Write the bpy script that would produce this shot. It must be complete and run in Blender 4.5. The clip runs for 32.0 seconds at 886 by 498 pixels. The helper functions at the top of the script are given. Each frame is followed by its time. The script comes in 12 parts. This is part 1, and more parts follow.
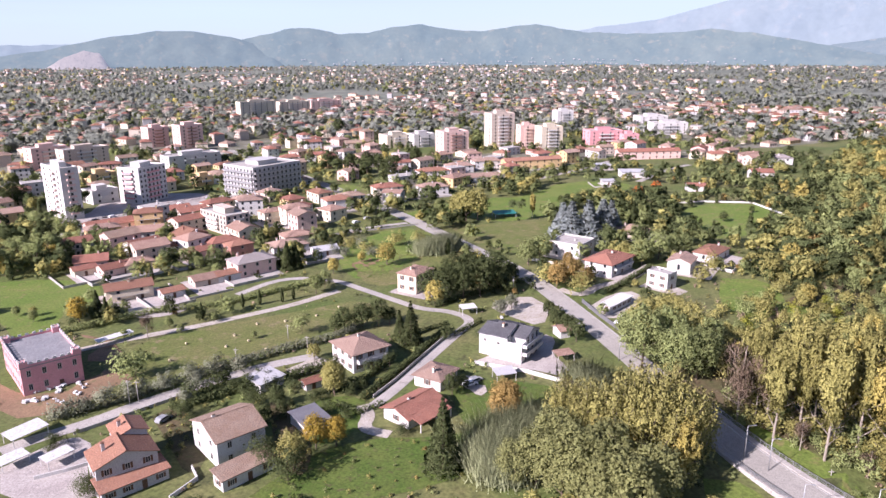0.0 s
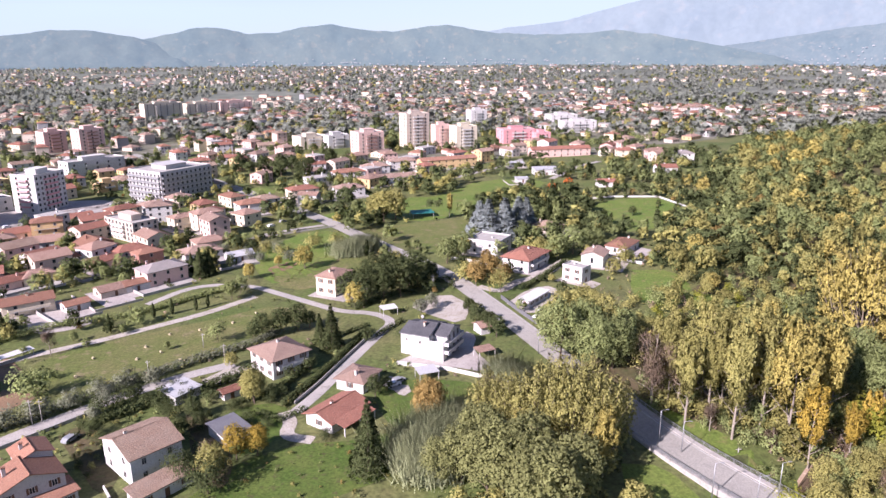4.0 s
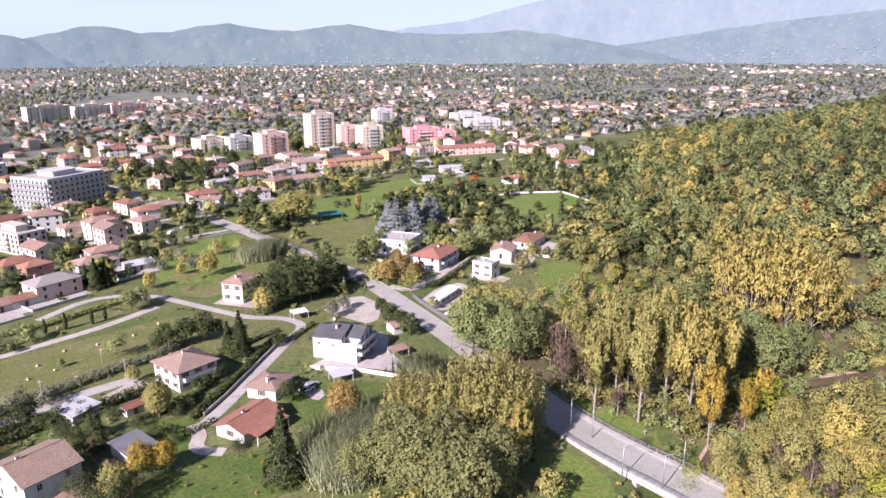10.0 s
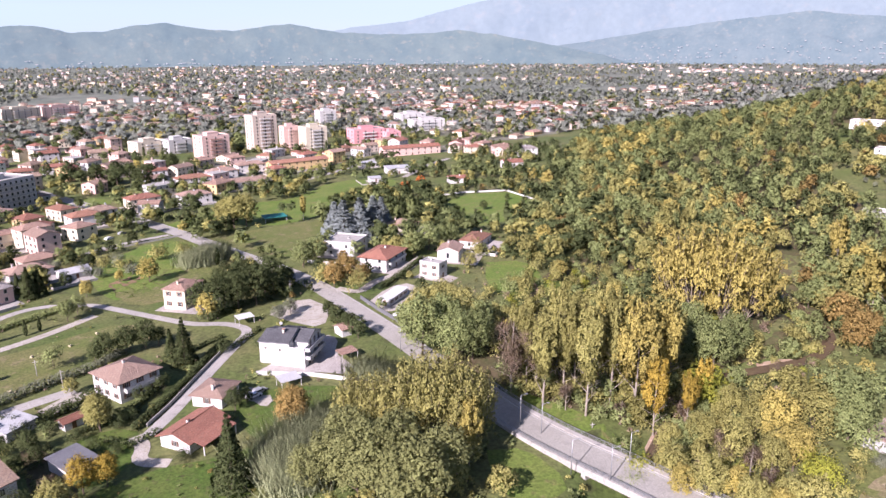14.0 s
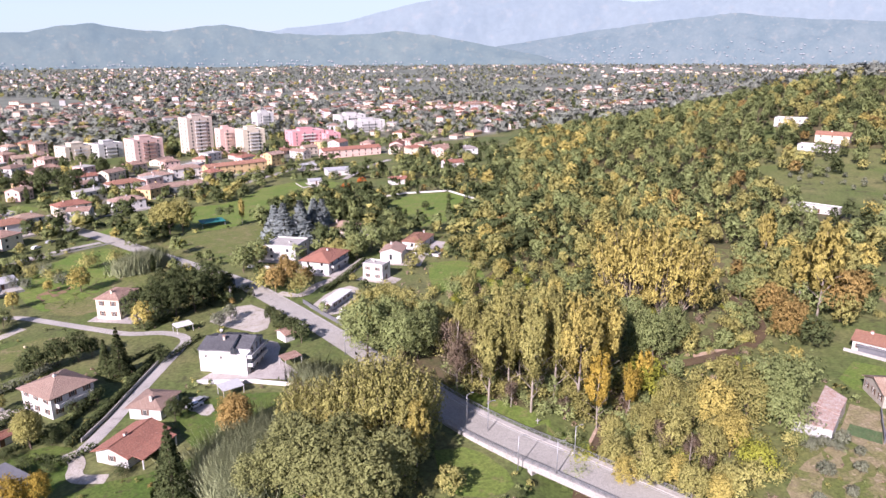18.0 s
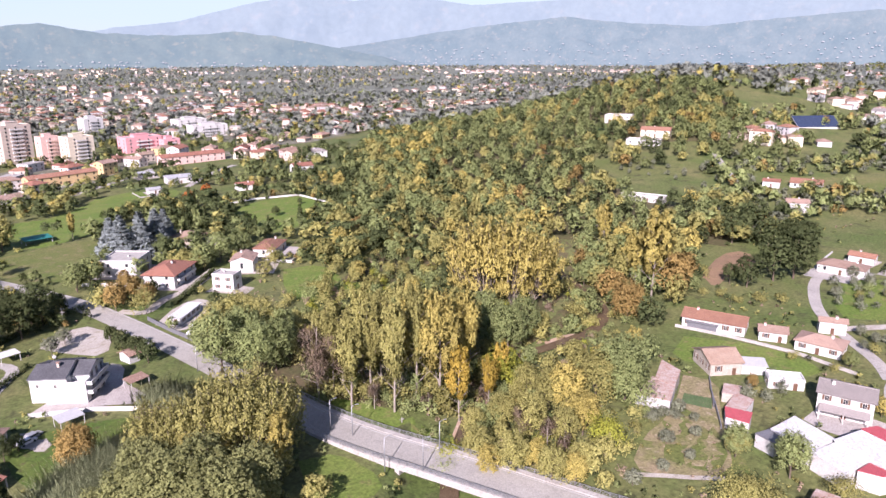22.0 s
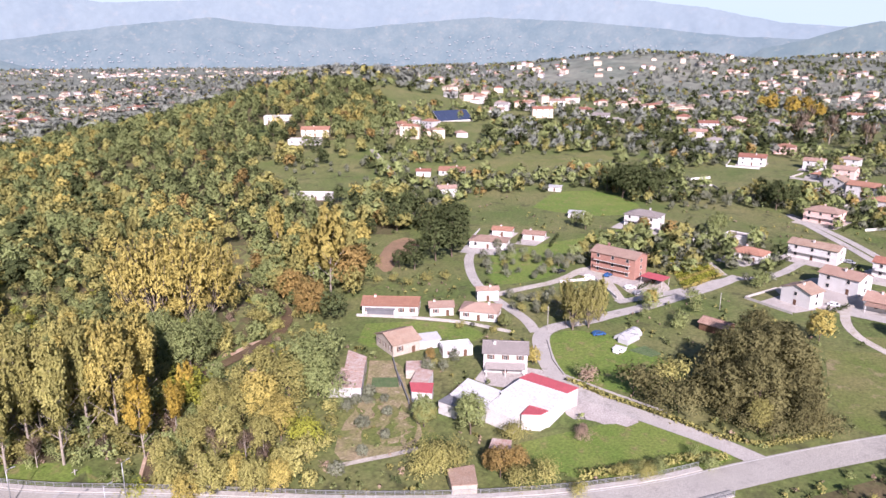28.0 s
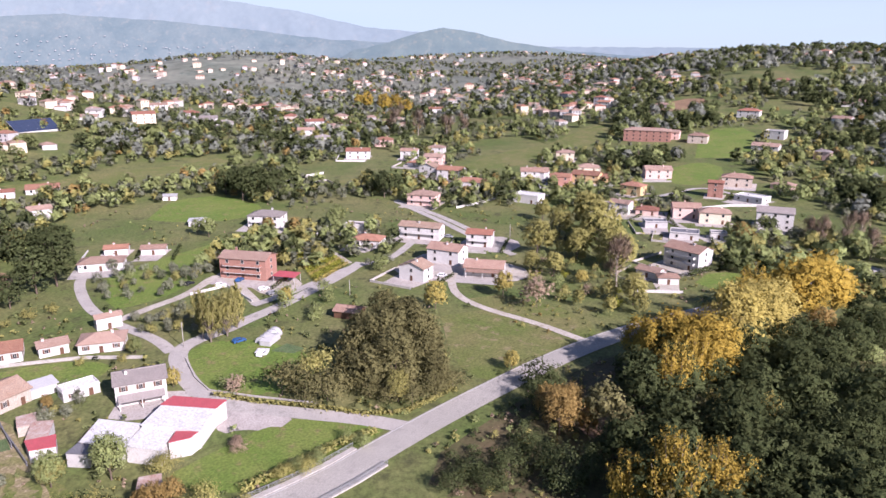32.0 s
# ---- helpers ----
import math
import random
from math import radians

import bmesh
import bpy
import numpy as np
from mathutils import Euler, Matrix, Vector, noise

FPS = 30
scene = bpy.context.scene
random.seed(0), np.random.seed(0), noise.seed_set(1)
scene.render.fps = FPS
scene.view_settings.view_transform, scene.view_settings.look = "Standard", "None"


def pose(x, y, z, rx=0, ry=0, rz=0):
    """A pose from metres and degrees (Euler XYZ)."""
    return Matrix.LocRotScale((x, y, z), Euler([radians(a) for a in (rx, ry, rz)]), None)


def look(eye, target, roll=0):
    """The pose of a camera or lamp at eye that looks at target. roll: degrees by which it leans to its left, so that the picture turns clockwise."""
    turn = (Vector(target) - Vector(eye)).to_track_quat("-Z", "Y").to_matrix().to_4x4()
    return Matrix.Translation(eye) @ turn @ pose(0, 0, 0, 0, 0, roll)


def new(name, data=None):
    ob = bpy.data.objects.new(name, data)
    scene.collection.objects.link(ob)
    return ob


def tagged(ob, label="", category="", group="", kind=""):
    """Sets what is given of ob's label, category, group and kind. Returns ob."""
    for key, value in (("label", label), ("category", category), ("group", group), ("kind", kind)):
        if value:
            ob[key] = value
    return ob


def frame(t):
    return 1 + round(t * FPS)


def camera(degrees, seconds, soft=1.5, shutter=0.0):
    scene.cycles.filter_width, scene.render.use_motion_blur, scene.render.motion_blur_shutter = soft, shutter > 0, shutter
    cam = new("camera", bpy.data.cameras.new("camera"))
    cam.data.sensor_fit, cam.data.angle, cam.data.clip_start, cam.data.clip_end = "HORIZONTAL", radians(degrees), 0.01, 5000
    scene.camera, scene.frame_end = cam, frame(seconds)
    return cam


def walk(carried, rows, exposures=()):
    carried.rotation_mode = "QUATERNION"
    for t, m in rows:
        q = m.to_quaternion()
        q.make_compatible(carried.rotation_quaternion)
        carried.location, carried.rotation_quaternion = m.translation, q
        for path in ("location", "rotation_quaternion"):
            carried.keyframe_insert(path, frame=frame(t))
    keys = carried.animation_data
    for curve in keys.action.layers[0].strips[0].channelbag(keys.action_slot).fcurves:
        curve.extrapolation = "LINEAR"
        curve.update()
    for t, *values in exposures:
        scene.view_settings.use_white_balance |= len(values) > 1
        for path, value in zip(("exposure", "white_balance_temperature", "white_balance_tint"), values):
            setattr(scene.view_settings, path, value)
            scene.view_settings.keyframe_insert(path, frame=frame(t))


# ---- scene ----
# ---- camera ----
cam = camera(64.08, 32.0)
ROWS = [  # seconds, place, yaw, pitch, roll
    (0.0, -0.00, -0.00, 90.00, -0.000, -15.774, -0.232),
    (0.5, 0.03, -0.02, 90.01, -0.850, -15.780, -0.185),
    (1.0, 0.05, -0.03, 90.01, -1.722, -15.778, -0.212),
    (1.5, 0.07, -0.02, 90.00, -2.579, -15.781, -0.173),
    (2.0, 0.07, 0.00, 89.98, -3.445, -15.799, -0.190),
    (2.5, 0.05, 0.03, 89.95, -4.323, -15.779, -0.193),
    (3.0, 0.03, 0.05, 89.91, -5.186, -15.786, -0.188),
    (3.5, 0.01, 0.07, 89.88, -6.036, -15.782, -0.190),
    (5.5, -0.04, 0.20, 89.78, -8.850, -15.778, -0.174),
    (6.0, -0.03, 0.24, 89.75, -9.463, -15.794, -0.175),
    (6.5, 0.01, 0.29, 89.74, -10.072, -15.794, -0.191),
    (7.0, 0.05, 0.33, 89.73, -10.679, -15.806, -0.150),
    (7.5, 0.09, 0.34, 89.72, -11.272, -15.812, -0.159),
    (8.0, 0.11, 0.32, 89.72, -11.877, -15.802, -0.185),
    (8.5, 0.13, 0.28, 89.70, -12.486, -15.800, -0.158),
    (9.0, 0.13, 0.26, 89.68, -13.121, -15.813, -0.222),
    (9.5, 0.13, 0.26, 89.65, -13.732, -15.821, -0.214),
    (10.0, 0.14, 0.28, 89.64, -14.346, -15.816, -0.215),
    (10.5, 0.16, 0.30, 89.64, -14.966, -15.819, -0.193),
    (11.0, 0.18, 0.32, 89.66, -15.586, -15.831, -0.167),
    (11.5, 0.21, 0.34, 89.67, -16.207, -15.828, -0.171),
    (12.0, 0.24, 0.36, 89.68, -16.833, -15.838, -0.207),
    (12.5, 0.25, 0.34, 89.69, -17.470, -15.836, -0.200),
    (13.0, 0.24, 0.32, 89.70, -17.989, -15.828, -0.197),
    (13.5, 0.23, 0.30, 89.71, -18.382, -15.826, -0.208),
    (14.0, 0.22, 0.27, 89.70, -18.780, -15.828, -0.235),
    (14.5, 0.23, 0.25, 89.67, -19.183, -15.805, -0.254),
    (16.5, 0.31, 0.33, 89.61, -21.526, -15.781, -0.306),
    (17.0, 0.32, 0.36, 89.60, -22.167, -15.763, -0.319),
    (17.5, 0.32, 0.39, 89.61, -22.814, -15.768, -0.302),
    (18.0, 0.31, 0.39, 89.62, -23.572, -15.772, -0.257),
    (18.5, 0.30, 0.38, 89.62, -24.527, -15.753, -0.239),
    (19.0, 0.29, 0.38, 89.62, -26.045, -15.739, -0.176),
    (19.5, 0.28, 0.40, 89.64, -27.658, -15.729, -0.169),
    (20.0, 0.30, 0.44, 89.66, -29.278, -15.717, -0.118),
    (20.5, 0.33, 0.47, 89.65, -30.907, -15.692, -0.088),
    (21.0, 0.41, 0.50, 89.64, -32.495, -15.700, -0.176),
    (21.5, 0.48, 0.53, 89.62, -34.093, -15.698, -0.167),
    (22.0, 0.54, 0.57, 89.60, -35.704, -15.708, -0.140),
    (22.5, 0.61, 0.63, 89.57, -37.324, -15.688, -0.173),
    (23.0, 0.72, 0.69, 89.53, -39.005, -15.686, -0.163),
    (23.5, 0.83, 0.72, 89.49, -41.044, -15.688, -0.175),
    (24.0, 0.91, 0.73, 89.48, -43.223, -15.695, -0.166),
    (24.5, 0.95, 0.74, 89.46, -45.410, -15.701, -0.154),
    (25.0, 0.98, 0.78, 89.43, -47.586, -15.694, -0.131),
    (25.5, 1.01, 0.84, 89.38, -49.967, -15.689, -0.086),
    (27.5, 1.27, 1.04, 89.21, -59.938, -15.624, -0.032),
    (28.0, 1.39, 1.08, 89.18, -62.457, -15.607, -0.059),
    (28.5, 1.53, 1.11, 89.15, -65.008, -15.602, -0.077),
    (29.0, 1.66, 1.13, 89.10, -67.714, -15.579, -0.034),
    (29.5, 1.78, 1.14, 89.06, -71.018, -15.552, -0.007),
    (30.0, 1.90, 1.16, 89.02, -74.472, -15.526, 0.051),
    (30.5, 2.04, 1.23, 88.99, -79.164, -15.494, 0.131),
    (31.0, 2.19, 1.37, 88.97, -84.160, -15.478, 0.221),
    (31.5, 2.32, 1.57, 88.95, -89.189, -15.445, 0.275),
    (32.0, 2.44, 1.81, 88.95, -93.068, -15.458, 0.184),
]
walk(cam, [(t, pose(x, y, z, 90 + p, 0, w) @ pose(0, 0, 0, 0, 0, r)) for t, x, y, z, w, p, r in ROWS],
     exposures=[(0.0, 1.15, 5920, 34), (28.0, 1.15, 5920, 34), (32.0, 1.03, 5880, 34)])


# ---- daylight ----
SUN_AZ, SUN_EL = 232.0, 32.0  # clockwise from +y, and above the horizon
world = bpy.data.worlds.new("sky")
scene.world = world
world.use_nodes = True
wn = world.node_tree.nodes
sky = wn.new("ShaderNodeTexSky")
sky.sky_type, sky.sun_disc = "NISHITA", False
sky.sun_elevation, sky.sun_rotation = radians(SUN_EL), radians(SUN_AZ)
sky.air_density, sky.dust_density, sky.ozone_density, sky.altitude = 1.0, 0.35, 1.5, 100
wn["Background"].inputs["Strength"].default_value = 0.054
veil, cloud, stretch, where, low = wn.new("ShaderNodeMix"), wn.new("ShaderNodeTexNoise"), wn.new("ShaderNodeMapping"), wn.new("ShaderNodeTexCoord"), wn.new("ShaderNodeSeparateXYZ")
veil.data_type = "RGBA"
veil.inputs[7].default_value = (6.1, 7.8, 7.9, 1)  # bright haze towards the horizon
stretch.inputs["Scale"].default_value = (2, 2, 16)
cloud.inputs["Scale"].default_value, cloud.inputs["Detail"].default_value = 1.0, 4
thick, fall, both = wn.new("ShaderNodeMapRange"), wn.new("ShaderNodeMapRange"), wn.new("ShaderNodeMath")
both.operation = "MULTIPLY"
for node, nums in ((thick, (0.35, 0.7, 0.75, 1.0)), (fall, (0.05, 0.16, 1.0, 0.0))):
    for k, v in enumerate(nums):
        node.inputs[k + 1].default_value = v
for a, b in ((where.outputs["Generated"], stretch.inputs[0]), (stretch.outputs[0], cloud.inputs["Vector"]), (cloud.outputs[0], thick.inputs[0]), (where.outputs["Generated"], low.inputs[0]), (low.outputs[2], fall.inputs[0]),
             (thick.outputs[0], both.inputs[0]), (fall.outputs[0], both.inputs[1]), (both.outputs[0], veil.inputs[0]), (sky.outputs[0], veil.inputs[6]), (veil.outputs[2], wn["Background"].inputs["Color"])):
    world.node_tree.links.new(a, b)
sun_data = bpy.data.lights.new("sun", "SUN")
sun_data.energy, sun_data.angle, sun_data.color = 5.0, radians(0.6), (1.0, 0.93, 0.82)
sun = new("sun", sun_data)
sun.matrix_world = look((0, 0, 0), (math.sin(radians(SUN_AZ + 180)), math.cos(radians(SUN_AZ + 180)), -math.tan(radians(SUN_EL))))
sun.location = (0, 0, 300)


# ---- materials ----
def surface(name, a, b, c=None, scale=1.0, fine=18.0, rough=0.85, bump=0.15, metal=0.0, coords="Object", random_by=0.0, stretch=(1, 1, 1), speckle=0.8):
    """A worn surface: colours a and b in broad patches, c in small ones, with fine grain and relief."""
    m = bpy.data.materials.new(name)
    m.use_nodes = True
    nt, nodes = m.node_tree, m.node_tree.nodes
    bsdf = nodes["Principled BSDF"]
    bsdf.inputs["Roughness"].default_value, bsdf.inputs["Metallic"].default_value = rough, metal
    bsdf.inputs["Specular IOR Level"].default_value = 0.25
    tc = nodes.new("ShaderNodeTexCoord")
    mp = nodes.new("ShaderNodeMapping")
    mp.inputs["Scale"].default_value = stretch
    nt.links.new(tc.outputs[coords], mp.inputs[0])

    def grain(s, detail):
        n = nodes.new("ShaderNodeTexNoise")
        n.inputs["Scale"].default_value, n.inputs["Detail"].default_value, n.inputs["Roughness"].default_value = s, detail, 0.62
        nt.links.new(mp.outputs[0], n.inputs["Vector"])
        return n

    def blend(fac, x, y, mode="MIX"):
        k = nodes.new("ShaderNodeMix")
        k.data_type, k.blend_type = "RGBA", mode
        for sock, v in ((k.inputs[0], fac), (k.inputs[6], x), (k.inputs[7], y)):
            if isinstance(v, tuple):
                sock.default_value = (*v, 1)
            elif isinstance(v, float):
                sock.default_value = v
            else:
                nt.links.new(v, sock)
        return k.outputs[2]

    def ramp(v, lo, hi):
        r = nodes.new("ShaderNodeMapRange")
        r.inputs[1].default_value, r.inputs[2].default_value = lo, hi
        nt.links.new(v, r.inputs[0])
        return r.outputs[0]

    broad, small = grain(scale, 6), grain(fine, 4)
    col = blend(ramp(broad.outputs[0], 0.36, 0.64), a, b)
    if c:
        mid = grain(scale * 4.3, 6)
        col = blend(ramp(mid.outputs[0], 0.55, 0.68), col, c)
    speck = blend(ramp(small.outputs[0], 0.3, 0.7), (0.58, 0.58, 0.58), (1.3, 1.3, 1.3))
    col = blend(speckle, col, speck, "MULTIPLY")
    if random_by:
        oi = nodes.new("ShaderNodeObjectInfo")
        hs = nodes.new("ShaderNodeHueSaturation")
        r = nodes.new("ShaderNodeMapRange")
        r.inputs[3].default_value, r.inputs[4].default_value = 1 - random_by, 1 + random_by
        nt.links.new(oi.outputs["Random"], r.inputs[0])
        nt.links.new(r.outputs[0], hs.inputs["Value"])
        nt.links.new(col, hs.inputs["Color"])
        col = hs.outputs[0]
    nt.links.new(col, bsdf.inputs["Base Color"])
    if bump:
        bp = nodes.new("ShaderNodeBump")
        bp.inputs["Strength"].default_value, bp.inputs["Distance"].default_value = bump, 0.1
        nt.links.new(small.outputs[0], bp.inputs["Height"])
        nt.links.new(bp.outputs[0], bsdf.inputs["Normal"])
    return m


def tiles(name, a, b, c, pitch=0.24, course=0.38):
    """Clay roof tiles: ribs down the slope, courses across it, patchy ageing. UV in metres."""
    m = surface(name, a, b, c, scale=0.35, fine=3.2, rough=0.9, bump=0, coords="UV", random_by=0.2, speckle=1.0)
    nt, nodes = m.node_tree, m.node_tree.nodes
    tc = nodes.new("ShaderNodeTexCoord")
    heights = []
    for axis, step in (("X", pitch), ("Y", course)):
        w = nodes.new("ShaderNodeTexWave")
        w.wave_type, w.bands_direction, w.wave_profile = "BANDS", axis, "SIN" if axis == "X" else "SAW"
        w.inputs["Scale"].default_value = 6.2832 / step / 20
        w.inputs["Distortion"].default_value = 0.4
        nt.links.new(tc.outputs["UV"], w.inputs["Vector"])
        heights.append(w.outputs["Fac"])
    add = nodes.new("ShaderNodeMath")
    add.operation = "ADD"
    nt.links.new(heights[0], add.inputs[0])
    nt.links.new(heights[1], add.inputs[1])
    bp = nodes.new("ShaderNodeBump")
    bp.inputs["Strength"].default_value, bp.inputs["Distance"].default_value = 0.7, 0.06
    nt.links.new(add.outputs[0], bp.inputs["Height"])
    nt.links.new(bp.outputs[0], nodes["Principled BSDF"].inputs["Normal"])
    return m


def leaves(name, *cols, through_light=0.25):
    """Foliage: every spray of leaves takes its own tone between the given colours."""
    m = bpy.data.materials.new(name)
    m.use_nodes = True
    nt, nodes = m.node_tree, m.node_tree.nodes
    nodes.remove(nodes["Principled BSDF"])
    geo, oi = nodes.new("ShaderNodeNewGeometry"), nodes.new("ShaderNodeObjectInfo")
    cr = nodes.new("ShaderNodeValToRGB")
    el = cr.color_ramp.elements
    mean = [sum(k[j] for k in cols) / len(cols) for j in (0, 1, 2)]
    cols = [tuple(0.7 * mean[j] + 0.3 * k[j] for j in (0, 1, 2)) for k in cols]
    el[0].color, el[1].color = (*cols[0], 1), (*cols[-1], 1)
    for i, k in enumerate(cols[1:-1]):
        el.new((i + 1) / (len(cols) - 1)).color = (*k, 1)
    nt.links.new(geo.outputs["Random Per Island"], cr.inputs[0])
    hs = nodes.new("ShaderNodeHueSaturation")
    for out, sock, lo, hi in ((oi.outputs["Random"], "Value", 0.86, 1.16),):
        r = nodes.new("ShaderNodeMapRange")
        r.inputs[3].default_value, r.inputs[4].default_value = lo, hi
        nt.links.new(out, r.inputs[0])
        tone = nodes.new("ShaderNodeAttribute")
        tone.attribute_name = "tone"
        mul = nodes.new("ShaderNodeMath")
        mul.operation = "MULTIPLY_ADD"
        nt.links.new(tone.outputs["Fac"], mul.inputs[0])
        nt.links.new(r.outputs[0], mul.inputs[1])
        nt.links.new(r.outputs[0], mul.inputs[2])
        nt.links.new(mul.outputs[0], hs.inputs[sock])
    nt.links.new(cr.outputs[0], hs.inputs["Color"])
    d, t, mx = nodes.new("ShaderNodeBsdfDiffuse"), nodes.new("ShaderNodeBsdfTranslucent"), nodes.new("ShaderNodeMixShader")
    mx.inputs[0].default_value = through_light
    for n in (d, t):
        nt.links.new(hs.outputs[0], n.inputs["Color"])
    swell, turn = nodes.new("ShaderNodeAttribute"), nodes.new("ShaderNodeVectorTransform")
    swell.attribute_name = "bend"
    turn.vector_type, turn.convert_from, turn.convert_to = "NORMAL", "OBJECT", "WORLD"
    nt.links.new(swell.outputs["Vector"], turn.inputs[0])
    nt.links.new(turn.outputs[0], d.inputs["Normal"])
    nt.links.new(d.outputs[0], mx.inputs[1])
    nt.links.new(t.outputs[0], mx.inputs[2])
    # each spray is a bunch of leaves with gaps between them
    place, bunch, edge = nodes.new("ShaderNodeNewGeometry"), nodes.new("ShaderNodeTexVoronoi"), nodes.new("ShaderNodeMapRange")
    bunch.inputs["Scale"].default_value = 2.7
    nt.links.new(place.outputs["Position"], bunch.inputs["Vector"])
    nt.links.new(bunch.outputs["Distance"], edge.inputs[0])
    for k, v in enumerate((0.56, 0.63, 0.0, 1.0)):
        edge.inputs[k + 1].default_value = v
    gaps, airy = nodes.new("ShaderNodeBsdfTransparent"), nodes.new("ShaderNodeMixShader")
    nt.links.new(edge.outputs[0], airy.inputs[0])
    nt.links.new(mx.outputs[0], airy.inputs[1])
    nt.links.new(gaps.outputs[0], airy.inputs[2])
    nt.links.new(airy.outputs[0], nodes["Material Output"].inputs[0])
    own, hue = nodes.new("ShaderNodeSeparateColor"), nodes.new("ShaderNodeMapRange")
    hue.inputs[3].default_value, hue.inputs[4].default_value = 0.80, 1.20
    lift = nodes.new("ShaderNodeMath")
    lift.operation = "MULTIPLY"
    nt.links.new(bunch.outputs["Color"], own.inputs[0])
    nt.links.new(own.outputs[0], hue.inputs[0])
    nt.links.new(hs.inputs["Value"].links[0].from_socket, lift.inputs[0])
    nt.links.new(hue.outputs[0], lift.inputs[1])
    nt.links.new(lift.outputs[0], hs.inputs["Value"])
    return m


GRASS = surface("meadow", (0.085, 0.118, 0.03), (0.15, 0.148, 0.058), (0.07, 0.076, 0.03), scale=0.03, fine=0.9, bump=0.9, speckle=1.0)
LAWN = surface("lawn", (0.100, 0.160, 0.026), (0.145, 0.182, 0.041), (0.175, 0.163, 0.062), scale=0.06, fine=1.4, bump=0.7, speckle=1.0)
LUSH = surface("lush_grass", (0.066, 0.112, 0.018), (0.100, 0.132, 0.028), (0.092, 0.088, 0.036), scale=0.12, fine=1.6, bump=0.8, speckle=1.0)
PASTURE = surface("pasture", (0.102, 0.132, 0.031), (0.155, 0.150, 0.056), (0.205, 0.175, 0.09), scale=0.05, fine=1.4, bump=0.7, speckle=1.0)
# Dark scrub floor; a few patches also use it as painted shade.
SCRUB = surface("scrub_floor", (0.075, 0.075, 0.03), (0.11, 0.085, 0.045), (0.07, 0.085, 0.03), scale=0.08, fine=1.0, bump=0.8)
SOIL = surface("soil", (0.26, 0.17, 0.10), (0.20, 0.13, 0.08), (0.14, 0.13, 0.06), scale=0.09, fine=2.0, bump=0.6)
GRAVEL = surface("gravel", (0.442, 0.408, 0.357), (0.357, 0.323, 0.272), (0.281, 0.255, 0.187), scale=0.12, fine=3.0, bump=0.4)
PAVING = surface("paving", (0.425, 0.391, 0.357), (0.340, 0.306, 0.281), (0.289, 0.264, 0.246), scale=0.15, fine=2.5, bump=0.3)
ASPHALT = surface("asphalt", (0.305, 0.290, 0.258), (0.355, 0.338, 0.302), (0.275, 0.262, 0.235), scale=0.06, fine=4.0, bump=0.2)
LANE = surface("lane_asphalt", (0.334, 0.317, 0.290), (0.405, 0.378, 0.343), (0.264, 0.246, 0.220), scale=0.1, fine=4.0, bump=0.2)
PAINTLINE = surface("road_paint", (0.6, 0.6, 0.58), (0.45, 0.45, 0.44), scale=1.0, fine=8.0, rough=0.7)
CONCRETE = surface("concrete", (0.42, 0.40, 0.37), (0.34, 0.32, 0.29), (0.24, 0.22, 0.20), scale=0.5, fine=6.0)
STRAW = surface("straw", (0.50, 0.43, 0.27), (0.42, 0.36, 0.22), (0.55, 0.5, 0.36), scale=1.0, fine=9.0, bump=0.4)
SAND = surface("sand", (0.42, 0.31, 0.23), (0.33, 0.22, 0.15), (0.5, 0.42, 0.34), scale=0.2, fine=3.0, bump=0.5)
WATER = surface("brown_water", (0.10, 0.07, 0.045), (0.13, 0.095, 0.06), scale=0.3, fine=4.0, rough=0.12, bump=0.08)
WHITE = surface("white_plaster", (0.57, 0.56, 0.54), (0.53, 0.515, 0.49), (0.45, 0.43, 0.40), scale=0.35, fine=9.0, rough=0.9, bump=0.08)
CREAM = surface("cream_plaster", (0.662, 0.589, 0.460), (0.626, 0.543, 0.414), (0.552, 0.488, 0.386), scale=0.35, fine=9.0, bump=0.08)
BEIGE = surface("beige_plaster", (0.55, 0.46, 0.38), (0.5, 0.42, 0.35), (0.42, 0.36, 0.3), scale=0.35, fine=9.0, bump=0.08)
OCHRE = surface("ochre_plaster", (0.60, 0.43, 0.22), (0.56, 0.40, 0.21), (0.48, 0.36, 0.2), scale=0.35, fine=9.0, bump=0.08)
PINK = surface("pink_plaster", (0.66, 0.33, 0.34), (0.62, 0.30, 0.31), (0.56, 0.29, 0.29), scale=0.35, fine=9.0, bump=0.08)
ROSE = surface("pale_rose_plaster", (0.68, 0.48, 0.42), (0.63, 0.44, 0.38), (0.55, 0.40, 0.35), scale=0.35, fine=9.0, bump=0.08)
BRICKY = surface("brick_red_wall", (0.30, 0.155, 0.12), (0.36, 0.20, 0.15), (0.26, 0.14, 0.11), scale=0.6, fine=14.0, bump=0.2)
STONE = surface("old_stone_wall", (0.42, 0.37, 0.31), (0.34, 0.30, 0.25), (0.5, 0.45, 0.38), scale=0.7, fine=5.0, bump=0.4)
GREYWALL = surface("grey_plaster", (0.48, 0.47, 0.46), (0.42, 0.41, 0.40), (0.36, 0.35, 0.34), scale=0.35, fine=9.0, bump=0.08)
TILE_RED = tiles("red_clay_tiles", (0.288, 0.130, 0.090), (0.245, 0.112, 0.079), (0.317, 0.187, 0.137))
TILE_ORANGE = tiles("orange_clay_tiles", (0.306, 0.159, 0.104), (0.267, 0.136, 0.092), (0.326, 0.209, 0.150))
TILE_BROWN = tiles("brown_clay_tiles", (0.272, 0.170, 0.128), (0.323, 0.212, 0.162), (0.357, 0.281, 0.221))
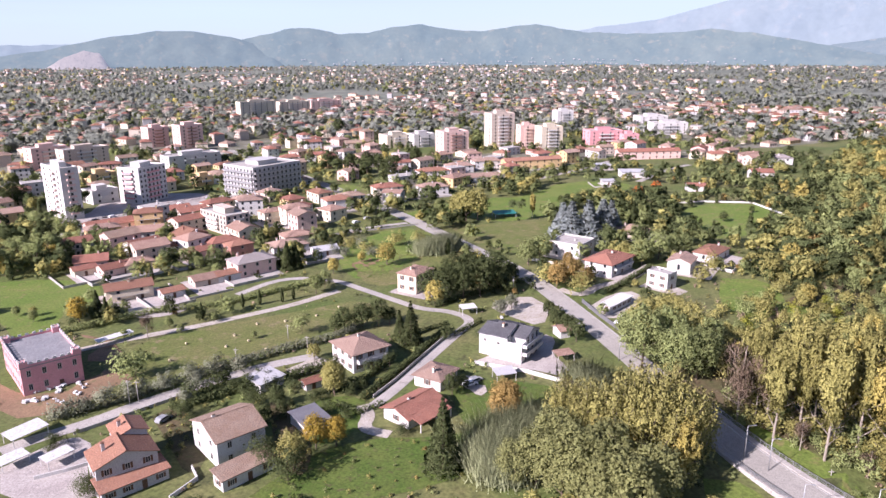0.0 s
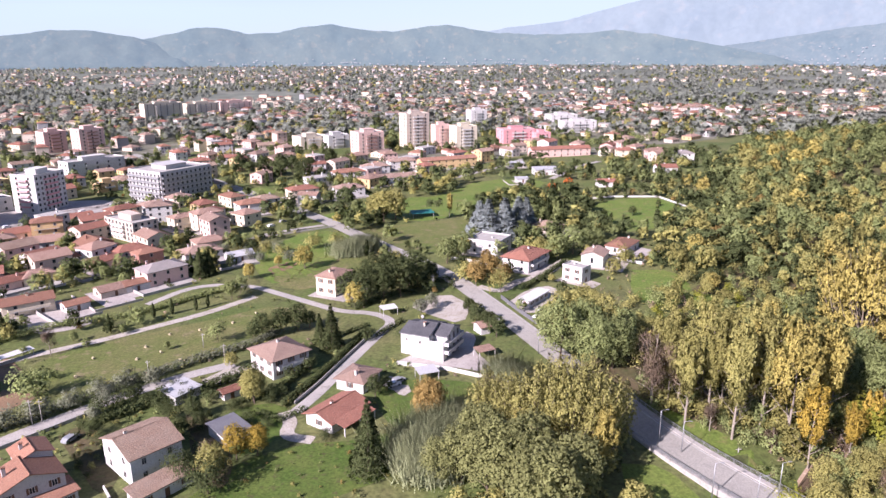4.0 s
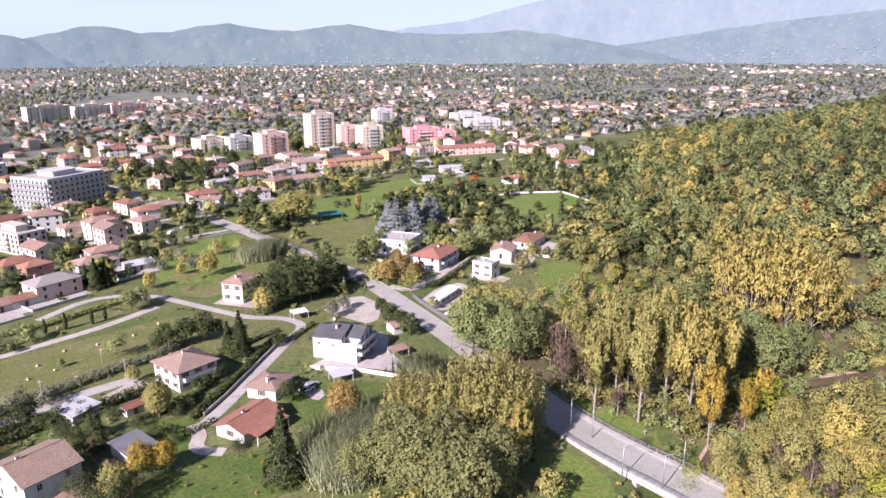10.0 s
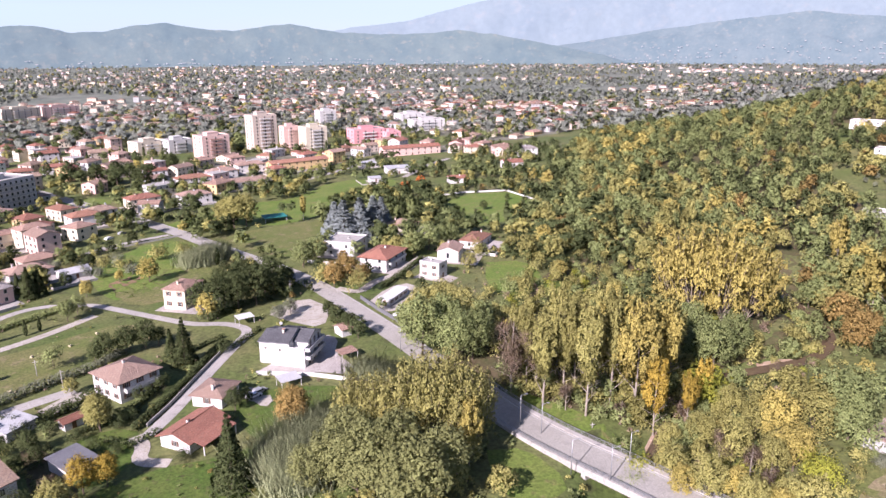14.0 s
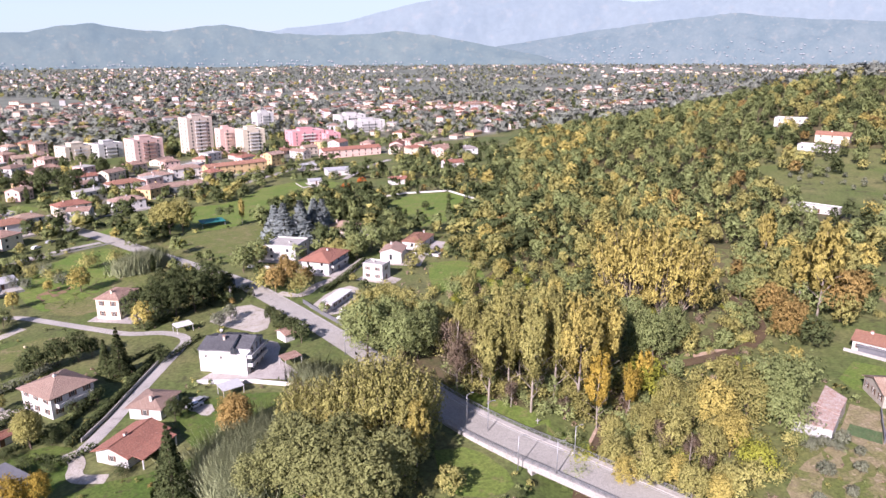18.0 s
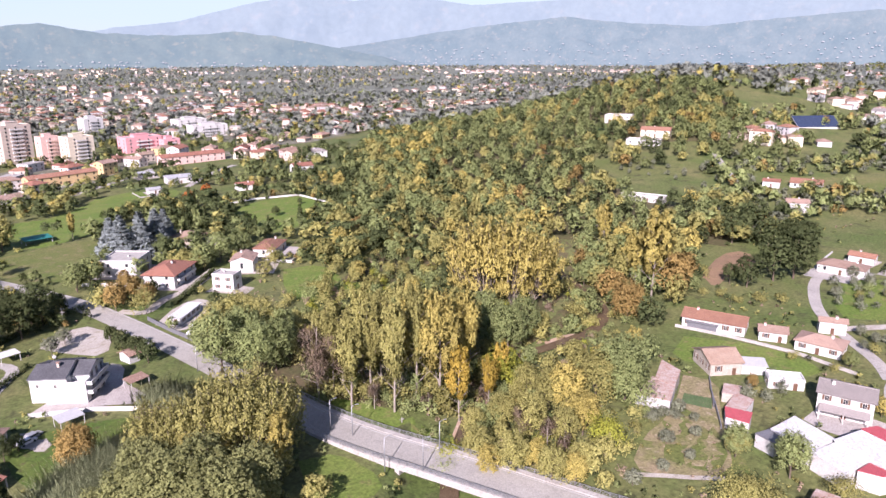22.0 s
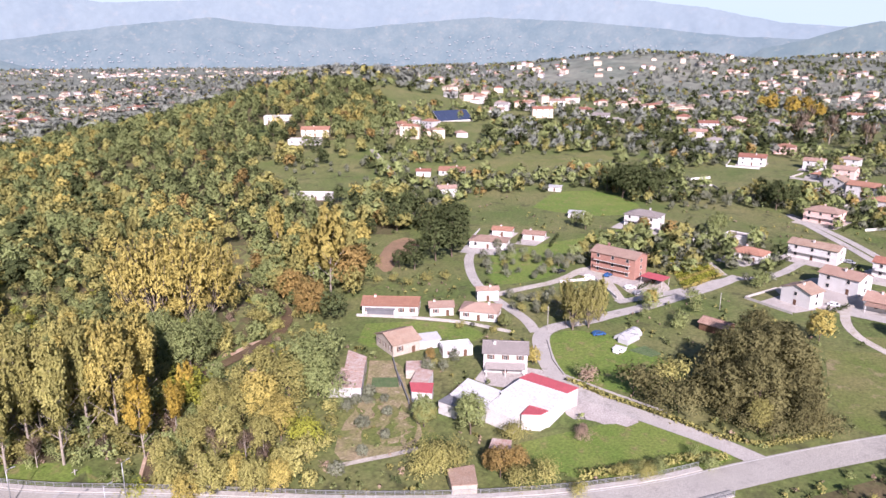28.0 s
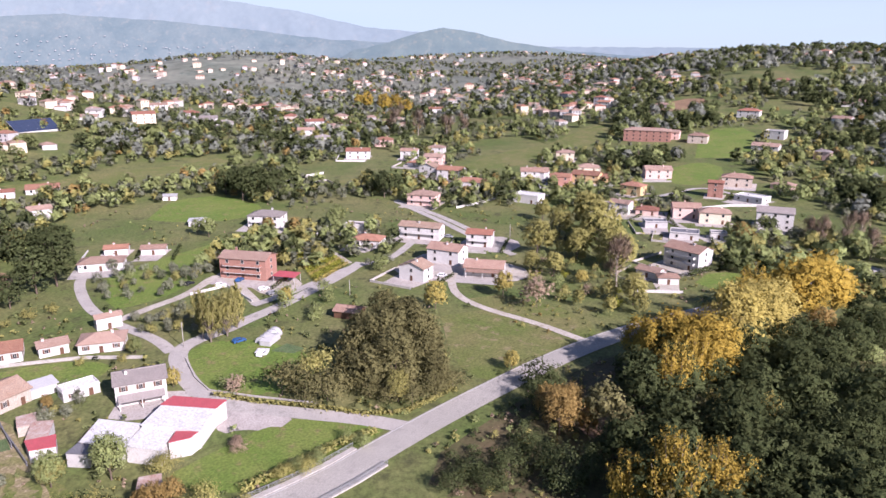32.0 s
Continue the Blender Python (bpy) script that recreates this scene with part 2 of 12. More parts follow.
TILE_OLD = tiles("weathered_clay_tiles", (0.282, 0.188, 0.134), (0.336, 0.249, 0.188), (0.222, 0.168, 0.134))
TILE_PALE = tiles("pale_clay_tiles", (0.328, 0.229, 0.177), (0.288, 0.193, 0.150), (0.347, 0.276, 0.226))
TILE_GREY = tiles("grey_slate_roof", (0.072, 0.072, 0.078), (0.096, 0.096, 0.102), (0.120, 0.120, 0.126))
TILE_TAUPE = tiles("taupe_roof_tiles", (0.255, 0.230, 0.212), (0.297, 0.264, 0.246), (0.221, 0.187, 0.170))
FELT = surface("grey_roofing_felt", (0.20, 0.205, 0.215), (0.25, 0.25, 0.255), (0.16, 0.16, 0.165), scale=0.3, fine=4.0, rough=0.9, bump=0.1)
SHEET = surface("metal_sheet", (0.45, 0.45, 0.45), (0.42, 0.42, 0.42), (0.39, 0.38, 0.37), scale=0.4, fine=6.0, rough=0.5, bump=0.05)
SHEET_RED = surface("red_metal_sheet", (0.42, 0.09, 0.10), (0.37, 0.08, 0.09), (0.3, 0.09, 0.09), scale=0.4, fine=6.0, rough=0.55, bump=0.05)
SHEET_WHITE = surface("white_roof_sheet", (0.60, 0.60, 0.59), (0.55, 0.55, 0.54), (0.47, 0.46, 0.44), scale=0.3, fine=2.0, rough=0.6, bump=0.05)
SHEET_DARK = surface("dark_metal_sheet", (0.16, 0.16, 0.17), (0.13, 0.13, 0.14), (0.2, 0.2, 0.2), scale=0.4, fine=6.0, rough=0.5, bump=0.05)
SHEET_GREEN = surface("green_tarpaulin", (0.02, 0.16, 0.14), (0.03, 0.2, 0.17), scale=0.4, fine=6.0, rough=0.6)
DRYPLOT = surface("dry_plot", (0.27, 0.215, 0.13), (0.17, 0.165, 0.065), (0.33, 0.27, 0.18), scale=0.14, fine=1.6, bump=0.6, speckle=1.0)
BEDS = surface("vegetable_bed", (0.07, 0.115, 0.045), (0.10, 0.15, 0.06), (0.15, 0.12, 0.07), scale=0.5, fine=2.6, bump=1.0, speckle=1.0)
RUST = surface("rusty_sheet", (0.34, 0.23, 0.18), (0.44, 0.38, 0.34), (0.30, 0.10, 0.085), scale=0.6, fine=5.0, rough=0.8)
GLASS = surface("dark_window_glass", (0.025, 0.03, 0.035), (0.04, 0.045, 0.05), scale=0.5, fine=2.0, rough=0.08, bump=0)
FRAME = surface("window_frame", (0.55, 0.5, 0.45), (0.5, 0.45, 0.4), scale=2.0, fine=20.0, rough=0.6)
SHUTTER = surface("brown_shutter", (0.14, 0.075, 0.045), (0.11, 0.06, 0.04), scale=2.0, fine=30.0, rough=0.6)
STEEL = surface("galvanised_steel", (0.40, 0.41, 0.42), (0.34, 0.35, 0.36), (0.28, 0.25, 0.22), scale=2.0, fine=12.0, rough=0.45, metal=0.6)
BARK = surface("pale_bark", (0.24, 0.205, 0.165), (0.33, 0.29, 0.24), (0.14, 0.115, 0.09), scale=1.5, fine=8.0, bump=0.6, stretch=(1, 1, 0.25))
BARK_MID = surface("brown_bark", (0.17, 0.14, 0.105), (0.22, 0.185, 0.145), (0.11, 0.09, 0.07), scale=1.5, fine=8.0, bump=0.6, stretch=(1, 1, 0.25))
BARK_DARK = surface("dark_bark", (0.10, 0.075, 0.055), (0.14, 0.11, 0.08), scale=1.5, fine=8.0, bump=0.6, stretch=(1, 1, 0.25))
PANEL = surface("solar_panel", (0.03, 0.042, 0.075), (0.04, 0.055, 0.095), scale=0.4, fine=3.0, rough=0.15, bump=0)
CARPAINT = {"white": surface("white_car_paint", (0.8, 0.8, 0.8), (0.76, 0.76, 0.76), rough=0.25, bump=0),
            "black": surface("black_car_paint", (0.015, 0.016, 0.02), (0.02, 0.021, 0.025), rough=0.2, bump=0),
            "blue": surface("blue_car_paint", (0.03, 0.09, 0.22), (0.035, 0.1, 0.24), rough=0.25, bump=0),
            "grey": surface("grey_car_paint", (0.25, 0.26, 0.27), (0.28, 0.29, 0.3), rough=0.3, bump=0),
            "red": surface("red_car_paint", (0.35, 0.03, 0.03), (0.38, 0.04, 0.03), rough=0.25, bump=0)}
RUBBER = surface("rubber", (0.02, 0.02, 0.02), (0.03, 0.03, 0.03), rough=0.9)
L_GREEN = leaves("green_leaves", (0.120, 0.160, 0.060), (0.208, 0.244, 0.092), (0.316, 0.338, 0.138))
L_DARK = leaves("dark_green_leaves", (0.039, 0.057, 0.024), (0.070, 0.089, 0.035), (0.121, 0.134, 0.057))
L_OLIVE = leaves("olive_green_leaves", (0.170, 0.174, 0.058), (0.294, 0.280, 0.090), (0.420, 0.376, 0.136))
L_YELLOW = leaves("yellow_leaves", (0.370, 0.308, 0.086), (0.495, 0.408, 0.118), (0.285, 0.256, 0.088))
L_GOLD = leaves("golden_leaves", (0.335, 0.240, 0.045), (0.460, 0.335, 0.062), (0.255, 0.190, 0.045))
L_RUST = leaves("russet_leaves", (0.260, 0.176, 0.065), (0.364, 0.247, 0.085), (0.195, 0.156, 0.058))
L_RED = leaves("red_leaves", (0.475, 0.130, 0.039), (0.554, 0.195, 0.046), (0.370, 0.117, 0.039))
L_DRY = leaves("dry_twigs", (0.304, 0.227, 0.163), (0.409, 0.305, 0.215), (0.238, 0.182, 0.130))
L_GREY = leaves("silver_green_leaves", (0.130, 0.146, 0.094), (0.195, 0.208, 0.138), (0.265, 0.272, 0.188))
L_BLUE = leaves("blue_green_needles", (0.17, 0.205, 0.20), (0.25, 0.285, 0.275), (0.33, 0.36, 0.345))
L_REED = leaves("pale_reeds", (0.20, 0.235, 0.115), (0.28, 0.31, 0.165), (0.37, 0.38, 0.225))
L_WILLOW = leaves("willow_leaves", (0.120, 0.132, 0.052), (0.195, 0.206, 0.080), (0.282, 0.284, 0.116))
L_OAK = leaves("dark_oak_leaves", (0.085, 0.088, 0.040), (0.145, 0.138, 0.058), (0.220, 0.198, 0.086))
L_LIME = leaves("bright_green_leaves", (0.166, 0.212, 0.035), (0.264, 0.280, 0.044), (0.374, 0.341, 0.055))
# Distance haze is mixed into this colour: paler and greyer than near land.
FARLAND_HAZED = surface("farmland", (0.132, 0.152, 0.118), (0.198, 0.204, 0.16), (0.105, 0.128, 0.103), scale=0.006, fine=0.03, bump=0)
TOWN = surface("town_ground", (0.18, 0.17, 0.13), (0.11, 0.12, 0.07), (0.32, 0.29, 0.26), scale=0.03, fine=0.4, bump=0.3)
# Far leaves paled and greyed in their colour, standing in for haze.
L_FAR = leaves("haze_pale_foliage", (0.165, 0.190, 0.160), (0.225, 0.244, 0.205), (0.300, 0.305, 0.248))


# ---- the lie of the land ----
HILLS = [  # centre x, y, spread along and across, turn in degrees, height
    (682, 495, 108, 202, 110, 41),
    (810, 398, 262, 255, 0, 28),
    (1761, 375, 255, 255, 0, 63),
    (2400, 870, 525, 450, 0, 40),
    (2850, 90, 570, 495, 0, 19),
    (2520, -435, 495, 450, 0, 77),
    (1350, -720, 360, 345, 0, 75),
    (1095, -840, 345, 285, 0, 26),
    (825, -450, 248, 240, 0, 36),
    (2025, 1350, 630, 390, 40, 8)]
RIVER = [(30, 33), (57, 75), (81, 112), (99, 128), (114, 141), (134, 154), (160, 153), (177, 154), (194, 166), (201, 186), (210, 208), (225, 255), (248, 322), (285, 390)]


def land(x, y, dig=1.0):
    x, y = np.asarray(x, float), np.asarray(y, float)
    z = 0.0 * x
    for cx, cy, sa, sb, turn, h in HILLS:
        c, s = math.cos(radians(turn)), math.sin(radians(turn))
        a, b = (x - cx) * c + (y - cy) * s, (y - cy) * c - (x - cx) * s
        z = z + h * np.exp(-0.5 * ((a / sa) ** 2 + (b / sb) ** 2))
    near = np.full(x.shape, 1e9)
    for (ax, ay), (bx, by) in zip(RIVER, RIVER[1:]):
        dx, dy = bx - ax, by - ay
        k = np.clip(((x - ax) * dx + (y - ay) * dy) / (dx * dx + dy * dy), 0, 1)
        near = np.minimum(near, np.hypot(x - ax - k * dx, y - ay - k * dy))
    return z - dig * (3.6 * np.exp(-(near / 11.0) ** 4) + 1.2 * np.exp(-(near / 32.0) ** 2))


# ---- builders ----
def mesh_of(name, verts, faces, mats, idx=None, uvs=None, smooth=False):
    me = bpy.data.meshes.new(name)
    me.from_pydata([tuple(v) for v in verts], [], [tuple(f) for f in faces])
    for m in mats if isinstance(mats, (list, tuple)) else [mats]:
        me.materials.append(m)
    if idx is not None:
        me.polygons.foreach_set("material_index", idx)
    if uvs is not None:
        layer = me.uv_layers.new(name="UVMap")
        layer.data.foreach_set("uv", np.asarray(uvs, np.float32).ravel())
    if smooth:
        me.polygons.foreach_set("use_smooth", [True] * len(me.polygons))
    me.update()
    return me


def quads_mesh(name, v, material, tone=None, bend=None):
    """v: n x 3 (or 4) x 3 corners, one loose leaf each. tone: how much lighter or darker than the rest each one is. bend: the way the foliage swells there."""
    n, k = len(v), v.shape[1]
    me = bpy.data.meshes.new(name)
    me.vertices.add(k * n)
    me.loops.add(k * n)
    me.polygons.add(n)
    me.vertices.foreach_set("co", np.asarray(v, np.float32).ravel())
    me.loops.foreach_set("vertex_index", np.arange(k * n, dtype=np.int32))
    me.polygons.foreach_set("loop_start", np.arange(0, k * n, k, dtype=np.int32))
    for m in material if isinstance(material, (list, tuple)) else [material]:
        me.materials.append(m)
    if tone is not None:
        me.attributes.new("tone", "FLOAT", "FACE").data.foreach_set("value", np.asarray(tone, np.float32))
    if bend is None:
        bend = np.tile((0.0, 0.0, 1.0), (n, 1))
    me.attributes.new("bend", "FLOAT_VECTOR", "FACE").data.foreach_set("vector", np.asarray(bend, np.float32).ravel())
    me.update()
    return me


class Solid:
    """Collects boxes, prisms and slabs into one mesh."""

    def __init__(self):
        self.v, self.f, self.uv = [], [], []

    def add(self, verts, faces):
        n = len(self.v)
        verts = [Vector(p) for p in verts]
        self.v += verts
        for f in faces:
            self.f.append([n + i for i in f])
            p = [verts[i] for i in f]
            nor = (p[1] - p[0]).cross(p[2] - p[0])
            nor = nor.normalized() if nor.length > 1e-9 else Vector((0, 0, 1))
            u = Vector((0, 0, 1)).cross(nor)
            u = u.normalized() if u.length > 1e-3 else Vector((1, 0, 0))
            w = nor.cross(u)
            self.uv += [(q.dot(u), q.dot(w)) for q in p]
        return self

    def box(self, x0, x1, y0, y1, z0, z1):
        return self.add([(x0, y0, z0), (x1, y0, z0), (x1, y1, z0), (x0, y1, z0), (x0, y0, z1), (x1, y0, z1), (x1, y1, z1), (x0, y1, z1)],
                        [(0, 3, 2, 1), (4, 5, 6, 7), (0, 1, 5, 4), (1, 2, 6, 5), (2, 3, 7, 6), (3, 0, 4, 7)])

    def slab(self, top, thick):
        """A slab under a polygon of top corners, in order."""
        n = len(top)
        low = [(x, y, z - thick) for x, y, z in top]
        return self.add(list(top) + low, [tuple(range(n)), tuple(range(2 * n - 1, n - 1, -1))] + [(i, i + n, (i + 1) % n + n, (i + 1) % n) for i in range(n)])

    def rod(self, a, b, r0, r1=None, n=6):
        a, b = Vector(a), Vector(b)
        r1 = r0 if r1 is None else r1
        d = (b - a).normalized()
        u = d.cross(Vector((0, 0, 1)) if abs(d.z) < 0.9 else Vector((1, 0, 0))).normalized()
        w = d.cross(u)
        ring = [(u * math.cos(6.2832 * i / n) + w * math.sin(6.2832 * i / n)) for i in range(n)]
        return self.add([a + q * r0 for q in ring] + [b + q * r1 for q in ring],
                        [(i, (i + 1) % n, (i + 1) % n + n, i + n) for i in range(n)] + [tuple(range(n - 1, -1, -1)), tuple(range(n, 2 * n))])

    def limb(self, points, radii, n=5, root=None):
        """A tapering limb through points; it grows out of an earlier ring where one is given. Gives back its rings."""
        rings = [root] if root else []
        for k in range(1 if root else 0, len(points)):
            a, b = Vector(points[max(0, k - 1)]), Vector(points[min(len(points) - 1, k + 1)])
            d = (b - a).normalized()
            u = d.cross(Vector((0, 1, 0)) if abs(d.y) < 0.9 else Vector((1, 0, 0))).normalized()
            w = d.cross(u)
            rings.append(list(range(len(self.v), len(self.v) + n)))
            self.v += [Vector(points[k]) + (u * math.cos(6.2832 * i / n) + w * math.sin(6.2832 * i / n)) * radii[k] for i in range(n)]
        for p, q in zip(rings, rings[1:]):
            self.f += [[p[i], p[(i + 1) % n], q[(i + 1) % n], q[i]] for i in range(n)]
        self.f.append(rings[-1])
        self.uv += [(0.0, 0.0)] * (4 * n * (len(rings) - 1) + n)
        return rings

    def mesh(self, name, material, smooth=False):
        return mesh_of(name, self.v, self.f, material, uvs=self.uv, smooth=smooth)


def thing(name, x, y, turn, label, category, group="", z=None, sink=0.0):
    ob = new(name)
    ob.empty_display_size = 0.5
    ob.matrix_basis = pose(x, y, (float(land(x, y)) if z is None else z) - sink, 0, 0, turn)
    return tagged(ob, label, category, group)


def part(name, me, parent, m=None, label=""):
    ob = new(name, me)
    ob.parent = parent
    if m is not None:
        ob.matrix_basis = m
    return tagged(ob, label) if label else ob


SHARED = {}


def window_meshes(w, h, shutter):
    key = (round(w, 1), round(h, 1), shutter.name if shutter else "")
    if key not in SHARED:
        f, p, s = Solid(), Solid(), Solid()
        for x0, x1, z0, z1 in ((-w / 2, -w / 2 + 0.1, 0, h), (w / 2 - 0.1, w / 2, 0, h), (-w / 2, w / 2, -0.1, 0.02), (-w / 2, w / 2, h - 0.08, h), (-0.04, 0.04, 0, h)):
            f.box(x0, x1, -0.09, 0.03, z0, z1)
        p.box(-w / 2 + 0.08, w / 2 - 0.08, -0.03, 0.02, 0, h - 0.05)
        s.box(-w * 0.225, w * 0.225, -0.07, -0.015, 0, h)
        SHARED[key] = (f.mesh("window", FRAME), p.mesh("pane", GLASS), s.mesh("shutter", shutter) if shutter else None)
    return SHARED[key]


def put_window(parent, x, y, z, face, w=1.1, h=1.35, shutter=None, detail=2):
    f, p, s = window_meshes(w, h, shutter if detail > 1 else None)
    if detail < 2:
        key = ("plain window", round(w, 1), round(h, 1))
        if key not in SHARED:
            b = Solid().box(-w / 2, w / 2, -0.05, 0.02, 0, h)
            n = len(b.f)
            b.box(-w / 2 - 0.12, w / 2 + 0.12, -0.14, 0.02, -0.14, -0.002).box(-w / 2 - 0.1, -w / 2 - 0.002, -0.09, 0.02, 0, h).box(w / 2 + 0.002, w / 2 + 0.1, -0.09, 0.02, 0, h).box(-w / 2 - 0.1, w / 2 + 0.1, -0.09, 0.02, h + 0.002, h + 0.1)
            SHARED[key] = mesh_of("window", b.v, b.f, [GLASS, FRAME], [0] * n + [1] * (len(b.f) - n))
        return part("window", SHARED[key], parent, pose(x, y, z, 0, 0, face))
    win = part("window", f, parent, pose(x, y, z, 0, 0, face))
    part("pane", p, win)
    if s:
        for side in (-1, 1):
            part("shutter", s, win, pose(side * w * 0.725, 0, 0))
    return win


def wall_windows(ob, w, d, he, floors, shutter, detail, gap=3.1, door=True, first=0):
    """Windows on all four walls, storey by storey, and a door in front."""
    step = he / floors
    far = ob.matrix_basis.translation.length > 520
    panes = Solid()
    for face, run, off in ((0, w, d / 2), (180, w, d / 2), (90, d, w / 2), (270, d, w / 2)):
        n = max(1, int((run - 1.0) / (gap if detail > 1 else 5.2)))
        c, s = math.cos(radians(face)), math.sin(radians(face))
        for k in range(first, floors):
            for i in range(n):
                u = (i + 0.5) * run / n - run / 2
                if door and k == 0 and face == 0 and i == n // 2:
                    dm = SHARED.setdefault("door", Solid().box(-0.55, 0.55, -0.08, 0.02, 0, 2.1).mesh("door", SHUTTER))
                    part("door", dm, ob, pose(u * c + off * s, u * s - off * c, 0, 0, 0, face))
                    continue
                if far:
                    px, py, z = u * c + off * s, u * s - off * c, k * step + step * 0.34
                    hx, hy = (0.55, 0.05) if face in (0, 180) else (0.05, 0.55)
                    panes.box(px - hx, px + hx, py - hy, py + hy, z, z + step * 0.45)
                    continue
                put_window(ob, u * c + off * s, u * s - off * c, k * step + step * 0.34, face, 1.1, step * 0.45, shutter, detail)
    if far:
        tagged(part("glazing", panes.mesh("glazing", GLASS), ob), kind="stuff")


def roof_mesh(kind, w, d, he, rise, over, tile, axis="x", thick=0.2):
    r = Solid()
    if axis == "y":
        w, d = d, w
    a, b = w / 2 + over, d / 2 + over
    drop = rise * over / (d / 2)
    e, t = he - drop + thick, he + rise + thick
    if kind == "gable":
        r.slab([(-a, -b, e), (a, -b, e), (a, 0, t), (-a, 0, t)], thick)
        r.slab([(a, b, e), (-a, b, e), (-a, 0, t), (a, 0, t)], thick)
    elif kind == "hip":
        k = max(0.0, a - b)
        r.add([(-a, -b, e), (a, -b, e), (a, b, e), (-a, b, e), (-k, 0, t), (k + 0.01, 0, t), (-a, -b, e - thick), (a, -b, e - thick), (a, b, e - thick), (-a, b, e - thick)],
              [(0, 1, 5, 4), (1, 2, 5), (2, 3, 4, 5), (3, 0, 4), (0, 6, 7, 1), (1, 7, 8, 2), (2, 8, 9, 3), (3, 9, 6, 0), (6, 9, 8, 7)])
    elif kind == "shed":
        r.slab([(-a, -b, he + thick), (a, -b, he + thick), (a, b, he + rise + thick), (-a, b, he + rise + thick)], thick)
    if axis == "y":
        r.v = [Vector((-p.y, p.x, p.z)) for p in r.v]
    return r.mesh("roof", tile)


def house(name, x, y, turn, w, d, he, roof="gable", axis="x", rise=None, floors=2, wall=WHITE, tile=TILE_RED, shutter=SHUTTER, over=0.5,
          chimneys=1, balcony=0, detail=2, label="", group="", category="house", porch=0, gap=3.1, sink=0.25, windows=True, parapet=0.5, merlons=False):
    """A house with its walls, roof, chimneys, windows and balconies. w along its own x, d along its own y, he to the eaves."""
    ob = thing(name, x, y, turn, label, category, group)
    span = d if axis == "x" else w
    rise = span / 2 * 0.36 if rise is None else rise
    b = Solid()
    z0 = -sink - 0.5
    if roof == "gable":
        if axis == "x":
            prof = [(-d / 2, z0), (d / 2, z0), (d / 2, he), (0, he + rise), (-d / 2, he)]
            v = [(-w / 2, p, q) for p, q in prof] + [(w / 2, p, q) for p, q in prof]
        else:
            prof = [(w / 2, z0), (-w / 2, z0), (-w / 2, he), (0, he + rise), (w / 2, he)]
            v = [(p, -d / 2, q) for p, q in prof] + [(p, d / 2, q) for p, q in prof]
        b.add(v, [(4, 3, 2, 1, 0), (5, 6, 7, 8, 9)] + [(i, (i + 1) % 5, (i + 1) % 5 + 5, i + 5) for i in range(5)])
    elif roof == "shed":
        b.add([(-w / 2, -d / 2, z0), (w / 2, -d / 2, z0), (w / 2, d / 2, z0), (-w / 2, d / 2, z0), (-w / 2, -d / 2, he), (w / 2, -d / 2, he), (w / 2, d / 2, he + rise), (-w / 2, d / 2, he + rise)],
              [(0, 3, 2, 1), (4, 5, 6, 7), (0, 1, 5, 4), (1, 2, 6, 5), (2, 3, 7, 6), (3, 0, 4, 7)])
    else:
        b.box(-w / 2, w / 2, -d / 2, d / 2, z0, he)
    part("wall", b.mesh("wall", wall), ob)
    if roof in ("gable", "hip", "shed"):
        part("roof", roof_mesh(roof, w, d, he, rise, over, tile, axis), ob)
        if roof == "gable" and detail > 1:
            cap = Solid().rod((-w / 2 - over, 0, he + rise + 0.2), (w / 2 + over, 0, he + rise + 0.2), 0.14) if axis == "x" else Solid().rod((0, -d / 2 - over, he + rise + 0.2), (0, d / 2 + over, he + rise + 0.2), 0.14)
            part("ridge_tiles", cap.mesh("ridge_tiles", tile), ob)
    else:
        part("roof", Solid().box(-w / 2 - 0.15, w / 2 + 0.15, -d / 2 - 0.15, d / 2 + 0.15, he + 0.003, he + 0.2).mesh("roof", tile), ob)
        if parapet:
            r = Solid()
            for q in ((-w / 2, w / 2, -d / 2, -d / 2 + 0.25), (-w / 2, w / 2, d / 2 - 0.25, d / 2), (-w / 2, -w / 2 + 0.25, -d / 2 + 0.25, d / 2 - 0.25), (w / 2 - 0.25, w / 2, -d / 2 + 0.25, d / 2 - 0.25)):
                r.box(*q, he + 0.19, he + 0.2 + parapet)
            part("parapet", r.mesh("parapet", wall), ob)
        if merlons:
            mm = Solid().box(-0.45, 0.45, -0.13, 0.13, 0, 0.6).mesh("merlon", WHITE)
            for run, off, face in ((w, d / 2 - 0.125, 0), (w, d / 2 - 0.125, 180), (d, w / 2 - 0.125, 90), (d, w / 2 - 0.125, 270)):
                n = int(run / 1.9)
                c, s = math.cos(radians(face)), math.sin(radians(face))
                for i in range(n):
                    u = (i + 0.5) * run / n - run / 2
                    part("merlon", mm, ob, pose(u * c + off * s, u * s - off * c, he + 0.2 + parapet, 0, 0, face))
            for cx, cy in ((-1, -1), (1, -1), (1, 1), (-1, 1)):
                part("turret", Solid().box(cx * w / 2 - cx * 2.0, cx * w / 2 + cx * 0.12, cy * d / 2 - cy * 2.0, cy * d / 2 + cy * 0.12, he + 0.22, he + 1.7).mesh("turret", wall), ob)
                for u in (-0.7, 0.0, 0.7):
                    for v in ((u, -0.93), (u, 0.93), (-0.93, u), (0.93, u)):
                        part("turret_merlon", SHARED.setdefault("turret_merlon", Solid().box(-0.2, 0.2, -0.12, 0.12, 0, 0.45).mesh("turret_merlon", WHITE)), ob, pose(cx * (w / 2 - 0.94) + v[0], cy * (d / 2 - 0.94) + v[1], he + 1.7, 0, 0, 0 if abs(v[1]) > 0.9 else 90))
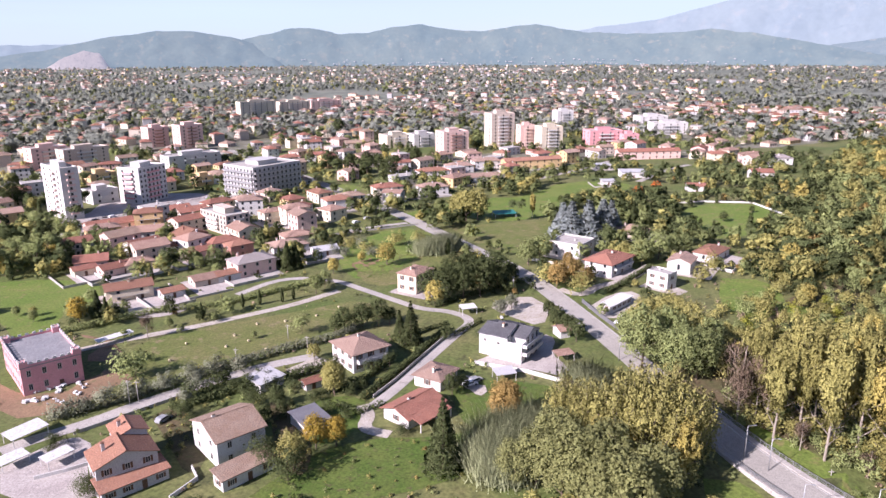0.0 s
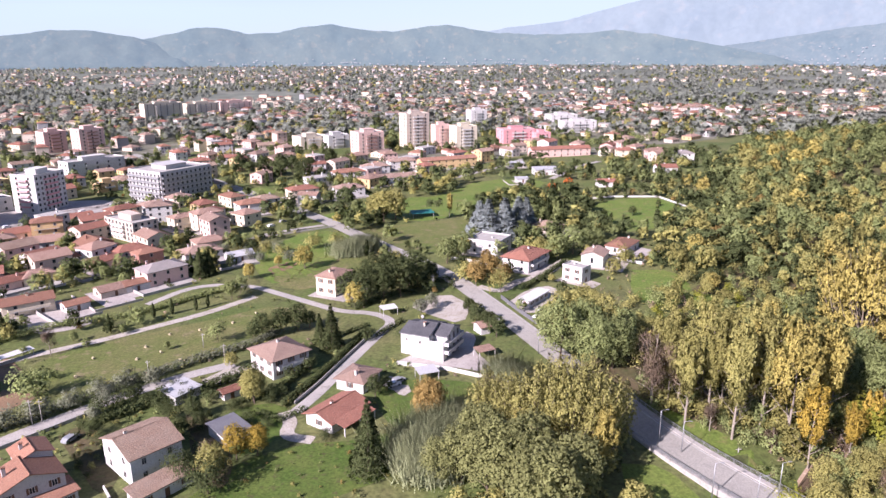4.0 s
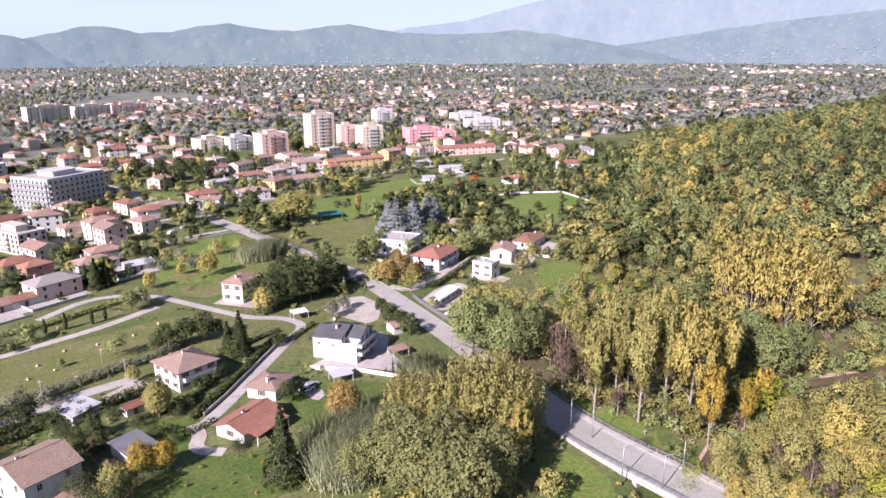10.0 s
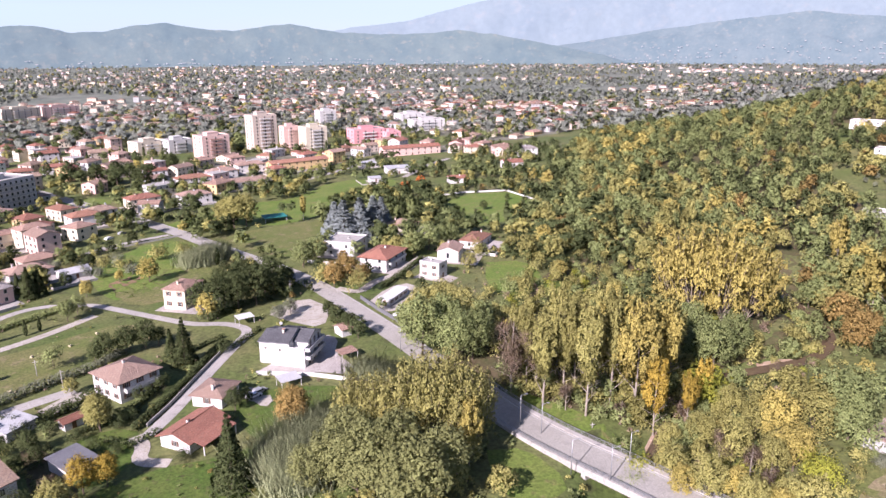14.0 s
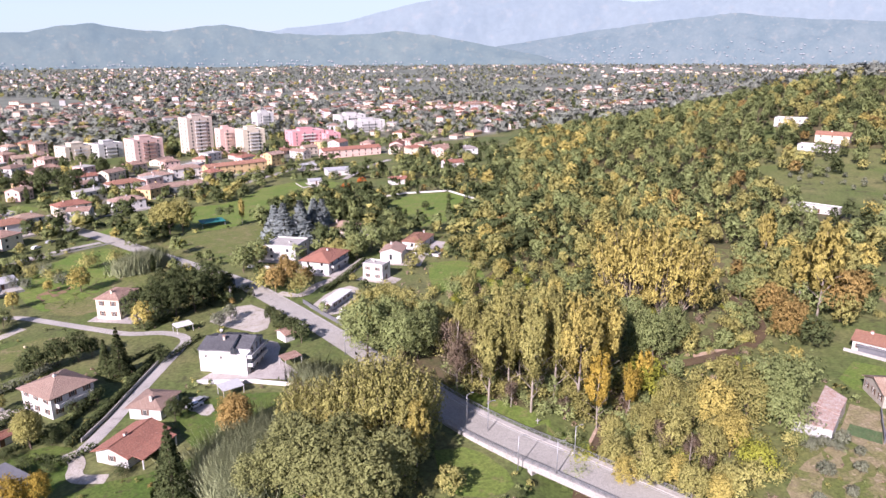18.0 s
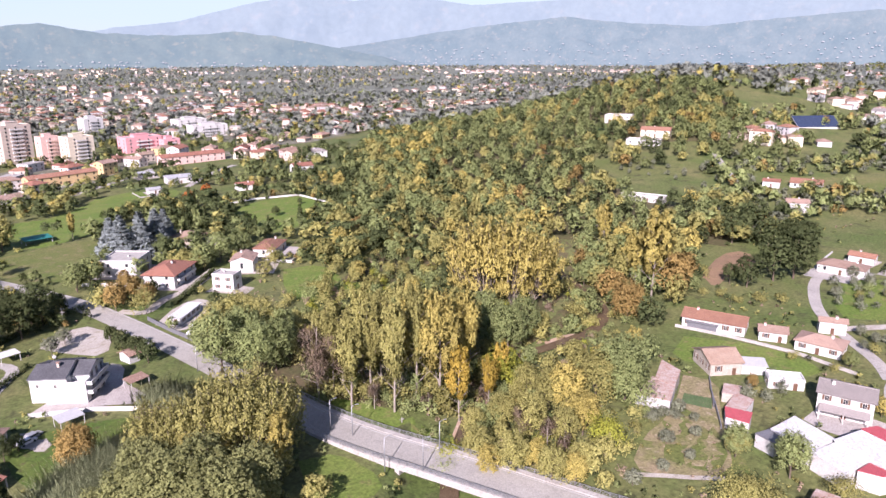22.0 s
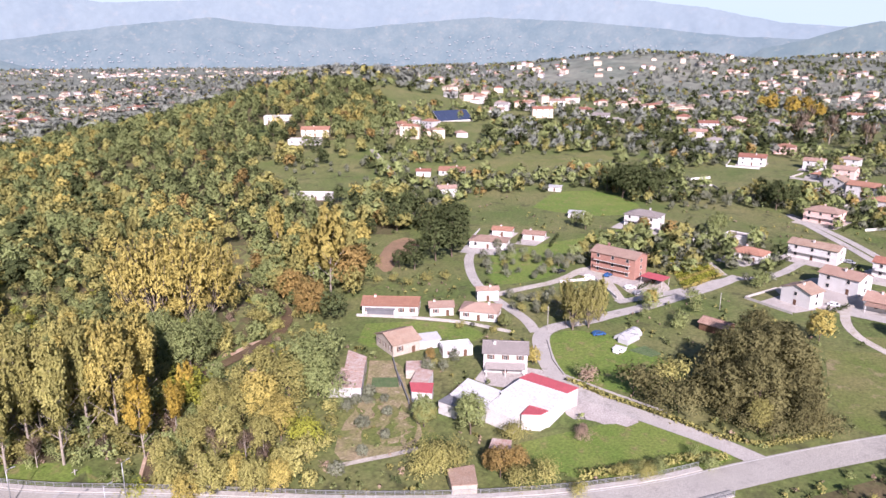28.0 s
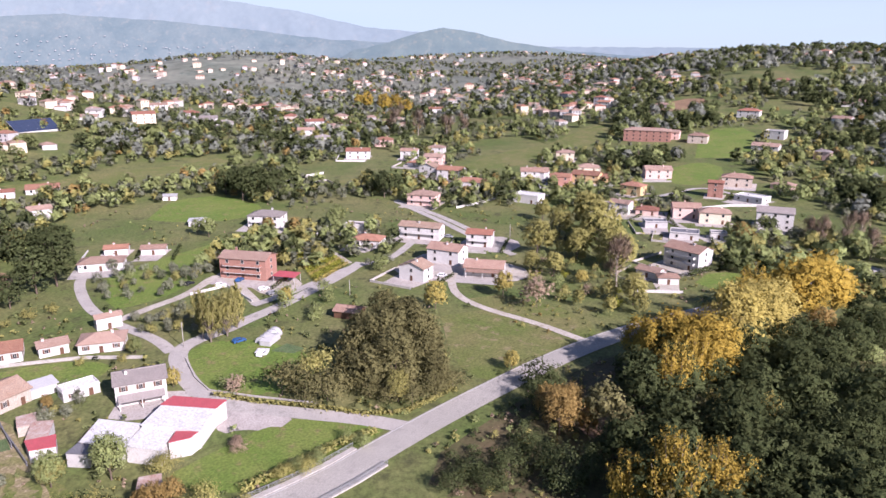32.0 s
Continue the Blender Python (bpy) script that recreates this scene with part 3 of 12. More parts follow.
    rng = random.Random(int(x * 13 + y * 7))
    for i in range(chimneys):
        cx, cy = rng.uniform(-0.3, 0.3) * w, rng.uniform(-0.18, 0.18) * d
        top = he + (rise if roof != "flat" else 0) + 0.7
        ch = part("chimney", Solid().box(cx - 0.35, cx + 0.35, cy - 0.3, cy + 0.3, he - 0.2, top).mesh("chimney", wall), ob)
        part("chimney_cap", Solid().box(cx - 0.45, cx + 0.45, cy - 0.4, cy + 0.4, top + 0.15, top + 0.27).box(cx - 0.3, cx - 0.2, cy - 0.3, cy + 0.3, top, top + 0.15).box(cx + 0.2, cx + 0.3, cy - 0.3, cy + 0.3, top, top + 0.15).mesh("chimney_cap", tile), ch)
    if windows:
        wall_windows(ob, w, d, he, floors, shutter, detail, gap)
    for i in range(balcony):
        z, step = (i + 1) * he / floors if i + 1 < floors else he / floors, 0
        if i + 1 >= floors:
            break
        k = Solid().box(-w * 0.4, w * 0.4, -d / 2 - 1.35, -d / 2 - 0.002, z - 0.15, z + 0.05)
        bal = part("balcony", k.mesh("balcony", WHITE), ob)
        part("railing", Solid().box(-w * 0.4, w * 0.4, -d / 2 - 1.35, -d / 2 - 1.25, z + 0.05, z + 0.95).box(-w * 0.4, -w * 0.4 + 0.1, -d / 2 - 1.25, -d / 2 - 0.01, z + 0.05, z + 0.95).box(w * 0.4 - 0.1, w * 0.4, -d / 2 - 1.25, -d / 2 - 0.01, z + 0.05, z + 0.95).mesh("railing", wall), bal)
    if porch:
        pr = Solid().slab([(-w * 0.45, -d / 2 - porch, 2.5), (w * 0.45, -d / 2 - porch, 2.5), (w * 0.45, -d / 2 - 0.005, 3.2), (-w * 0.45, -d / 2 - 0.005, 3.2)], 0.16)
        po = part("porch_roof", pr.mesh("porch_roof", tile), ob)
        post = SHARED.setdefault("porch_post", Solid().box(-0.12, 0.12, -0.12, 0.12, -0.4, 2.36).mesh("porch_post", WHITE))
        for u in (-0.43, 0, 0.43):
            part("porch_post", post, po, pose(w * u, -d / 2 - porch + 0.25, 0))
    return ob


def tower(name, x, y, turn, w, d, floors, wall, label, balcony_sides=(0,), rail=WHITE, gap=3.2, category="apartment block", group="", roof_box=True, h=3.05, scaffold=False, blank=()):
    """A block of flats: storeys of windows, balconies stacked on some sides, a flat roof with its stair head."""
    ob = thing(name, x, y, turn, label, category, group)
    he = floors * h
    part("wall", Solid().box(-w / 2, w / 2, -d / 2, d / 2, -0.6, he).mesh("wall", wall), ob)
    r = Solid()
    for q in ((-w / 2, w / 2, -d / 2, -d / 2 + 0.3), (-w / 2, w / 2, d / 2 - 0.3, d / 2), (-w / 2, -w / 2 + 0.3, -d / 2 + 0.3, d / 2 - 0.3), (w / 2 - 0.3, w / 2, -d / 2 + 0.3, d / 2 - 0.3)):
        r.box(*q, he, he + 0.9)
    part("parapet", r.mesh("parapet", wall), ob)
    part("roof", Solid().box(-w / 2 + 0.3, w / 2 - 0.3, -d / 2 + 0.3, d / 2 - 0.3, he - 0.1, he + 0.15).mesh("roof", CONCRETE), ob)
    if roof_box:
        part("stair_head", Solid().box(-w * 0.2, w * 0.2, -d * 0.2, d * 0.25, he + 0.14, he + 2.9).box(-w * 0.22, w * 0.22, -d * 0.22, d * 0.27, he + 2.9, he + 3.1).mesh("stair_head", wall), ob)
    for face, run, off in ((0, w, d / 2), (180, w, d / 2), (90, d, w / 2), (270, d, w / 2)):
        c, s = math.cos(radians(face)), math.sin(radians(face))
        n = max(1, int(run / (gap if face not in blank else 8.0)))
        if abs(x) + y > 620:
            n = max(1, int(run / 7.5))
        for k in range(floors):
            for i in range(n):
                u = (i + 0.5) * run / n - run / 2
                put_window(ob, u * c + off * s, u * s - off * c, k * h + 0.95, face, 1.3, 1.5, None, 1)
        if face in balcony_sides:
            bw = run * (0.42 if not scaffold else 0.96)
            bm = SHARED.setdefault(("bal", round(bw, 1), rail.name), Solid().box(-bw / 2, bw / 2, -1.4, -0.004, -0.1, 0.08).mesh("balcony", WHITE))
            rm = SHARED.setdefault(("rail", round(bw, 1), rail.name), Solid().box(-bw / 2, bw / 2, -1.4, -1.3, 0.08, 1.05).box(-bw / 2, -bw / 2 + 0.1, -1.3, -0.01, 0.08, 1.05).box(bw / 2 - 0.1, bw / 2, -1.3, -0.01, 0.08, 1.05).mesh("railing", rail))
            for k in range(1, floors):
                bo = part("balcony", bm, ob, pose(off * s, -off * c, k * h, 0, 0, face))
                part("railing", rm, bo)
    return ob


# ---- plants ----
def unit(v):
    return v / (np.linalg.norm(v, axis=1)[:, None] + 1e-9)


def sprays(points, out, size, rng, flat=0.72, droop=0.0):
    """Loose leaf sprays at points, leaning outwards along out: their corners, and the way the foliage swells there."""
    n = len(points)
    nor = rng.normal(size=(n, 3)) * (1 - flat) + out * (0.3 + flat)
    nor[:, 2] += 0.25 - droop
    nor = unit(nor)
    t = unit(np.cross(nor, rng.normal(size=(n, 3))))
    b = np.cross(nor, t)
    s = size * rng.uniform(0.65, 1.35, (n, 1))
    k = rng.uniform(0.75, 1.15, (n, 1))
    fold = nor * s * rng.uniform(-0.25, 0.1, (n, 1))
    return np.stack([points - t * s * k - b * s * 0.6, points + t * s * k - b * s * 0.6 + fold, points + b * s * 1.15], 1), unit(unit(out) * 0.8 + nor * 0.5 + (0, 0, 0.2))


def lobes_crown(lobes, count, size, rng, hollow=0.6, heart=None, blur=0.26, **kw):
    """Foliage over a cluster of lobes (x, y, z, rx, ry, rz); heart is the height of the whole crown's middle."""
    lob = np.array(lobes, float)
    wt = (lob[:, 3] * lob[:, 4] * lob[:, 5]) ** (2 / 3)
    pick = rng.choice(len(lob), count, p=wt / wt.sum())
    d = unit(rng.normal(size=(count, 3)))
    d[:, 2] = np.where(d[:, 2] < -0.5, -d[:, 2], d[:, 2])
    rad = hollow + (1 - hollow) * rng.random((count, 1)) ** 0.6
    rad *= 1 + 0.34 * rng.normal(size=(count, 1))
    p = lob[pick, :3] + d * rad * lob[pick, 3:] + rng.normal(size=(count, 3)) * blur
    q, bend = sprays(p, d, size, rng, **kw)
    if heart is not None:
        bend = unit(bend + unit(p - (0, 0, heart)) * 1.1)
    return q, bend


def branching(height, r, lean, rng, spread, start=0.3, limbs=6, top=0.85):
    s = Solid()
    tip = Vector((lean * height * 0.4, lean * height * 0.2, height * top))
    mid = Vector((tip.x * 0.4 + rng.normal() * 0.15, tip.y * 0.4 + rng.normal() * 0.15, height * 0.45))
    share = [start + (0.92 - start) * (i + 0.5) / limbs for i in range(limbs)]
    stem = [Vector((0, 0, -0.5))]
    for k in share:
        z = height * top * k
        g = min(1.0, z / mid.z)
        h = max(0.0, (z - mid.z) / (tip.z - mid.z))
        stem.append(Vector((mid.x * g + (tip.x - mid.x) * h, mid.y * g + (tip.y - mid.y) * h, z)))
    rings = s.limb(stem + [tip], [r] + [r * (1 - 0.8 * k) for k in share] + [r * 0.12], 6)
    for i, k in enumerate(share):
        base, a = stem[i + 1], i * 2.4 + rng.random()
        ln = spread * (1.15 - 0.6 * k)
        end = base + Vector((math.cos(a) * ln, math.sin(a) * ln, ln * 0.9 * rng.uniform(0.6, 1.3)))
        e2 = base + (end - base) * 0.55
        out = s.limb([base, e2, end], [0, r * 0.2 * (1.2 - k), r * 0.06], 3, rings[i + 1][::2])
        s.limb([e2, e2 + Vector((rng.normal() * ln * 0.3, rng.normal() * ln * 0.3, ln * 0.5))], [0, r * 0.04], 3, out[1])
    return s


def upright(q):
    """Leaf sprays drawn out upwards, as on poplars."""
    c = q.mean(1, keepdims=True)
    return c + (q - c) * (0.78, 0.78, 1.35)


def tree_kind(kind, lod, seed):
    """Trunk and crown meshes for a tree about 10 m high."""
    rng = np.random.default_rng(seed)
    n = {0: 4600, 1: 1300, 2: 420}[lod] // (2 if kind in ("bush", "reeds") else 1)
    size = {0: 0.18, 1: 0.34, 2: 0.60}[lod]
    if lod == 0 and kind in ("fan", "poplar", "tall"):
        n, size = 7600, 0.14
    u = rng.uniform
    if kind in ("poplar", "tall"):
        # upright limbs close to the stem, each with a plume of leaves
        slim = kind == "poplar"
        trunk = branching(10, 0.125, u(-0.12, 0.12), rng, 1.5 if slim else 2.0, 0.12, 16, 0.95)
        wide, lobes = (1.0 if slim else 1.45), [(0, 0, 7.4, 0.45, 0.45, 1.9)]
        for i in range(24):
            zz = 1 - 1.75 * (i + 0.5) / 24
            a, k = i * 2.4 + u(-0.5, 0.5), math.sqrt(1 - zz * zz) * (0.9 + 0.25 * zz)
            r = u(0.5, 1.25)
            cx, cy, cz = math.cos(a) * k * wide * r, math.sin(a) * k * wide * r, 6.4 + zz * 3.2 * u(0.85, 1.08)
            for j, up in enumerate((-0.7, 0.0, 0.7)):
                lobes.append((cx * (1 + 0.16 * up), cy * (1 + 0.16 * up), cz + up, u(0.2, 0.42) * (1.1 - 0.25 * j), u(0.2, 0.42) * (1.1 - 0.25 * j), u(0.45, 0.7)))
        leaf = lobes_crown(lobes, int(n * 0.85), size, rng, 0.3, 5.5, 0.14, flat=0.6)
        leaf = (upright(leaf[0]), leaf[1])
    elif kind == "fan":
        # many pale stems spreading from the foot, each ending in a feathery plume
        trunk, lobes = Solid(), []
        foot = trunk.limb([(0, 0, -0.5), (0, 0, 0.5), (0, 0, 1.1)], [0.22, 0.19, 0.15], 6)
        for i in range(22):
            a, out = i * 2.4 + u(-0.3, 0.3), math.sqrt((i + 0.5) / 22) * u(0.85, 1.1)
            top = 9.6 - 3.4 * out ** 2 + u(-0.6, 0.4)
            tip = Vector((math.cos(a) * 3.1 * out, math.sin(a) * 3.1 * out, top))
            mid = Vector((tip.x * 0.5, tip.y * 0.5, top * 0.45))
            trunk.limb([(0, 0, 0.9), mid, tip], [0, 0.06, 0.012], 3, foot[1 + i % 2][i // 2 % 2::2])
            for j in range(5):
                p = mid + (tip - mid) * (0.25 + 0.2 * j)
                w = (0.55, 0.68, 0.62, 0.46, 0.28)[j] * u(0.8, 1.2)
                lobes.append((p.x + u(-0.2, 0.2), p.y + u(-0.2, 0.2), p.z, w, w, w * 1.35))
            if out > 0.55:
                lobes.append((mid.x * 1.5, mid.y * 1.5, top * 0.36, 0.6, 0.6, 0.9))
        leaf = lobes_crown(lobes, n, size, rng, 0.25, 3.0, 0.15, flat=0.6)
        leaf = (upright(leaf[0]), leaf[1])
    elif kind == "broad":
        trunk = branching(10, 0.2, u(-0.1, 0.1), rng, 3.0, 0.15, 9, 0.7)
        lobes = [(0, 0, 5.0, 2.0, 2.0, 2.4)]
        sx, sy, sz = u(0.85, 1.15), u(0.85, 1.15), u(0.9, 1.1)
        for i in range(52):
            zz = 1 - 1.75 * (i + 0.5) / 52
            a, k = i * 2.4 + u(-0.4, 0.4), math.sqrt(1 - zz * zz)
            r = u(0.72, 1.05)
            lobes.append((math.cos(a) * k * 3.0 * r * sx, math.sin(a) * k * 3.0 * r * sy, 5.2 + zz * 3.7 * r * sz, u(0.55, 1.05), u(0.55, 1.05), u(0.5, 0.9)))
        leaf = lobes_crown(lobes, n, size, rng, 0.45, 4.2)
    elif kind == "bush":
        trunk = branching(6, 0.1, 0, rng, 2.5, 0.1, 6, 0.8)
        lobes = [(u(-2.6, 2.6), u(-2.6, 2.6), u(1.5, 5.5), u(1.6, 2.8), u(1.6, 2.8), u(1.4, 2.8)) for _ in range(11)]
        leaf = lobes_crown(lobes, n, size * 1.05, rng, 0.55, 1.5)
        leaf[0][:, :, 2] = np.maximum(leaf[0][:, :, 2], 0.05)
    elif kind == "conifer":
        trunk = Solid().rod((0, 0, -0.5), (0, 0, 9.6), 0.24, 0.04, 7)
        z = rng.random(n) ** 1.4 * 9.0 + 0.8
        layer = np.round(z / 0.7) * 0.7
        z = 0.65 * layer + 0.35 * z
        rr = (10 - z) * 0.30 * rng.uniform(0.45, 1.05, n)
        a = rng.random(n) * 6.2832
        o = np.stack([np.cos(a), np.sin(a), 0 * a], 1)
        p = o * rr[:, None]
        p[:, 2] = z - rr * 0.25
        leaf = sprays(p, o * 0.4, size * 1.15, rng, flat=0.1, droop=-0.6)
    elif kind == "cypress":
        trunk = Solid().rod((0, 0, -0.5), (0, 0, 9), 0.2, 0.04, 6)
        z = rng.random(n) * 9.4 + 0.4
        rr = np.sin(np.clip(z / 10, 0, 1) ** 0.7 * 3.1416) * 1.25 * rng.uniform(0.7, 1.05, n)
        a = rng.random(n) * 6.2832
        o = np.stack([np.cos(a), np.sin(a), 0 * a], 1)
        p = o * rr[:, None]
        p[:, 2] = z
        leaf = sprays(p, o, size * 0.9, rng, flat=0.5)
    elif kind == "pine":
        trunk = branching(10, 0.3, u(-0.1, 0.1), rng, 2.6, 0.6, 6, 0.8)
        lobes = [(u(-2.8, 2.8), u(-2.8, 2.8), u(7.6, 9.2), u(1.4, 2.0), u(1.4, 2.0), u(0.6, 1.0)) for _ in range(9)]
        leaf = lobes_crown(lobes, n, size, rng, 0.55)
    elif kind == "bare":
        trunk = branching(10, 0.2, u(-0.1, 0.1), rng, 2.6, 0.2, 11, 0.95)
        lobes = [(0, 0, 6.3, 2.4, 2.4, 3.2)] + [(u(-1.6, 1.6), u(-1.6, 1.6), u(3.5, 8.5), 1.3, 1.3, 1.7) for _ in range(6)]
        k = rng.normal(size=(n, 3))
        k /= np.linalg.norm(k, axis=1)[:, None]
        lob = np.array(lobes)[rng.integers(0, len(lobes), n)]
        p = lob[:, :3] + k * lob[:, 3:] * rng.random((n, 1)) ** 0.5
        d = k * 0.5 + np.array([0, 0, 0.8])
        side = np.cross(d, rng.normal(size=(n, 3)))
        side /= np.linalg.norm(side, axis=1)[:, None]
        ln, wd = size * 2.6, size * 0.24
        leaf = np.stack([p - side * wd, p + d * ln, p + side * wd], 1), unit(k + (0, 0, 0.5))
    else:  # reeds
        trunk = Solid().rod((0, 0, -0.3), (0.3, 0.2, 4.2), 0.03, 0.02, 4)
        n = n * 2
        p = rng.normal(size=(n, 3)) * (1.7, 1.7, 0)
        hgt = rng.uniform(2.5, 5.2, (n, 1))
        d = np.concatenate([rng.normal(size=(n, 2)) * 0.3, np.ones((n, 1))], 1) * hgt
        side = np.cross(d, rng.normal(size=(n, 3)))
        side /= np.linalg.norm(side, axis=1)[:, None]
        wd = size * 0.55
        leaf = np.stack([p - side * wd, p + d, p + side * wd], 1), unit(p * 0.3 + (0, 0, 1.0))
    return trunk, leaf


PLANT = {}


def plant(kind, leaf, x, y, height, lod=1, turn=0, label="", name="tree", group="", variant=0, width=1.0, bark=None, z=None):
    """One tree or shrub with its trunk and crown, grown from a few shared shapes."""
    key = (kind, leaf.name, lod, variant)
    if key not in PLANT:
        t, q = tree_kind(kind, lod, 31 * variant + len(kind) + 7 * lod)
        PLANT[key] = (t.mesh("trunk", bark or (BARK if kind in ("poplar", "tall", "bare") else BARK_MID if kind == "fan" else BARK_DARK), True), quads_mesh("crown", q[0], leaf, None, q[1]))
    k = height / {"bush": 6.5, "reeds": 4.6}.get(kind, 10.0)
    if name == "tree":
        name = {"poplar": "poplar", "tall": "poplar", "fan": "poplar", "broad": "olive_tree" if leaf is L_GREY else "broadleaf_tree", "bush": "shrub", "cypress": "cypress", "pine": "pine", "bare": "half_bare_tree", "reeds": "reed_clump", "conifer": "conifer"}[kind]
    ob = thing(name, x, y, turn, label, {"bush": "shrub", "reeds": "reeds"}.get(kind, "tree"), group, z)
    ob.scale = (k * width, k * width, k)
    tr, cr = PLANT[key]
    part("trunk" if kind not in ("bush", "reeds") else "stem", tr, ob)
    part("crown" if kind not in ("bush", "reeds") else "foliage", cr, ob)
    return ob


def drape(points, step=6.0):
    """Points along a line on the ground, no further apart than step."""
    out = [points[0]]
    for (ax, ay), (bx, by) in zip(points, points[1:]):
        n = max(1, int(math.hypot(bx - ax, by - ay) / step))
        out += [(ax + (bx - ax) * i / n, ay + (by - ay) * i / n) for i in range(1, n + 1)]
    return out


def smooth_line(points, rounds=2):
    for _ in range(rounds):
        q = [points[0]]
        for (ax, ay), (bx, by) in zip(points, points[1:]):
            q += [(0.75 * ax + 0.25 * bx, 0.75 * ay + 0.25 * by), (0.25 * ax + 0.75 * bx, 0.25 * ay + 0.75 * by)]
        points = q + [points[-1]]
    return points


LANES = []


def ribbon(name, points, width, material, lift=0.06, dig=0.0, shift=0.0, step=3.0, thick=0.0, level=False):
    """A strip along a line: roads, lanes, their painted lines and verges."""
    p = np.array(drape(points, step))
    if name == "lane":
        LANES.extend(p.tolist())
    t = np.gradient(p, axis=0)
    t /= np.linalg.norm(t, axis=1)[:, None] + 1e-9
    nrm = np.stack([t[:, 1], -t[:, 0]], 1)
    mid = p + nrm * shift
    a, b = mid + nrm * width / 2, mid - nrm * width / 2
    zz = land(mid[:, 0], mid[:, 1], dig) if level else np.maximum.reduce([land(q[:, 0], q[:, 1], dig) for q in (a, b, mid)])
    zz = zz + lift
    rows = [np.c_[a, zz], np.c_[b, zz]]
    if thick:
        rows = [np.c_[a, zz - thick], np.c_[a, zz], np.c_[b, zz], np.c_[b, zz - thick]]
    k = len(rows)
    v = np.stack(rows, 1).reshape(-1, 3)
    f = [(i * k + j, i * k + j + 1, (i + 1) * k + j + 1, (i + 1) * k + j) for i in range(len(p) - 1) for j in range(k - 1)]
    return new(name, mesh_of(name, v, f, material))


FIELDS = []


def patch(name, corners, material, label, lift=0.05, cuts=3, category="ground", round_off=1):
    """A field, lawn or yard laid over the ground."""
    pts = list(corners)
    if material is not SCRUB:
        FIELDS.append(pts)
    if round_off:
        pts = smooth_line(pts + [pts[0]], round_off)[:-1]
    bm = bmesh.new()
    f = bm.faces.new([bm.verts.new((x, y, 0)) for x, y in pts])
    bmesh.ops.triangulate(bm, faces=[f])
    for _ in range(cuts):
        long = [e for e in bm.edges if e.calc_length() > 7]
        if not long:
            break
        bmesh.ops.subdivide_edges(bm, edges=long, cuts=1)
        bmesh.ops.triangulate(bm, faces=[q for q in bm.faces if len(q.verts) > 3])
    level = land([v.co.x for v in bm.verts], [v.co.y for v in bm.verts]) + lift
    for v, z in zip(bm.verts, level.tolist()):
        v.co.z = z
    bmesh.ops.recalc_face_normals(bm, faces=bm.faces)
    if sum(q.normal.z for q in bm.faces) < 0:
        bmesh.ops.reverse_faces(bm, faces=bm.faces)
    me = bpy.data.meshes.new(name)
    bm.to_mesh(me)
    bm.free()
    me.materials.append(material)
    return tagged(new(name, me), label, category, kind="structure")


def hedge(points, width, height, leaf, label, name="hedge", density=20.0, size=0.3, group=""):
    rng = np.random.default_rng(int(abs(points[0][0] * 7 + points[0][1])))
    p = np.array(drape(points, 1.0))
    n = int(len(p) * density * (width + height) * 0.6)
    i = rng.integers(0, len(p), n)
    o = rng.normal(size=(n, 3))
    o /= np.linalg.norm(o, axis=1)[:, None]
    q = np.c_[p[i], land(p[i][:, 0], p[i][:, 1]) + height * 0.5]
    bulge = 0.75 + 0.35 * rng.random(len(p))
    q += o * np.array([width / 2, width / 2, height * 0.5]) * bulge[i][:, None]
    q[:, :2] += rng.normal(size=(n, 2)) * 0.35
    q, bend = sprays(q, o, size, rng)
    ob = new(name, quads_mesh(name, q, leaf, None, bend))
    return tagged(ob, label, "hedge", group)


def low_wall(points, height, material, label, name="garden_wall", thick=0.25, dig=1.0):
    p = drape(points, 8.0)
    s = Solid()
    for (ax, ay), (bx, by) in zip(p, p[1:]):
        d = Vector((bx - ax, by - ay))
        if d.length < 0.01:
            continue
        n = Vector((d.y, -d.x)).normalized() * thick / 2
        za, zb = float(land(ax, ay, dig)), float(land(bx, by, dig))
        s.slab([(ax + n.x, ay + n.y, za + height), (ax - n.x, ay - n.y, za + height), (bx - n.x, by - n.y, zb + height), (bx + n.x, by + n.y, zb + height)], height + 0.4)
    return tagged(new(name, s.mesh(name, material)), label, "wall")


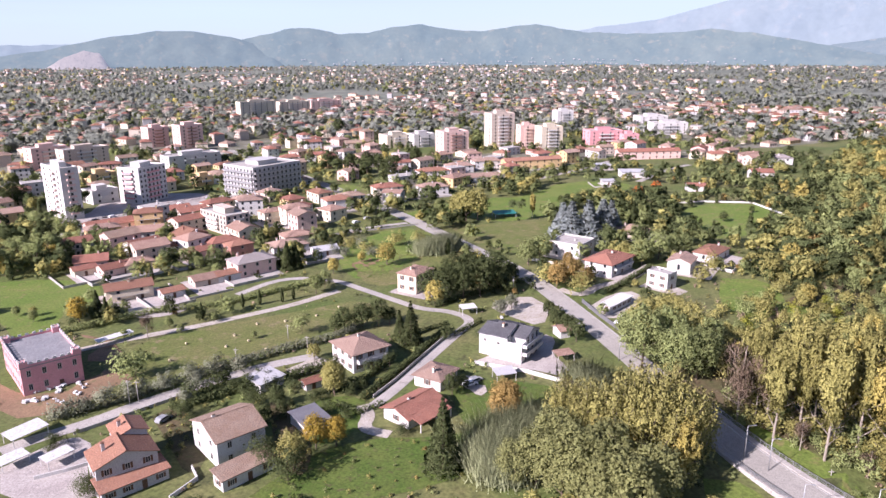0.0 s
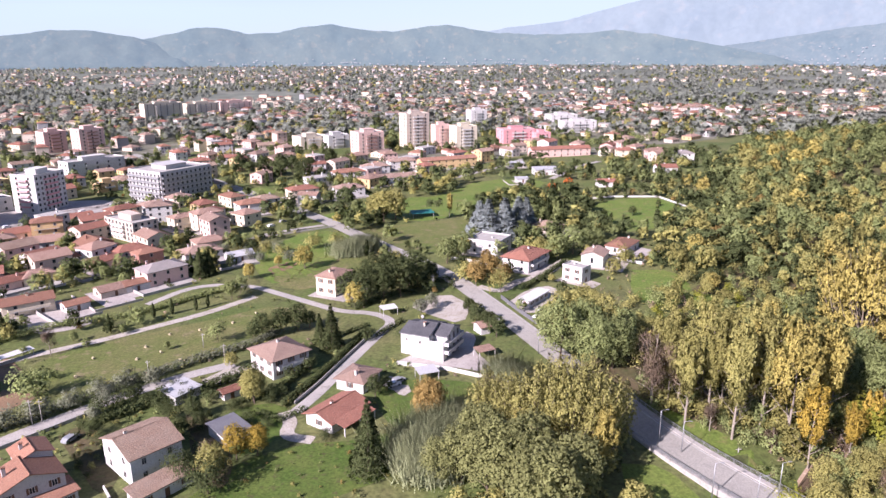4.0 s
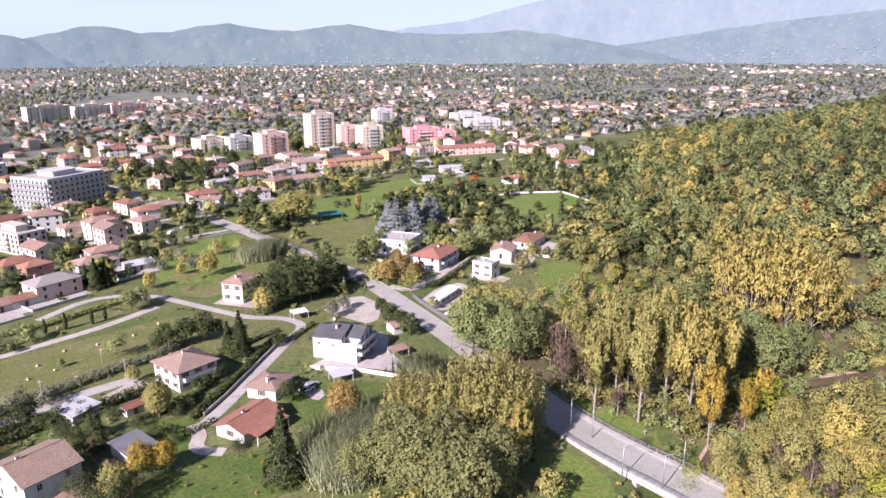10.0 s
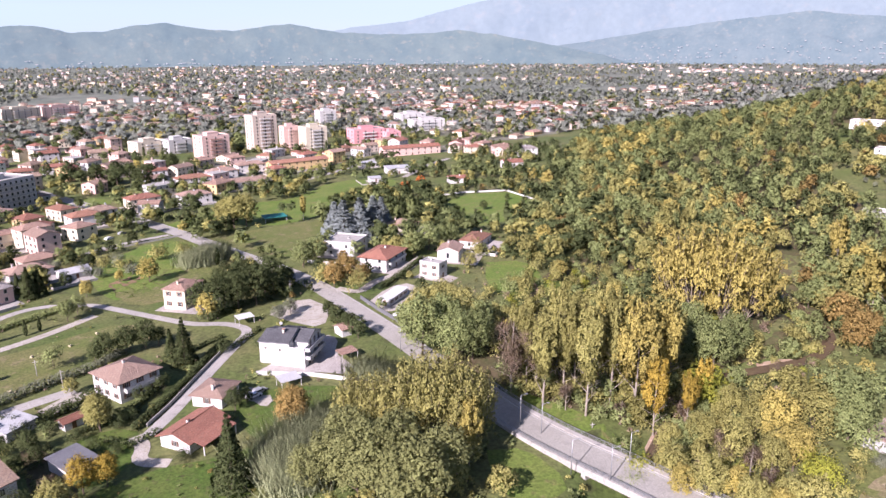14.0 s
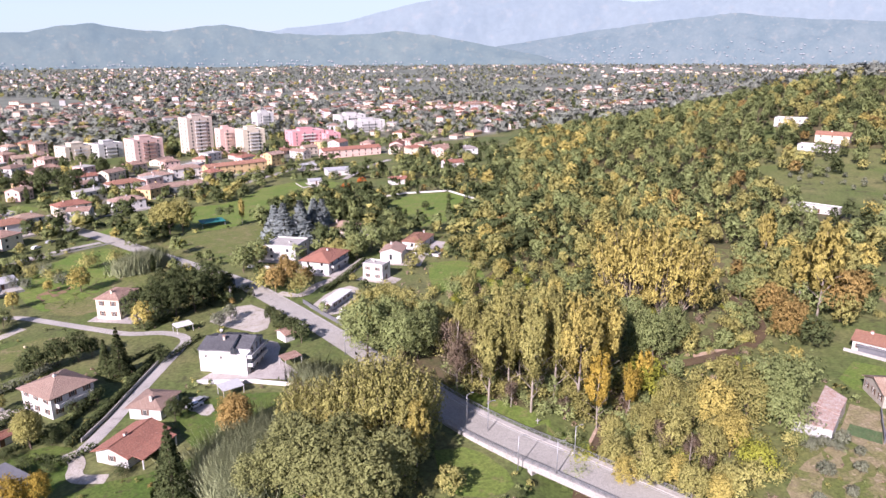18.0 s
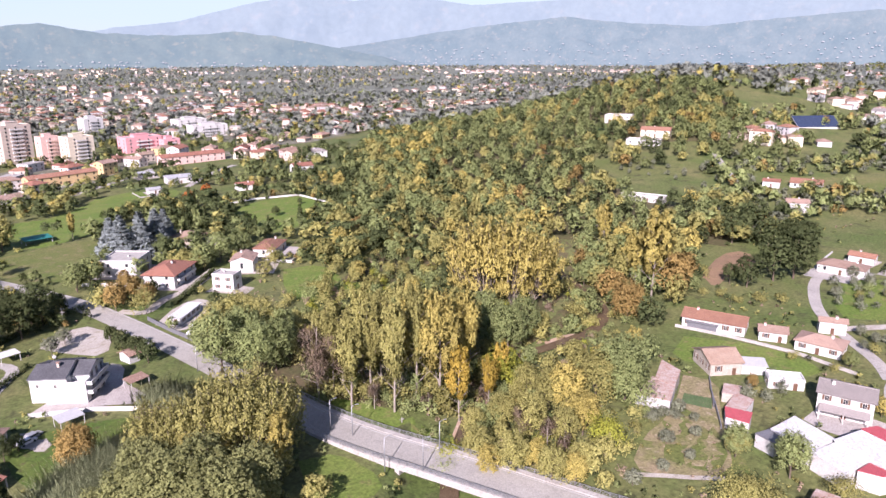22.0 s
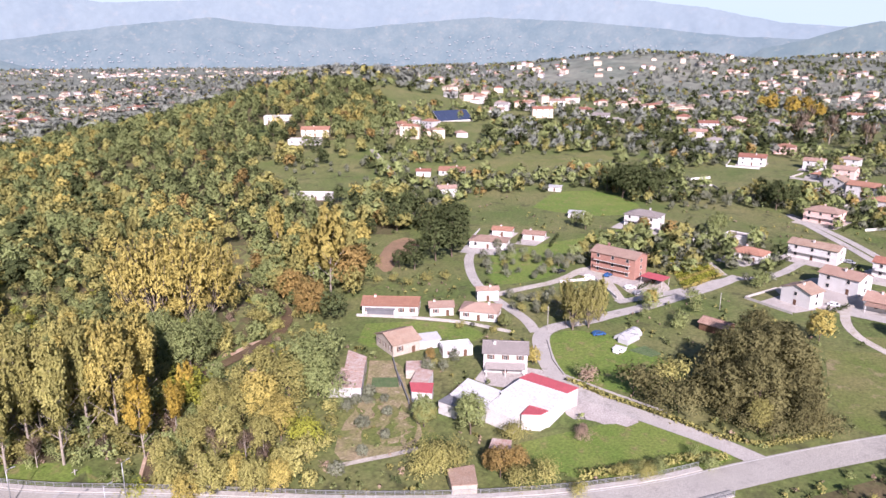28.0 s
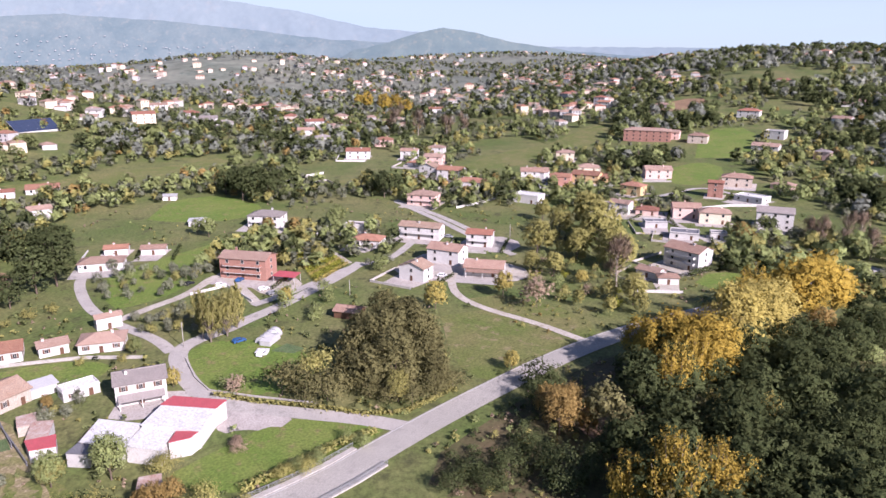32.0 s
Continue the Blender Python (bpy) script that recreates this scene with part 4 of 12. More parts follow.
def car(x, y, turn, paint, label, z=None, name="car", van=False):
    ob = thing(name, x, y, turn, label, "van" if van else "car", "parked cars", z)
    key = ("car", paint, van)
    if key not in SHARED:
        b = Solid()
        hgt = 2.0 if van else 1.42
        prof = [(-2.1, 0.3), (2.1, 0.3), (2.15, 0.72), (1.2 if not van else 1.6, 0.92 if not van else 1.1), (0.6 if not van else 1.2, hgt), (-1.4 if not van else -2.0, hgt), (-2.0, 0.95), (-2.15, 0.7)]
        nn = len(prof)
        b.add([(px, -0.86, pz) for px, pz in prof] + [(px, 0.86, pz) for px, pz in prof], [tuple(range(nn)), tuple(range(2 * nn - 1, nn - 1, -1))] + [(i, i + nn, (i + 1) % nn + nn, (i + 1) % nn) for i in range(nn)])
        g = Solid().box(-1.35, 0.62, -0.875, 0.875, hgt - 0.46, hgt - 0.1)
        g.slab([(0.68, -0.74, hgt - 0.04), (1.22, -0.74, 0.97), (1.22, 0.74, 0.97), (0.68, 0.74, hgt - 0.04)][::-1], 0.02)
        wh = Solid().rod((0, -0.11, 0), (0, 0.11, 0), 0.32, 0.32, 12)
        lamp = Solid().box(2.08, 2.17, -0.14, 0.14, 0.58, 0.72)
        SHARED[key] = (b.mesh("body", CARPAINT[paint]), g.mesh("glazing", GLASS), wh.mesh("wheel", RUBBER), lamp.mesh("headlight", SHEET_WHITE))
    b, g, wh, lamp = SHARED[key]
    part("body", b, ob)
    part("glazing", g, ob)
    for px in (-1.3, 1.35):
        for py in (-0.8, 0.8):
            part("wheel", wh, ob, pose(px, py, 0.32))
    for py in (-0.6, 0.6):
        part("headlight", lamp, ob, pose(0, py, 0))
    return ob


def pole(x, y, height, material, label, name="utility_pole", arm=0.0, turn=0, z=None):
    ob = thing(name, x, y, turn, label, "pole", "", z)
    part("shaft", Solid().rod((0, 0, -0.5), (0, 0, height), 0.13, 0.08, 8).mesh("shaft", material, True), ob)
    if arm:
        part("arm", Solid().rod((0, 0, height - 0.1), (arm, 0, height + 0.25), 0.05, 0.04).mesh("arm", material), ob)
        part("lamp_head", Solid().box(arm - 0.1, arm + 0.55, -0.14, 0.14, height + 0.16, height + 0.3).mesh("lamp_head", STEEL), ob)
    else:
        part("crossbar", Solid().box(-0.7, 0.7, -0.05, 0.05, height - 0.6, height - 0.48).mesh("crossbar", material), ob)
    return ob


def town_house(x, y, turn, w, d, he, kind):
    """A small house of the wider town: walls, tiled roof, chimney and its openings."""
    wl = (WHITE, CREAM, WHITE, ROSE, BEIGE, OCHRE)[kind % 6]
    tl = (TILE_PALE, TILE_ORANGE, TILE_RED, TILE_BROWN, TILE_OLD)[kind % 5]
    names = ("white", "cream", "white", "rose", "beige", "ochre")[kind % 6], ("pale", "orange", "red", "brown", "weathered")[kind % 5]
    ob = thing("house", x, y, turn, f"{names[0]} plastered house with {names[1]} tiled roof in the town", "house", "houses of the town")
    roof = ("hip", "gable", "hip", "gable", "flat")[kind % 7 % 5]
    rise = d * 0.18
    b = Solid().box(-w / 2, w / 2, -d / 2, d / 2, -0.7, he)
    if roof == "gable":
        for s in (-1, 1):
            b.add([(s * w / 2, -d / 2, he), (s * w / 2, d / 2, he), (s * w / 2, 0, he + rise)], [(0, 1, 2) if s > 0 else (0, 2, 1)])
    part("wall", b.mesh("wall", wl), ob)
    if roof == "flat":
        part("roof", Solid().box(-w / 2 - 0.2, w / 2 + 0.2, -d / 2 - 0.2, d / 2 + 0.2, he + 0.003, he + 0.4).mesh("roof", CONCRETE), ob)
    else:
        part("roof", roof_mesh(roof, w, d, he, rise, 0.5, tl), ob)
    part("chimney", Solid().box(w * 0.2, w * 0.2 + 0.7, -0.3, 0.4, he - 0.2, he + rise + 0.9).mesh("chimney", wl), ob)
    o = Solid()
    for k in range(max(1, round(he / 3))):
        for i in range(max(2, int(w / 4))):
            u = (i + 0.5) * w / max(2, int(w / 4)) - w / 2
            for s in (-1, 1):
                o.box(u - 0.6, u + 0.6, s * d / 2 - 0.06, s * d / 2 + 0.06, k * 3 + 0.9, k * 3 + 2.3)
        for i in (-0.25, 0.25):
            for s in (-1, 1):
                o.box(s * w / 2 - 0.06, s * w / 2 + 0.06, d * i - 0.55, d * i + 0.55, k * 3 + 0.9, k * 3 + 2.3)
    tagged(part("glazing", o.mesh("glazing", GLASS), ob), kind="stuff")
    return ob


def inside(px, py, poly):
    hit, (ax, ay) = False, poly[-1]
    for bx, by in poly:
        if (ay > py) != (by > py) and px < (bx - ax) * (py - ay) / (by - ay) + ax:
            hit = not hit
        ax, ay = bx, by
    return hit


def scatter(corners, gap, seed, keep=lambda x, y: True):
    """Places inside a polygon, about gap metres apart."""
    rng = random.Random(seed)
    xs, ys = [p[0] for p in corners], [p[1] for p in corners]
    got, cell = [], {}
    want = int((max(xs) - min(xs)) * (max(ys) - min(ys)) / gap ** 2 * 5)
    for _ in range(min(want, 60000)):
        x, y = rng.uniform(min(xs), max(xs)), rng.uniform(min(ys), max(ys))
        if not inside(x, y, corners) or not keep(x, y):
            continue
        i, j = int(x // gap), int(y // gap)
        if all((x - a) ** 2 + (y - b) ** 2 > gap * gap for p in (-1, 0, 1) for q in (-1, 0, 1) for a, b in cell.get((i + p, j + q), ())):
            cell.setdefault((i, j), []).append((x, y))
            got.append((x, y))
    return got


BUILT = []


def clear_of(x, y, road=7.5):
    """True where no house stands and the main road does not run."""
    if any((x - a) ** 2 + (y - b) ** 2 < (r * 0.55 + 2.5) ** 2 for a, b, r in BUILT):
        return False
    if LANES and ((np.array(LANES) - (x, y)) ** 2).sum(1).min() < 14.0:
        return False
    return min((x - a) ** 2 + (y - b) ** 2 for a, b in ROAD) > road * road


def wood(corners, gap, mix, seed, lod=1, group="", where="in the wood", road=7.5, share=1.0):
    """Trees over a stretch of ground, too many to count."""
    woodland("thicket" if gap < 6 else "wood", scatter(corners, gap, seed, lambda a, b: clear_of(a, b, road)), mix, seed, f"close-standing trees and shrubs {where}", lod, share)


def woodland(name, spots, mix, seed, label, lod=2, share=1.0):
    """Far trees that nobody could count, joined by leaf colour."""
    rng = random.Random(seed)
    nr = np.random.default_rng(seed)
    shapes, piles = {}, {}
    share_of = [m[4] for m in mix]
    heights = land([p[0] for p in spots], [p[1] for p in spots]).tolist()
    for (x, y), z in zip(spots, heights):
        kind, leaf, lo, hi, _ = rng.choices(mix, share_of)[0]
        v = rng.randrange(4)
        if (kind, v) not in shapes:
            q, bend = tree_kind(kind, lod, 50 + v)[1]
            if share < 1:
                few = nr.random(len(q)) < share
                q, bend = q[few], bend[few]
                c = q.mean(1, keepdims=True)
                q = c + (q - c) * (0.9 / math.sqrt(share))
            shapes[kind, v] = q, bend
        h = rng.uniform(lo, hi)
        k = h / {"bush": 6.5, "reeds": 4.6}.get(kind, 10.0)
        a = rng.uniform(0, 6.28)
        c, s = math.cos(a) * k * rng.uniform(0.85, 1.25), math.sin(a) * k
        rot = np.array([[c, s, 0], [-s, c, 0], [0, 0, k]])
        piles.setdefault(leaf.name, (leaf, [], [], []))
        q, bend = shapes[kind, v]
        piles[leaf.name][1].append(q @ rot + (x, y, z))
        piles[leaf.name][2].append(np.full(len(q), rng.uniform(-0.2, 0.22)))
        piles[leaf.name][3].append(unit(bend @ rot))
    for leaf, q, tone, bend in piles.values():
        tagged(new(name, quads_mesh(name, np.concatenate(q), leaf, np.concatenate(tone), np.concatenate(bend))), f"{label}, {leaf.name.replace('_', ' ')}", "woodland", kind="stuff")


def bale(x, y):
    """A round straw bale lying on its side."""
    me = SHARED.setdefault("bale", Solid().rod((0, -0.4, 0.36), (0, 0.4, 0.36), 0.38, 0.38, 14).mesh("hay_bale", STRAW))
    ob = new("hay_bale", me)
    ob.matrix_basis = pose(x, y, float(land(x, y)), 0, 0, (x * 37) % 180)
    return tagged(ob, "pale round straw bale lying on the pasture", "hay bale", "hay bales on the pasture")


def canopy(name, x, y, turn, w, d, he, tile, label, category="canopy", rise=0.25, posts=WHITE):
    """A thin roof on posts, open at the sides."""
    ob = thing(name, x, y, turn, label, category)
    part("roof", Solid().slab([(-w / 2, -d / 2, he), (w / 2, -d / 2, he), (w / 2, d / 2, he + rise), (-w / 2, d / 2, he + rise)], 0.1).mesh("roof", tile), ob)
    pm = SHARED.setdefault(("canopy post", round(he, 1)), Solid().box(-0.06, 0.06, -0.06, 0.06, -0.4, he - 0.1).mesh("post", posts))
    for px in (-0.46, 0.46):
        for py in (-0.45, 0.45):
            part("post", pm, ob, pose(w * px, d * py, 0))
    return ob


# ---- ground, road, river, distance ----
def ground_sheet():
    rs = [0.0] + list(np.geomspace(25, 4800, 260))
    az = np.radians(np.r_[np.arange(-44, 132, 0.8), np.arange(132, 316, 4.0)])
    R, A = np.meshgrid(rs, az, indexing="ij")
    X, Y = R * np.sin(A), R * np.cos(A)
    Z = land(X, Y)
    n, m = X.shape
    v = np.stack([X, Y, Z], 2).reshape(-1, 3)
    i = np.arange((n - 1) * m)
    a, b = i, i // m * m + (i % m + 1) % m
    f = np.stack([a, a + m, b + m, b], 1)
    me = mesh_of("ground", v.tolist(), f.tolist(), GRASS, smooth=True)
    return tagged(new("ground", me), "wide grassy plain running up into low hills", "ground", kind="structure")


ground_sheet()

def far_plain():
    """Farmland of the plain, fields and hedges too small to tell apart, haze mixed into its colour."""
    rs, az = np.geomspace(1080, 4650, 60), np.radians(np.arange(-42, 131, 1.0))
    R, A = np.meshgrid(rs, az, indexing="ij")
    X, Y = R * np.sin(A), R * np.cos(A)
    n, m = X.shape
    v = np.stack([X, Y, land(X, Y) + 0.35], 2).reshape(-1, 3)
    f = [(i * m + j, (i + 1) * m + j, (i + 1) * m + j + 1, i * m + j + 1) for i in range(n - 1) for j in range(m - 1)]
    tagged(new("far_plain", mesh_of("far_plain", v.tolist(), f, FARLAND_HAZED)), "farmland of the wide plain, haze put into its grey-green colour", "plain", kind="structure")


far_plain()
ROAD = smooth_line([(-200, 660), (-125, 550), (-65, 456), (-20, 383), (9, 325), (34, 279), (46, 238), (57, 195), (65, 158), (72, 135), (84, 111), (105, 63), (130, 25), (155, 2), (177, -21), (200, -47), (219, -75), (240, -120), (278, -195)])
ob = ribbon("road", ROAD, 8.4, ASPHALT, 0.16, 0.0)
tagged(ob, "grey asphalt two-lane road", "road", kind="structure")
for s in (-3.7, 3.7):
    tagged(ribbon("road_line", ROAD, 0.14, PAINTLINE, 0.168, 0.0, s), "worn white edge line on the road", "road marking", kind="structure")
BRIDGE = [p for p in ROAD if 10 < p[1] < 168]
for s in (-5.0, 5.0):
    tagged(ribbon("pavement", BRIDGE, 1.5, CONCRETE, 0.34, 0.0, s, thick=1.1), "raised concrete footway along the road bridge", "pavement", kind="structure")


def bridge_rail(side):
    ob = new("bridge_railing")
    tagged(ob, "grey steel railing along the road bridge", "railing", "bridge railings")
    p = np.array(drape(BRIDGE, 1.9))
    t = np.gradient(p, axis=0)
    t /= np.linalg.norm(t, axis=1)[:, None] + 1e-9
    q = p + np.stack([t[:, 1], -t[:, 0]], 1) * side * 5.6
    post = Solid().box(-0.05, 0.05, -0.05, 0.05, 0, 1.1).mesh("post", STEEL)
    zz = land(q[:, 0], q[:, 1], 0.0) + 0.33
    for (x, y), z in zip(q, zz):
        part("post", post, ob, pose(x, y, z))
    for h, r in ((1.08, 0.05), (0.75, 0.03), (0.42, 0.03)):
        nrm = np.stack([t[:, 1], -t[:, 0]], 1)
        ring = [np.c_[q + nrm * a * r, zz + h + b * r] for a, b in ((-1, -1), (1, -1), (1, 1), (-1, 1))]
        v = np.stack(ring, 1).reshape(-1, 3)
        f = [(i * 4 + j, i * 4 + (j + 1) % 4, i * 4 + 4 + (j + 1) % 4, i * 4 + 4 + j) for i in range(len(q) - 1) for j in range(4)]
        part("rail", mesh_of("rail", v, f, STEEL), ob)


bridge_rail(1), bridge_rail(-1)
tagged(ribbon("bridge_deck", [p for p in ROAD if 80 < p[1] < 158], 11.6, CONCRETE, -0.02, 0.0, thick=1.2), "concrete bridge deck over the stream", "bridge", kind="structure")
for k, (px, py) in enumerate(((68, 147), (78, 122), (90, 98))):
    tagged(new("bridge_pier", Solid().box(-5, 5, -0.6, 0.6, -5.5, -1.0).mesh("bridge_pier", CONCRETE)), "concrete pier under the road bridge", "bridge pier", "bridge piers").matrix_basis = pose(px, py, 0, 0, 0, 24)
tagged(ribbon("river", smooth_line(RIVER), 4.2, WATER, 0.5, 1.0, level=True), "shallow brown stream in a muddy bed", "water", kind="structure")


def ridge(name, dist, depth, profile, material, label, seed, rows=16, step=0.2):
    """A range of hills at the edge of the plain. profile: azimuth and height in degrees over the eye's level."""
    az = np.arange(profile[0][0], profile[-1][0] + step, step)
    top = np.interp(az, [p[0] for p in profile], [p[1] for p in profile])
    v = []
    for j in range(rows):
        k = j / (rows - 1)
        for a, h in zip(az, top):
            r = dist + depth * k
            q = Vector((a * 0.35 + seed, k * 2.2, seed))
            fold = noise.fractal(q * 1.4, 0.9, 2.0, 5) * 0.10
            crest = noise.fractal(Vector((a * 0.8, seed, 0)), 0.8, 2.0, 5) * 0.06
            up = (h + crest) * (dist + depth) * 0.01745 + 90
            z = -25 + max(0.0, up + 25) * min(1.0, (k + fold * math.sin(k * 3.14159)) ** 0.85 if k + fold * math.sin(k * 3.14159) > 0 else 0)
            v.append((r * math.sin(radians(a)), r * math.cos(radians(a)), z))
    m = len(az)
    f = [(j * m + i, j * m + i + 1, (j + 1) * m + i + 1, (j + 1) * m + i) for j in range(rows - 1) for i in range(m - 1)]
    return tagged(new(name, mesh_of(name, v, f, material, smooth=True)), label, "mountains", kind="structure")


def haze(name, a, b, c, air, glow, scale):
    """Distant slopes; the haze of kilometres of air is put on them as bluish emission."""
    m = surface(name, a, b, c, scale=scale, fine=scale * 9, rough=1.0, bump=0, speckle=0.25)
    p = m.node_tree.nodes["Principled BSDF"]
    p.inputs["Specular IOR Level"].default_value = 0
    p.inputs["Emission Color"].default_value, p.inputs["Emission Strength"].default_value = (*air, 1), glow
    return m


# These slopes glow bluish only to paint in the distance haze.
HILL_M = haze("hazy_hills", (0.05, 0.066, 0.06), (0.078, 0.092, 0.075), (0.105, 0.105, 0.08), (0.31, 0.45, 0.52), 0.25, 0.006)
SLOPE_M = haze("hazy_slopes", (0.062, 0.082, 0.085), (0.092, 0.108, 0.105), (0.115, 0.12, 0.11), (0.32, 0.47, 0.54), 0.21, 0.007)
PEAK_M = haze("haze_blue_mountains", (0.09, 0.105, 0.115), (0.105, 0.12, 0.125), (0.12, 0.125, 0.125), (0.37, 0.51, 0.565), 0.29, 0.003)
ridge("mountains_far", 4550, 250, [(-60, 0.3), (-14, 0.4), (6, 0.5), (12, 1.6), (16, 2.0), (21, 3.3), (25, 4.0), (29, 3.6), (33, 4.0), (38, 3.3), (44, 3.6), (50, 4.2), (58, 3.8), (64, 3.9), (70, 4.1), (76, 3.8), (82, 3.0), (87, 1.9), (92, 1.5), (100, 0.5), (140, 0.3)], PEAK_M, "mountain range, its pale blue haze put in as a glow", 3.1)
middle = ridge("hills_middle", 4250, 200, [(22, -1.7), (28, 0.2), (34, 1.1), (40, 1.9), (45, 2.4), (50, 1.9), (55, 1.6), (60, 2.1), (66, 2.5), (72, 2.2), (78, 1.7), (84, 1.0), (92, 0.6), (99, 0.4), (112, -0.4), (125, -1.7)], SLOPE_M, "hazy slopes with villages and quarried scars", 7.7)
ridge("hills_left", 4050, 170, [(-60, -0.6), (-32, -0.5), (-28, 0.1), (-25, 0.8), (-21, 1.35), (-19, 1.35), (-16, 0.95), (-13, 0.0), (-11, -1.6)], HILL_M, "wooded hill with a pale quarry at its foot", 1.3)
front = ridge("hills_front", 4100, 150, [(-20, -1.6), (-17, 0.3), (-14, 1.0), (-11.5, 1.55), (-10.2, 1.6), (-8, 1.15), (-5.5, 1.25), (-4, 1.65), (-1.6, 1.85), (0.5, 1.45), (3, 1.3), (5, 1.6), (7.1, 1.85), (9, 1.5), (11, 1.2), (14, 1.05), (17, 1.1), (20, 1.35), (23, 1.0), (27, 0.3), (31, -0.5), (35, -1.7)], HILL_M, "row of low wooded hills, blue-green with painted-in haze", 5.2)
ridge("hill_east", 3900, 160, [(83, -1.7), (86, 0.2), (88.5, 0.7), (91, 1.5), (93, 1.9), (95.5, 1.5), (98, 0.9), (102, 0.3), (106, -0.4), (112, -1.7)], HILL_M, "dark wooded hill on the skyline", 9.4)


def slope_village(name, hill, centres, seed, label):
    """Pale houses scattered over a far slope, in loose clusters."""
    rng = random.Random(seed)
    v, f = [], []
    pts = [p.co.copy() for p in hill.data.vertices]
    for az, low, high, count, spread in centres:
        for _ in range(count):
            a = az + rng.gauss(0, spread)
            want = rng.uniform(low, high)
            near = min(pts, key=lambda p: abs(math.degrees(math.atan2(p.x, p.y)) - a) + abs((p.z - 90) / 73 - want) * 2.0)
            w, h, t = rng.uniform(3.0, 6.0), rng.uniform(1.2, 2.4), rng.uniform(0, 3.14)
            c, q = math.cos(t) * w, math.sin(t) * w
            ox, oy, n = near.x * 0.998, near.y * 0.998, len(v)
            v += [(ox + sx * c - sy * q * 0.6, oy + sx * q + sy * c * 0.6, near.z + z) for z in (-2, h) for sx, sy in ((-1, -1), (1, -1), (1, 1), (-1, 1))]
            f += [tuple(n + i for i in k) for k in ((4, 5, 6, 7), (0, 1, 5, 4), (1, 2, 6, 5), (2, 3, 7, 6), (3, 0, 4, 7))]
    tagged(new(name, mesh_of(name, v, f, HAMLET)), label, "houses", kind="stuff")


# Pale far houses get the same bluish emission, haze painted as glow.
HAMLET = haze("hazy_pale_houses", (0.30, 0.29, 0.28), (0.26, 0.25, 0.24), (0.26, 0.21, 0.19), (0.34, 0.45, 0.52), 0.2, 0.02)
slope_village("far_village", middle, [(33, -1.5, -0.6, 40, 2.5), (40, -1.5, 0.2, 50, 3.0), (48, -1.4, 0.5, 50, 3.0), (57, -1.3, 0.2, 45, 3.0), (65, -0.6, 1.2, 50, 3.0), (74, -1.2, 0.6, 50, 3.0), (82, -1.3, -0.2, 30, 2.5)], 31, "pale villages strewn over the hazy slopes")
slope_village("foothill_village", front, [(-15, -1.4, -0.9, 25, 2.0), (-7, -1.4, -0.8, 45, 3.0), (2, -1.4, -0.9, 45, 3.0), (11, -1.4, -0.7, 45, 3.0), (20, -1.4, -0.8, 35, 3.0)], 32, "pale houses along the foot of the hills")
# Pale quarry stone, with haze added as a faint bluish emission.
QUARRY = haze("hazy_pale_quarry", (0.42, 0.36, 0.30), (0.36, 0.31, 0.26), (0.26, 0.23, 0.20), (0.34, 0.44, 0.56), 0.2, 0.02)
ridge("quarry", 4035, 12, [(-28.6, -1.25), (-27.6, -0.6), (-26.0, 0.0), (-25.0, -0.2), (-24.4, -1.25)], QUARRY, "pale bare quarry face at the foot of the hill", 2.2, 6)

def hall(name, corners, he, tile, wall, label, category, thick=0.18, tilt=0.0, group=""):
    """A plain building over four ground corners, walls and a thin roof that rises by tilt towards its last two corners."""
    cx, cy = sum(p[0] for p in corners) / 4, sum(p[1] for p in corners) / 4
    ob = thing(name, cx, cy, 0, label, category, group)
    q = [(px - cx, py - cy) for px, py in corners]
    if sum(q[i][0] * q[(i + 1) % 4][1] - q[i][1] * q[(i + 1) % 4][0] for i in range(4)) < 0:
        q = q[::-1]
        rises = (tilt, tilt, 0.0, 0.0)
    else:
        rises = (0.0, 0.0, tilt, tilt)
    part("wall", Solid().add([(px, py, -0.8) for px, py in q] + [(px, py, he + r) for (px, py), r in zip(q, rises)], [(3, 2, 1, 0), (4, 5, 6, 7)] + [(i, (i + 1) % 4, (i + 1) % 4 + 4, i + 4) for i in range(4)]).mesh("wall", wall), ob)
    part("roof", Solid().slab([(px * 1.035, py * 1.035, he + r + thick + 0.004) for (px, py), r in zip(q, rises)], thick).mesh("roof", tile), ob)
    return ob


# ---- things ----
house("house", -115.3, 187.3, 41, 15.2, 23.7, 7.9, roof='flat', wall=PINK, tile=FELT, floors=2, chimneys=0, parapet=0.6, merlons=True, shutter=None, label="pink castle-like house with crenellated parapets and flat grey roof")
house("house", -50.1, 147.3, 41, 11.6, 13.6, 6.6, wall=WHITE, tile=TILE_OLD, axis='x', gap=4.6, shutter=None, label="white two-storey farmhouse with a weathered brown tiled roof")
house("lean_to", -43.4, 135.8, 46, 13.0, 4.0, 2.8, roof='shed', tile=TILE_OLD, floors=1, chimneys=0, rise=0.9, label="low lean-to with tiled roof beside the farmhouse")
house("house", -69.8, 135.8, 37, 12.5, 8.4, 6.3, axis='y', wall=GREYWALL, tile=TILE_ORANGE, label="grey house with stepped orange tiled roofs")
house("house", -71.5, 143.2, 37, 6.6, 6.6, 8.0, axis='y', wall=GREYWALL, tile=TILE_ORANGE, windows=False, label="raised upper block of the grey house, orange tiles")
house("lean_to", -66.5, 132.1, 43, 13.9, 4.5, 2.6, roof='shed', tile=TILE_ORANGE, wall=GREYWALL, floors=1, chimneys=0, rise=1.1, label="lean-to wing with bright orange tiles")
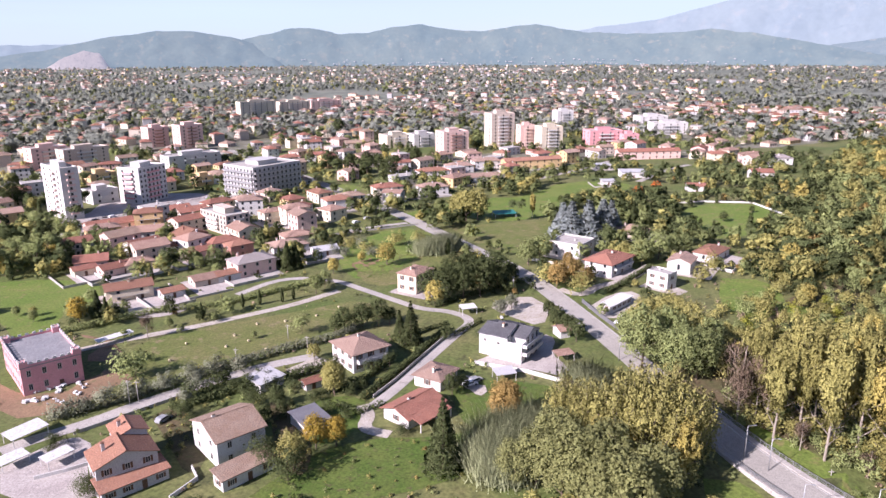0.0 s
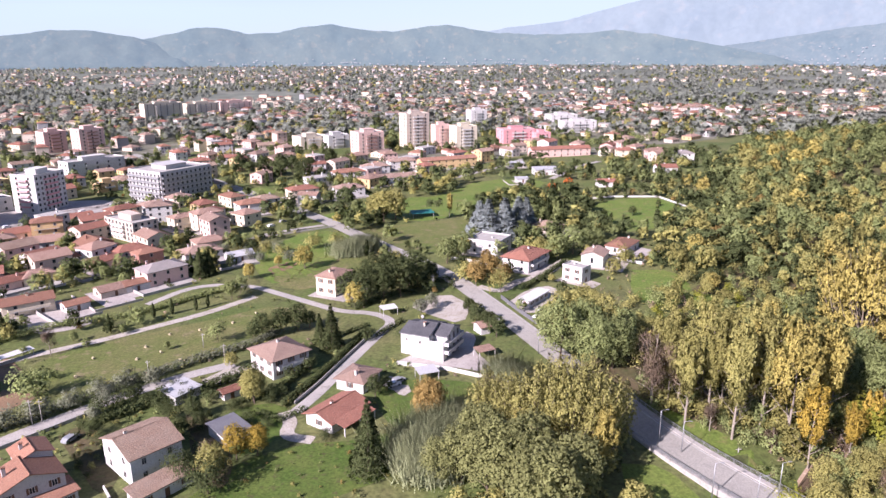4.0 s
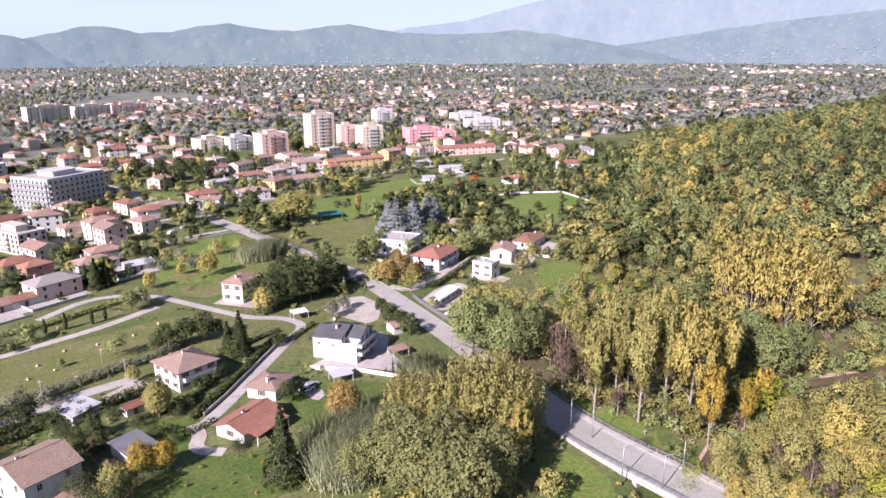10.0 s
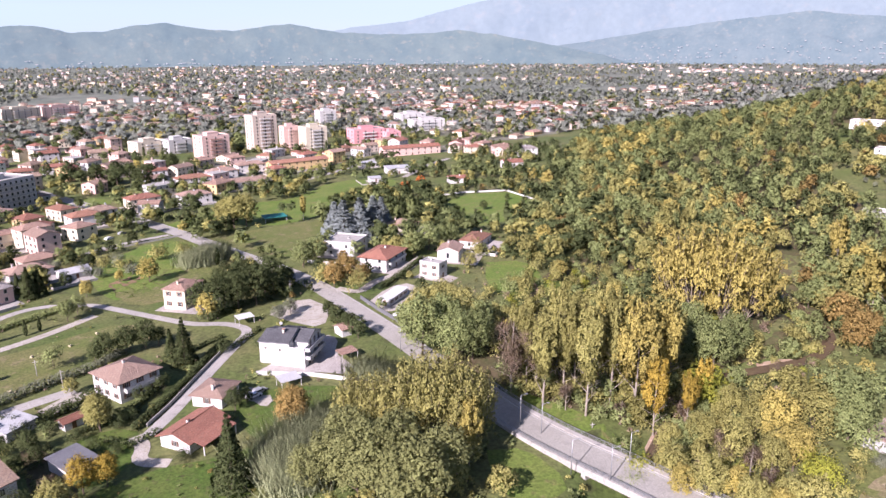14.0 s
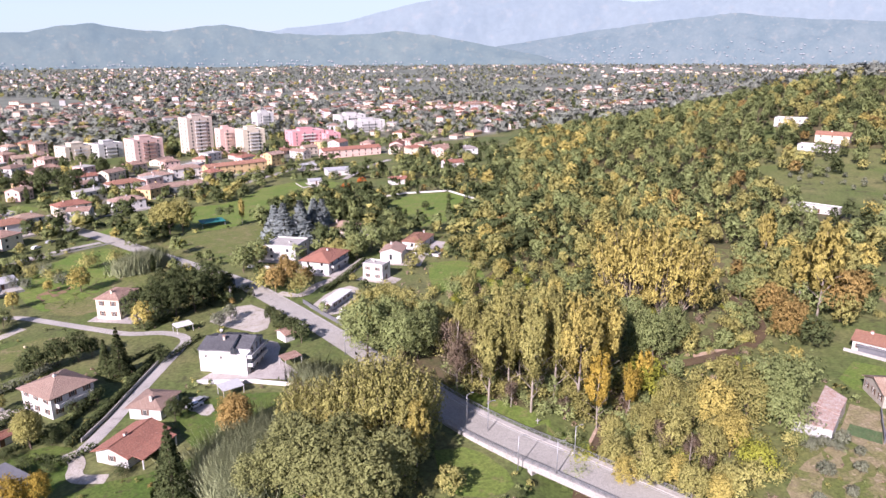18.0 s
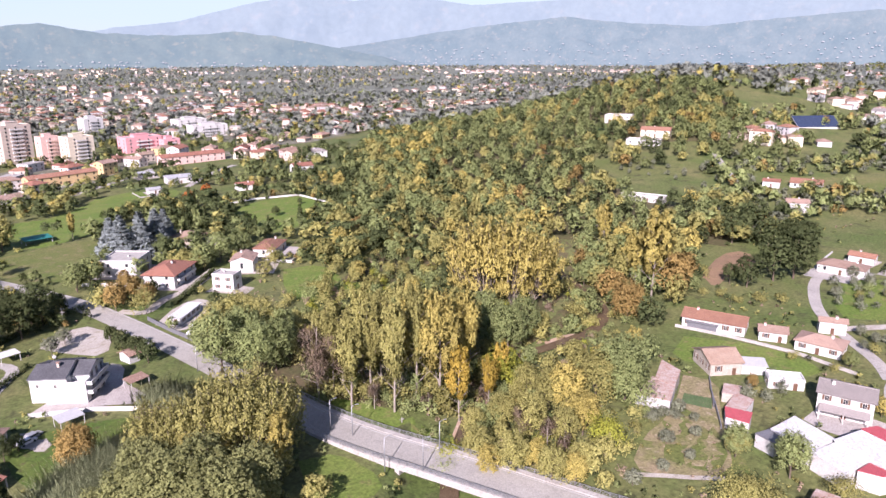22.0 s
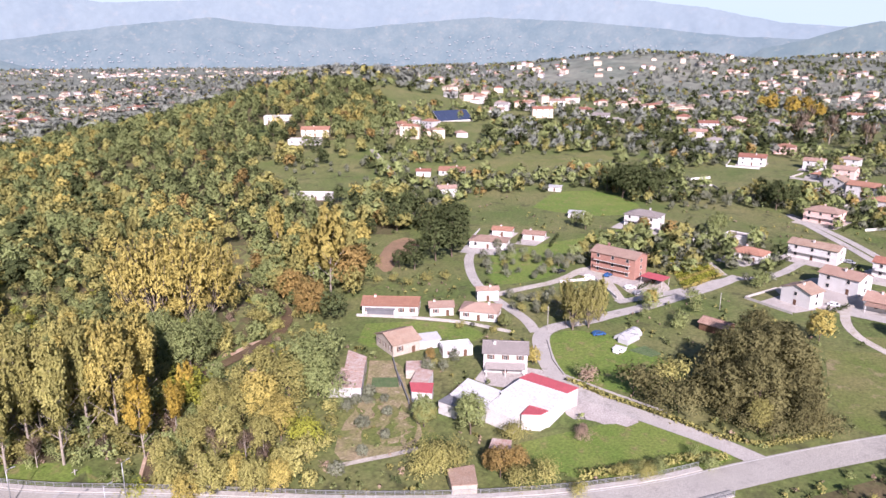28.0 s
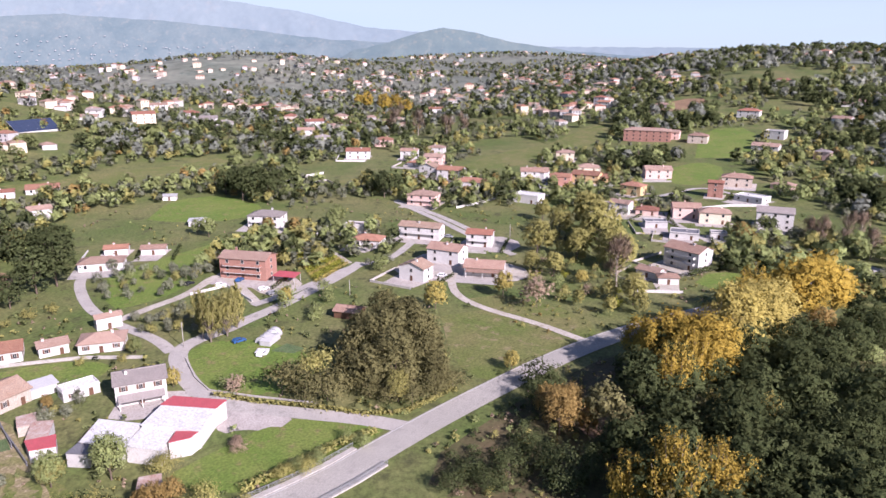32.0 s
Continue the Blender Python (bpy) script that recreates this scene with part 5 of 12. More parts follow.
house("house", -24.8, 194.8, 37, 11.8, 12.5, 6.0, roof='hip', tile=TILE_PALE, wall=WHITE, balcony=1, over=0.8, label="cream two-storey villa with a hipped pale tiled roof")
house("house", -7.6, 162.7, 48, 12.7, 8.8, 3.0, tile=TILE_RED, floors=1, over=0.8, axis='x', porch=3.6, shutter=SHUTTER, gap=4.2, label="white bungalow with a broad red tiled roof and a porch")
house("house", -2.1, 180.8, 59, 9.2, 8.4, 3.4, tile=TILE_PALE, roof='hip', floors=1, over=0.7, gap=4.0, label="small white cottage with weathered pink hip roof")
def slate_house(x, y, turn):
    """A long white house of three stepped blocks, each with its own slate gable, a terrace and two balconies at one end."""
    ob = thing("house", x, y, turn, "large white house with stepped dark slate roofs and balconies", "house")
    for x0, x1, y0, y1, he, rise in ((-5.2, 6.0, 3.2, 7.4, 6.9, 1.5), (-6.1, 6.0, -2.6, 3.19, 7.5, 1.9), (-3.2, 6.0, -7.3, -2.61, 7.2, 1.7)):
        m, c = (y0 + y1) / 2, (x0 + x1) / 2
        prof = [(x1, -0.8), (x0, -0.8), (x0, he), (c, he + rise), (x1, he)]
        b = Solid().add([(p, y0, q) for p, q in prof] + [(p, y1, q) for p, q in prof], [(4, 3, 2, 1, 0), (5, 6, 7, 8, 9)] + [(i, (i + 1) % 5, (i + 1) % 5 + 5, i + 5) for i in range(5)])
        part("wall", b.mesh("wall", WHITE), ob)
        r, slope = Solid(), rise / (c - x0)
        for side, xe in ((-1, x0), (1, x1)):
            xo = xe + side * 0.55
            q = [(xo, y0 - 0.25, he + 0.22 - slope * 0.55), (xo, y1 + 0.2, he + 0.22 - slope * 0.55), (c, y1 + 0.2, he + rise + 0.22), (c, y0 - 0.25, he + rise + 0.22)]
            r.slab(q if side > 0 else q[::-1], 0.18)
        roof = part("roof", r.mesh("roof", TILE_GREY), ob)
        part("ridge_tiles", Solid().rod((c, y0 - 0.25, he + rise + 0.22), (c, y1 + 0.2, he + rise + 0.22), 0.12).mesh("ridge_tiles", TILE_GREY), roof)
        part("gutter", Solid().rod((x0 - 0.6, y0 - 0.25, he + 0.08 - slope * 0.55), (x0 - 0.6, y1 + 0.2, he + 0.08 - slope * 0.55), 0.08).mesh("gutter", SHEET_DARK), roof)
    part("terrace", Solid().box(-6.1, -3.21, -7.3, -2.62, -0.8, 5.2).mesh("terrace", WHITE), ob)
    part("terrace_parapet", Solid().box(-6.1, -5.9, -7.3, -2.62, 5.2, 6.1).box(-5.9, -3.22, -7.3, -7.1, 5.2, 6.1).mesh("terrace_parapet", WHITE), ob)
    for z in (2.5, 5.0):
        bal = part("balcony", Solid().box(-5.8, 5.6, -8.9, -7.31, z, z + 0.2).mesh("balcony", WHITE), ob)
        part("railing", Solid().box(-5.8, 5.6, -8.9, -8.82, z + 0.2, z + 1.15).box(-5.8, -5.72, -8.81, -7.32, z + 0.2, z + 1.15).box(5.52, 5.6, -8.81, -7.32, z + 0.2, z + 1.15).mesh("railing", SHEET), bal)
        for u in (-1.8, 1.2, 4.2):
            put_window(ob, u, -7.31, z + 0.25, 0, 1.4, 2.1, None, 2)
    for u in (-3.0, 0.6, 4.2):
        put_window(ob, u, -7.31, 0.3, 0, 1.8, 2.0, None, 2)
    put_window(ob, -6.11, 4.9, 1.2, 270, 0.8, 0.9, None, 2).matrix_basis = pose(-5.21, 5.4, 4.4, 0, 0, 270)
    put_window(ob, -6.11, 0.4, 4.6, 270, 0.8, 0.9, None, 2)
    ch = part("chimney", Solid().box(-2.6, -1.9, 0.4, 1.0, 8.2, 9.9).mesh("chimney", BEIGE), ob)
    part("chimney_cap", Solid().box(-2.75, -1.75, 0.25, 1.15, 10.05, 10.17).box(-2.6, -2.5, 0.4, 1.0, 9.9, 10.05).box(-2.0, -1.9, 0.4, 1.0, 9.9, 10.05).mesh("chimney_cap", TILE_BROWN), ch)
    dish = part("satellite_dish", Solid().rod((0.6, 3.0, 9.2), (0.6, 3.0, 10.4), 0.04).mesh("satellite_dish", STEEL), ob)
    part("dish_bowl", Solid().rod((0.5, 2.9, 10.5), (0.42, 2.8, 10.58), 0.12, 0.5, 12).mesh("dish_bowl", SHEET_WHITE), dish)
    return ob


slate_house(20.0, 201.0, 58)
house("house", -10.7, 261.4, 58, 12.0, 8.6, 7.4, roof='hip', tile=TILE_BROWN, wall=CREAM, floors=2, label="cream two-storey house with a hipped red roof")
house("house", 58.1, 307.5, 54, 15.1, 15.0, 6.2, roof='flat', tile=CONCRETE, floors=2, detail=1, label="white flat-roofed villa among trees")
house("house", 69.3, 282.8, 49, 18.6, 12.3, 5.7, roof='hip', tile=TILE_RED, floors=2, balcony=1, over=0.9, detail=1, label="white villa with red hipped roof and loggia")
house("house", 84.7, 260.8, 42, 6.6, 8.9, 6.0, roof='flat', tile=CONCRETE, floors=2, label="white two-storey house with flat roof terrace")
house("house", 99.2, 281.1, 58, 11.0, 9.2, 5.0, tile=TILE_PALE, floors=1, detail=1, label="white house with pale brown tiled roof")
house("house", 117.8, 298.7, 48, 16.5, 9.6, 3.5, tile=TILE_ORANGE, floors=1, roof='hip', detail=1, label="white low house with red tiled roof")
house("house", 93.9, 341.5, 46, 11.3, 13.7, 2.5, tile=TILE_OLD, floors=1, roof='hip', wall=BEIGE, detail=1, label="low house with a weathered roof among trees")
house("shed", -49.6, 179.4, 51, 7.9, 6.5, 2.6, category='shed', roof='shed', tile=SHEET, wall=GREYWALL, floors=1, chimneys=0, rise=0.5, windows=False, label="pale metal-roofed shed by the street")
house("shed", -33.1, 157.3, 39, 6.6, 8.0, 2.6, category='shed', roof='shed', tile=SHEET_DARK, wall=WHITE, floors=1, chimneys=0, rise=0.5, windows=False, label="dark sheet-roofed shed by a lawn")
house("garden_hut", -36.5, 178.2, 37, 4.7, 3.0, 2.2, floors=1, category='hut', tile=TILE_RED, chimneys=0, label="tiny red-roofed garden hut")
canopy("carport", 17.1, 182.4, 15, 6.1, 4.5, 2.5, SHEET, "grey sheet carport with posts", rise=0.4)
canopy("shelter", 8.7, 234.0, 18, 5.7, 4.0, 2.6, SHEET_WHITE, "open shelter with a white sheet roof", rise=0.3)
house("outbuilding", 38.3, 213.6, 20, 3.4, 5.0, 2.6, floors=1, category='shed', tile=TILE_BROWN, chimneys=0, windows=False, label="small outbuilding with brown tiles")
canopy("shelter", 35.8, 194.9, 20, 5.8, 4.0, 2.4, TILE_BROWN, "open tiled shelter in a yard", rise=0.3)
house("shed", 62.2, 239.1, -43, 4.2, 14.0, 2.6, floors=1, category='shed', roof='shed', tile=SHEET_WHITE, rise=0.2, chimneys=0, label="long white shed with sheet roof by the road")
canopy("market_shelter", 33.9, 382.0, 10, 12.6, 8.0, 2.6, SHEET_GREEN, "open shelter under a dark green tarpaulin roof", rise=0.4)
canopy("pavilion", -100.5, 151.9, 58, 8.9, 5.0, 2.4, SHEET_WHITE, "white canvas pavilion in a garden", rise=0.4)
canopy("canopy", -87.5, 141.5, 57, 6.4, 3.5, 2.3, SHEET_WHITE, "white canopy in a yard", rise=0.2)
canopy("canopy", -97.1, 140.4, 55, 6.3, 4.0, 2.2, SHEET_WHITE, "low pale canopy in a yard", rise=0.2)
canopy("canopy", -105.3, 210.6, 49, 11.5, 3.0, 2.0, SHEET_WHITE, "long low white canopy over a yard", rise=0.2)
house("house", -119.1, 253.9, 30, 16.4, 9.0, 4.6, tile=TILE_ORANGE, wall=CREAM, balcony=1, gap=4, detail=1, label="long two-storey house with orange roof and loggias")
house("house", -153.6, 360.5, 21, 13.8, 10.0, 9.4, roof='hip', tile=TILE_ORANGE, wall=OCHRE, floors=3, balcony=2, detail=1, label="ochre three-storey house with balconies")
house("house", -124.2, 336.3, 45, 13.6, 12.0, 3.9, axis='y', tile=TILE_ORANGE, wall=BRICKY, floors=2, detail=1, label="brick-red house with orange gabled roof")
tower("apartment_block", -113.0, 358.0, 46, 13.3, 26.0, 4, BEIGE, "grey-beige apartment house with flat roof", h=2.32, balcony_sides=(0, 270))
house("house", -92.6, 373.5, 39, 12.0, 8.4, 6.5, floors=2, tile=TILE_BROWN, wall=CREAM, roof='hip', balcony=1, detail=1, label="two-storey house with brown tiles")
house("house", -79.7, 371.8, 37, 14.0, 9.8, 9.0, floors=3, tile=TILE_BROWN, wall=CREAM, roof='hip', balcony=2, detail=1, label="three-storey house with brown hipped roof")
house("house", -62.1, 407.3, 29, 16.1, 11.0, 6.0, floors=2, tile=TILE_ORANGE, roof='hip', detail=1, label="white house with orange roof")
house("house", -118.1, 421.2, 41, 16.8, 11.0, 4.0, floors=1, tile=TILE_PALE, roof='hip', detail=1, label="white low house with pale roof")
house("house", -140.1, 318.8, 49, 14.2, 10.0, 4.0, floors=1, tile=TILE_RED, detail=1, label="white house with red roof")
house("house", -126.3, 314.0, 47, 8.6, 6.0, 3.5, floors=1, tile=TILE_RED, detail=1, label="low house with red roof")
house("house", -110.9, 306.6, 45, 12.1, 8.5, 3.6, floors=1, tile=TILE_RED, wall=ROSE, detail=1, label="house with bright red tiles")
house("house", -104.3, 322.3, 43, 14.4, 10.1, 4.0, floors=1, tile=TILE_RED, wall=ROSE, roof='hip', detail=1, label="house with orange-red tiles")
house("house", -93.0, 310.3, 42, 11.0, 7.7, 5.5, floors=2, tile=TILE_ORANGE, wall=BRICKY, roof='hip', detail=1, label="brick house with red hipped roof")
house("house", -80.4, 284.2, 41, 16.9, 11.0, 6.0, floors=2, tile=TILE_TAUPE, wall=ROSE, roof='hip', detail=1, label="pale pink two-storey house with grey-brown roof")
house("house", -88.2, 274.7, 38, 9.2, 6.5, 2.8, floors=1, tile=TILE_ORANGE, detail=1, label="low annex with orange tiles")
house("house", -95.3, 270.1, 39, 11.3, 7.9, 2.6, floors=1, tile=TILE_BROWN, wall=BEIGE, chimneys=0, detail=1, label="low shed with a brown tiled roof")
house("house", -72.1, 316.6, 33, 16.5, 11.0, 3.6, floors=1, tile=TILE_PALE, roof='hip', detail=1, label="low white house with pale brown roof")
house("house", -54.1, 311.1, 30, 10.8, 7.6, 2.6, floors=1, tile=SHEET, chimneys=0, detail=1, label="long low grey-roofed shed")
house("house", -103.1, 254.3, 42, 8.3, 5.8, 2.6, floors=1, tile=TILE_ORANGE, chimneys=0, detail=1, label="small garage with orange tiles")
house("house", -130.9, 290.1, 44, 12.5, 8.8, 3.4, floors=1, tile=TILE_BROWN, wall=CREAM, roof='hip', detail=1, label="low house with brown tiles")
house("house", -137.8, 283.7, 46, 11.9, 8.3, 3.2, floors=1, tile=TILE_RED, wall=ROSE, detail=1, label="low house with dark red tiles")
house("house", -150.1, 282.3, 43, 9.0, 6.3, 2.8, floors=1, tile=TILE_RED, wall=CREAM, chimneys=0, detail=1, label="low shed with red tiles")
house("house", -174.3, 359.4, 41, 22.7, 11.0, 3.5, floors=1, tile=TILE_RED, wall=ROSE, chimneys=0, detail=1, label="low dark red-roofed building")
house("house", -139.5, 383.4, 40, 15.7, 11.0, 5.0, floors=1, tile=TILE_RED, wall=BEIGE, detail=1, label="house with dark red roof")
house("house", -35.7, 445.7, 25, 18.1, 11.0, 6.0, floors=2, tile=TILE_RED, wall=CREAM, roof='hip', detail=1, label="house with red hipped roof")
house("house", -30.1, 426.1, -16, 11.6, 8.1, 6.0, floors=2, tile=TILE_BROWN, detail=1, label="white house with brown roof")
house("house", -6.8, 448.4, 21, 18.2, 11.0, 5.5, floors=2, tile=TILE_PALE, roof='hip', detail=1, label="white villa with pale hipped roof")
house("house", -7.6, 509.8, 21, 22.6, 11.0, 5.5, floors=2, tile=TILE_ORANGE, roof='hip', detail=1, label="white house with red roof")
house("house", 12.2, 532.5, 19, 20.0, 11.0, 5.5, floors=2, tile=TILE_PALE, roof='hip', detail=1, label="white house with brown roof")
house("house", 24.4, 492.0, 17, 29.7, 11.0, 4.0, floors=1, tile=TILE_PALE, detail=1, label="long white house with pale brown tiles")
house("house", 34.0, 552.6, 16, 22.2, 11.0, 6.0, floors=2, tile=TILE_PALE, roof='hip', detail=1, label="white house with pale roof")
house("house", 69.4, 550.9, 18, 47.7, 10.0, 6.5, floors=2, tile=TILE_ORANGE, wall=OCHRE, detail=1, label="terrace of ochre houses with orange roofs")
house("house", 171.3, 591.1, 6, 52.9, 11.0, 6.5, floors=2, tile=TILE_RED, wall=ROSE, detail=1, label="long curved terrace with red tiled roof")
house("house", 135.9, 503.4, -0, 17.4, 11.0, 4.0, floors=1, tile=SHEET, roof='shed', rise=0.6, detail=1, label="low white workshop with pale roof")
house("house", 122.9, 542.8, 2, 11.3, 7.9, 3.0, floors=1, tile=SHEET, roof='shed', rise=0.4, detail=1, label="small shed with a pale sheet roof")
house("house", 112.2, 475.7, 2, 8.7, 6.1, 2.6, floors=1, tile=SHEET, roof='shed', rise=0.4, chimneys=0, detail=1, label="small hut with a blue-grey roof")
house("house", 161.8, 446.7, -5, 11.2, 7.9, 3.5, floors=1, tile=TILE_RED, detail=1, label="low red-roofed house behind bushes")
house("house", 243.4, 554.9, -4, 18.6, 11.0, 6.5, floors=2, tile=TILE_BROWN, wall=ROSE, roof='hip', detail=1, label="rose house with brown roof")
house("house", 254.3, 532.2, -6, 15.7, 11.0, 6.5, floors=2, tile=TILE_TAUPE, roof='hip', detail=1, label="white house with grey-brown roof")
house("house", 224.3, 575.1, -1, 15.4, 10.8, 5.5, floors=2, tile=TILE_RED, wall=CREAM, roof='hip', detail=1, label="house with red roof")
house("house", 219.1, 483.3, -4, 14.4, 10.1, 4.5, floors=1, tile=TILE_RED, detail=1, label="house with red roof behind trees")
tower("apartment_block", -213.2, 391.0, 48, 9.5, 27.0, 9, WHITE, "tall white ten-storey apartment tower", h=3.13, balcony_sides=(0, 270), rail=ROSE, blank=(0, 270))
tower("apartment_block", -185.7, 433.5, 69, 22.6, 16.5, 7, WHITE, "white apartment tower with pink balcony wells", h=3.03, balcony_sides=(0, 270), rail=PINK, blank=(270,))
tower("apartment_block", -117.6, 458.8, 52, 38.1, 30.4, 6, GREYWALL, "unfinished grey apartment block with open balconies", h=3.15, balcony_sides=(0, 270), scaffold=True, rail=STEEL)
tower("apartment_block", 54.1, 680.1, 20, 23.5, 17.6, 10, BEIGE, "beige ten-storey tower of flats", h=3.09)
tower("apartment_block", 77.4, 666.0, 18, 14.6, 10.9, 7, ROSE, "pinkish seven-storey block of flats", h=3.00, rail=ROSE)
tower("apartment_block", 97.9, 656.7, 17, 21.1, 15.8, 7, CREAM, "cream seven-storey block of flats", h=2.94)
tower("apartment_block", 141.2, 842.1, 15, 20.4, 15.3, 6, WHITE, "white eight-storey block with blue glazing", h=3.29)
tower("apartment_block", 8.6, 645.2, 24, 24.7, 18.6, 6, ROSE, "pale block with red balconies", h=3.03, rail=BRICKY)
tower("apartment_block", -20.8, 682.5, 27, 21.8, 16.4, 4, WHITE, "white plastered block of flats in town", h=2.94)
tower("apartment_block", -45.5, 685.9, 29, 26.3, 19.7, 4, CREAM, "white plastered block of flats in town", h=2.68)
tower("apartment_block", -243.6, 681.7, 45, 22.7, 17.0, 7, ROSE, "brick-pink block of flats", h=3.05, rail=BRICKY)
tower("apartment_block", -278.1, 689.3, 47, 20.3, 15.3, 6, ROSE, "brick-pink block of flats", h=3.07, rail=BRICKY)
tower("apartment_block", -290.7, 571.4, 52, 36.1, 14.0, 5, BEIGE, "long brown block of flats", h=2.87)
tower("apartment_block", -316.9, 564.8, 54, 27.9, 14.0, 5, ROSE, "brick-red block of flats", h=3.21)
tower("apartment_block", -200.0, 561.2, 45, 42.9, 16.0, 3, WHITE, "long white modern building", h=3.51, gap=4.5)
tower("apartment_block", -248.6, 960.7, 40, 51.0, 14.0, 8, CREAM, "beige plastered block of flats in town", h=2.98)
tower("apartment_block", -208.5, 1006.1, 37, 45.1, 14.0, 7, CREAM, "cream plastered block of flats in town", h=2.90)
tower("apartment_block", -173.2, 1058.2, 34, 47.8, 14.0, 6, ROSE, "rose plastered block of flats in town", h=3.01)
tower("apartment_block", 155.3, 691.8, 12, 33.3, 18.0, 4, PINK, "crimson school building with flat roof", h=3.24)
tower("apartment_block", 178.5, 685.8, 10, 15.3, 18.0, 3, PINK, "crimson wing of the school building", h=3.23)
tower("apartment_block", 242.1, 768.6, 8, 38.8, 16.0, 4, WHITE, "white office building with window bands", h=2.99)
tower("apartment_block", 247.2, 851.4, 9, 34.5, 20.0, 4, WHITE, "long hall with a grey roof", h=2.98)
tower("apartment_block", -239.8, 489.7, 51, 17.8, 13.4, 3, OCHRE, "yellow three-storey house in town", h=2.59)
tower("apartment_block", -166.8, 486.8, 44, 14.6, 10.9, 2, OCHRE, "ochre house with flat roof", h=2.71)
tower("apartment_block", -211.5, 430.1, 51, 16.2, 14.0, 2, WHITE, "white showroom with forecourt", h=3.78)
house("house", 177.7, 72.6, -68, 12.4, 9.0, 6.0, tile=TILE_TAUPE, floors=2, porch=3.0, label="white two-storey house with taupe roof and porch")
house("house", 201.1, 125.6, -66, 19.4, 9.0, 3.6, floors=1, tile=TILE_ORANGE, label="long farmhouse with pale red tiles")
house("lean_to", 196.5, 127.2, -65, 9.2, 3.0, 2.4, floors=1, category='shed', roof='shed', rise=0.8, tile=SHEET_DARK, wall=SHEET_DARK, chimneys=0, windows=False, label="grey lean-to shed of sheet metal")
house("house", 206.8, 109.0, -57, 8.1, 5.7, 3.2, floors=1, tile=TILE_PALE, label="small white cottage with pale tiles")
house("house", 210.3, 95.4, -76, 12.7, 8.9, 3.2, floors=1, tile=TILE_PALE, roof='hip', label="white bungalow with pale tiled hip roof")
house("house", 226.5, 100.3, -56, 7.8, 4.0, 4.2, floors=1, tile=TILE_PALE, detail=1, label="white gatehouse with tiled roof")
house("barn", 174.9, 107.3, -30, 9.3, 11.0, 3.8, floors=1, category='barn', tile=TILE_OLD, wall=STONE, chimneys=0, label="old stone barn with weathered tiled roof")
house("shed", 180.3, 99.6, -46, 6.3, 4.4, 2.6, floors=1, category='shed', tile=SHEET, roof='shed', rise=0.5, chimneys=0, windows=False, label="shed with a grey sheet roof")
house("outbuilding", 179.1, 89.4, -49, 9.1, 5.0, 2.6, floors=1, category='shed', roof='flat', tile=SHEET_WHITE, chimneys=0, label="white outbuilding with a flat roof")
house("house", 290.0, 127.4, -78, 17.0, 9.0, 3.4, floors=1, tile=TILE_PALE, roof='hip', detail=1, label="white bungalow with pink hip roof")
house("house", 310.3, 129.2, -79, 9.6, 6.0, 3.0, floors=1, tile=TILE_ORANGE, detail=1, label="white cottage with tiled roof")
house("house", 311.2, 113.4, -82, 10.1, 6.0, 2.8, floors=1, tile=TILE_BROWN, detail=1, label="small cottage with brown roof")
house("house", 279.3, 65.4, -105, 19.7, 10.0, 8.4, floors=3, tile=TILE_PALE, wall=BRICKY, balcony=2, detail=1, label="three-storey brick-red house with pale tiles")
canopy("canopy", 271.2, 49.0, -108, 9.6, 6.0, 3.0, SHEET_RED, "red sheet canopy over parked cars", rise=0.4)
house("house", 359.7, 72.5, -99, 16.9, 11.0, 6.0, floors=2, tile=TILE_TAUPE, roof='hip', balcony=1, detail=1, label="white two-storey villa with brown hip roof")
house("house", 323.7, 19.4, -107, 13.6, 9.5, 3.4, floors=1, tile=TILE_ORANGE, roof='hip', detail=1, label="white bungalow with orange hip roof")
house("house", 349.6, 26.9, -106, 10.5, 7.3, 3.2, floors=1, tile=TILE_TAUPE, roof='flat', detail=1, label="white low house with flat roof")
house("house", 336.1, -5.8, -111, 20.3, 9.0, 6.0, floors=2, tile=TILE_OLD, balcony=1, detail=1, label="long white two-storey house with balcony")
house("house", 297.1, -16.0, -118, 14.7, 10.3, 6.2, floors=2, tile=TILE_BROWN, detail=1, label="white two-storey house with brown gabled roof")
house("house", 322.0, -32.8, -106, 11.8, 8.3, 6.0, floors=2, tile=TILE_RED, balcony=1, detail=1, label="white two-storey house with red roof")
house("house", 279.9, -30.4, -104, 15.7, 11.0, 3.6, floors=1, tile=TILE_BROWN, porch=2.5, detail=1, label="white house with broad brown roof and porch")
house("house", 274.2, -2.0, -121, 11.2, 7.8, 5.5, floors=2, tile=TILE_OLD, axis='y', detail=1, label="white gabled house with stair")
house("hut", 233.7, 21.6, -110, 9.0, 6.3, 2.6, floors=1, category='hut', tile=TILE_BROWN, wall=SHUTTER, chimneys=0, windows=False, label="small brown-roofed hut in scrub")
house("house", 407.4, -8.7, -111, 16.7, 11.0, 6.0, floors=2, tile=TILE_PALE, wall=ROSE, roof='hip', balcony=1, detail=1, label="rose villa with balconies and pale roof")
house("house", 481.9, -29.7, -114, 17.6, 11.0, 6.0, floors=2, tile=TILE_ORANGE, detail=1, label="white house with orange roof")
house("house", 450.6, -40.1, -115, 19.3, 11.0, 4.5, floors=1, tile=TILE_ORANGE, roof='hip', detail=1, label="white low house with orange roof")
house("house", 493.0, -15.2, -122, 12.5, 8.8, 6.0, floors=2, tile=TILE_OLD, axis='y', detail=1, label="white gabled house by the lane")
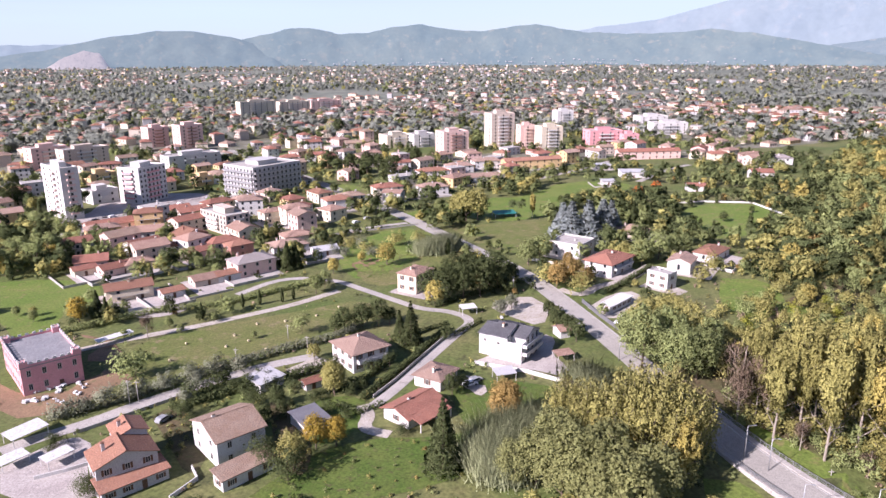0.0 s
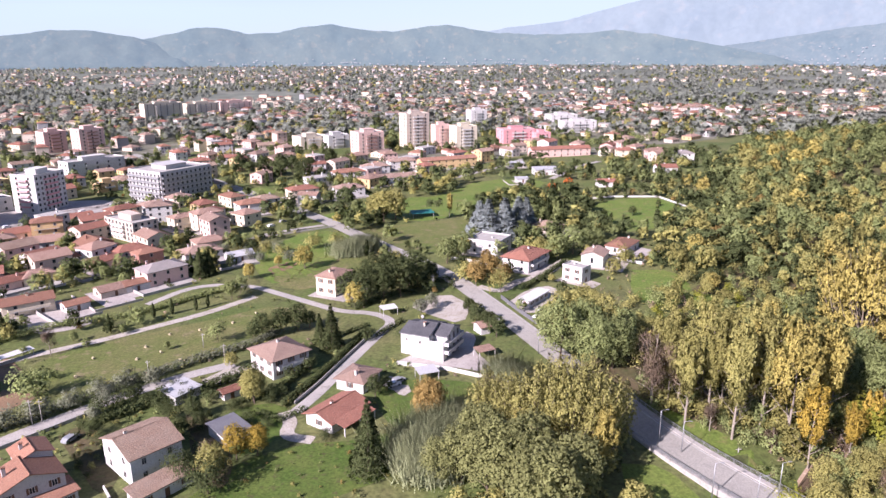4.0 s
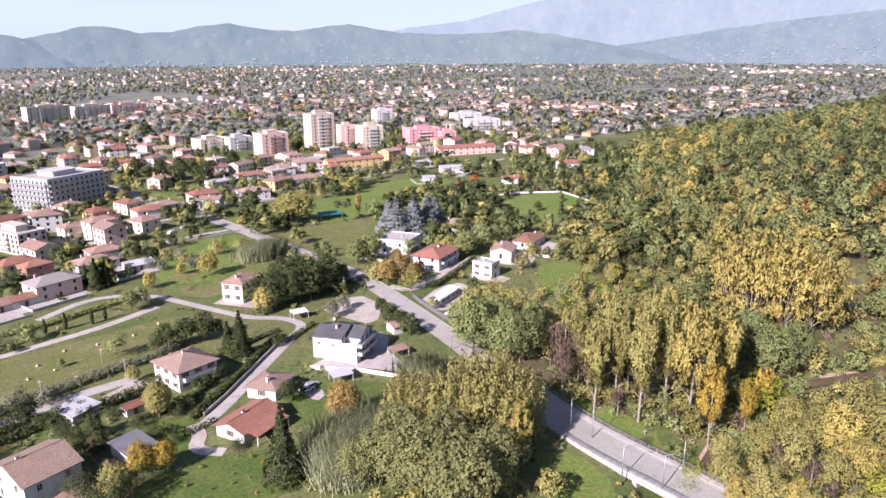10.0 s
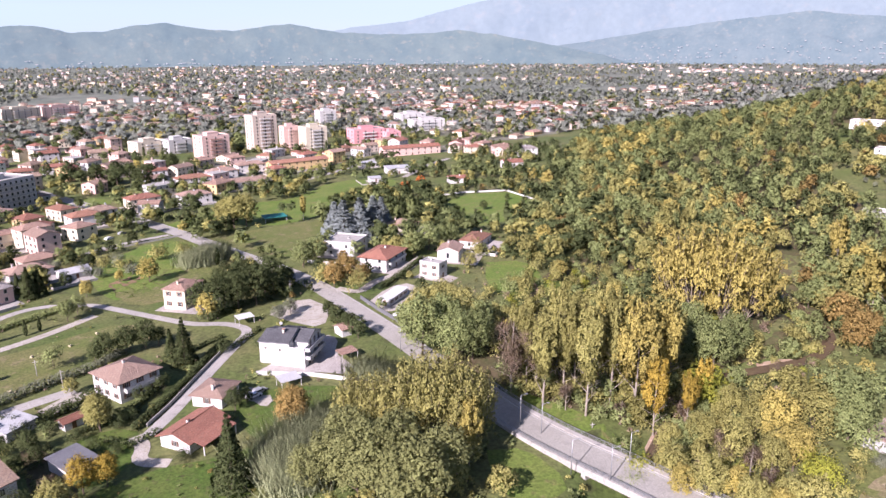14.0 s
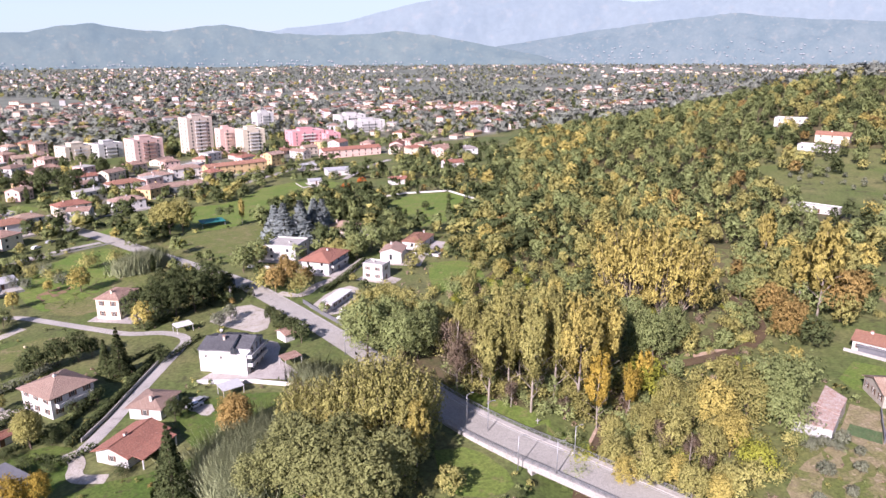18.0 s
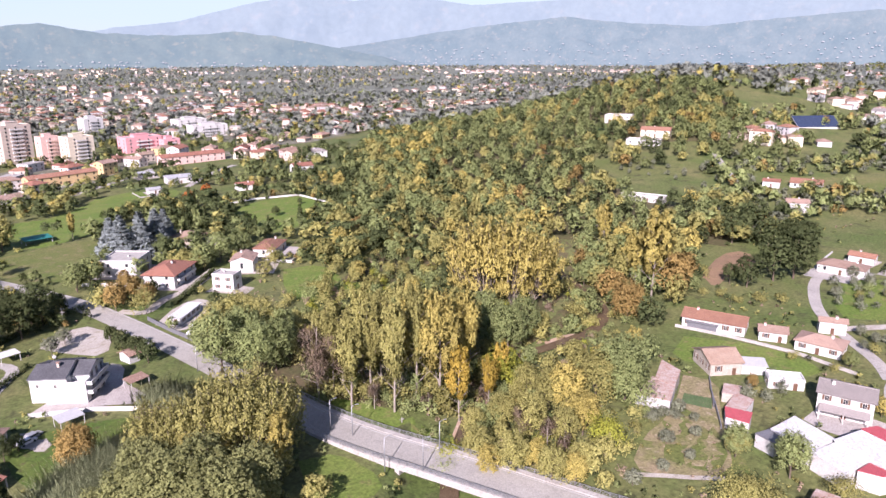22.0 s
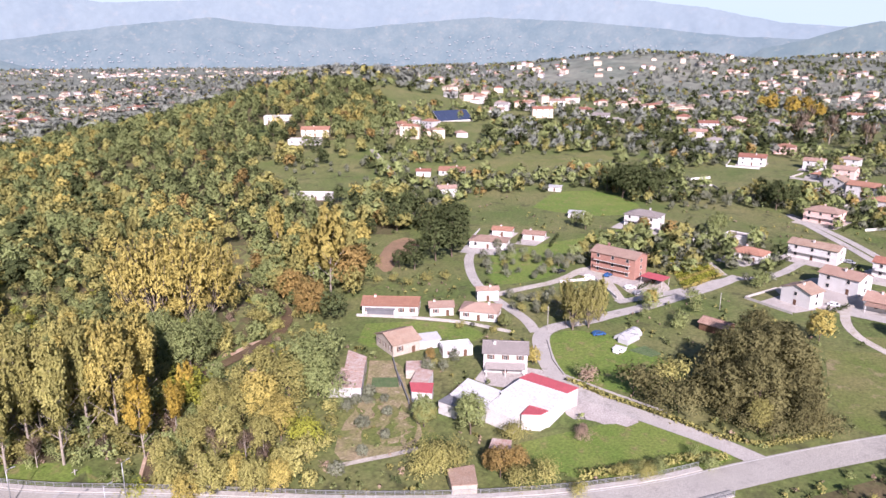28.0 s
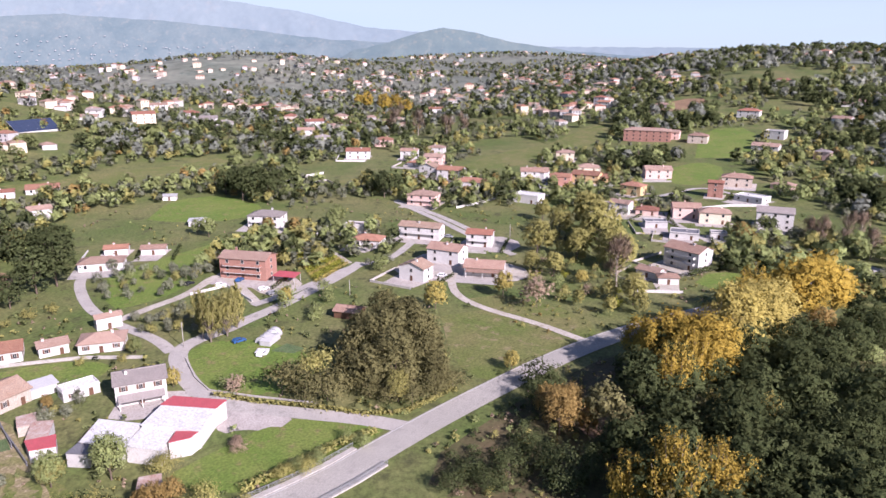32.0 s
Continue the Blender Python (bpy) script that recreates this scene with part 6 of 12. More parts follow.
house("workshop", 409.4, -70.6, -125, 15.8, 10.0, 4.4, floors=1, category='workshop', roof='flat', tile=SHEET_WHITE, chimneys=0, detail=1, label="white workshop with a flat roof")
house("house", 474.9, -86.0, -120, 16.3, 11.0, 5.5, floors=2, tile=TILE_BROWN, roof='hip', detail=1, label="white house with brown hip roof")
house("house", 458.5, -100.5, -123, 11.7, 8.2, 5.5, floors=2, tile=TILE_ORANGE, wall=BRICKY, roof='flat', detail=1, label="brick house under construction")
house("house", 460.2, -117.8, -120, 17.8, 11.0, 5.5, floors=2, tile=TILE_ORANGE, wall=OCHRE, detail=1, label="ochre row house with orange roof")
house("hut", 413.8, 138.4, -82, 7.5, 5.3, 2.6, floors=1, category='hut', tile=SHEET, roof='shed', rise=0.3, chimneys=0, detail=1, label="small white hut in a meadow")
house("house", 368.7, 190.2, -53, 10.9, 7.7, 5.0, floors=2, tile=TILE_PALE, detail=1, label="white house with brown tiles")
house("house", 420.9, 212.8, -68, 17.0, 11.0, 3.0, floors=1, tile=TILE_ORANGE, detail=1, label="low house with red tiles")
house("house", 405.9, 226.3, -66, 9.3, 6.5, 3.5, floors=1, tile=TILE_RED, detail=1, label="low house with red tiles")
house("house", 322.4, 253.8, -67, 24.4, 6.0, 3.0, floors=1, tile=CONCRETE, roof='flat', chimneys=0, detail=1, label="long pale walled outbuilding on the slope")
house("house", 464.2, 396.0, -59, 21.7, 11.0, 5.5, floors=2, roof='flat', tile=CONCRETE, detail=1, label="white modern house on the hill")
house("house", 451.7, 348.2, -62, 21.6, 11.0, 5.0, floors=2, tile=TILE_ORANGE, wall=CREAM, detail=1, label="house with orange roof on the hill")
house("house", 428.9, 341.1, -61, 24.1, 11.0, 3.0, floors=1, tile=CONCRETE, roof='flat', detail=1, label="long white low house on the hill")
house("shed", 359.6, 108.1, -83, 7.6, 5.3, 2.6, floors=1, category='shed', tile=SHEET, roof='shed', rise=0.4, chimneys=0, windows=False, detail=1, label="low pale shed in a garden")
house("house", 686.6, 289.1, -92, 14.1, 9.9, 5.8, floors=2, tile=TILE_TAUPE, wall=WHITE, roof='gable', detail=1, group='houses of the hill village', label="white house with taupe tiles on the rise")
house("house", 728.5, 284.1, -57, 18.1, 11.0, 5.8, floors=2, tile=TILE_ORANGE, wall=CREAM, roof='hip', detail=1, group='houses of the hill village', label="cream house with orange tiles on the rise")
house("house", 684.6, 245.5, -61, 20.4, 11.0, 8.7, floors=3, tile=TILE_RED, wall=CREAM, roof='gable', detail=1, group='houses of the hill village', label="cream house with red tiles on the rise")
house("house", 869.4, 336.8, -63, 16.0, 11.0, 5.8, floors=2, tile=TILE_ORANGE, wall=ROSE, roof='hip', detail=1, group='houses of the hill village', label="rose house with orange tiles on the rise")
house("house", 799.5, 268.8, -68, 17.6, 11.0, 5.8, floors=2, tile=TILE_PALE, wall=WHITE, roof='gable', detail=1, group='houses of the hill village', label="white house with pale tiles on the rise")
house("house", 745.2, 221.7, -73, 21.7, 11.0, 5.8, floors=2, tile=TILE_RED, wall=WHITE, roof='hip', detail=1, group='houses of the hill village', label="white house with red tiles on the rise")
house("house", 715.8, 193.8, -78, 16.7, 11.0, 5.8, floors=2, tile=TILE_TAUPE, wall=WHITE, roof='gable', detail=1, group='houses of the hill village', label="white house with taupe tiles on the rise")
house("house", 713.1, 178.2, -82, 16.1, 11.0, 2.9, floors=1, tile=TILE_TAUPE, wall=WHITE, roof='hip', detail=1, group='houses of the hill village', label="white house with taupe tiles on the rise")
house("house", 661.5, 287.5, -76, 19.9, 11.0, 2.9, floors=1, tile=TILE_PALE, wall=WHITE, roof='gable', detail=1, group='houses of the hill village', label="white house with pale tiles on the rise")
house("house", 928.5, 289.7, -85, 17.3, 11.0, 5.8, floors=2, tile=TILE_PALE, wall=WHITE, roof='hip', detail=1, group='houses of the hill village', label="white house with pale tiles on the rise")
house("house", 1167.8, 403.7, -86, 21.5, 11.0, 5.8, floors=2, tile=TILE_TAUPE, wall=WHITE, roof='gable', detail=1, group='houses of the hill village', label="white house with taupe tiles on the rise")
house("house", 1382.3, 670.5, -82, 39.3, 11.0, 5.8, floors=2, tile=TILE_PALE, wall=CREAM, roof='hip', detail=1, group='houses of the hill village', label="cream house with pale tiles on the rise")
house("house", 1316.8, 603.9, -86, 33.0, 11.0, 5.8, floors=2, tile=TILE_ORANGE, wall=WHITE, roof='gable', detail=1, group='houses of the hill village', label="white house with orange tiles on the rise")
house("house", 1451.5, 736.2, -87, 30.2, 11.0, 5.8, floors=2, tile=TILE_ORANGE, wall=WHITE, roof='hip', detail=1, group='houses of the hill village', label="white house with orange tiles on the rise")
house("house", 1738.9, 817.5, -52, 38.0, 11.0, 2.9, floors=1, tile=TILE_PALE, wall=WHITE, roof='gable', detail=1, group='houses of the hill village', label="white house with pale tiles on the rise")
house("house", 1993.0, 998.5, -53, 44.8, 11.0, 2.9, floors=1, tile=TILE_ORANGE, wall=WHITE, roof='hip', detail=1, group='houses of the hill village', label="white house with orange tiles on the rise")
house("house", 706.3, 90.1, -76, 17.5, 11.0, 8.7, floors=3, tile=TILE_RED, wall=WHITE, roof='gable', detail=1, group='houses of the hill village', label="white house with red tiles on the rise")
house("house", 623.1, 72.9, -79, 16.0, 11.0, 5.8, floors=2, tile=TILE_TAUPE, wall=WHITE, roof='hip', detail=1, group='houses of the hill village', label="white house with taupe tiles on the rise")
house("house", 665.6, 92.9, -81, 15.6, 10.9, 5.8, floors=2, tile=TILE_BROWN, wall=WHITE, roof='gable', detail=1, group='houses of the hill village', label="white house with brown tiles on the rise")
house("house", 785.2, 71.0, -87, 15.6, 10.9, 5.8, floors=2, tile=TILE_PALE, wall=CREAM, roof='hip', detail=1, group='houses of the hill village', label="cream house with pale tiles on the rise")
house("house", 558.8, 38.5, -91, 18.2, 11.0, 5.8, floors=2, tile=TILE_RED, wall=WHITE, roof='gable', detail=1, group='houses of the hill village', label="white house with red tiles on the rise")
house("house", 615.3, 20.0, -96, 14.9, 10.5, 5.8, floors=2, tile=TILE_ORANGE, wall=ROSE, roof='hip', detail=1, group='houses of the hill village', label="rose house with orange tiles on the rise")
house("house", 558.8, -1.6, -101, 13.2, 9.2, 5.8, floors=2, tile=TILE_BROWN, wall=WHITE, roof='gable', detail=1, group='houses of the hill village', label="white house with brown tiles on the rise")
house("house", 574.0, -23.4, -106, 13.2, 9.2, 5.8, floors=2, tile=TILE_PALE, wall=WHITE, roof='hip', detail=1, group='houses of the hill village', label="white house with pale tiles on the rise")
house("house", 533.4, -20.1, -109, 14.1, 9.9, 5.8, floors=2, tile=TILE_PALE, wall=ROSE, roof='gable', detail=1, group='houses of the hill village', label="rose house with pale tiles on the rise")
house("house", 525.4, -5.8, -111, 10.4, 7.3, 2.9, floors=1, tile=TILE_ORANGE, wall=WHITE, roof='hip', detail=1, group='houses of the hill village', label="white house with orange tiles on the rise")
house("house", 930.0, 174.8, -102, 14.8, 10.3, 5.8, floors=2, tile=TILE_PALE, wall=WHITE, roof='gable', detail=1, group='houses of the hill village', label="white house with pale tiles on the rise")
house("house", 1223.8, 269.5, -64, 20.4, 11.0, 2.9, floors=1, tile=TILE_PALE, wall=WHITE, roof='hip', detail=1, group='houses of the hill village', label="white house with pale tiles on the rise")
house("house", 857.0, 133.4, -70, 18.1, 11.0, 2.9, floors=1, tile=TILE_TAUPE, wall=WHITE, roof='gable', detail=1, group='houses of the hill village', label="white house with taupe tiles on the rise")
house("house", 1267.0, 310.2, -68, 20.4, 11.0, 5.8, floors=2, tile=TILE_PALE, wall=WHITE, roof='hip', detail=1, group='houses of the hill village', label="white house with pale tiles on the rise")
house("house", 859.8, -35.8, -87, 18.5, 11.0, 5.8, floors=2, tile=TILE_ORANGE, wall=WHITE, roof='gable', detail=1, group='houses of the hill village', label="white house with orange tiles on the rise")
house("house", 1396.2, -240.3, -98, 24.0, 11.0, 5.8, floors=2, tile=TILE_PALE, wall=WHITE, roof='hip', detail=1, group='houses of the hill village', label="white house with pale tiles on the rise")
house("house", 1320.0, -129.9, -97, 23.4, 11.0, 2.9, floors=1, tile=TILE_PALE, wall=WHITE, roof='gable', detail=1, group='houses of the hill village', label="white house with pale tiles on the rise")
house("house", 1381.5, -179.9, -101, 21.5, 11.0, 2.9, floors=1, tile=TILE_PALE, wall=WHITE, roof='hip', detail=1, group='houses of the hill village', label="white house with pale tiles on the rise")
house("house", 852.9, -149.4, -107, 17.5, 11.0, 2.9, floors=1, tile=TILE_PALE, wall=WHITE, roof='gable', detail=1, group='houses of the hill village', label="white house with pale tiles on the rise")
house("house", 272.9, -97.3, -135, 9.4, 6.6, 2.9, floors=1, tile=TILE_PALE, wall=WHITE, roof='gable', detail=1, group='houses of the eastern village', label="white house with pale tiled roof on the far slope")
house("house", 350.3, -125.8, -98, 11.2, 7.9, 2.9, floors=1, tile=SHEET_DARK, wall=GREYWALL, roof='flat', detail=1, group='houses of the eastern village', label="grey house with dark sheet roof on the far slope")
house("house", 368.8, -148.9, -103, 14.3, 10.0, 5.8, floors=2, tile=TILE_BROWN, wall=ROSE, roof='gable', detail=1, group='houses of the eastern village', label="rose house with brown tiled roof on the far slope")
house("house", 356.5, -159.3, -108, 15.3, 10.7, 5.8, floors=2, tile=TILE_PALE, wall=CREAM, roof='hip', detail=1, group='houses of the eastern village', label="cream house with pale tiled roof on the far slope")
house("house", 343.2, -184.8, -116, 17.0, 11.0, 8.7, floors=3, tile=TILE_TAUPE, wall=WHITE, roof='gable', detail=1, group='houses of the eastern village', label="white house with taupe tiled roof on the far slope")
house("house", 437.2, -208.5, -116, 17.8, 11.0, 5.8, floors=2, tile=TILE_BROWN, wall=BEIGE, roof='hip', detail=1, group='houses of the eastern village', label="beige house with brown tiled roof on the far slope")
house("house", 411.8, -183.7, -117, 8.5, 5.9, 8.7, floors=3, tile=TILE_RED, wall=BRICKY, roof='gable', detail=1, group='houses of the eastern village', label="brick-red house with red tiled roof on the far slope")
house("house", 594.0, -202.5, -115, 38.1, 11.0, 8.7, floors=3, tile=TILE_PALE, wall=BRICKY, roof='hip', detail=1, group='houses of the eastern village', label="brick-red house with pale tiled roof on the far slope")
house("house", 594.4, -223.4, -120, 13.0, 9.1, 5.8, floors=2, tile=TILE_PALE, wall=ROSE, roof='gable', detail=1, group='houses of the eastern village', label="rose house with pale tiled roof on the far slope")
house("house", 653.8, -317.6, -128, 19.5, 11.0, 5.8, floors=2, tile=TILE_RED, wall=WHITE, roof='hip', detail=1, group='houses of the eastern village', label="white house with red tiled roof on the far slope")
house("house", 570.6, -301.2, -133, 15.2, 10.6, 5.8, floors=2, tile=CONCRETE, wall=WHITE, roof='flat', detail=1, group='houses of the eastern village', label="white house with flat roof on the far slope")
house("house", 425.3, -232.6, -137, 12.5, 8.8, 2.9, floors=1, tile=TILE_PALE, wall=ROSE, roof='hip', detail=1, group='houses of the eastern village', label="rose house with pale tiled roof on the far slope")
house("house", 380.7, -117.1, -128, 11.0, 7.7, 5.8, floors=2, tile=TILE_PALE, wall=WHITE, roof='gable', detail=1, group='houses of the eastern village', label="white house with pale tiled roof on the far slope")
house("house", 423.6, -137.5, -132, 13.1, 9.2, 5.8, floors=2, tile=TILE_ORANGE, wall=OCHRE, roof='hip', detail=1, group='houses of the eastern village', label="ochre house with orange tiled roof on the far slope")
house("house", 467.8, -167.5, -97, 17.3, 11.0, 5.8, floors=2, tile=TILE_PALE, wall=ROSE, roof='gable', detail=1, group='houses of the eastern village', label="rose house with pale tiled roof on the far slope")
house("house", 461.5, -127.2, -96, 20.1, 11.0, 2.9, floors=1, tile=TILE_ORANGE, wall=OCHRE, roof='hip', detail=1, group='houses of the eastern village', label="ochre house with orange tiled roof on the far slope")
house("house", 454.2, -98.4, -96, 12.2, 8.5, 5.8, floors=2, tile=TILE_ORANGE, wall=BRICKY, roof='gable', detail=1, group='houses of the eastern village', label="brick-red house with orange tiled roof on the far slope")
house("house", 496.0, -127.5, -101, 15.2, 10.6, 2.9, floors=1, tile=TILE_PALE, wall=CREAM, roof='hip', detail=1, group='houses of the eastern village', label="cream house with pale tiled roof on the far slope")
house("house", 473.5, -85.1, -99, 18.0, 11.0, 5.8, floors=2, tile=TILE_BROWN, wall=WHITE, roof='gable', detail=1, group='houses of the eastern village', label="white house with brown tiled roof on the far slope")
house("house", 537.0, -120.2, -105, 13.4, 9.4, 5.8, floors=2, tile=TILE_PALE, wall=CREAM, roof='hip', detail=1, group='houses of the eastern village', label="cream house with pale tiled roof on the far slope")
house("house", 528.5, -180.9, -114, 12.8, 9.0, 2.9, floors=1, tile=TILE_PALE, wall=WHITE, roof='gable', detail=1, group='houses of the eastern village', label="white house with pale tiled roof on the far slope")
house("house", 574.1, -238.2, -121, 15.2, 10.6, 5.8, floors=2, tile=TILE_BROWN, wall=BEIGE, roof='hip', detail=1, group='houses of the eastern village', label="beige house with brown tiled roof on the far slope")
house("house", 536.8, -276.7, -129, 19.4, 11.0, 2.9, floors=1, tile=TILE_PALE, wall=WHITE, roof='gable', detail=1, group='houses of the eastern village', label="white house with pale tiled roof on the far slope")
house("house", 497.9, -299.2, -135, 10.7, 7.5, 5.8, floors=2, tile=TILE_TAUPE, wall=ROSE, roof='hip', detail=1, group='houses of the eastern village', label="rose house with taupe tiled roof on the far slope")
house("house", 598.9, -373.8, -139, 14.9, 10.5, 5.8, floors=2, tile=TILE_PALE, wall=WHITE, roof='gable', detail=1, group='houses of the eastern village', label="white house with pale tiled roof on the far slope")
house("house", 738.2, -265.6, -130, 13.8, 9.7, 2.9, floors=1, tile=TILE_PALE, wall=WHITE, roof='hip', detail=1, group='houses of the eastern village', label="white house with pale tiled roof on the far slope")
house("house", 778.8, -216.2, -129, 14.3, 10.0, 5.8, floors=2, tile=TILE_ORANGE, wall=WHITE, roof='gable', detail=1, group='houses of the eastern village', label="white house with orange tiled roof on the far slope")
house("house", 791.3, -184.9, -89, 14.2, 9.9, 5.8, floors=2, tile=TILE_ORANGE, wall=ROSE, roof='hip', detail=1, group='houses of the eastern village', label="rose house with orange tiled roof on the far slope")
house("house", 821.1, -146.1, -89, 15.0, 10.5, 2.9, floors=1, tile=TILE_PALE, wall=WHITE, roof='gable', detail=1, group='houses of the eastern village', label="white house with pale tiled roof on the far slope")
house("house", 665.9, -418.6, -114, 11.8, 8.2, 2.9, floors=1, tile=TILE_PALE, wall=WHITE, roof='hip', detail=1, group='houses of the eastern village', label="white house with pale tiled roof on the far slope")
house("house", 666.9, -438.5, -119, 15.2, 10.6, 2.9, floors=1, tile=TILE_PALE, wall=WHITE, roof='gable', detail=1, group='houses of the eastern village', label="white house with pale tiled roof on the far slope")
house("house", 799.7, -423.6, -116, 18.5, 11.0, 2.9, floors=1, tile=TILE_RED, wall=ROSE, roof='hip', detail=1, group='houses of the eastern village', label="rose house with red tiled roof on the far slope")
house("house", 328.9, -133.0, -113, 13.4, 9.4, 2.9, floors=1, tile=SHEET_DARK, wall=WHITE, roof='flat', detail=1, group='houses of the eastern village', label="white house with dark sheet roof on the far slope")
house("house", 376.1, -130.5, -113, 11.7, 8.2, 2.9, floors=1, tile=TILE_RED, wall=ROSE, roof='hip', detail=1, group='houses of the eastern village', label="rose house with red tiled roof on the far slope")
house("house", 991.3, -565.6, -127, 21.7, 11.0, 5.8, floors=2, tile=TILE_PALE, wall=CREAM, roof='gable', detail=1, group='houses of the eastern village', label="cream house with pale tiled roof on the far slope")
house("house", 2700.6, -1331.2, -126, 49.7, 11.0, 2.9, floors=1, tile=TILE_PALE, wall=WHITE, roof='hip', detail=1, group='houses of the eastern village', label="white house with pale tiled roof on the far slope")
house("house", 2579.5, -1553.5, -134, 43.0, 11.0, 2.9, floors=1, tile=TILE_PALE, wall=WHITE, roof='gable', detail=1, group='houses of the eastern village', label="white house with pale tiled roof on the far slope")
house("house", 2537.4, -1622.8, -139, 41.6, 11.0, 2.9, floors=1, tile=TILE_ORANGE, wall=WHITE, roof='hip', detail=1, group='houses of the eastern village', label="white house with orange tiled roof on the far slope")
house("house", 2833.1, -1025.5, -129, 37.6, 11.0, 2.9, floors=1, tile=TILE_PALE, wall=WHITE, roof='gable', detail=1, group='houses of the eastern village', label="white house with pale tiled roof on the far slope")
house("house", 1253.0, -463.7, -132, 16.4, 11.0, 2.9, floors=1, tile=TILE_ORANGE, wall=WHITE, roof='hip', detail=1, group='houses of the eastern village', label="white house with orange tiled roof on the far slope")
house("house", 398.5, -200.1, -142, 16.7, 11.0, 2.9, floors=1, tile=SHEET_WHITE, wall=WHITE, roof='flat', detail=1, group='houses of the eastern village', label="white house with white sheet roof on the far slope")
house("house", 264.3, -101.2, -99, 7.9, 5.5, 2.9, floors=1, tile=TILE_BROWN, wall=WHITE, roof='hip', detail=1, group='houses of the eastern village', label="white house with brown tiled roof on the far slope")
house("house", 326.2, -148.6, -106, 7.4, 5.2, 2.9, floors=1, tile=SHEET_DARK, wall=WHITE, roof='flat', detail=1, group='houses of the eastern village', label="white house with dark sheet roof on the far slope")
house("house", 1387.0, -262.5, -95, 26.3, 11.0, 5.8, floors=2, tile=TILE_PALE, wall=WHITE, roof='hip', detail=1, group='houses of the eastern village', label="white house with pale tiled roof on the far slope")
house("house", 1320.4, -218.8, -97, 25.8, 11.0, 5.8, floors=2, tile=TILE_PALE, wall=WHITE, roof='gable', detail=1, group='houses of the eastern village', label="white house with pale tiled roof on the far slope")
house("house", 1356.6, -304.7, -103, 27.5, 11.0, 5.8, floors=2, tile=TILE_PALE, wall=WHITE, roof='hip', detail=1, group='houses of the eastern village', label="white house with pale tiled roof on the far slope")
house("house", 1548.9, -226.3, -101, 27.9, 11.0, 2.9, floors=1, tile=TILE_PALE, wall=WHITE, roof='gable', detail=1, group='houses of the eastern village', label="white house with pale tiled roof on the far slope")
house("house", 1350.6, -170.9, -103, 25.6, 11.0, 2.9, floors=1, tile=TILE_TAUPE, wall=WHITE, roof='hip', detail=1, group='houses of the eastern village', label="white house with taupe tiled roof on the far slope")
house("house", 284.8, -117.3, -143, 16.2, 11.0, 8.0, floors=3, tile=TILE_BROWN, balcony=2, detail=1, label="white three-storey house with brown gabled roof")
hall("warehouse", [(153.8, 63.8), (150.5, 49.8), (160.4, 48.7), (162.9, 62.2)], 4.6, SHEET_WHITE, WHITE, "white warehouse with a broad white sheet roof", "warehouse", tilt=0.0)
hall("warehouse_wing", [(163.4, 62.4), (160.9, 48.7), (164.4, 47.0), (167.1, 60.5)], 4.7, SHEET_RED, WHITE, "red-roofed strip along the back of the warehouse", "warehouse", tilt=0.3)
hall("warehouse_wing", [(143.6, 56.4), (145.7, 64.6), (153.5, 63.7), (151.7, 55.9)], 4.0, SHEET_WHITE, WHITE, "lower white front wing of the warehouse", "warehouse", tilt=0.0)
hall("warehouse_wing", [(146.5, 55.4), (151.4, 55.2), (150.8, 50.0), (148.0, 51.1)], 4.1, SHEET_RED, WHITE, "small red-roofed corner bay of the warehouse", "warehouse", tilt=0.2)
hall("warehouse", [(146.1, 65.1), (148.1, 75.4), (158.1, 75.3), (155.5, 64.7)], 3.9, SHEET_WHITE, WHITE, "white warehouse wing with a sheet roof", "warehouse", tilt=0.0)
hall("lean_to", [(143.7, 72.0), (144.4, 77.0), (148.8, 75.9), (147.9, 71.2)], 3.3, SHEET_DARK, GREYWALL, "grey lean-to at the end of the warehouse", "shed", tilt=0.2)
hall("shed", [(148.8, 108.8), (149.4, 103.1), (157.4, 107.2), (158.9, 114.5)], 3.4, RUST, STONE, "ramshackle shed with patched rusty roof", "shed", tilt=0.5)
hall("shed", [(138.7, 107.0), (142.4, 99.1), (150.3, 103.5), (149.1, 109.9)], 2.9, RUST, GREYWALL, "ramshackle lean-to with rusty sheets and grey boards", "shed", tilt=0.5)
hall("shed", [(150.4, 88.8), (151.0, 84.3), (159.4, 86.6), (159.1, 91.5)], 2.8, RUST, WHITE, "long low shed with a rusty red roof", "shed", tilt=0.3)
hall("shed", [(146.3, 85.9), (147.9, 80.8), (152.6, 82.9), (150.0, 88.6)], 3.0, SHEET_RED, WHITE, "white hut with a faded red roof", "hut", tilt=0.3)
hall("shed", [(157.4, 94.2), (159.4, 90.7), (164.4, 93.1), (162.2, 96.8)], 2.5, RUST, STONE, "tumbledown shed with brown sheets", "shed", tilt=0.2)
hall("hut", [(130.9, 57.2), (132.3, 52.5), (136.7, 54.0), (135.5, 58.2)], 2.4, RUST, STONE, "ruined hut with rusty sheets in scrub", "hut", tilt=0.2)
hall("hut", [(115.2, 58.4), (118.1, 54.0), (123.6, 57.4), (119.5, 61.7)], 2.4, TILE_OLD, STONE, "ruined hut with weathered tiles in scrub", "hut", tilt=0.3)
BUILT += [(o.matrix_basis.translation.x, o.matrix_basis.translation.y, max(p.dimensions.x, p.dimensions.y) + 2) for o in list(scene.objects) if o.type == 'EMPTY' and not o.parent for p in o.children if p.name.startswith('wall')]
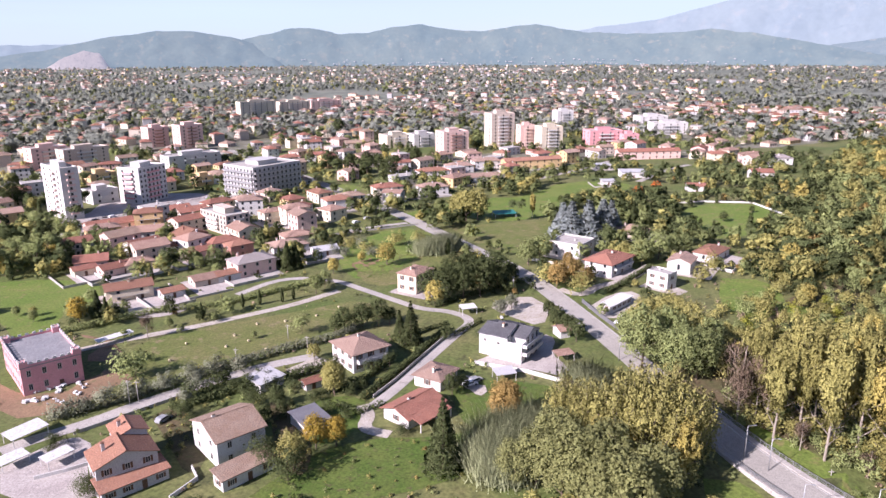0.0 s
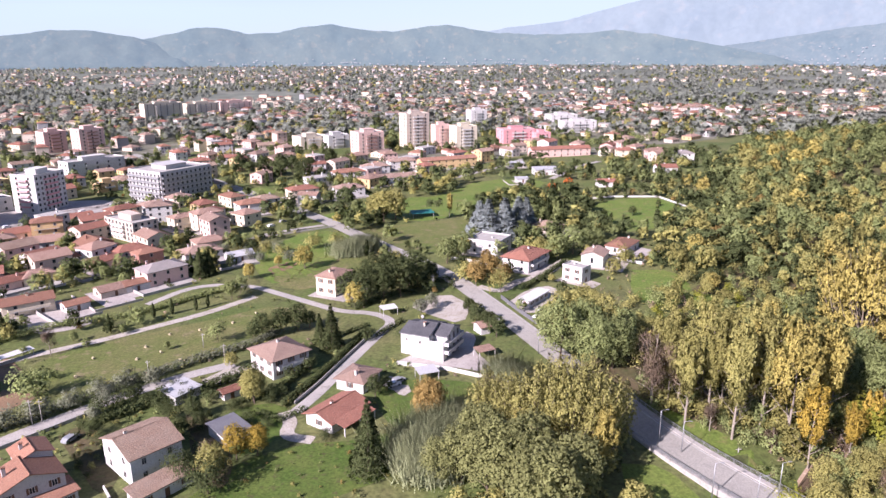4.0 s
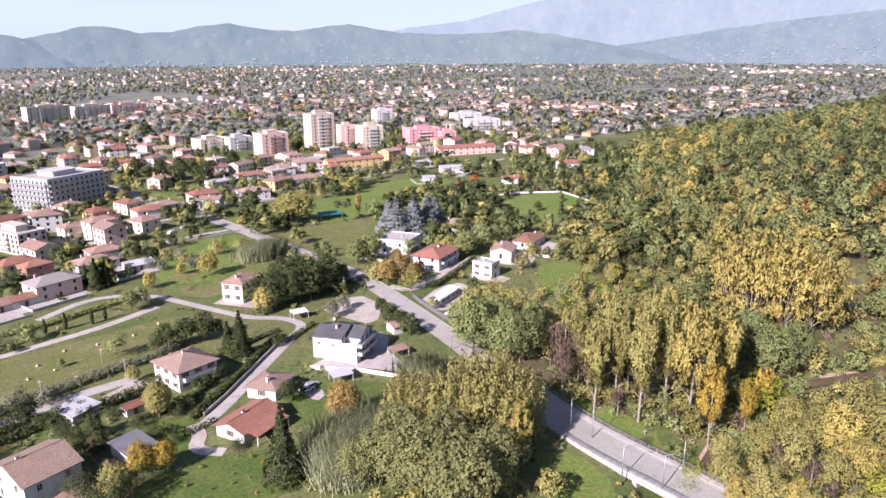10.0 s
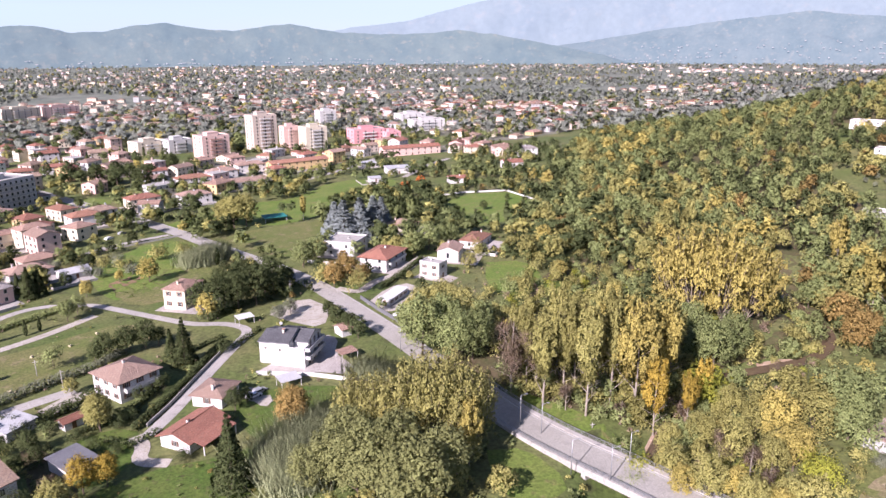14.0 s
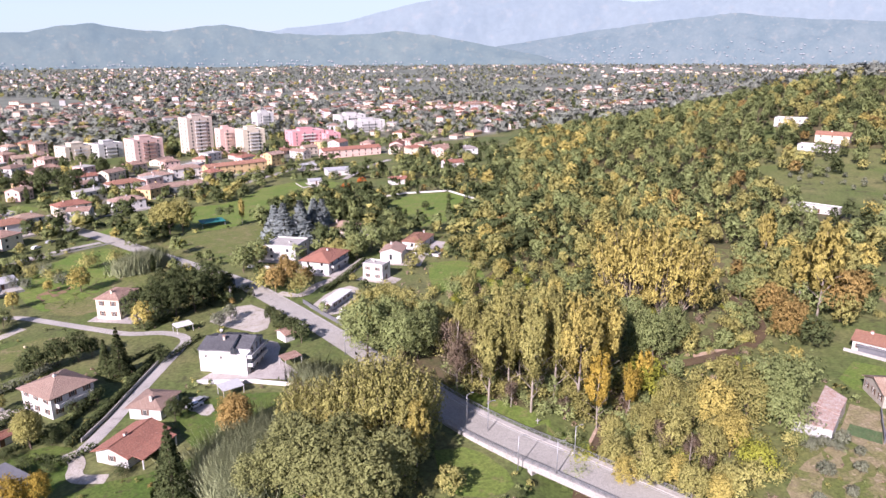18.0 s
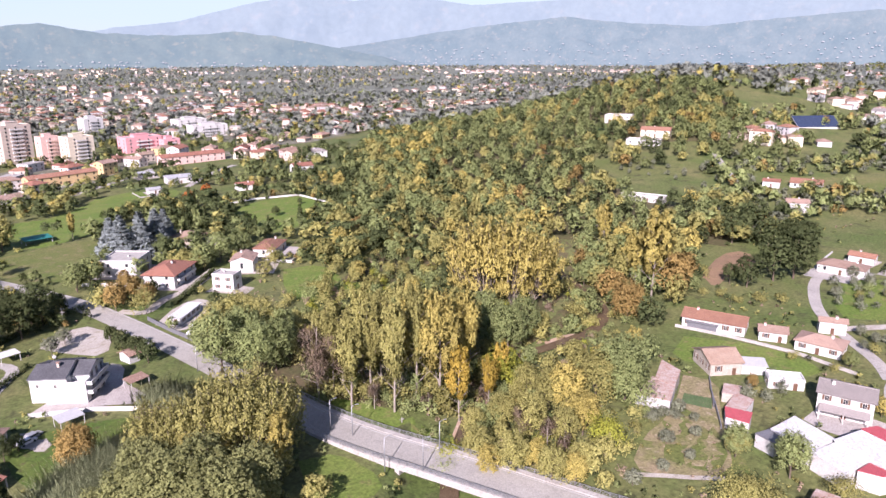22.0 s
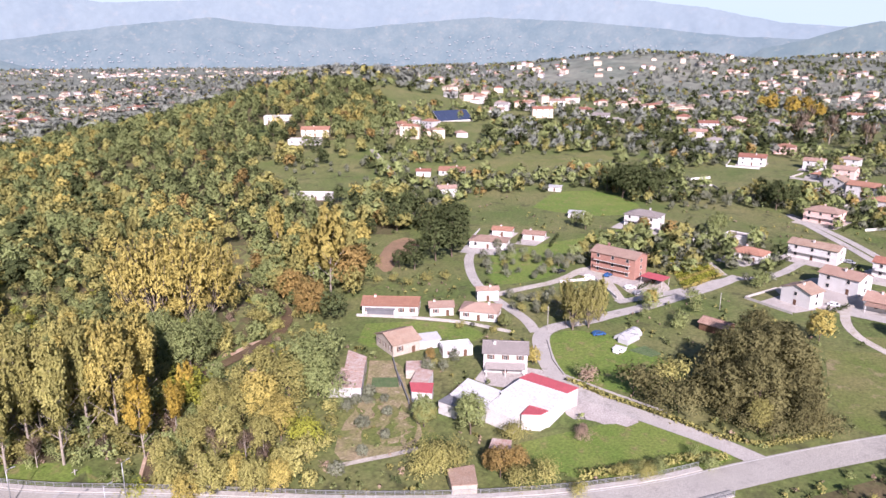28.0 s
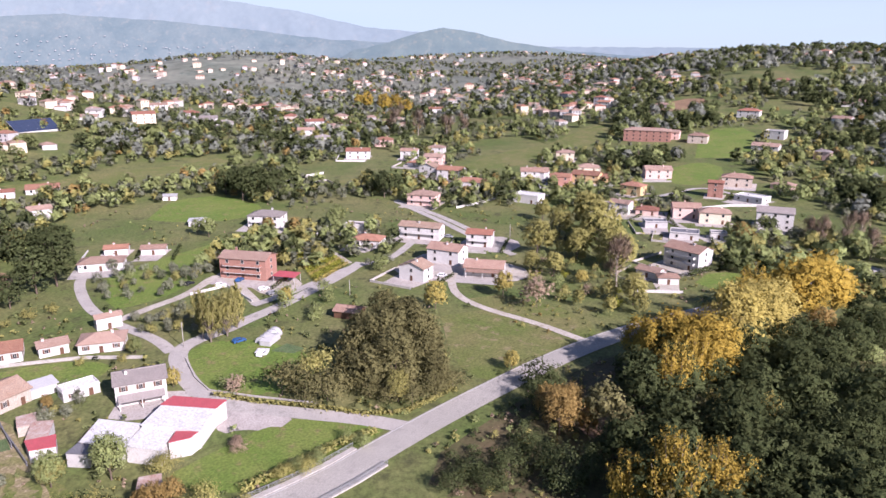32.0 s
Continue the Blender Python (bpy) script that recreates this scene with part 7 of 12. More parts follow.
tagged(ribbon("lane", smooth_line([(-78.5, 255.2), (-65.7, 275.8), (-44.5, 273.1), (-31.7, 261.0), (-17.7, 247.8), (-8.0, 238.5), (3.1, 236.0), (10.4, 227.2), (4.7, 216.0), (-2.0, 201.9), (-9.4, 185.1), (-13.2, 176.5), (-18.5, 166.9)]), 3.4, LANE, 0.070), "narrow pale lane between gardens", "road", kind="structure")
hedge([(-21.5, 170.5), (-16.0, 181.0), (-9.8, 193.0), (-4.6, 206.0), (1.0, 218.6)], 1.7, 2.2, L_DARK, "clipped dark hedge along the garden lane", "hedge", 34.0)
low_wall([(-18.8, 171.5), (-13.7, 181.0), (-6.8, 196.4), (0.2, 211.4)], 1.0, CONCRETE, "low concrete wall along the garden lane")
tagged(ribbon("lane", smooth_line([(-103.4, 146.0), (-98.5, 151.5), (-89.6, 158.3), (-82.0, 166.9), (-72.1, 176.3), (-62.1, 184.5), (-52.5, 191.9), (-38.7, 198.9)]), 4.5, LANE, 0.070), "pale village street", "road", kind="structure")
tagged(ribbon("lane", smooth_line([(-21.5, 167.4), (-18.8, 162.4), (-20.2, 155.4), (-13.0, 152.7)]), 3.5, GRAVEL, 0.090), "gravel drive to the bungalow", "road", kind="structure")
tagged(ribbon("lane", smooth_line([(-113.6, 204.1), (-101.5, 212.8), (-84.6, 222.3), (-70.2, 232.5), (-54.6, 243.7), (-40.3, 259.1)]), 3.5, GRAVEL, 0.070), "pale track along the fields", "road", kind="structure")
tagged(ribbon("lane", smooth_line([(-193.7, 343.3), (-186.7, 377.0), (-162.1, 410.9), (-132.5, 449.1), (-101.8, 477.7), (-52.1, 447.0)]), 5.0, LANE, 0.070), "town street", "road", kind="structure")
tagged(ribbon("lane", smooth_line([(-53.0, 349.6), (-36.8, 361.0), (-19.3, 369.3)]), 3.5, LANE, 0.070), "pale field lane", "road", kind="structure")
tagged(ribbon("lane", smooth_line([(44.5, 472.4), (71.7, 503.8), (106.9, 539.0), (137.9, 579.9)]), 4.5, LANE, 0.070), "straight pale lane past houses", "road", kind="structure")
tagged(ribbon("lane", smooth_line([(44.9, 259.1), (52.0, 250.5), (61.1, 263.3), (70.7, 266.5), (88.1, 288.4)]), 4.0, GRAVEL, 0.070), "pale lane to houses", "road", kind="structure")
tagged(ribbon("lane", smooth_line([(135.0, 482.2), (169.7, 532.1), (193.2, 551.3)]), 4.5, LANE, 0.070), "side lane", "road", kind="structure")
tagged(ribbon("lane", smooth_line([(158.1, 2.2), (162.7, 13.5), (165.9, 27.9), (169.8, 42.9), (172.2, 50.6), (180.5, 59.5), (193.0, 66.9), (204.9, 71.8), (213.3, 69.5), (222.2, 61.1), (232.0, 55.8), (242.5, 48.1), (254.1, 41.7), (276.9, 29.1), (295.8, 21.1)]), 5.5, LANE, 0.070), "asphalt side road to the hamlet", "road", kind="structure")
tagged(ribbon("lane", smooth_line([(205.4, 73.4), (214.9, 80.6), (223.3, 91.9), (235.0, 106.5), (249.0, 117.6), (272.4, 130.1), (284.9, 130.4)]), 4.0, LANE, 0.070), "narrow lane up through the hamlet", "road", kind="structure")
tagged(ribbon("lane", smooth_line([(230.3, 100.1), (244.3, 92.2), (257.7, 82.9), (283.7, 78.3), (266.9, 66.8), (248.4, 56.8)]), 4.0, GRAVEL, 0.070), "pale drive to the brick house", "road", kind="structure")
tagged(ribbon("lane", smooth_line([(245.2, 57.2), (257.1, 46.5), (273.3, 35.4), (292.6, 23.4), (297.9, 9.3), (331.7, -2.5)]), 4.0, LANE, 0.070), "lane past the vineyard", "road", kind="structure")
tagged(ribbon("lane", smooth_line([(294.5, 26.5), (314.2, 37.0), (327.0, 45.3)]), 3.5, GRAVEL, 0.070), "pale path by the vineyard", "road", kind="structure")
tagged(ribbon("lane", smooth_line([(209.6, -54.0), (224.5, -41.9), (238.6, -25.7), (253.7, -16.0), (276.3, -15.9)]), 3.2, GRAVEL, 0.070), "rutted earth track across a meadow", "road", kind="structure")
tagged(ribbon("lane", smooth_line([(415.9, 7.9), (387.7, -11.2), (350.9, -30.1), (315.1, -42.6)]), 4.0, LANE, 0.070), "lane down the hillside", "road", kind="structure")
tagged(ribbon("lane", smooth_line([(446.4, 292.8), (422.7, 269.2), (399.5, 245.6)]), 4.0, LANE, 0.070), "lane on the hillside", "road", kind="structure")
tagged(ribbon("lane", smooth_line([(413.1, 7.5), (382.6, -8.3), (356.0, -21.8), (319.6, -37.3), (304.5, -46.3)]), 4.0, LANE, 0.070), "lane through the village", "road", kind="structure")
tagged(ribbon("lane", smooth_line([(420.6, -60.2), (426.1, -88.9), (409.2, -112.5), (386.5, -135.5), (350.1, -138.0), (304.9, -144.5), (327.4, -160.2)]), 4.0, LANE, 0.070), "village road", "road", kind="structure")
tagged(ribbon("lane", smooth_line([(401.7, -117.2), (412.8, -147.8), (438.3, -185.7), (414.2, -196.9)]), 4.0, LANE, 0.070), "pale walled lane", "road", kind="structure")
patch("field", [(-100.9, 191.7), (-96.0, 212.8), (-73.9, 224.7), (-45.9, 240.6), (-30.5, 249.3), (-18.9, 234.5), (-26.9, 216.5), (-47.4, 207.6), (-65.2, 195.2), (-83.0, 180.5)], PASTURE, "grazed pasture with hay bales", 0.050)
patch("field", [(-179.0, 271.7), (-162.5, 275.1), (-138.8, 271.1), (-128.3, 250.9), (-136.4, 241.9), (-129.8, 217.9), (-143.9, 213.3)], LAWN, "green field", 0.050)
patch("field", [(-25.4, 369.5), (-7.8, 403.8), (14.7, 388.3), (29.0, 367.6), (54.8, 379.5), (71.9, 407.7), (95.2, 439.9), (114.8, 447.4), (133.3, 475.9), (85.9, 491.3), (51.6, 433.9), (19.9, 435.4), (-20.7, 396.8)], LAWN, "mown field by the road", 0.050)
patch("field", [(4.7, 356.1), (26.0, 367.7), (53.9, 372.9), (61.0, 359.8), (45.0, 307.5), (29.7, 308.1), (15.2, 328.0)], PASTURE, "rough meadow beyond the road", 0.050)
patch("field", [(130.4, 387.7), (150.1, 403.4), (170.5, 405.2), (182.6, 395.3), (179.0, 367.5), (158.7, 340.1), (136.5, 326.3), (124.4, 338.0), (123.6, 361.5)], LAWN, "oval sports lawn", 0.050)
patch("field", [(-40.6, 159.8), (-34.1, 171.7), (-22.1, 173.1), (-17.9, 160.9), (-25.0, 150.2), (-30.0, 147.8)], LUSH, "garden lawn", 0.050)
patch("field", [(-40.8, 128.3), (-29.6, 145.4), (-17.0, 151.4), (-2.1, 151.3), (9.0, 155.1), (9.3, 138.1), (-10.1, 128.0), (-26.3, 126.2)], LUSH, "green garden below the bungalow", 0.050)
patch("field", [(2.3, 176.1), (10.4, 182.9), (27.5, 179.1), (32.9, 174.0), (25.3, 163.3), (10.2, 152.4), (3.5, 160.7)], LUSH, "strip of lawn", 0.050)
patch("field", [(-48.8, 319.7), (-25.0, 363.2), (4.5, 339.0), (-15.6, 292.0), (-32.6, 269.3), (-44.4, 288.5)], LAWN, "green plots", 0.050)
patch("field", [(-39.1, 284.4), (-21.6, 309.6), (4.0, 304.3), (3.8, 283.4), (-14.5, 268.9), (-27.5, 262.2)], PASTURE, "rough green plot", 0.050)
patch("field", [(-42.5, 292.6), (-31.5, 305.3), (-25.9, 299.0), (-36.7, 284.4)], SOIL, "tilled plot", 0.050)
patch("field", [(9.3, 194.1), (14.7, 198.9), (32.4, 215.5), (36.3, 210.7), (32.9, 199.8), (36.4, 189.8), (35.9, 182.5), (23.9, 189.3)], PAVING, "paved yard of the white house", 0.050)
patch("yard", [(17.4, 239.4), (31.3, 254.3), (38.7, 238.9), (33.1, 220.3), (22.7, 230.9)], GRAVEL, "pale yard", 0.050)
patch("yard", [(51.8, 238.5), (63.3, 253.3), (74.7, 256.2), (71.9, 237.9), (56.8, 224.8)], GRAVEL, "gravel yard by the road", 0.050)
patch("yard", [(-197.3, 379.9), (-179.8, 405.1), (-162.4, 440.8), (-131.0, 443.6), (-136.6, 415.1), (-165.6, 386.1), (-182.0, 360.5)], PAVING, "paved forecourt", 0.050)
patch("yard", [(-218.8, 373.7), (-200.7, 386.7), (-213.1, 441.9), (-168.9, 459.4), (-130.0, 440.0), (-153.6, 415.4), (-184.8, 373.1)], PAVING, "car park of the tower blocks", 0.050)
patch("yard", [(-116.0, 244.6), (-105.3, 251.8), (-91.0, 241.3), (-96.1, 232.9), (-109.0, 230.4)], PAVING, "courtyards of a villa", 0.050)
patch("yard", [(-99.3, 139.1), (-95.5, 146.0), (-90.0, 153.5), (-82.1, 148.3), (-79.2, 136.7), (-70.7, 126.6), (-91.8, 126.7)], PAVING, "paved gardens of the grey house", 0.050)
patch("yard", [(-46.1, 189.1), (-38.6, 198.1), (-31.2, 194.7), (-35.4, 189.0), (-41.1, 184.3)], GRAVEL, "drive of the villa", 0.050)
patch("field", [(-124.4, 180.9), (-114.2, 174.1), (-98.9, 177.3), (-99.3, 195.6), (-109.5, 195.7), (-107.0, 212.9), (-116.2, 213.0), (-120.4, 217.8), (-101.4, 208.3), (-91.0, 180.6), (-97.1, 164.6), (-112.1, 160.5)], SOIL, "building-site earth", 0.050)
patch("yard", [(3.9, 179.4), (7.3, 186.5), (13.1, 175.9), (9.8, 171.1)], GRAVEL, "yard beside the cottage", 0.050)
patch("field", [(-139.2, 662.9), (-102.5, 702.7), (-76.8, 672.6), (-111.6, 625.4)], SOIL, "bare building ground", 0.050)
patch("field", [(-94.1, 477.5), (-68.3, 487.3), (-50.4, 466.1), (-67.5, 453.0)], LAWN, "green plot in town", 0.050)
patch("field", [(-167.6, 610.2), (-131.8, 626.0), (-112.7, 577.3), (-141.1, 560.7)], LAWN, "park lawn", 0.050)
patch("field", [(204.8, 68.8), (213.1, 64.2), (214.8, 48.7), (203.4, 32.9), (193.1, 21.8), (179.1, 26.6), (176.5, 42.8), (176.9, 50.3), (182.1, 59.9)], LAWN, "bright green paddock", 0.050)
patch("field", [(140.5, 53.7), (151.5, 44.3), (164.1, 33.3), (162.1, 19.0), (158.8, 6.3), (150.1, 12.7), (141.4, 24.6), (133.6, 35.3), (132.1, 45.4)], LAWN, "green triangle by the junction", 0.050)
patch("field", [(232.2, -9.8), (239.6, -30.4), (215.6, -45.9), (206.2, -51.1), (187.1, -30.3), (180.5, -19.8), (195.5, -11.3)], PASTURE, "meadow by the main road", 0.050)
patch("field", [(248.8, -19.0), (254.3, -36.6), (230.0, -60.7), (212.6, -60.0), (209.3, -51.9), (225.7, -38.3)], PASTURE, "meadow along the track", 0.050)
patch("field", [(428.1, 240.9), (449.6, 218.4), (481.0, 196.2), (519.3, 159.4), (558.7, 132.0), (504.7, 127.9), (463.9, 154.2), (434.6, 185.3), (414.3, 215.1)], PASTURE, "long green meadow on the slope", 0.050)
patch("field", [(368.1, 136.2), (412.1, 138.3), (428.7, 110.0), (394.9, 77.1), (369.7, 90.3), (363.4, 114.6)], LAWN, "green meadow", 0.050)
patch("field", [(278.7, 123.4), (301.3, 108.7), (332.4, 87.3), (358.5, 76.4), (301.1, 84.7), (264.7, 86.1), (246.8, 96.8), (241.4, 106.6)], LAWN, "garden lawns of the hamlet", 0.050)
patch("field", [(511.0, -31.8), (575.6, -72.9), (603.3, -124.8), (535.2, -102.4), (508.3, -64.4)], PASTURE, "green field in the valley", 0.050)
patch("field", [(593.1, -113.2), (674.0, -171.6), (690.0, -203.2), (601.2, -173.0), (564.9, -126.2)], PASTURE, "sloping meadow", 0.050)
patch("field", [(521.4, -215.0), (619.4, -258.5), (613.0, -306.1), (512.1, -253.7)], LAWN, "green meadow by the brick house", 0.050)
patch("field", [(263.8, -112.3), (277.5, -125.0), (269.1, -144.8), (249.6, -132.8), (250.4, -117.8)], LAWN, "green lawn behind a house", 0.050)
patch("field", [(490.0, -182.3), (511.5, -215.3), (482.0, -223.4), (437.8, -189.2), (448.9, -167.6)], LAWN, "green meadow behind a wall", 0.050)
patch("field", [(718.7, -240.2), (774.3, -295.3), (751.6, -323.2), (708.0, -282.4)], SOIL, "ploughed slope", 0.050)
patch("field", [(430.5, 76.6), (492.2, 32.3), (473.4, 16.2), (447.2, 44.0)], PASTURE, "green field", 0.050)
patch("yard", [(176.9, 51.1), (170.2, 40.1), (163.9, 29.1), (157.4, 34.9), (159.0, 42.0), (156.6, 46.8), (164.9, 51.6)], PAVING, "paved yard of the warehouse", 0.050)
patch("yard", [(270.9, 66.1), (285.1, 60.0), (273.8, 42.3), (254.1, 43.8), (254.5, 54.3)], GRAVEL, "yard with parked cars", 0.050)
patch("yard", [(286.3, 7.7), (314.5, -10.0), (300.3, -23.9), (289.4, -47.6), (269.2, -48.8), (267.3, -21.8), (272.9, 1.7)], GRAVEL, "forecourt of the white houses", 0.050)
patch("yard", [(165.6, 76.8), (176.0, 77.8), (180.6, 64.2), (178.1, 58.3), (168.6, 61.8), (163.8, 69.6)], PAVING, "yard of the taupe-roofed house", 0.050)
patch("field", [(134.3, 103.9), (145.9, 98.5), (142.8, 86.0), (135.6, 70.8), (124.6, 69.5), (120.0, 82.7), (120.4, 92.3)], PASTURE, "kitchen garden and orchard", 0.050)
patch("field", [(151.2, 101.7), (161.0, 100.9), (150.4, 90.1), (146.2, 97.1)], SOIL, "vegetable beds", 0.050)
patch("field", [(187.4, 127.5), (199.7, 107.0), (198.9, 87.2), (187.8, 88.1), (178.7, 103.7), (168.5, 119.2)], LAWN, "green strip behind the farmhouse", 0.050)
patch("field", [(240.4, 158.2), (276.3, 166.5), (285.8, 163.5), (267.6, 151.0), (241.8, 151.7)], SOIL, "bare slope among the trees", 0.050)
patch("yard", [(326.0, -23.0), (339.0, -41.8), (322.8, -54.7), (303.4, -40.4)], PAVING, "paved village yards", 0.050)
patch("field", [(75.8, 158.8), (88.1, 140.6), (92.0, 127.1), (75.4, 121.7), (70.5, 135.2)], LAWN, "grassy bank by the bridge", 0.050)
patch("field", [(56.3, 134.5), (65.8, 132.9), (69.2, 117.5), (62.6, 113.1), (51.8, 117.9)], LAWN, "grassy bank below the bridge", 0.050)
patch("field", [(113.8, 142.9), (116.1, 138.2), (106.5, 128.1), (94.1, 125.3), (96.3, 130.4)], SAND, "sandy bar in the stream", 0.050)
patch("field", [(63.4, 184.9), (96.8, 208.8), (134.2, 254.8), (200.0, 293.4), (244.6, 244.7), (211.5, 180.2), (173.2, 159.1), (135.5, 159.1), (116.0, 144.7), (99.7, 137.7), (83.5, 145.4), (72.5, 164.2)], SCRUB, "scrubby floor of the riverside wood", 0.030, cuts=4)
patch("field", [(146.8, -5.6), (176.5, -33.2), (201.3, -64.1), (199.6, -99.0), (224.8, -164.3), (125.3, -97.0), (129.9, -1.2)], SCRUB, "shaded scrub below the road", 0.030, cuts=4)
hedge([(-99.2, 160.3), (-83.8, 171.2), (-72.5, 182.1), (-60.9, 192.0), (-48.1, 202.4), (-33.7, 211.9), (-27.4, 221.4)], 3.0, 3.0, L_GREY, "row of olive shrubs along the street")
hedge([(-2.9, 239.8), (9.7, 251.6), (25.8, 264.4), (35.0, 267.6)], 2.0, 2.6, L_DARK, "tall dark evergreen garden hedge")
hedge([(62.2, 253.4), (73.0, 266.4), (87.0, 284.4)], 2.0, 2.4, L_DARK, "evergreen hedge beside the drive")
hedge([(-132.8, 213.2), (-119.0, 222.7), (-103.2, 235.8), (-79.6, 244.1), (-50.8, 269.7)], 2.5, 2.5, L_GREEN, "rough green hedge between fields")
hedge([(3.7, 213.6), (12.6, 225.8)], 1.2, 1.8, L_DARK, "hedge round the white house")
hedge([(-34.3, 173.3), (-25.6, 176.4), (-21.3, 179.8)], 1.5, 2.0, L_DARK, "hedge along the bungalow drive")
hedge([(177.0, 53.3), (172.7, 42.0), (169.0, 25.4), (164.6, 12.2), (165.6, 2.2), (177.5, -10.2)], 1.4, 1.2, L_OLIVE, "low growth along the verge")
hedge([(133.6, 36.5), (141.5, 27.1), (150.3, 18.0), (155.0, 10.3)], 2.5, 2.2, L_OLIVE, "scrubby olive-green hedge along the verge")
hedge([(270.8, -112.8), (284.5, -137.8), (275.9, -153.1)], 2.5, 3.0, L_DARK, "dark hedge behind the lawn")
low_wall([(9.2, 192.2), (23.6, 186.3), (35.2, 178.3)], 1.2, WHITE, "white garden wall along the yard")
low_wall([(-67.0, 364.3), (-82.4, 352.6), (-95.5, 336.1), (-107.5, 320.9)], 1.0, CONCRETE, "pale concrete wall between fields")
low_wall([(-13.2, 365.3), (-36.1, 353.8), (-63.0, 340.8)], 0.8, CONCRETE, "pale concrete wall between fields")
low_wall([(131.6, 407.3), (152.8, 411.1), (179.7, 403.6), (184.1, 370.7)], 1.0, WHITE, "white wall round the sports lawn")
low_wall([(50.9, 244.4), (54.1, 230.1), (57.8, 217.3)], 1.4, SHEET_DARK, "green mesh fence along the road")
low_wall([(200.7, 67.9), (187.4, 61.4), (179.6, 55.5), (175.6, 42.6), (171.1, 25.7)], 0.5, CONCRETE, "low kerb wall round the paddock")
low_wall([(460.5, 86.8), (478.8, 74.4), (494.6, 58.8)], 1.6, WHITE, "long white wall on the terrace")
low_wall([(452.9, 44.6), (472.3, 54.2), (452.9, 81.6)], 1.2, CONCRETE, "pale concrete retaining wall on the slope")
low_wall([(378.9, -148.8), (387.3, -181.4), (384.9, -203.2)], 1.4, WHITE, "white plastered boundary wall of a garden")
low_wall([(394.8, -26.7), (404.8, -39.5), (416.2, -51.4)], 1.2, WHITE, "white plastered boundary wall of a garden")
low_wall([(-89.2, 134.7), (-83.5, 137.9), (-78.8, 141.2)], 0.9, WHITE, "white parapet wall by a drive")
low_wall([(-57.0, 127.4), (-53.5, 134.4), (-56.2, 138.7)], 1.0, WHITE, "white wall round a yard")
plant("conifer", L_DARK, -0.1, 138.2, 17.7, 0, 67, "tall dark fir beside the bungalow", variant=1)
plant("conifer", L_DARK, -10.1, 206.2, 15.1, 0, 134, "dark fir in a garden", variant=2)
plant("conifer", L_DARK, -14.0, 211.6, 9.9, 1, 201, "dark fir in a garden", variant=0)
plant("broad", L_GOLD, -29.8, 146.6, 9.6, 0, 268, "golden ornamental tree by the shed", variant=1)
plant("broad", L_GOLD, -25.3, 147.8, 8.5, 0, 335, "golden ornamental tree by the shed", variant=2)
plant("broad", L_GOLD, -125.4, 228.0, 9.5, 1, 42, "golden ornamental tree by the shed", variant=0)
plant("broad", L_RUST, 15.3, 156.3, 13.2, 0, 109, "russet tree on the lawn edge", variant=1)
plant("broad", L_OLIVE, -29.4, 173.2, 10.6, 0, 176, "olive-brown rounded tree in a garden", variant=2)
plant("broad", L_OLIVE, -33.4, 138.5, 9.8, 0, 243, "olive-brown rounded tree in a garden", variant=0)
plant("broad", L_OLIVE, -144.1, 233.5, 4.2, 1, 310, "olive-brown rounded tree in a garden", variant=1)
plant("bush", L_DARK, -39.7, 138.6, 6.5, 0, 17, "dark shrub by the farmhouse", variant=2)
plant("bush", L_DARK, -33.8, 134.2, 7.3, 0, 84, "dark shrub by the farmhouse", variant=0)
plant("bush", L_DARK, -10.3, 152.7, 3.2, 0, 151, "dark shrub by the farmhouse", variant=1)
plant("bush", L_DARK, -49.6, 167.2, 5.0, 0, 218, "dark shrub by the farmhouse", variant=2)
plant("bush", L_DARK, -47.3, 176.7, 3.5, 1, 285, "dark shrub by the farmhouse", variant=0)
plant("bush", L_GREEN, -88.0, 184.8, 8.8, 1, 352, "green shrub in the field", variant=1)
plant("bush", L_GREEN, -46.3, 215.9, 6.0, 1, 59, "green shrub in the field", variant=2)
plant("bush", L_GREEN, -88.2, 195.5, 2.9, 1, 126, "green shrub in the field", variant=0)
plant("bare", L_DRY, -95.6, 212.8, 8.6, 1, 193, "leafless brown tree by the track", variant=1)
plant("bare", L_DRY, -36.1, 145.4, 7.0, 0, 260, "leafless brown tree by the track", variant=2)
plant("broad", L_DARK, -32.6, 217.6, 9.3, 1, 327, "dark evergreen oak row", variant=0)
plant("broad", L_DARK, -27.3, 220.4, 10.2, 1, 34, "dark evergreen oak row", variant=1)
plant("broad", L_DARK, -21.8, 222.4, 10.3, 1, 101, "dark evergreen oak row", variant=2)
plant("broad", L_DARK, -35.3, 216.7, 6.8, 1, 168, "dark evergreen oak row", variant=0)
plant("broad", L_DARK, -18.1, 223.8, 7.4, 1, 235, "dark evergreen oak row", variant=1)
plant("broad", L_DARK, -5.1, 248.8, 12.5, 1, 302, "dark tree of the roadside grove", variant=2)
plant("broad", L_DARK, 1.2, 245.6, 14.6, 1, 9, "dark tree of the roadside grove", variant=0)
plant("broad", L_DARK, 7.5, 248.5, 15.7, 0, 76, "dark tree of the roadside grove", variant=1)
plant("broad", L_DARK, 14.0, 251.5, 16.3, 1, 143, "dark tree of the roadside grove", variant=2)
plant("broad", L_DARK, 21.0, 259.8, 15.3, 1, 210, "dark tree of the roadside grove", variant=0)
plant("broad", L_DARK, 10.3, 268.3, 14.3, 1, 277, "dark tree of the roadside grove", variant=1)
plant("broad", L_DARK, 19.6, 271.7, 13.4, 1, 344, "dark tree of the roadside grove", variant=2)
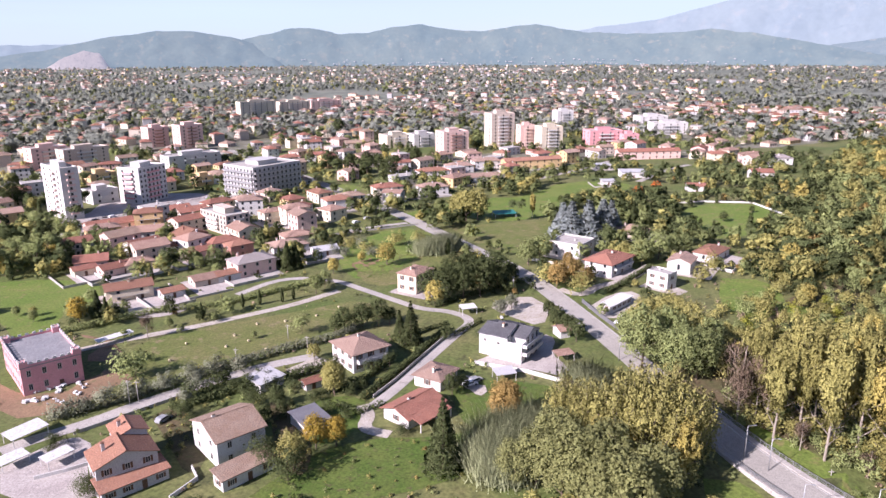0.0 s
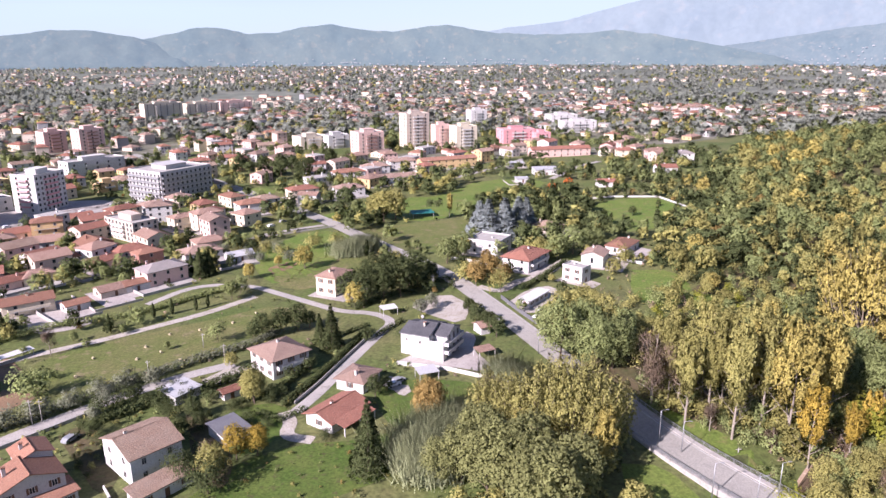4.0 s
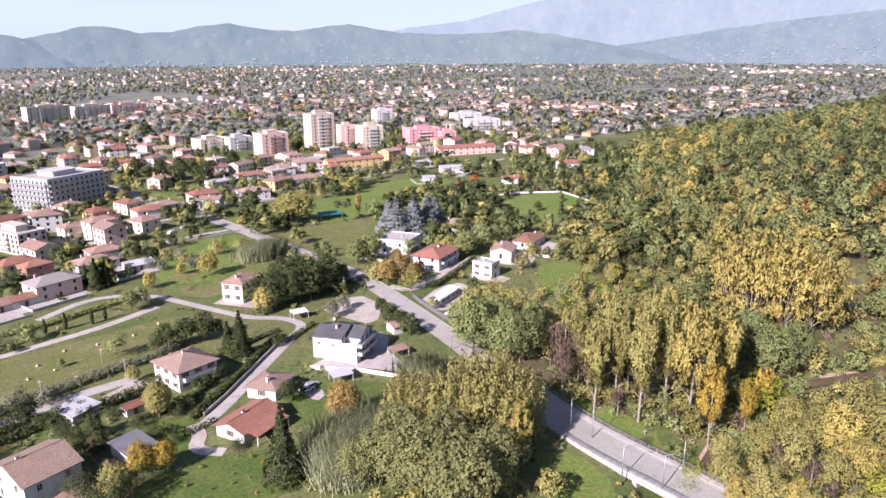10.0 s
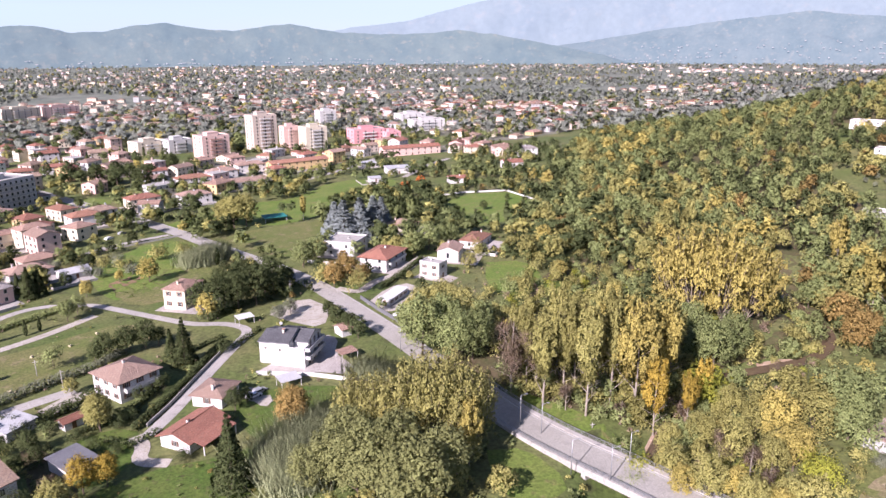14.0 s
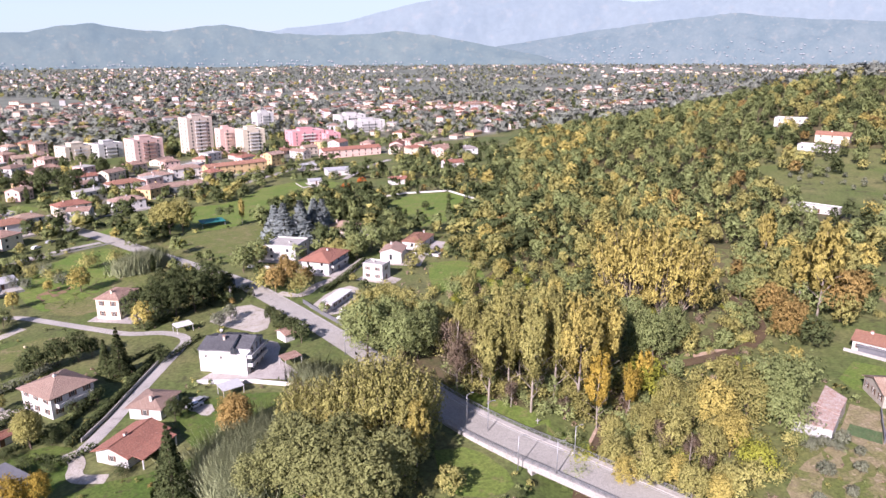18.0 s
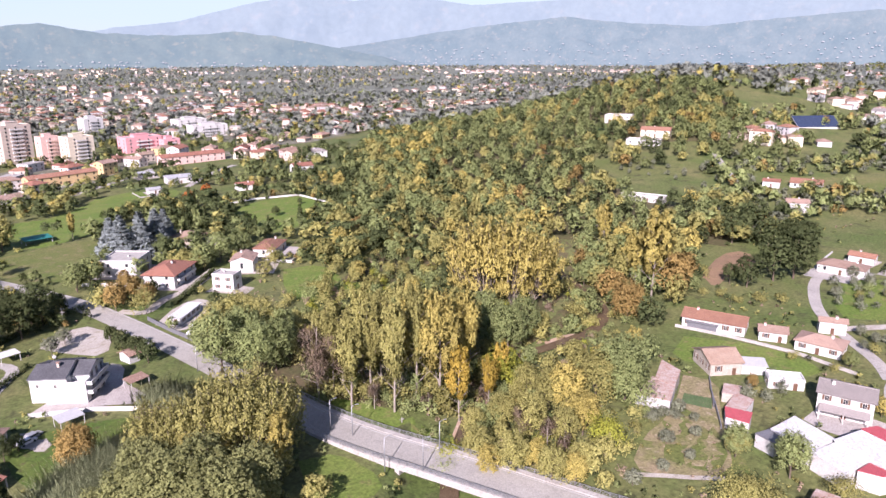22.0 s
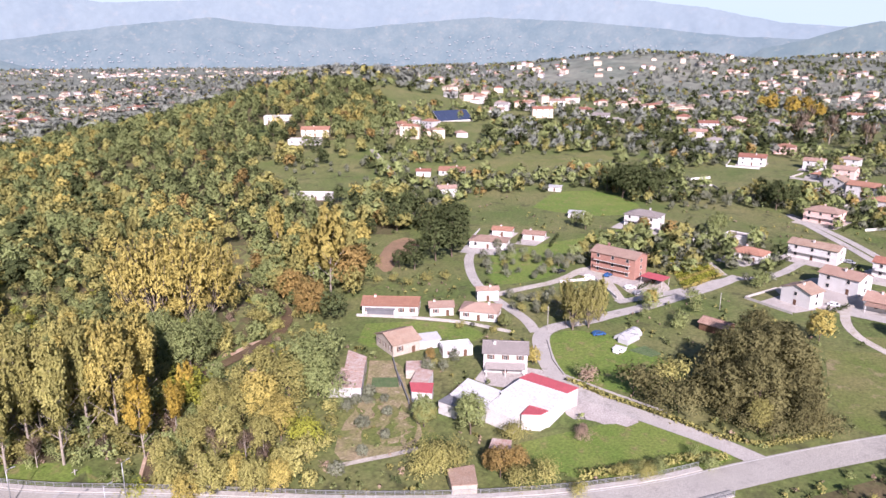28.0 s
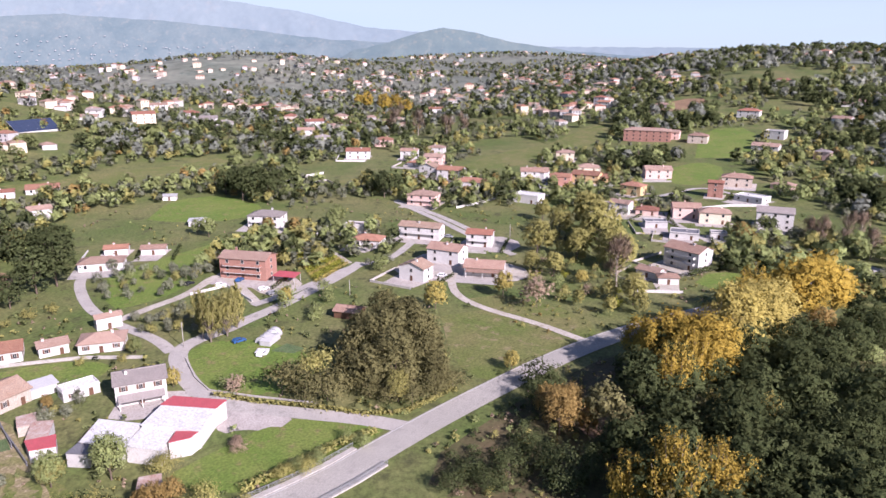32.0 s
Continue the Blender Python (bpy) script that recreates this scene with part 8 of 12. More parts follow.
plant("broad", L_DARK, 3.5, 261.6, 14.0, 1, 51, "dark tree of the roadside grove", variant=0)
plant("broad", L_DARK, 27.2, 267.9, 9.5, 1, 118, "dark tree of the roadside grove", variant=1)
plant("broad", L_YELLOW, -3.0, 242.7, 10.1, 1, 185, "yellowing tree beside the cream house", variant=2)
plant("broad", L_YELLOW, -45.6, 280.7, 7.4, 1, 252, "yellowing tree beside the cream house", variant=0)
plant("broad", L_YELLOW, -35.6, 296.6, 5.7, 1, 319, "yellowing tree beside the cream house", variant=1)
plant("broad", L_YELLOW, -24.2, 292.2, 11.2, 1, 26, "yellowing tree beside the cream house", variant=2)
plant("bush", L_OLIVE, -34.5, 309.9, 5.9, 1, 93, "rough shrub in the plot", variant=0)
plant("bush", L_OLIVE, -22.5, 324.0, 7.2, 1, 160, "rough shrub in the plot", variant=1)
plant("bush", L_OLIVE, -11.6, 318.8, 7.1, 1, 227, "rough shrub in the plot", variant=2)
plant("bush", L_OLIVE, -43.5, 319.6, 5.5, 1, 294, "rough shrub in the plot", variant=0)
plant("reeds", L_REED, -2.3, 313.7, 8.1, 1, 1, "pale reed clump by the road", variant=1)
plant("reeds", L_REED, -7.5, 311.1, 7.0, 1, 68, "pale reed clump by the road", variant=2)
plant("reeds", L_REED, 2.9, 318.4, 7.1, 1, 135, "pale reed clump by the road", variant=0)
plant("broad", L_OLIVE, 12.6, 372.1, 19.5, 1, 202, "large yellowing poplar clump", variant=1)
plant("broad", L_OLIVE, 18.8, 374.5, 18.9, 1, 269, "large yellowing poplar clump", variant=2)
plant("broad", L_OLIVE, 8.7, 377.6, 15.9, 1, 336, "large yellowing poplar clump", variant=0)
plant("poplar", L_YELLOW, 48.7, 375.8, 13.3, 1, 43, "slim yellow poplar in a meadow", variant=1)
plant("conifer", L_BLUE, 61.0, 326.1, 20.1, 1, 110, "large blue-grey cedar by the villas", variant=2, width=1.7)
plant("conifer", L_BLUE, 69.4, 327.8, 20.2, 1, 177, "large blue-grey cedar by the villas", variant=0, width=1.7)
plant("conifer", L_BLUE, 77.9, 335.8, 18.9, 1, 244, "large blue-grey cedar by the villas", variant=1, width=1.7)
plant("conifer", L_BLUE, 58.7, 336.8, 17.2, 1, 311, "large blue-grey cedar by the villas", variant=2, width=1.7)
plant("conifer", L_BLUE, 85.1, 348.8, 15.4, 1, 18, "large blue-grey cedar by the villas", variant=0, width=1.7)
plant("conifer", L_DARK, 98.8, 357.4, 13.3, 1, 85, "dark conifer behind the villas", variant=1)
plant("conifer", L_DARK, 89.1, 305.5, 10.5, 1, 152, "dark conifer behind the villas", variant=2)
plant("conifer", L_DARK, 109.1, 362.8, 11.0, 1, 219, "dark conifer behind the villas", variant=0)
plant("conifer", L_DARK, 97.6, 376.8, 11.4, 1, 286, "dark conifer behind the villas", variant=1)
plant("broad", L_GREEN, 84.6, 288.5, 13.1, 1, 353, "garden tree by the villas", variant=2)
plant("broad", L_GREEN, 94.1, 296.4, 14.4, 1, 60, "garden tree by the villas", variant=0)
plant("broad", L_GREEN, 101.5, 300.3, 11.9, 1, 127, "garden tree by the villas", variant=1)
plant("broad", L_GREEN, 42.0, 294.4, 12.8, 1, 194, "garden tree by the villas", variant=2)
plant("broad", L_GREEN, 36.6, 290.5, 12.7, 1, 261, "garden tree by the villas", variant=0)
plant("broad", L_GREEN, 47.5, 307.4, 11.2, 1, 328, "garden tree by the villas", variant=1)
plant("broad", L_GREEN, 107.2, 302.6, 10.4, 1, 35, "garden tree by the villas", variant=2)
plant("broad", L_RUST, 44.1, 260.5, 11.6, 1, 102, "autumn-coloured tree in a garden", variant=0)
plant("broad", L_RUST, 50.1, 263.7, 13.1, 1, 169, "autumn-coloured tree in a garden", variant=1)
plant("broad", L_RUST, 55.0, 260.1, 9.3, 1, 236, "autumn-coloured tree in a garden", variant=2)
plant("broad", L_RUST, 53.5, 289.9, 6.6, 1, 303, "autumn-coloured tree in a garden", variant=0)
plant("bush", L_OLIVE, 41.8, 267.4, 8.5, 1, 10, "shrub by the road", variant=1)
plant("bush", L_OLIVE, 52.0, 250.5, 8.1, 1, 77, "shrub by the road", variant=2)
plant("bush", L_OLIVE, 101.6, 265.2, 7.0, 1, 144, "shrub by the road", variant=0)
plant("bush", L_OLIVE, 111.2, 279.3, 7.3, 1, 211, "shrub by the road", variant=1)
plant("broad", L_RED, 120.7, 428.5, 8.5, 1, 278, "fiery red tree in the park", variant=2)
plant("broad", L_RED, 133.3, 436.1, 9.4, 1, 345, "fiery red tree in the park", variant=0)
plant("broad", L_RED, 117.1, 425.4, 6.4, 1, 52, "fiery red tree in the park", variant=1)
plant("broad", L_DARK, 147.3, 361.6, 6.1, 1, 119, "lone round tree on the lawn", variant=2)
plant("broad", L_DARK, 169.7, 379.8, 4.4, 1, 186, "lone round tree on the lawn", variant=0)
plant("broad", L_GREY, 19.8, 231.0, 7.2, 1, 253, "grey-leaved willow by the white house", variant=1)
plant("broad", L_GREY, 24.3, 237.5, 6.5, 1, 320, "grey-leaved willow by the white house", variant=2)
plant("broad", L_DARK, 37.8, 220.2, 8.1, 1, 27, "dark shrubby tree by the drive", variant=0)
plant("broad", L_DARK, 40.6, 214.3, 8.0, 1, 94, "dark shrubby tree by the drive", variant=1)
plant("broad", L_DARK, 42.2, 208.3, 8.2, 1, 161, "dark shrubby tree by the drive", variant=2)
plant("broad", L_DARK, 36.5, 230.6, 6.3, 1, 228, "dark shrubby tree by the drive", variant=0)
plant("bush", L_LIME, 15.9, 344.1, 4.1, 1, 295, "bright shrub in the verge", variant=1)
plant("bush", L_LIME, -6.0, 389.1, 4.6, 1, 2, "bright shrub in the verge", variant=2)
plant("cypress", L_DARK, -83.7, 230.0, 6.3, 1, 69, "slim dark cypress in a row", variant=0)
plant("cypress", L_DARK, -72.5, 241.0, 5.7, 1, 136, "slim dark cypress in a row", variant=1)
plant("cypress", L_DARK, -67.1, 243.9, 6.1, 1, 203, "slim dark cypress in a row", variant=2)
plant("cypress", L_DARK, -59.5, 246.8, 5.8, 1, 270, "slim dark cypress in a row", variant=0)
plant("cypress", L_DARK, -55.9, 249.8, 5.4, 1, 337, "slim dark cypress in a row", variant=1)
plant("cypress", L_DARK, -70.7, 293.1, 8.7, 1, 44, "slim dark cypress in a row", variant=2)
plant("cypress", L_DARK, -67.1, 293.1, 10.2, 1, 111, "slim dark cypress in a row", variant=0)
plant("cypress", L_DARK, -64.9, 294.7, 8.7, 1, 178, "slim dark cypress in a row", variant=1)
plant("cypress", L_DARK, -117.0, 270.8, 7.1, 1, 245, "slim dark cypress in a row", variant=2)
plant("conifer", L_DARK, -65.7, 286.5, 12.5, 1, 312, "dark conifer in a village garden", variant=0)
plant("conifer", L_DARK, -62.6, 288.9, 11.1, 1, 19, "dark conifer in a village garden", variant=1)
plant("conifer", L_DARK, -121.1, 233.2, 9.7, 1, 86, "dark conifer in a village garden", variant=2)
plant("conifer", L_DARK, -116.9, 230.5, 8.3, 1, 153, "dark conifer in a village garden", variant=0)
plant("broad", L_GREEN, -162.1, 326.9, 9.5, 1, 220, "street tree by the houses", variant=1)
plant("broad", L_GREEN, -166.4, 286.6, 7.5, 1, 287, "street tree by the houses", variant=2)
plant("broad", L_GREEN, -153.4, 294.5, 6.6, 1, 354, "street tree by the houses", variant=0)
plant("broad", L_GREEN, -102.5, 285.6, 7.5, 1, 61, "street tree by the houses", variant=1)
plant("broad", L_GREEN, -92.9, 277.7, 6.3, 1, 128, "street tree by the houses", variant=2)
plant("broad", L_GREEN, -199.7, 354.8, 6.0, 1, 195, "street tree by the houses", variant=0)
plant("broad", L_GREEN, -48.5, 256.0, 9.1, 1, 262, "street tree by the houses", variant=1)
plant("broad", L_GREEN, -46.3, 262.6, 7.9, 1, 329, "street tree by the houses", variant=2)
plant("pine", L_GREEN, -184.4, 295.0, 12.7, 1, 36, "green umbrella pine in a park", variant=0)
plant("pine", L_GREEN, -173.0, 299.1, 12.9, 1, 103, "green umbrella pine in a park", variant=1)
plant("pine", L_GREEN, -171.2, 286.7, 12.4, 1, 170, "green umbrella pine in a park", variant=2)
plant("pine", L_GREEN, -185.7, 286.9, 9.9, 1, 237, "green umbrella pine in a park", variant=0)
plant("pine", L_GREEN, -171.5, 303.4, 10.4, 1, 304, "green umbrella pine in a park", variant=1)
plant("broad", L_DARK, -256.9, 409.7, 18.4, 1, 11, "dark tree clump in town", variant=2)
plant("broad", L_DARK, -253.0, 417.4, 13.8, 1, 78, "dark tree clump in town", variant=0)
plant("broad", L_DARK, -112.6, 774.6, 21.0, 2, 145, "dark tree clump in town", variant=1)
plant("broad", L_DARK, -89.6, 548.2, 16.1, 2, 212, "dark tree clump in town", variant=2)
plant("broad", L_DARK, -68.7, 521.8, 17.1, 2, 279, "dark tree clump in town", variant=0)
plant("broad", L_DARK, -57.3, 534.1, 17.4, 2, 346, "dark tree clump in town", variant=1)
plant("broad", L_DARK, -37.5, 497.3, 18.0, 1, 53, "dark tree clump in town", variant=2)
plant("broad", L_DARK, -48.7, 533.8, 15.7, 2, 120, "dark tree clump in town", variant=0)
plant("broad", L_DARK, -22.3, 574.2, 15.9, 2, 187, "dark tree clump in town", variant=1)
plant("broad", L_DARK, -108.0, 577.1, 11.2, 2, 254, "dark tree clump in town", variant=2)
plant("pine", L_DARK, -53.7, 497.9, 17.2, 1, 321, "dark umbrella pine by the park", variant=0)
plant("pine", L_DARK, -35.0, 520.7, 14.5, 2, 28, "dark umbrella pine by the park", variant=1)
plant("pine", L_DARK, -75.5, 510.0, 12.5, 1, 95, "dark umbrella pine by the park", variant=2)
plant("broad", L_DARK, 2.3, 172.8, 6.9, 0, 162, "low dark tree in the yard", variant=0)
plant("broad", L_DARK, 5.4, 176.0, 4.9, 0, 229, "low dark tree in the yard", variant=1)
plant("bush", L_GREY, -62.1, 320.0, 4.4, 1, 296, "olive shrub along the garden", variant=2)
plant("bush", L_GREY, -50.0, 310.3, 4.8, 1, 3, "olive shrub along the garden", variant=0)
plant("bush", L_GREY, -44.2, 305.6, 4.8, 1, 70, "olive shrub along the garden", variant=1)
plant("bush", L_GREY, -38.1, 319.5, 5.0, 1, 137, "olive shrub along the garden", variant=2)
plant("bush", L_GREY, -31.5, 305.3, 4.8, 1, 204, "olive shrub along the garden", variant=0)
plant("fan", L_OLIVE, 33.6, 143.9, 19.7, 0, 271, "spreading olive-yellow poplar beside the bridge", variant=1)
plant("fan", L_OLIVE, 38.2, 139.1, 22.6, 0, 338, "spreading olive-yellow poplar beside the bridge", variant=2)
plant("fan", L_OLIVE, 44.2, 137.0, 24.2, 0, 45, "spreading olive-yellow poplar beside the bridge", variant=0)
plant("fan", L_OLIVE, 51.0, 136.9, 23.0, 0, 112, "spreading olive-yellow poplar beside the bridge", variant=1)
plant("fan", L_OLIVE, 28.6, 150.4, 16.9, 0, 179, "spreading olive-yellow poplar beside the bridge", variant=2)
plant("fan", L_OLIVE, 55.8, 140.0, 18.8, 0, 246, "spreading olive-yellow poplar beside the bridge", variant=0)
plant("fan", L_OLIVE, 44.5, 144.0, 23.3, 0, 313, "spreading olive-yellow poplar beside the bridge", variant=1)
plant("fan", L_OLIVE, 50.8, 143.8, 22.8, 0, 20, "spreading olive-yellow poplar beside the bridge", variant=2)
plant("broad", L_WILLOW, 24.4, 137.4, 16.0, 0, 87, "broad olive-green tree below the bridge", variant=0)
plant("broad", L_WILLOW, 32.6, 126.7, 19.9, 0, 154, "broad olive-green tree below the bridge", variant=1)
plant("broad", L_WILLOW, 42.1, 122.2, 17.2, 0, 221, "broad olive-green tree below the bridge", variant=2)
plant("broad", L_WILLOW, 27.4, 125.1, 19.6, 0, 288, "broad olive-green tree below the bridge", variant=0)
plant("broad", L_WILLOW, 35.0, 115.6, 19.3, 0, 355, "broad olive-green tree below the bridge", variant=1)
plant("broad", L_WILLOW, 19.5, 131.0, 15.4, 0, 62, "broad olive-green tree below the bridge", variant=2)
plant("broad", L_WILLOW, 24.1, 125.7, 16.7, 0, 129, "green tree below the bridge", variant=0)
plant("broad", L_WILLOW, 30.5, 115.9, 17.8, 0, 196, "green tree below the bridge", variant=1)
plant("broad", L_WILLOW, 15.0, 131.1, 12.5, 0, 263, "green tree below the bridge", variant=2)
plant("tall", L_YELLOW, 50.2, 129.8, 16.4, 0, 330, "yellow poplar sapling by the bridge", variant=0)
plant("tall", L_YELLOW, 32.6, 133.4, 14.6, 0, 37, "yellow poplar sapling by the bridge", variant=1)
plant("tall", L_YELLOW, 38.0, 128.5, 13.1, 0, 104, "yellow poplar sapling by the bridge", variant=2)
plant("reeds", L_REED, 18.6, 145.0, 8.8, 0, 171, "pale giant reeds by the stream", variant=0)
plant("reeds", L_REED, 14.9, 144.4, 8.7, 0, 238, "pale giant reeds by the stream", variant=1)
plant("reeds", L_REED, 21.7, 148.5, 9.0, 0, 305, "pale giant reeds by the stream", variant=2)
plant("reeds", L_REED, 11.0, 141.7, 8.0, 0, 12, "pale giant reeds by the stream", variant=0)
plant("reeds", L_REED, 15.7, 138.3, 8.0, 0, 79, "pale giant reeds by the stream", variant=1)
plant("reeds", L_REED, 24.6, 149.7, 7.6, 0, 146, "pale giant reeds by the stream", variant=2)
plant("reeds", L_REED, 38.6, 177.2, 6.9, 1, 213, "pale giant reeds by the stream", variant=0)
plant("reeds", L_REED, 39.9, 172.9, 6.8, 0, 280, "pale giant reeds by the stream", variant=1)
plant("reeds", L_REED, 12.5, 136.6, 7.0, 0, 347, "pale giant reeds by the stream", variant=2)
plant("broad", L_RUST, 15.1, 158.5, 12.3, 0, 54, "russet tree by the yard", variant=0)
plant("bare", L_DRY, 73.3, 158.4, 21.7, 0, 121, "half-bare poplar in the riverside stand", variant=1)
plant("bare", L_DRY, 30.4, 158.0, 13.3, 0, 188, "half-bare poplar in the riverside stand", variant=2)
plant("bare", L_DRY, 79.6, 157.3, 18.9, 0, 255, "half-bare poplar in the riverside stand", variant=0)
plant("bare", L_DRY, 82.8, 145.7, 8.5, 0, 322, "half-bare poplar in the riverside stand", variant=1)
plant("bare", L_DRY, 94.2, 137.5, 7.1, 0, 29, "half-bare poplar in the riverside stand", variant=2)
plant("poplar", L_OLIVE, 78.1, 149.4, 24.8, 0, 96, "tall poplar of the riverside stand", variant=0)
plant("poplar", L_OLIVE, 85.1, 151.3, 26.0, 0, 163, "tall poplar of the riverside stand", variant=1)
plant("poplar", L_OLIVE, 86.4, 141.6, 28.6, 0, 230, "tall poplar of the riverside stand", variant=2)
plant("poplar", L_OLIVE, 95.6, 145.2, 29.4, 0, 297, "tall poplar of the riverside stand", variant=0)
plant("poplar", L_OLIVE, 77.5, 158.3, 23.3, 0, 4, "tall poplar of the riverside stand", variant=1)
plant("poplar", L_OLIVE, 89.5, 152.9, 27.7, 0, 71, "tall poplar of the riverside stand", variant=2)
plant("poplar", L_OLIVE, 95.2, 150.4, 29.2, 0, 138, "tall poplar of the riverside stand", variant=0)
plant("poplar", L_OLIVE, 102.1, 148.2, 27.9, 0, 205, "tall poplar of the riverside stand", variant=1)
plant("poplar", L_OLIVE, 108.2, 148.7, 25.4, 0, 272, "tall poplar of the riverside stand", variant=2)
plant("poplar", L_OLIVE, 87.7, 161.0, 26.9, 0, 339, "tall poplar of the riverside stand", variant=0)
plant("poplar", L_OLIVE, 114.2, 153.1, 26.0, 0, 46, "tall poplar of the riverside stand", variant=1)
plant("poplar", L_OLIVE, 122.1, 155.6, 23.4, 0, 113, "tall poplar of the riverside stand", variant=2)
plant("poplar", L_OLIVE, 77.6, 165.6, 20.9, 0, 180, "tall poplar of the riverside stand", variant=0)
plant("tall", L_YELLOW, 100.4, 141.5, 30.9, 0, 247, "tall yellowing poplar with a pale trunk", variant=1)
plant("tall", L_YELLOW, 91.3, 146.9, 25.8, 0, 314, "tall yellowing poplar with a pale trunk", variant=2)
plant("tall", L_YELLOW, 113.9, 148.6, 27.2, 0, 21, "tall yellowing poplar with a pale trunk", variant=0)
plant("tall", L_GOLD, 101.0, 133.3, 20.1, 0, 88, "leaning golden poplar by the stream", variant=1)
plant("tall", L_GOLD, 111.8, 134.3, 14.5, 0, 155, "leaning golden poplar by the stream", variant=2)
plant("tall", L_GOLD, 122.2, 141.3, 14.2, 1, 222, "leaning golden poplar by the stream", variant=0)
plant("fan", L_YELLOW, 149.5, 182.8, 36.5, 0, 289, "great yellow poplar by the stream", variant=1)
plant("fan", L_YELLOW, 158.3, 178.6, 35.5, 0, 356, "great yellow poplar by the stream", variant=2)
plant("fan", L_YELLOW, 167.1, 177.1, 29.1, 0, 63, "great yellow poplar by the stream", variant=0)
plant("fan", L_YELLOW, 150.5, 193.9, 29.8, 0, 130, "great yellow poplar by the stream", variant=1)
plant("fan", L_YELLOW, 176.4, 181.7, 25.9, 1, 197, "great yellow poplar by the stream", variant=2)
plant("broad", L_GREEN, 138.8, 157.7, 18.3, 0, 264, "green tree beside the stream", variant=0)
plant("broad", L_GREEN, 148.2, 160.8, 17.7, 0, 331, "green tree beside the stream", variant=1)
plant("broad", L_GREEN, 136.4, 161.7, 15.5, 0, 38, "green tree beside the stream", variant=2)
plant("broad", L_GREEN, 138.2, 168.4, 15.8, 0, 105, "green tree beside the stream", variant=0)
plant("tall", L_YELLOW, 205.2, 155.0, 33.0, 1, 172, "tall pale-yellow poplar by the stream", variant=1)
plant("tall", L_YELLOW, 232.9, 203.0, 23.4, 1, 239, "tall pale-yellow poplar by the stream", variant=2)
plant("tall", L_YELLOW, 217.0, 160.0, 25.6, 1, 306, "tall pale-yellow poplar by the stream", variant=0)
plant("tall", L_YELLOW, 209.2, 165.5, 23.6, 1, 13, "tall pale-yellow poplar by the stream", variant=1)
plant("broad", L_RUST, 186.1, 149.9, 17.9, 0, 80, "tawny tree by the stream", variant=2)
plant("broad", L_RUST, 211.3, 150.9, 18.5, 1, 147, "tawny tree by the stream", variant=0)
plant("broad", L_RUST, 223.5, 155.9, 17.0, 1, 214, "tawny tree by the stream", variant=1)
plant("broad", L_RUST, 199.2, 168.6, 15.1, 1, 281, "tawny tree by the stream", variant=2)
plant("broad", L_GREEN, 206.4, 183.4, 15.0, 1, 348, "dark green willow by the stream", variant=0)
plant("broad", L_GREEN, 138.4, 110.3, 17.5, 0, 55, "dark green willow by the stream", variant=1)
plant("broad", L_GREEN, 205.6, 188.2, 11.5, 1, 122, "dark green willow by the stream", variant=2)
plant("broad", L_GREEN, 57.4, 187.9, 20.3, 0, 189, "rough green tree on the bank", variant=0)
plant("broad", L_GREEN, 66.2, 192.6, 19.0, 0, 256, "rough green tree on the bank", variant=1)
plant("broad", L_GREEN, 65.1, 179.8, 18.2, 0, 323, "rough green tree on the bank", variant=2)
plant("broad", L_GREEN, 70.9, 181.1, 16.6, 0, 30, "rough green tree on the bank", variant=0)
plant("broad", L_GREEN, 57.9, 206.7, 11.8, 1, 97, "rough green tree on the bank", variant=1)
plant("broad", L_GREEN, 69.0, 211.6, 14.2, 1, 164, "rough green tree on the bank", variant=2)
plant("broad", L_GREEN, 78.9, 196.0, 13.7, 1, 231, "rough green tree on the bank", variant=0)
plant("broad", L_OLIVE, 62.7, 204.2, 17.7, 0, 298, "rough willow by the road", variant=1)
plant("broad", L_OLIVE, 69.1, 206.1, 18.9, 0, 5, "rough willow by the road", variant=2)
plant("broad", L_OLIVE, 73.2, 198.8, 17.7, 0, 72, "rough willow by the road", variant=0)
plant("broad", L_OLIVE, 60.9, 210.3, 12.0, 1, 139, "rough willow by the road", variant=1)
plant("broad", L_OLIVE, 105.8, 121.7, 11.5, 0, 206, "scrubby olive-green thicket tree", variant=2)
plant("broad", L_OLIVE, 106.3, 111.9, 12.7, 0, 273, "scrubby olive-green thicket tree", variant=0)
plant("broad", L_OLIVE, 110.1, 104.1, 11.0, 0, 340, "scrubby olive-green thicket tree", variant=1)
plant("broad", L_OLIVE, 131.6, 114.3, 15.4, 0, 47, "scrubby olive-green thicket tree", variant=2)
plant("broad", L_OLIVE, 91.6, 113.6, 10.9, 0, 114, "scrubby olive-green thicket tree", variant=0)
plant("broad", L_OLIVE, 92.5, 102.7, 11.9, 0, 181, "scrubby olive-green thicket tree", variant=1)
plant("broad", L_OLIVE, 96.8, 94.8, 10.3, 0, 248, "scrubby olive-green thicket tree", variant=2)
plant("broad", L_OLIVE, 104.2, 93.2, 9.0, 0, 315, "scrubby olive-green thicket tree", variant=0)
plant("broad", L_OLIVE, 98.8, 124.4, 9.8, 0, 22, "scrubby olive-green thicket tree", variant=1)
plant("broad", L_OLIVE, 119.0, 118.8, 11.7, 0, 89, "scrubby olive-green thicket tree", variant=2)
plant("broad", L_OLIVE, 119.7, 128.2, 10.4, 0, 156, "scrubby olive-green thicket tree", variant=0)
plant("broad", L_OLIVE, 143.2, 133.6, 9.3, 1, 223, "scrubby olive-green thicket tree", variant=1)
plant("bush", L_LIME, 123.5, 143.1, 9.2, 1, 290, "bright yellow-green thicket by the stream", variant=2)
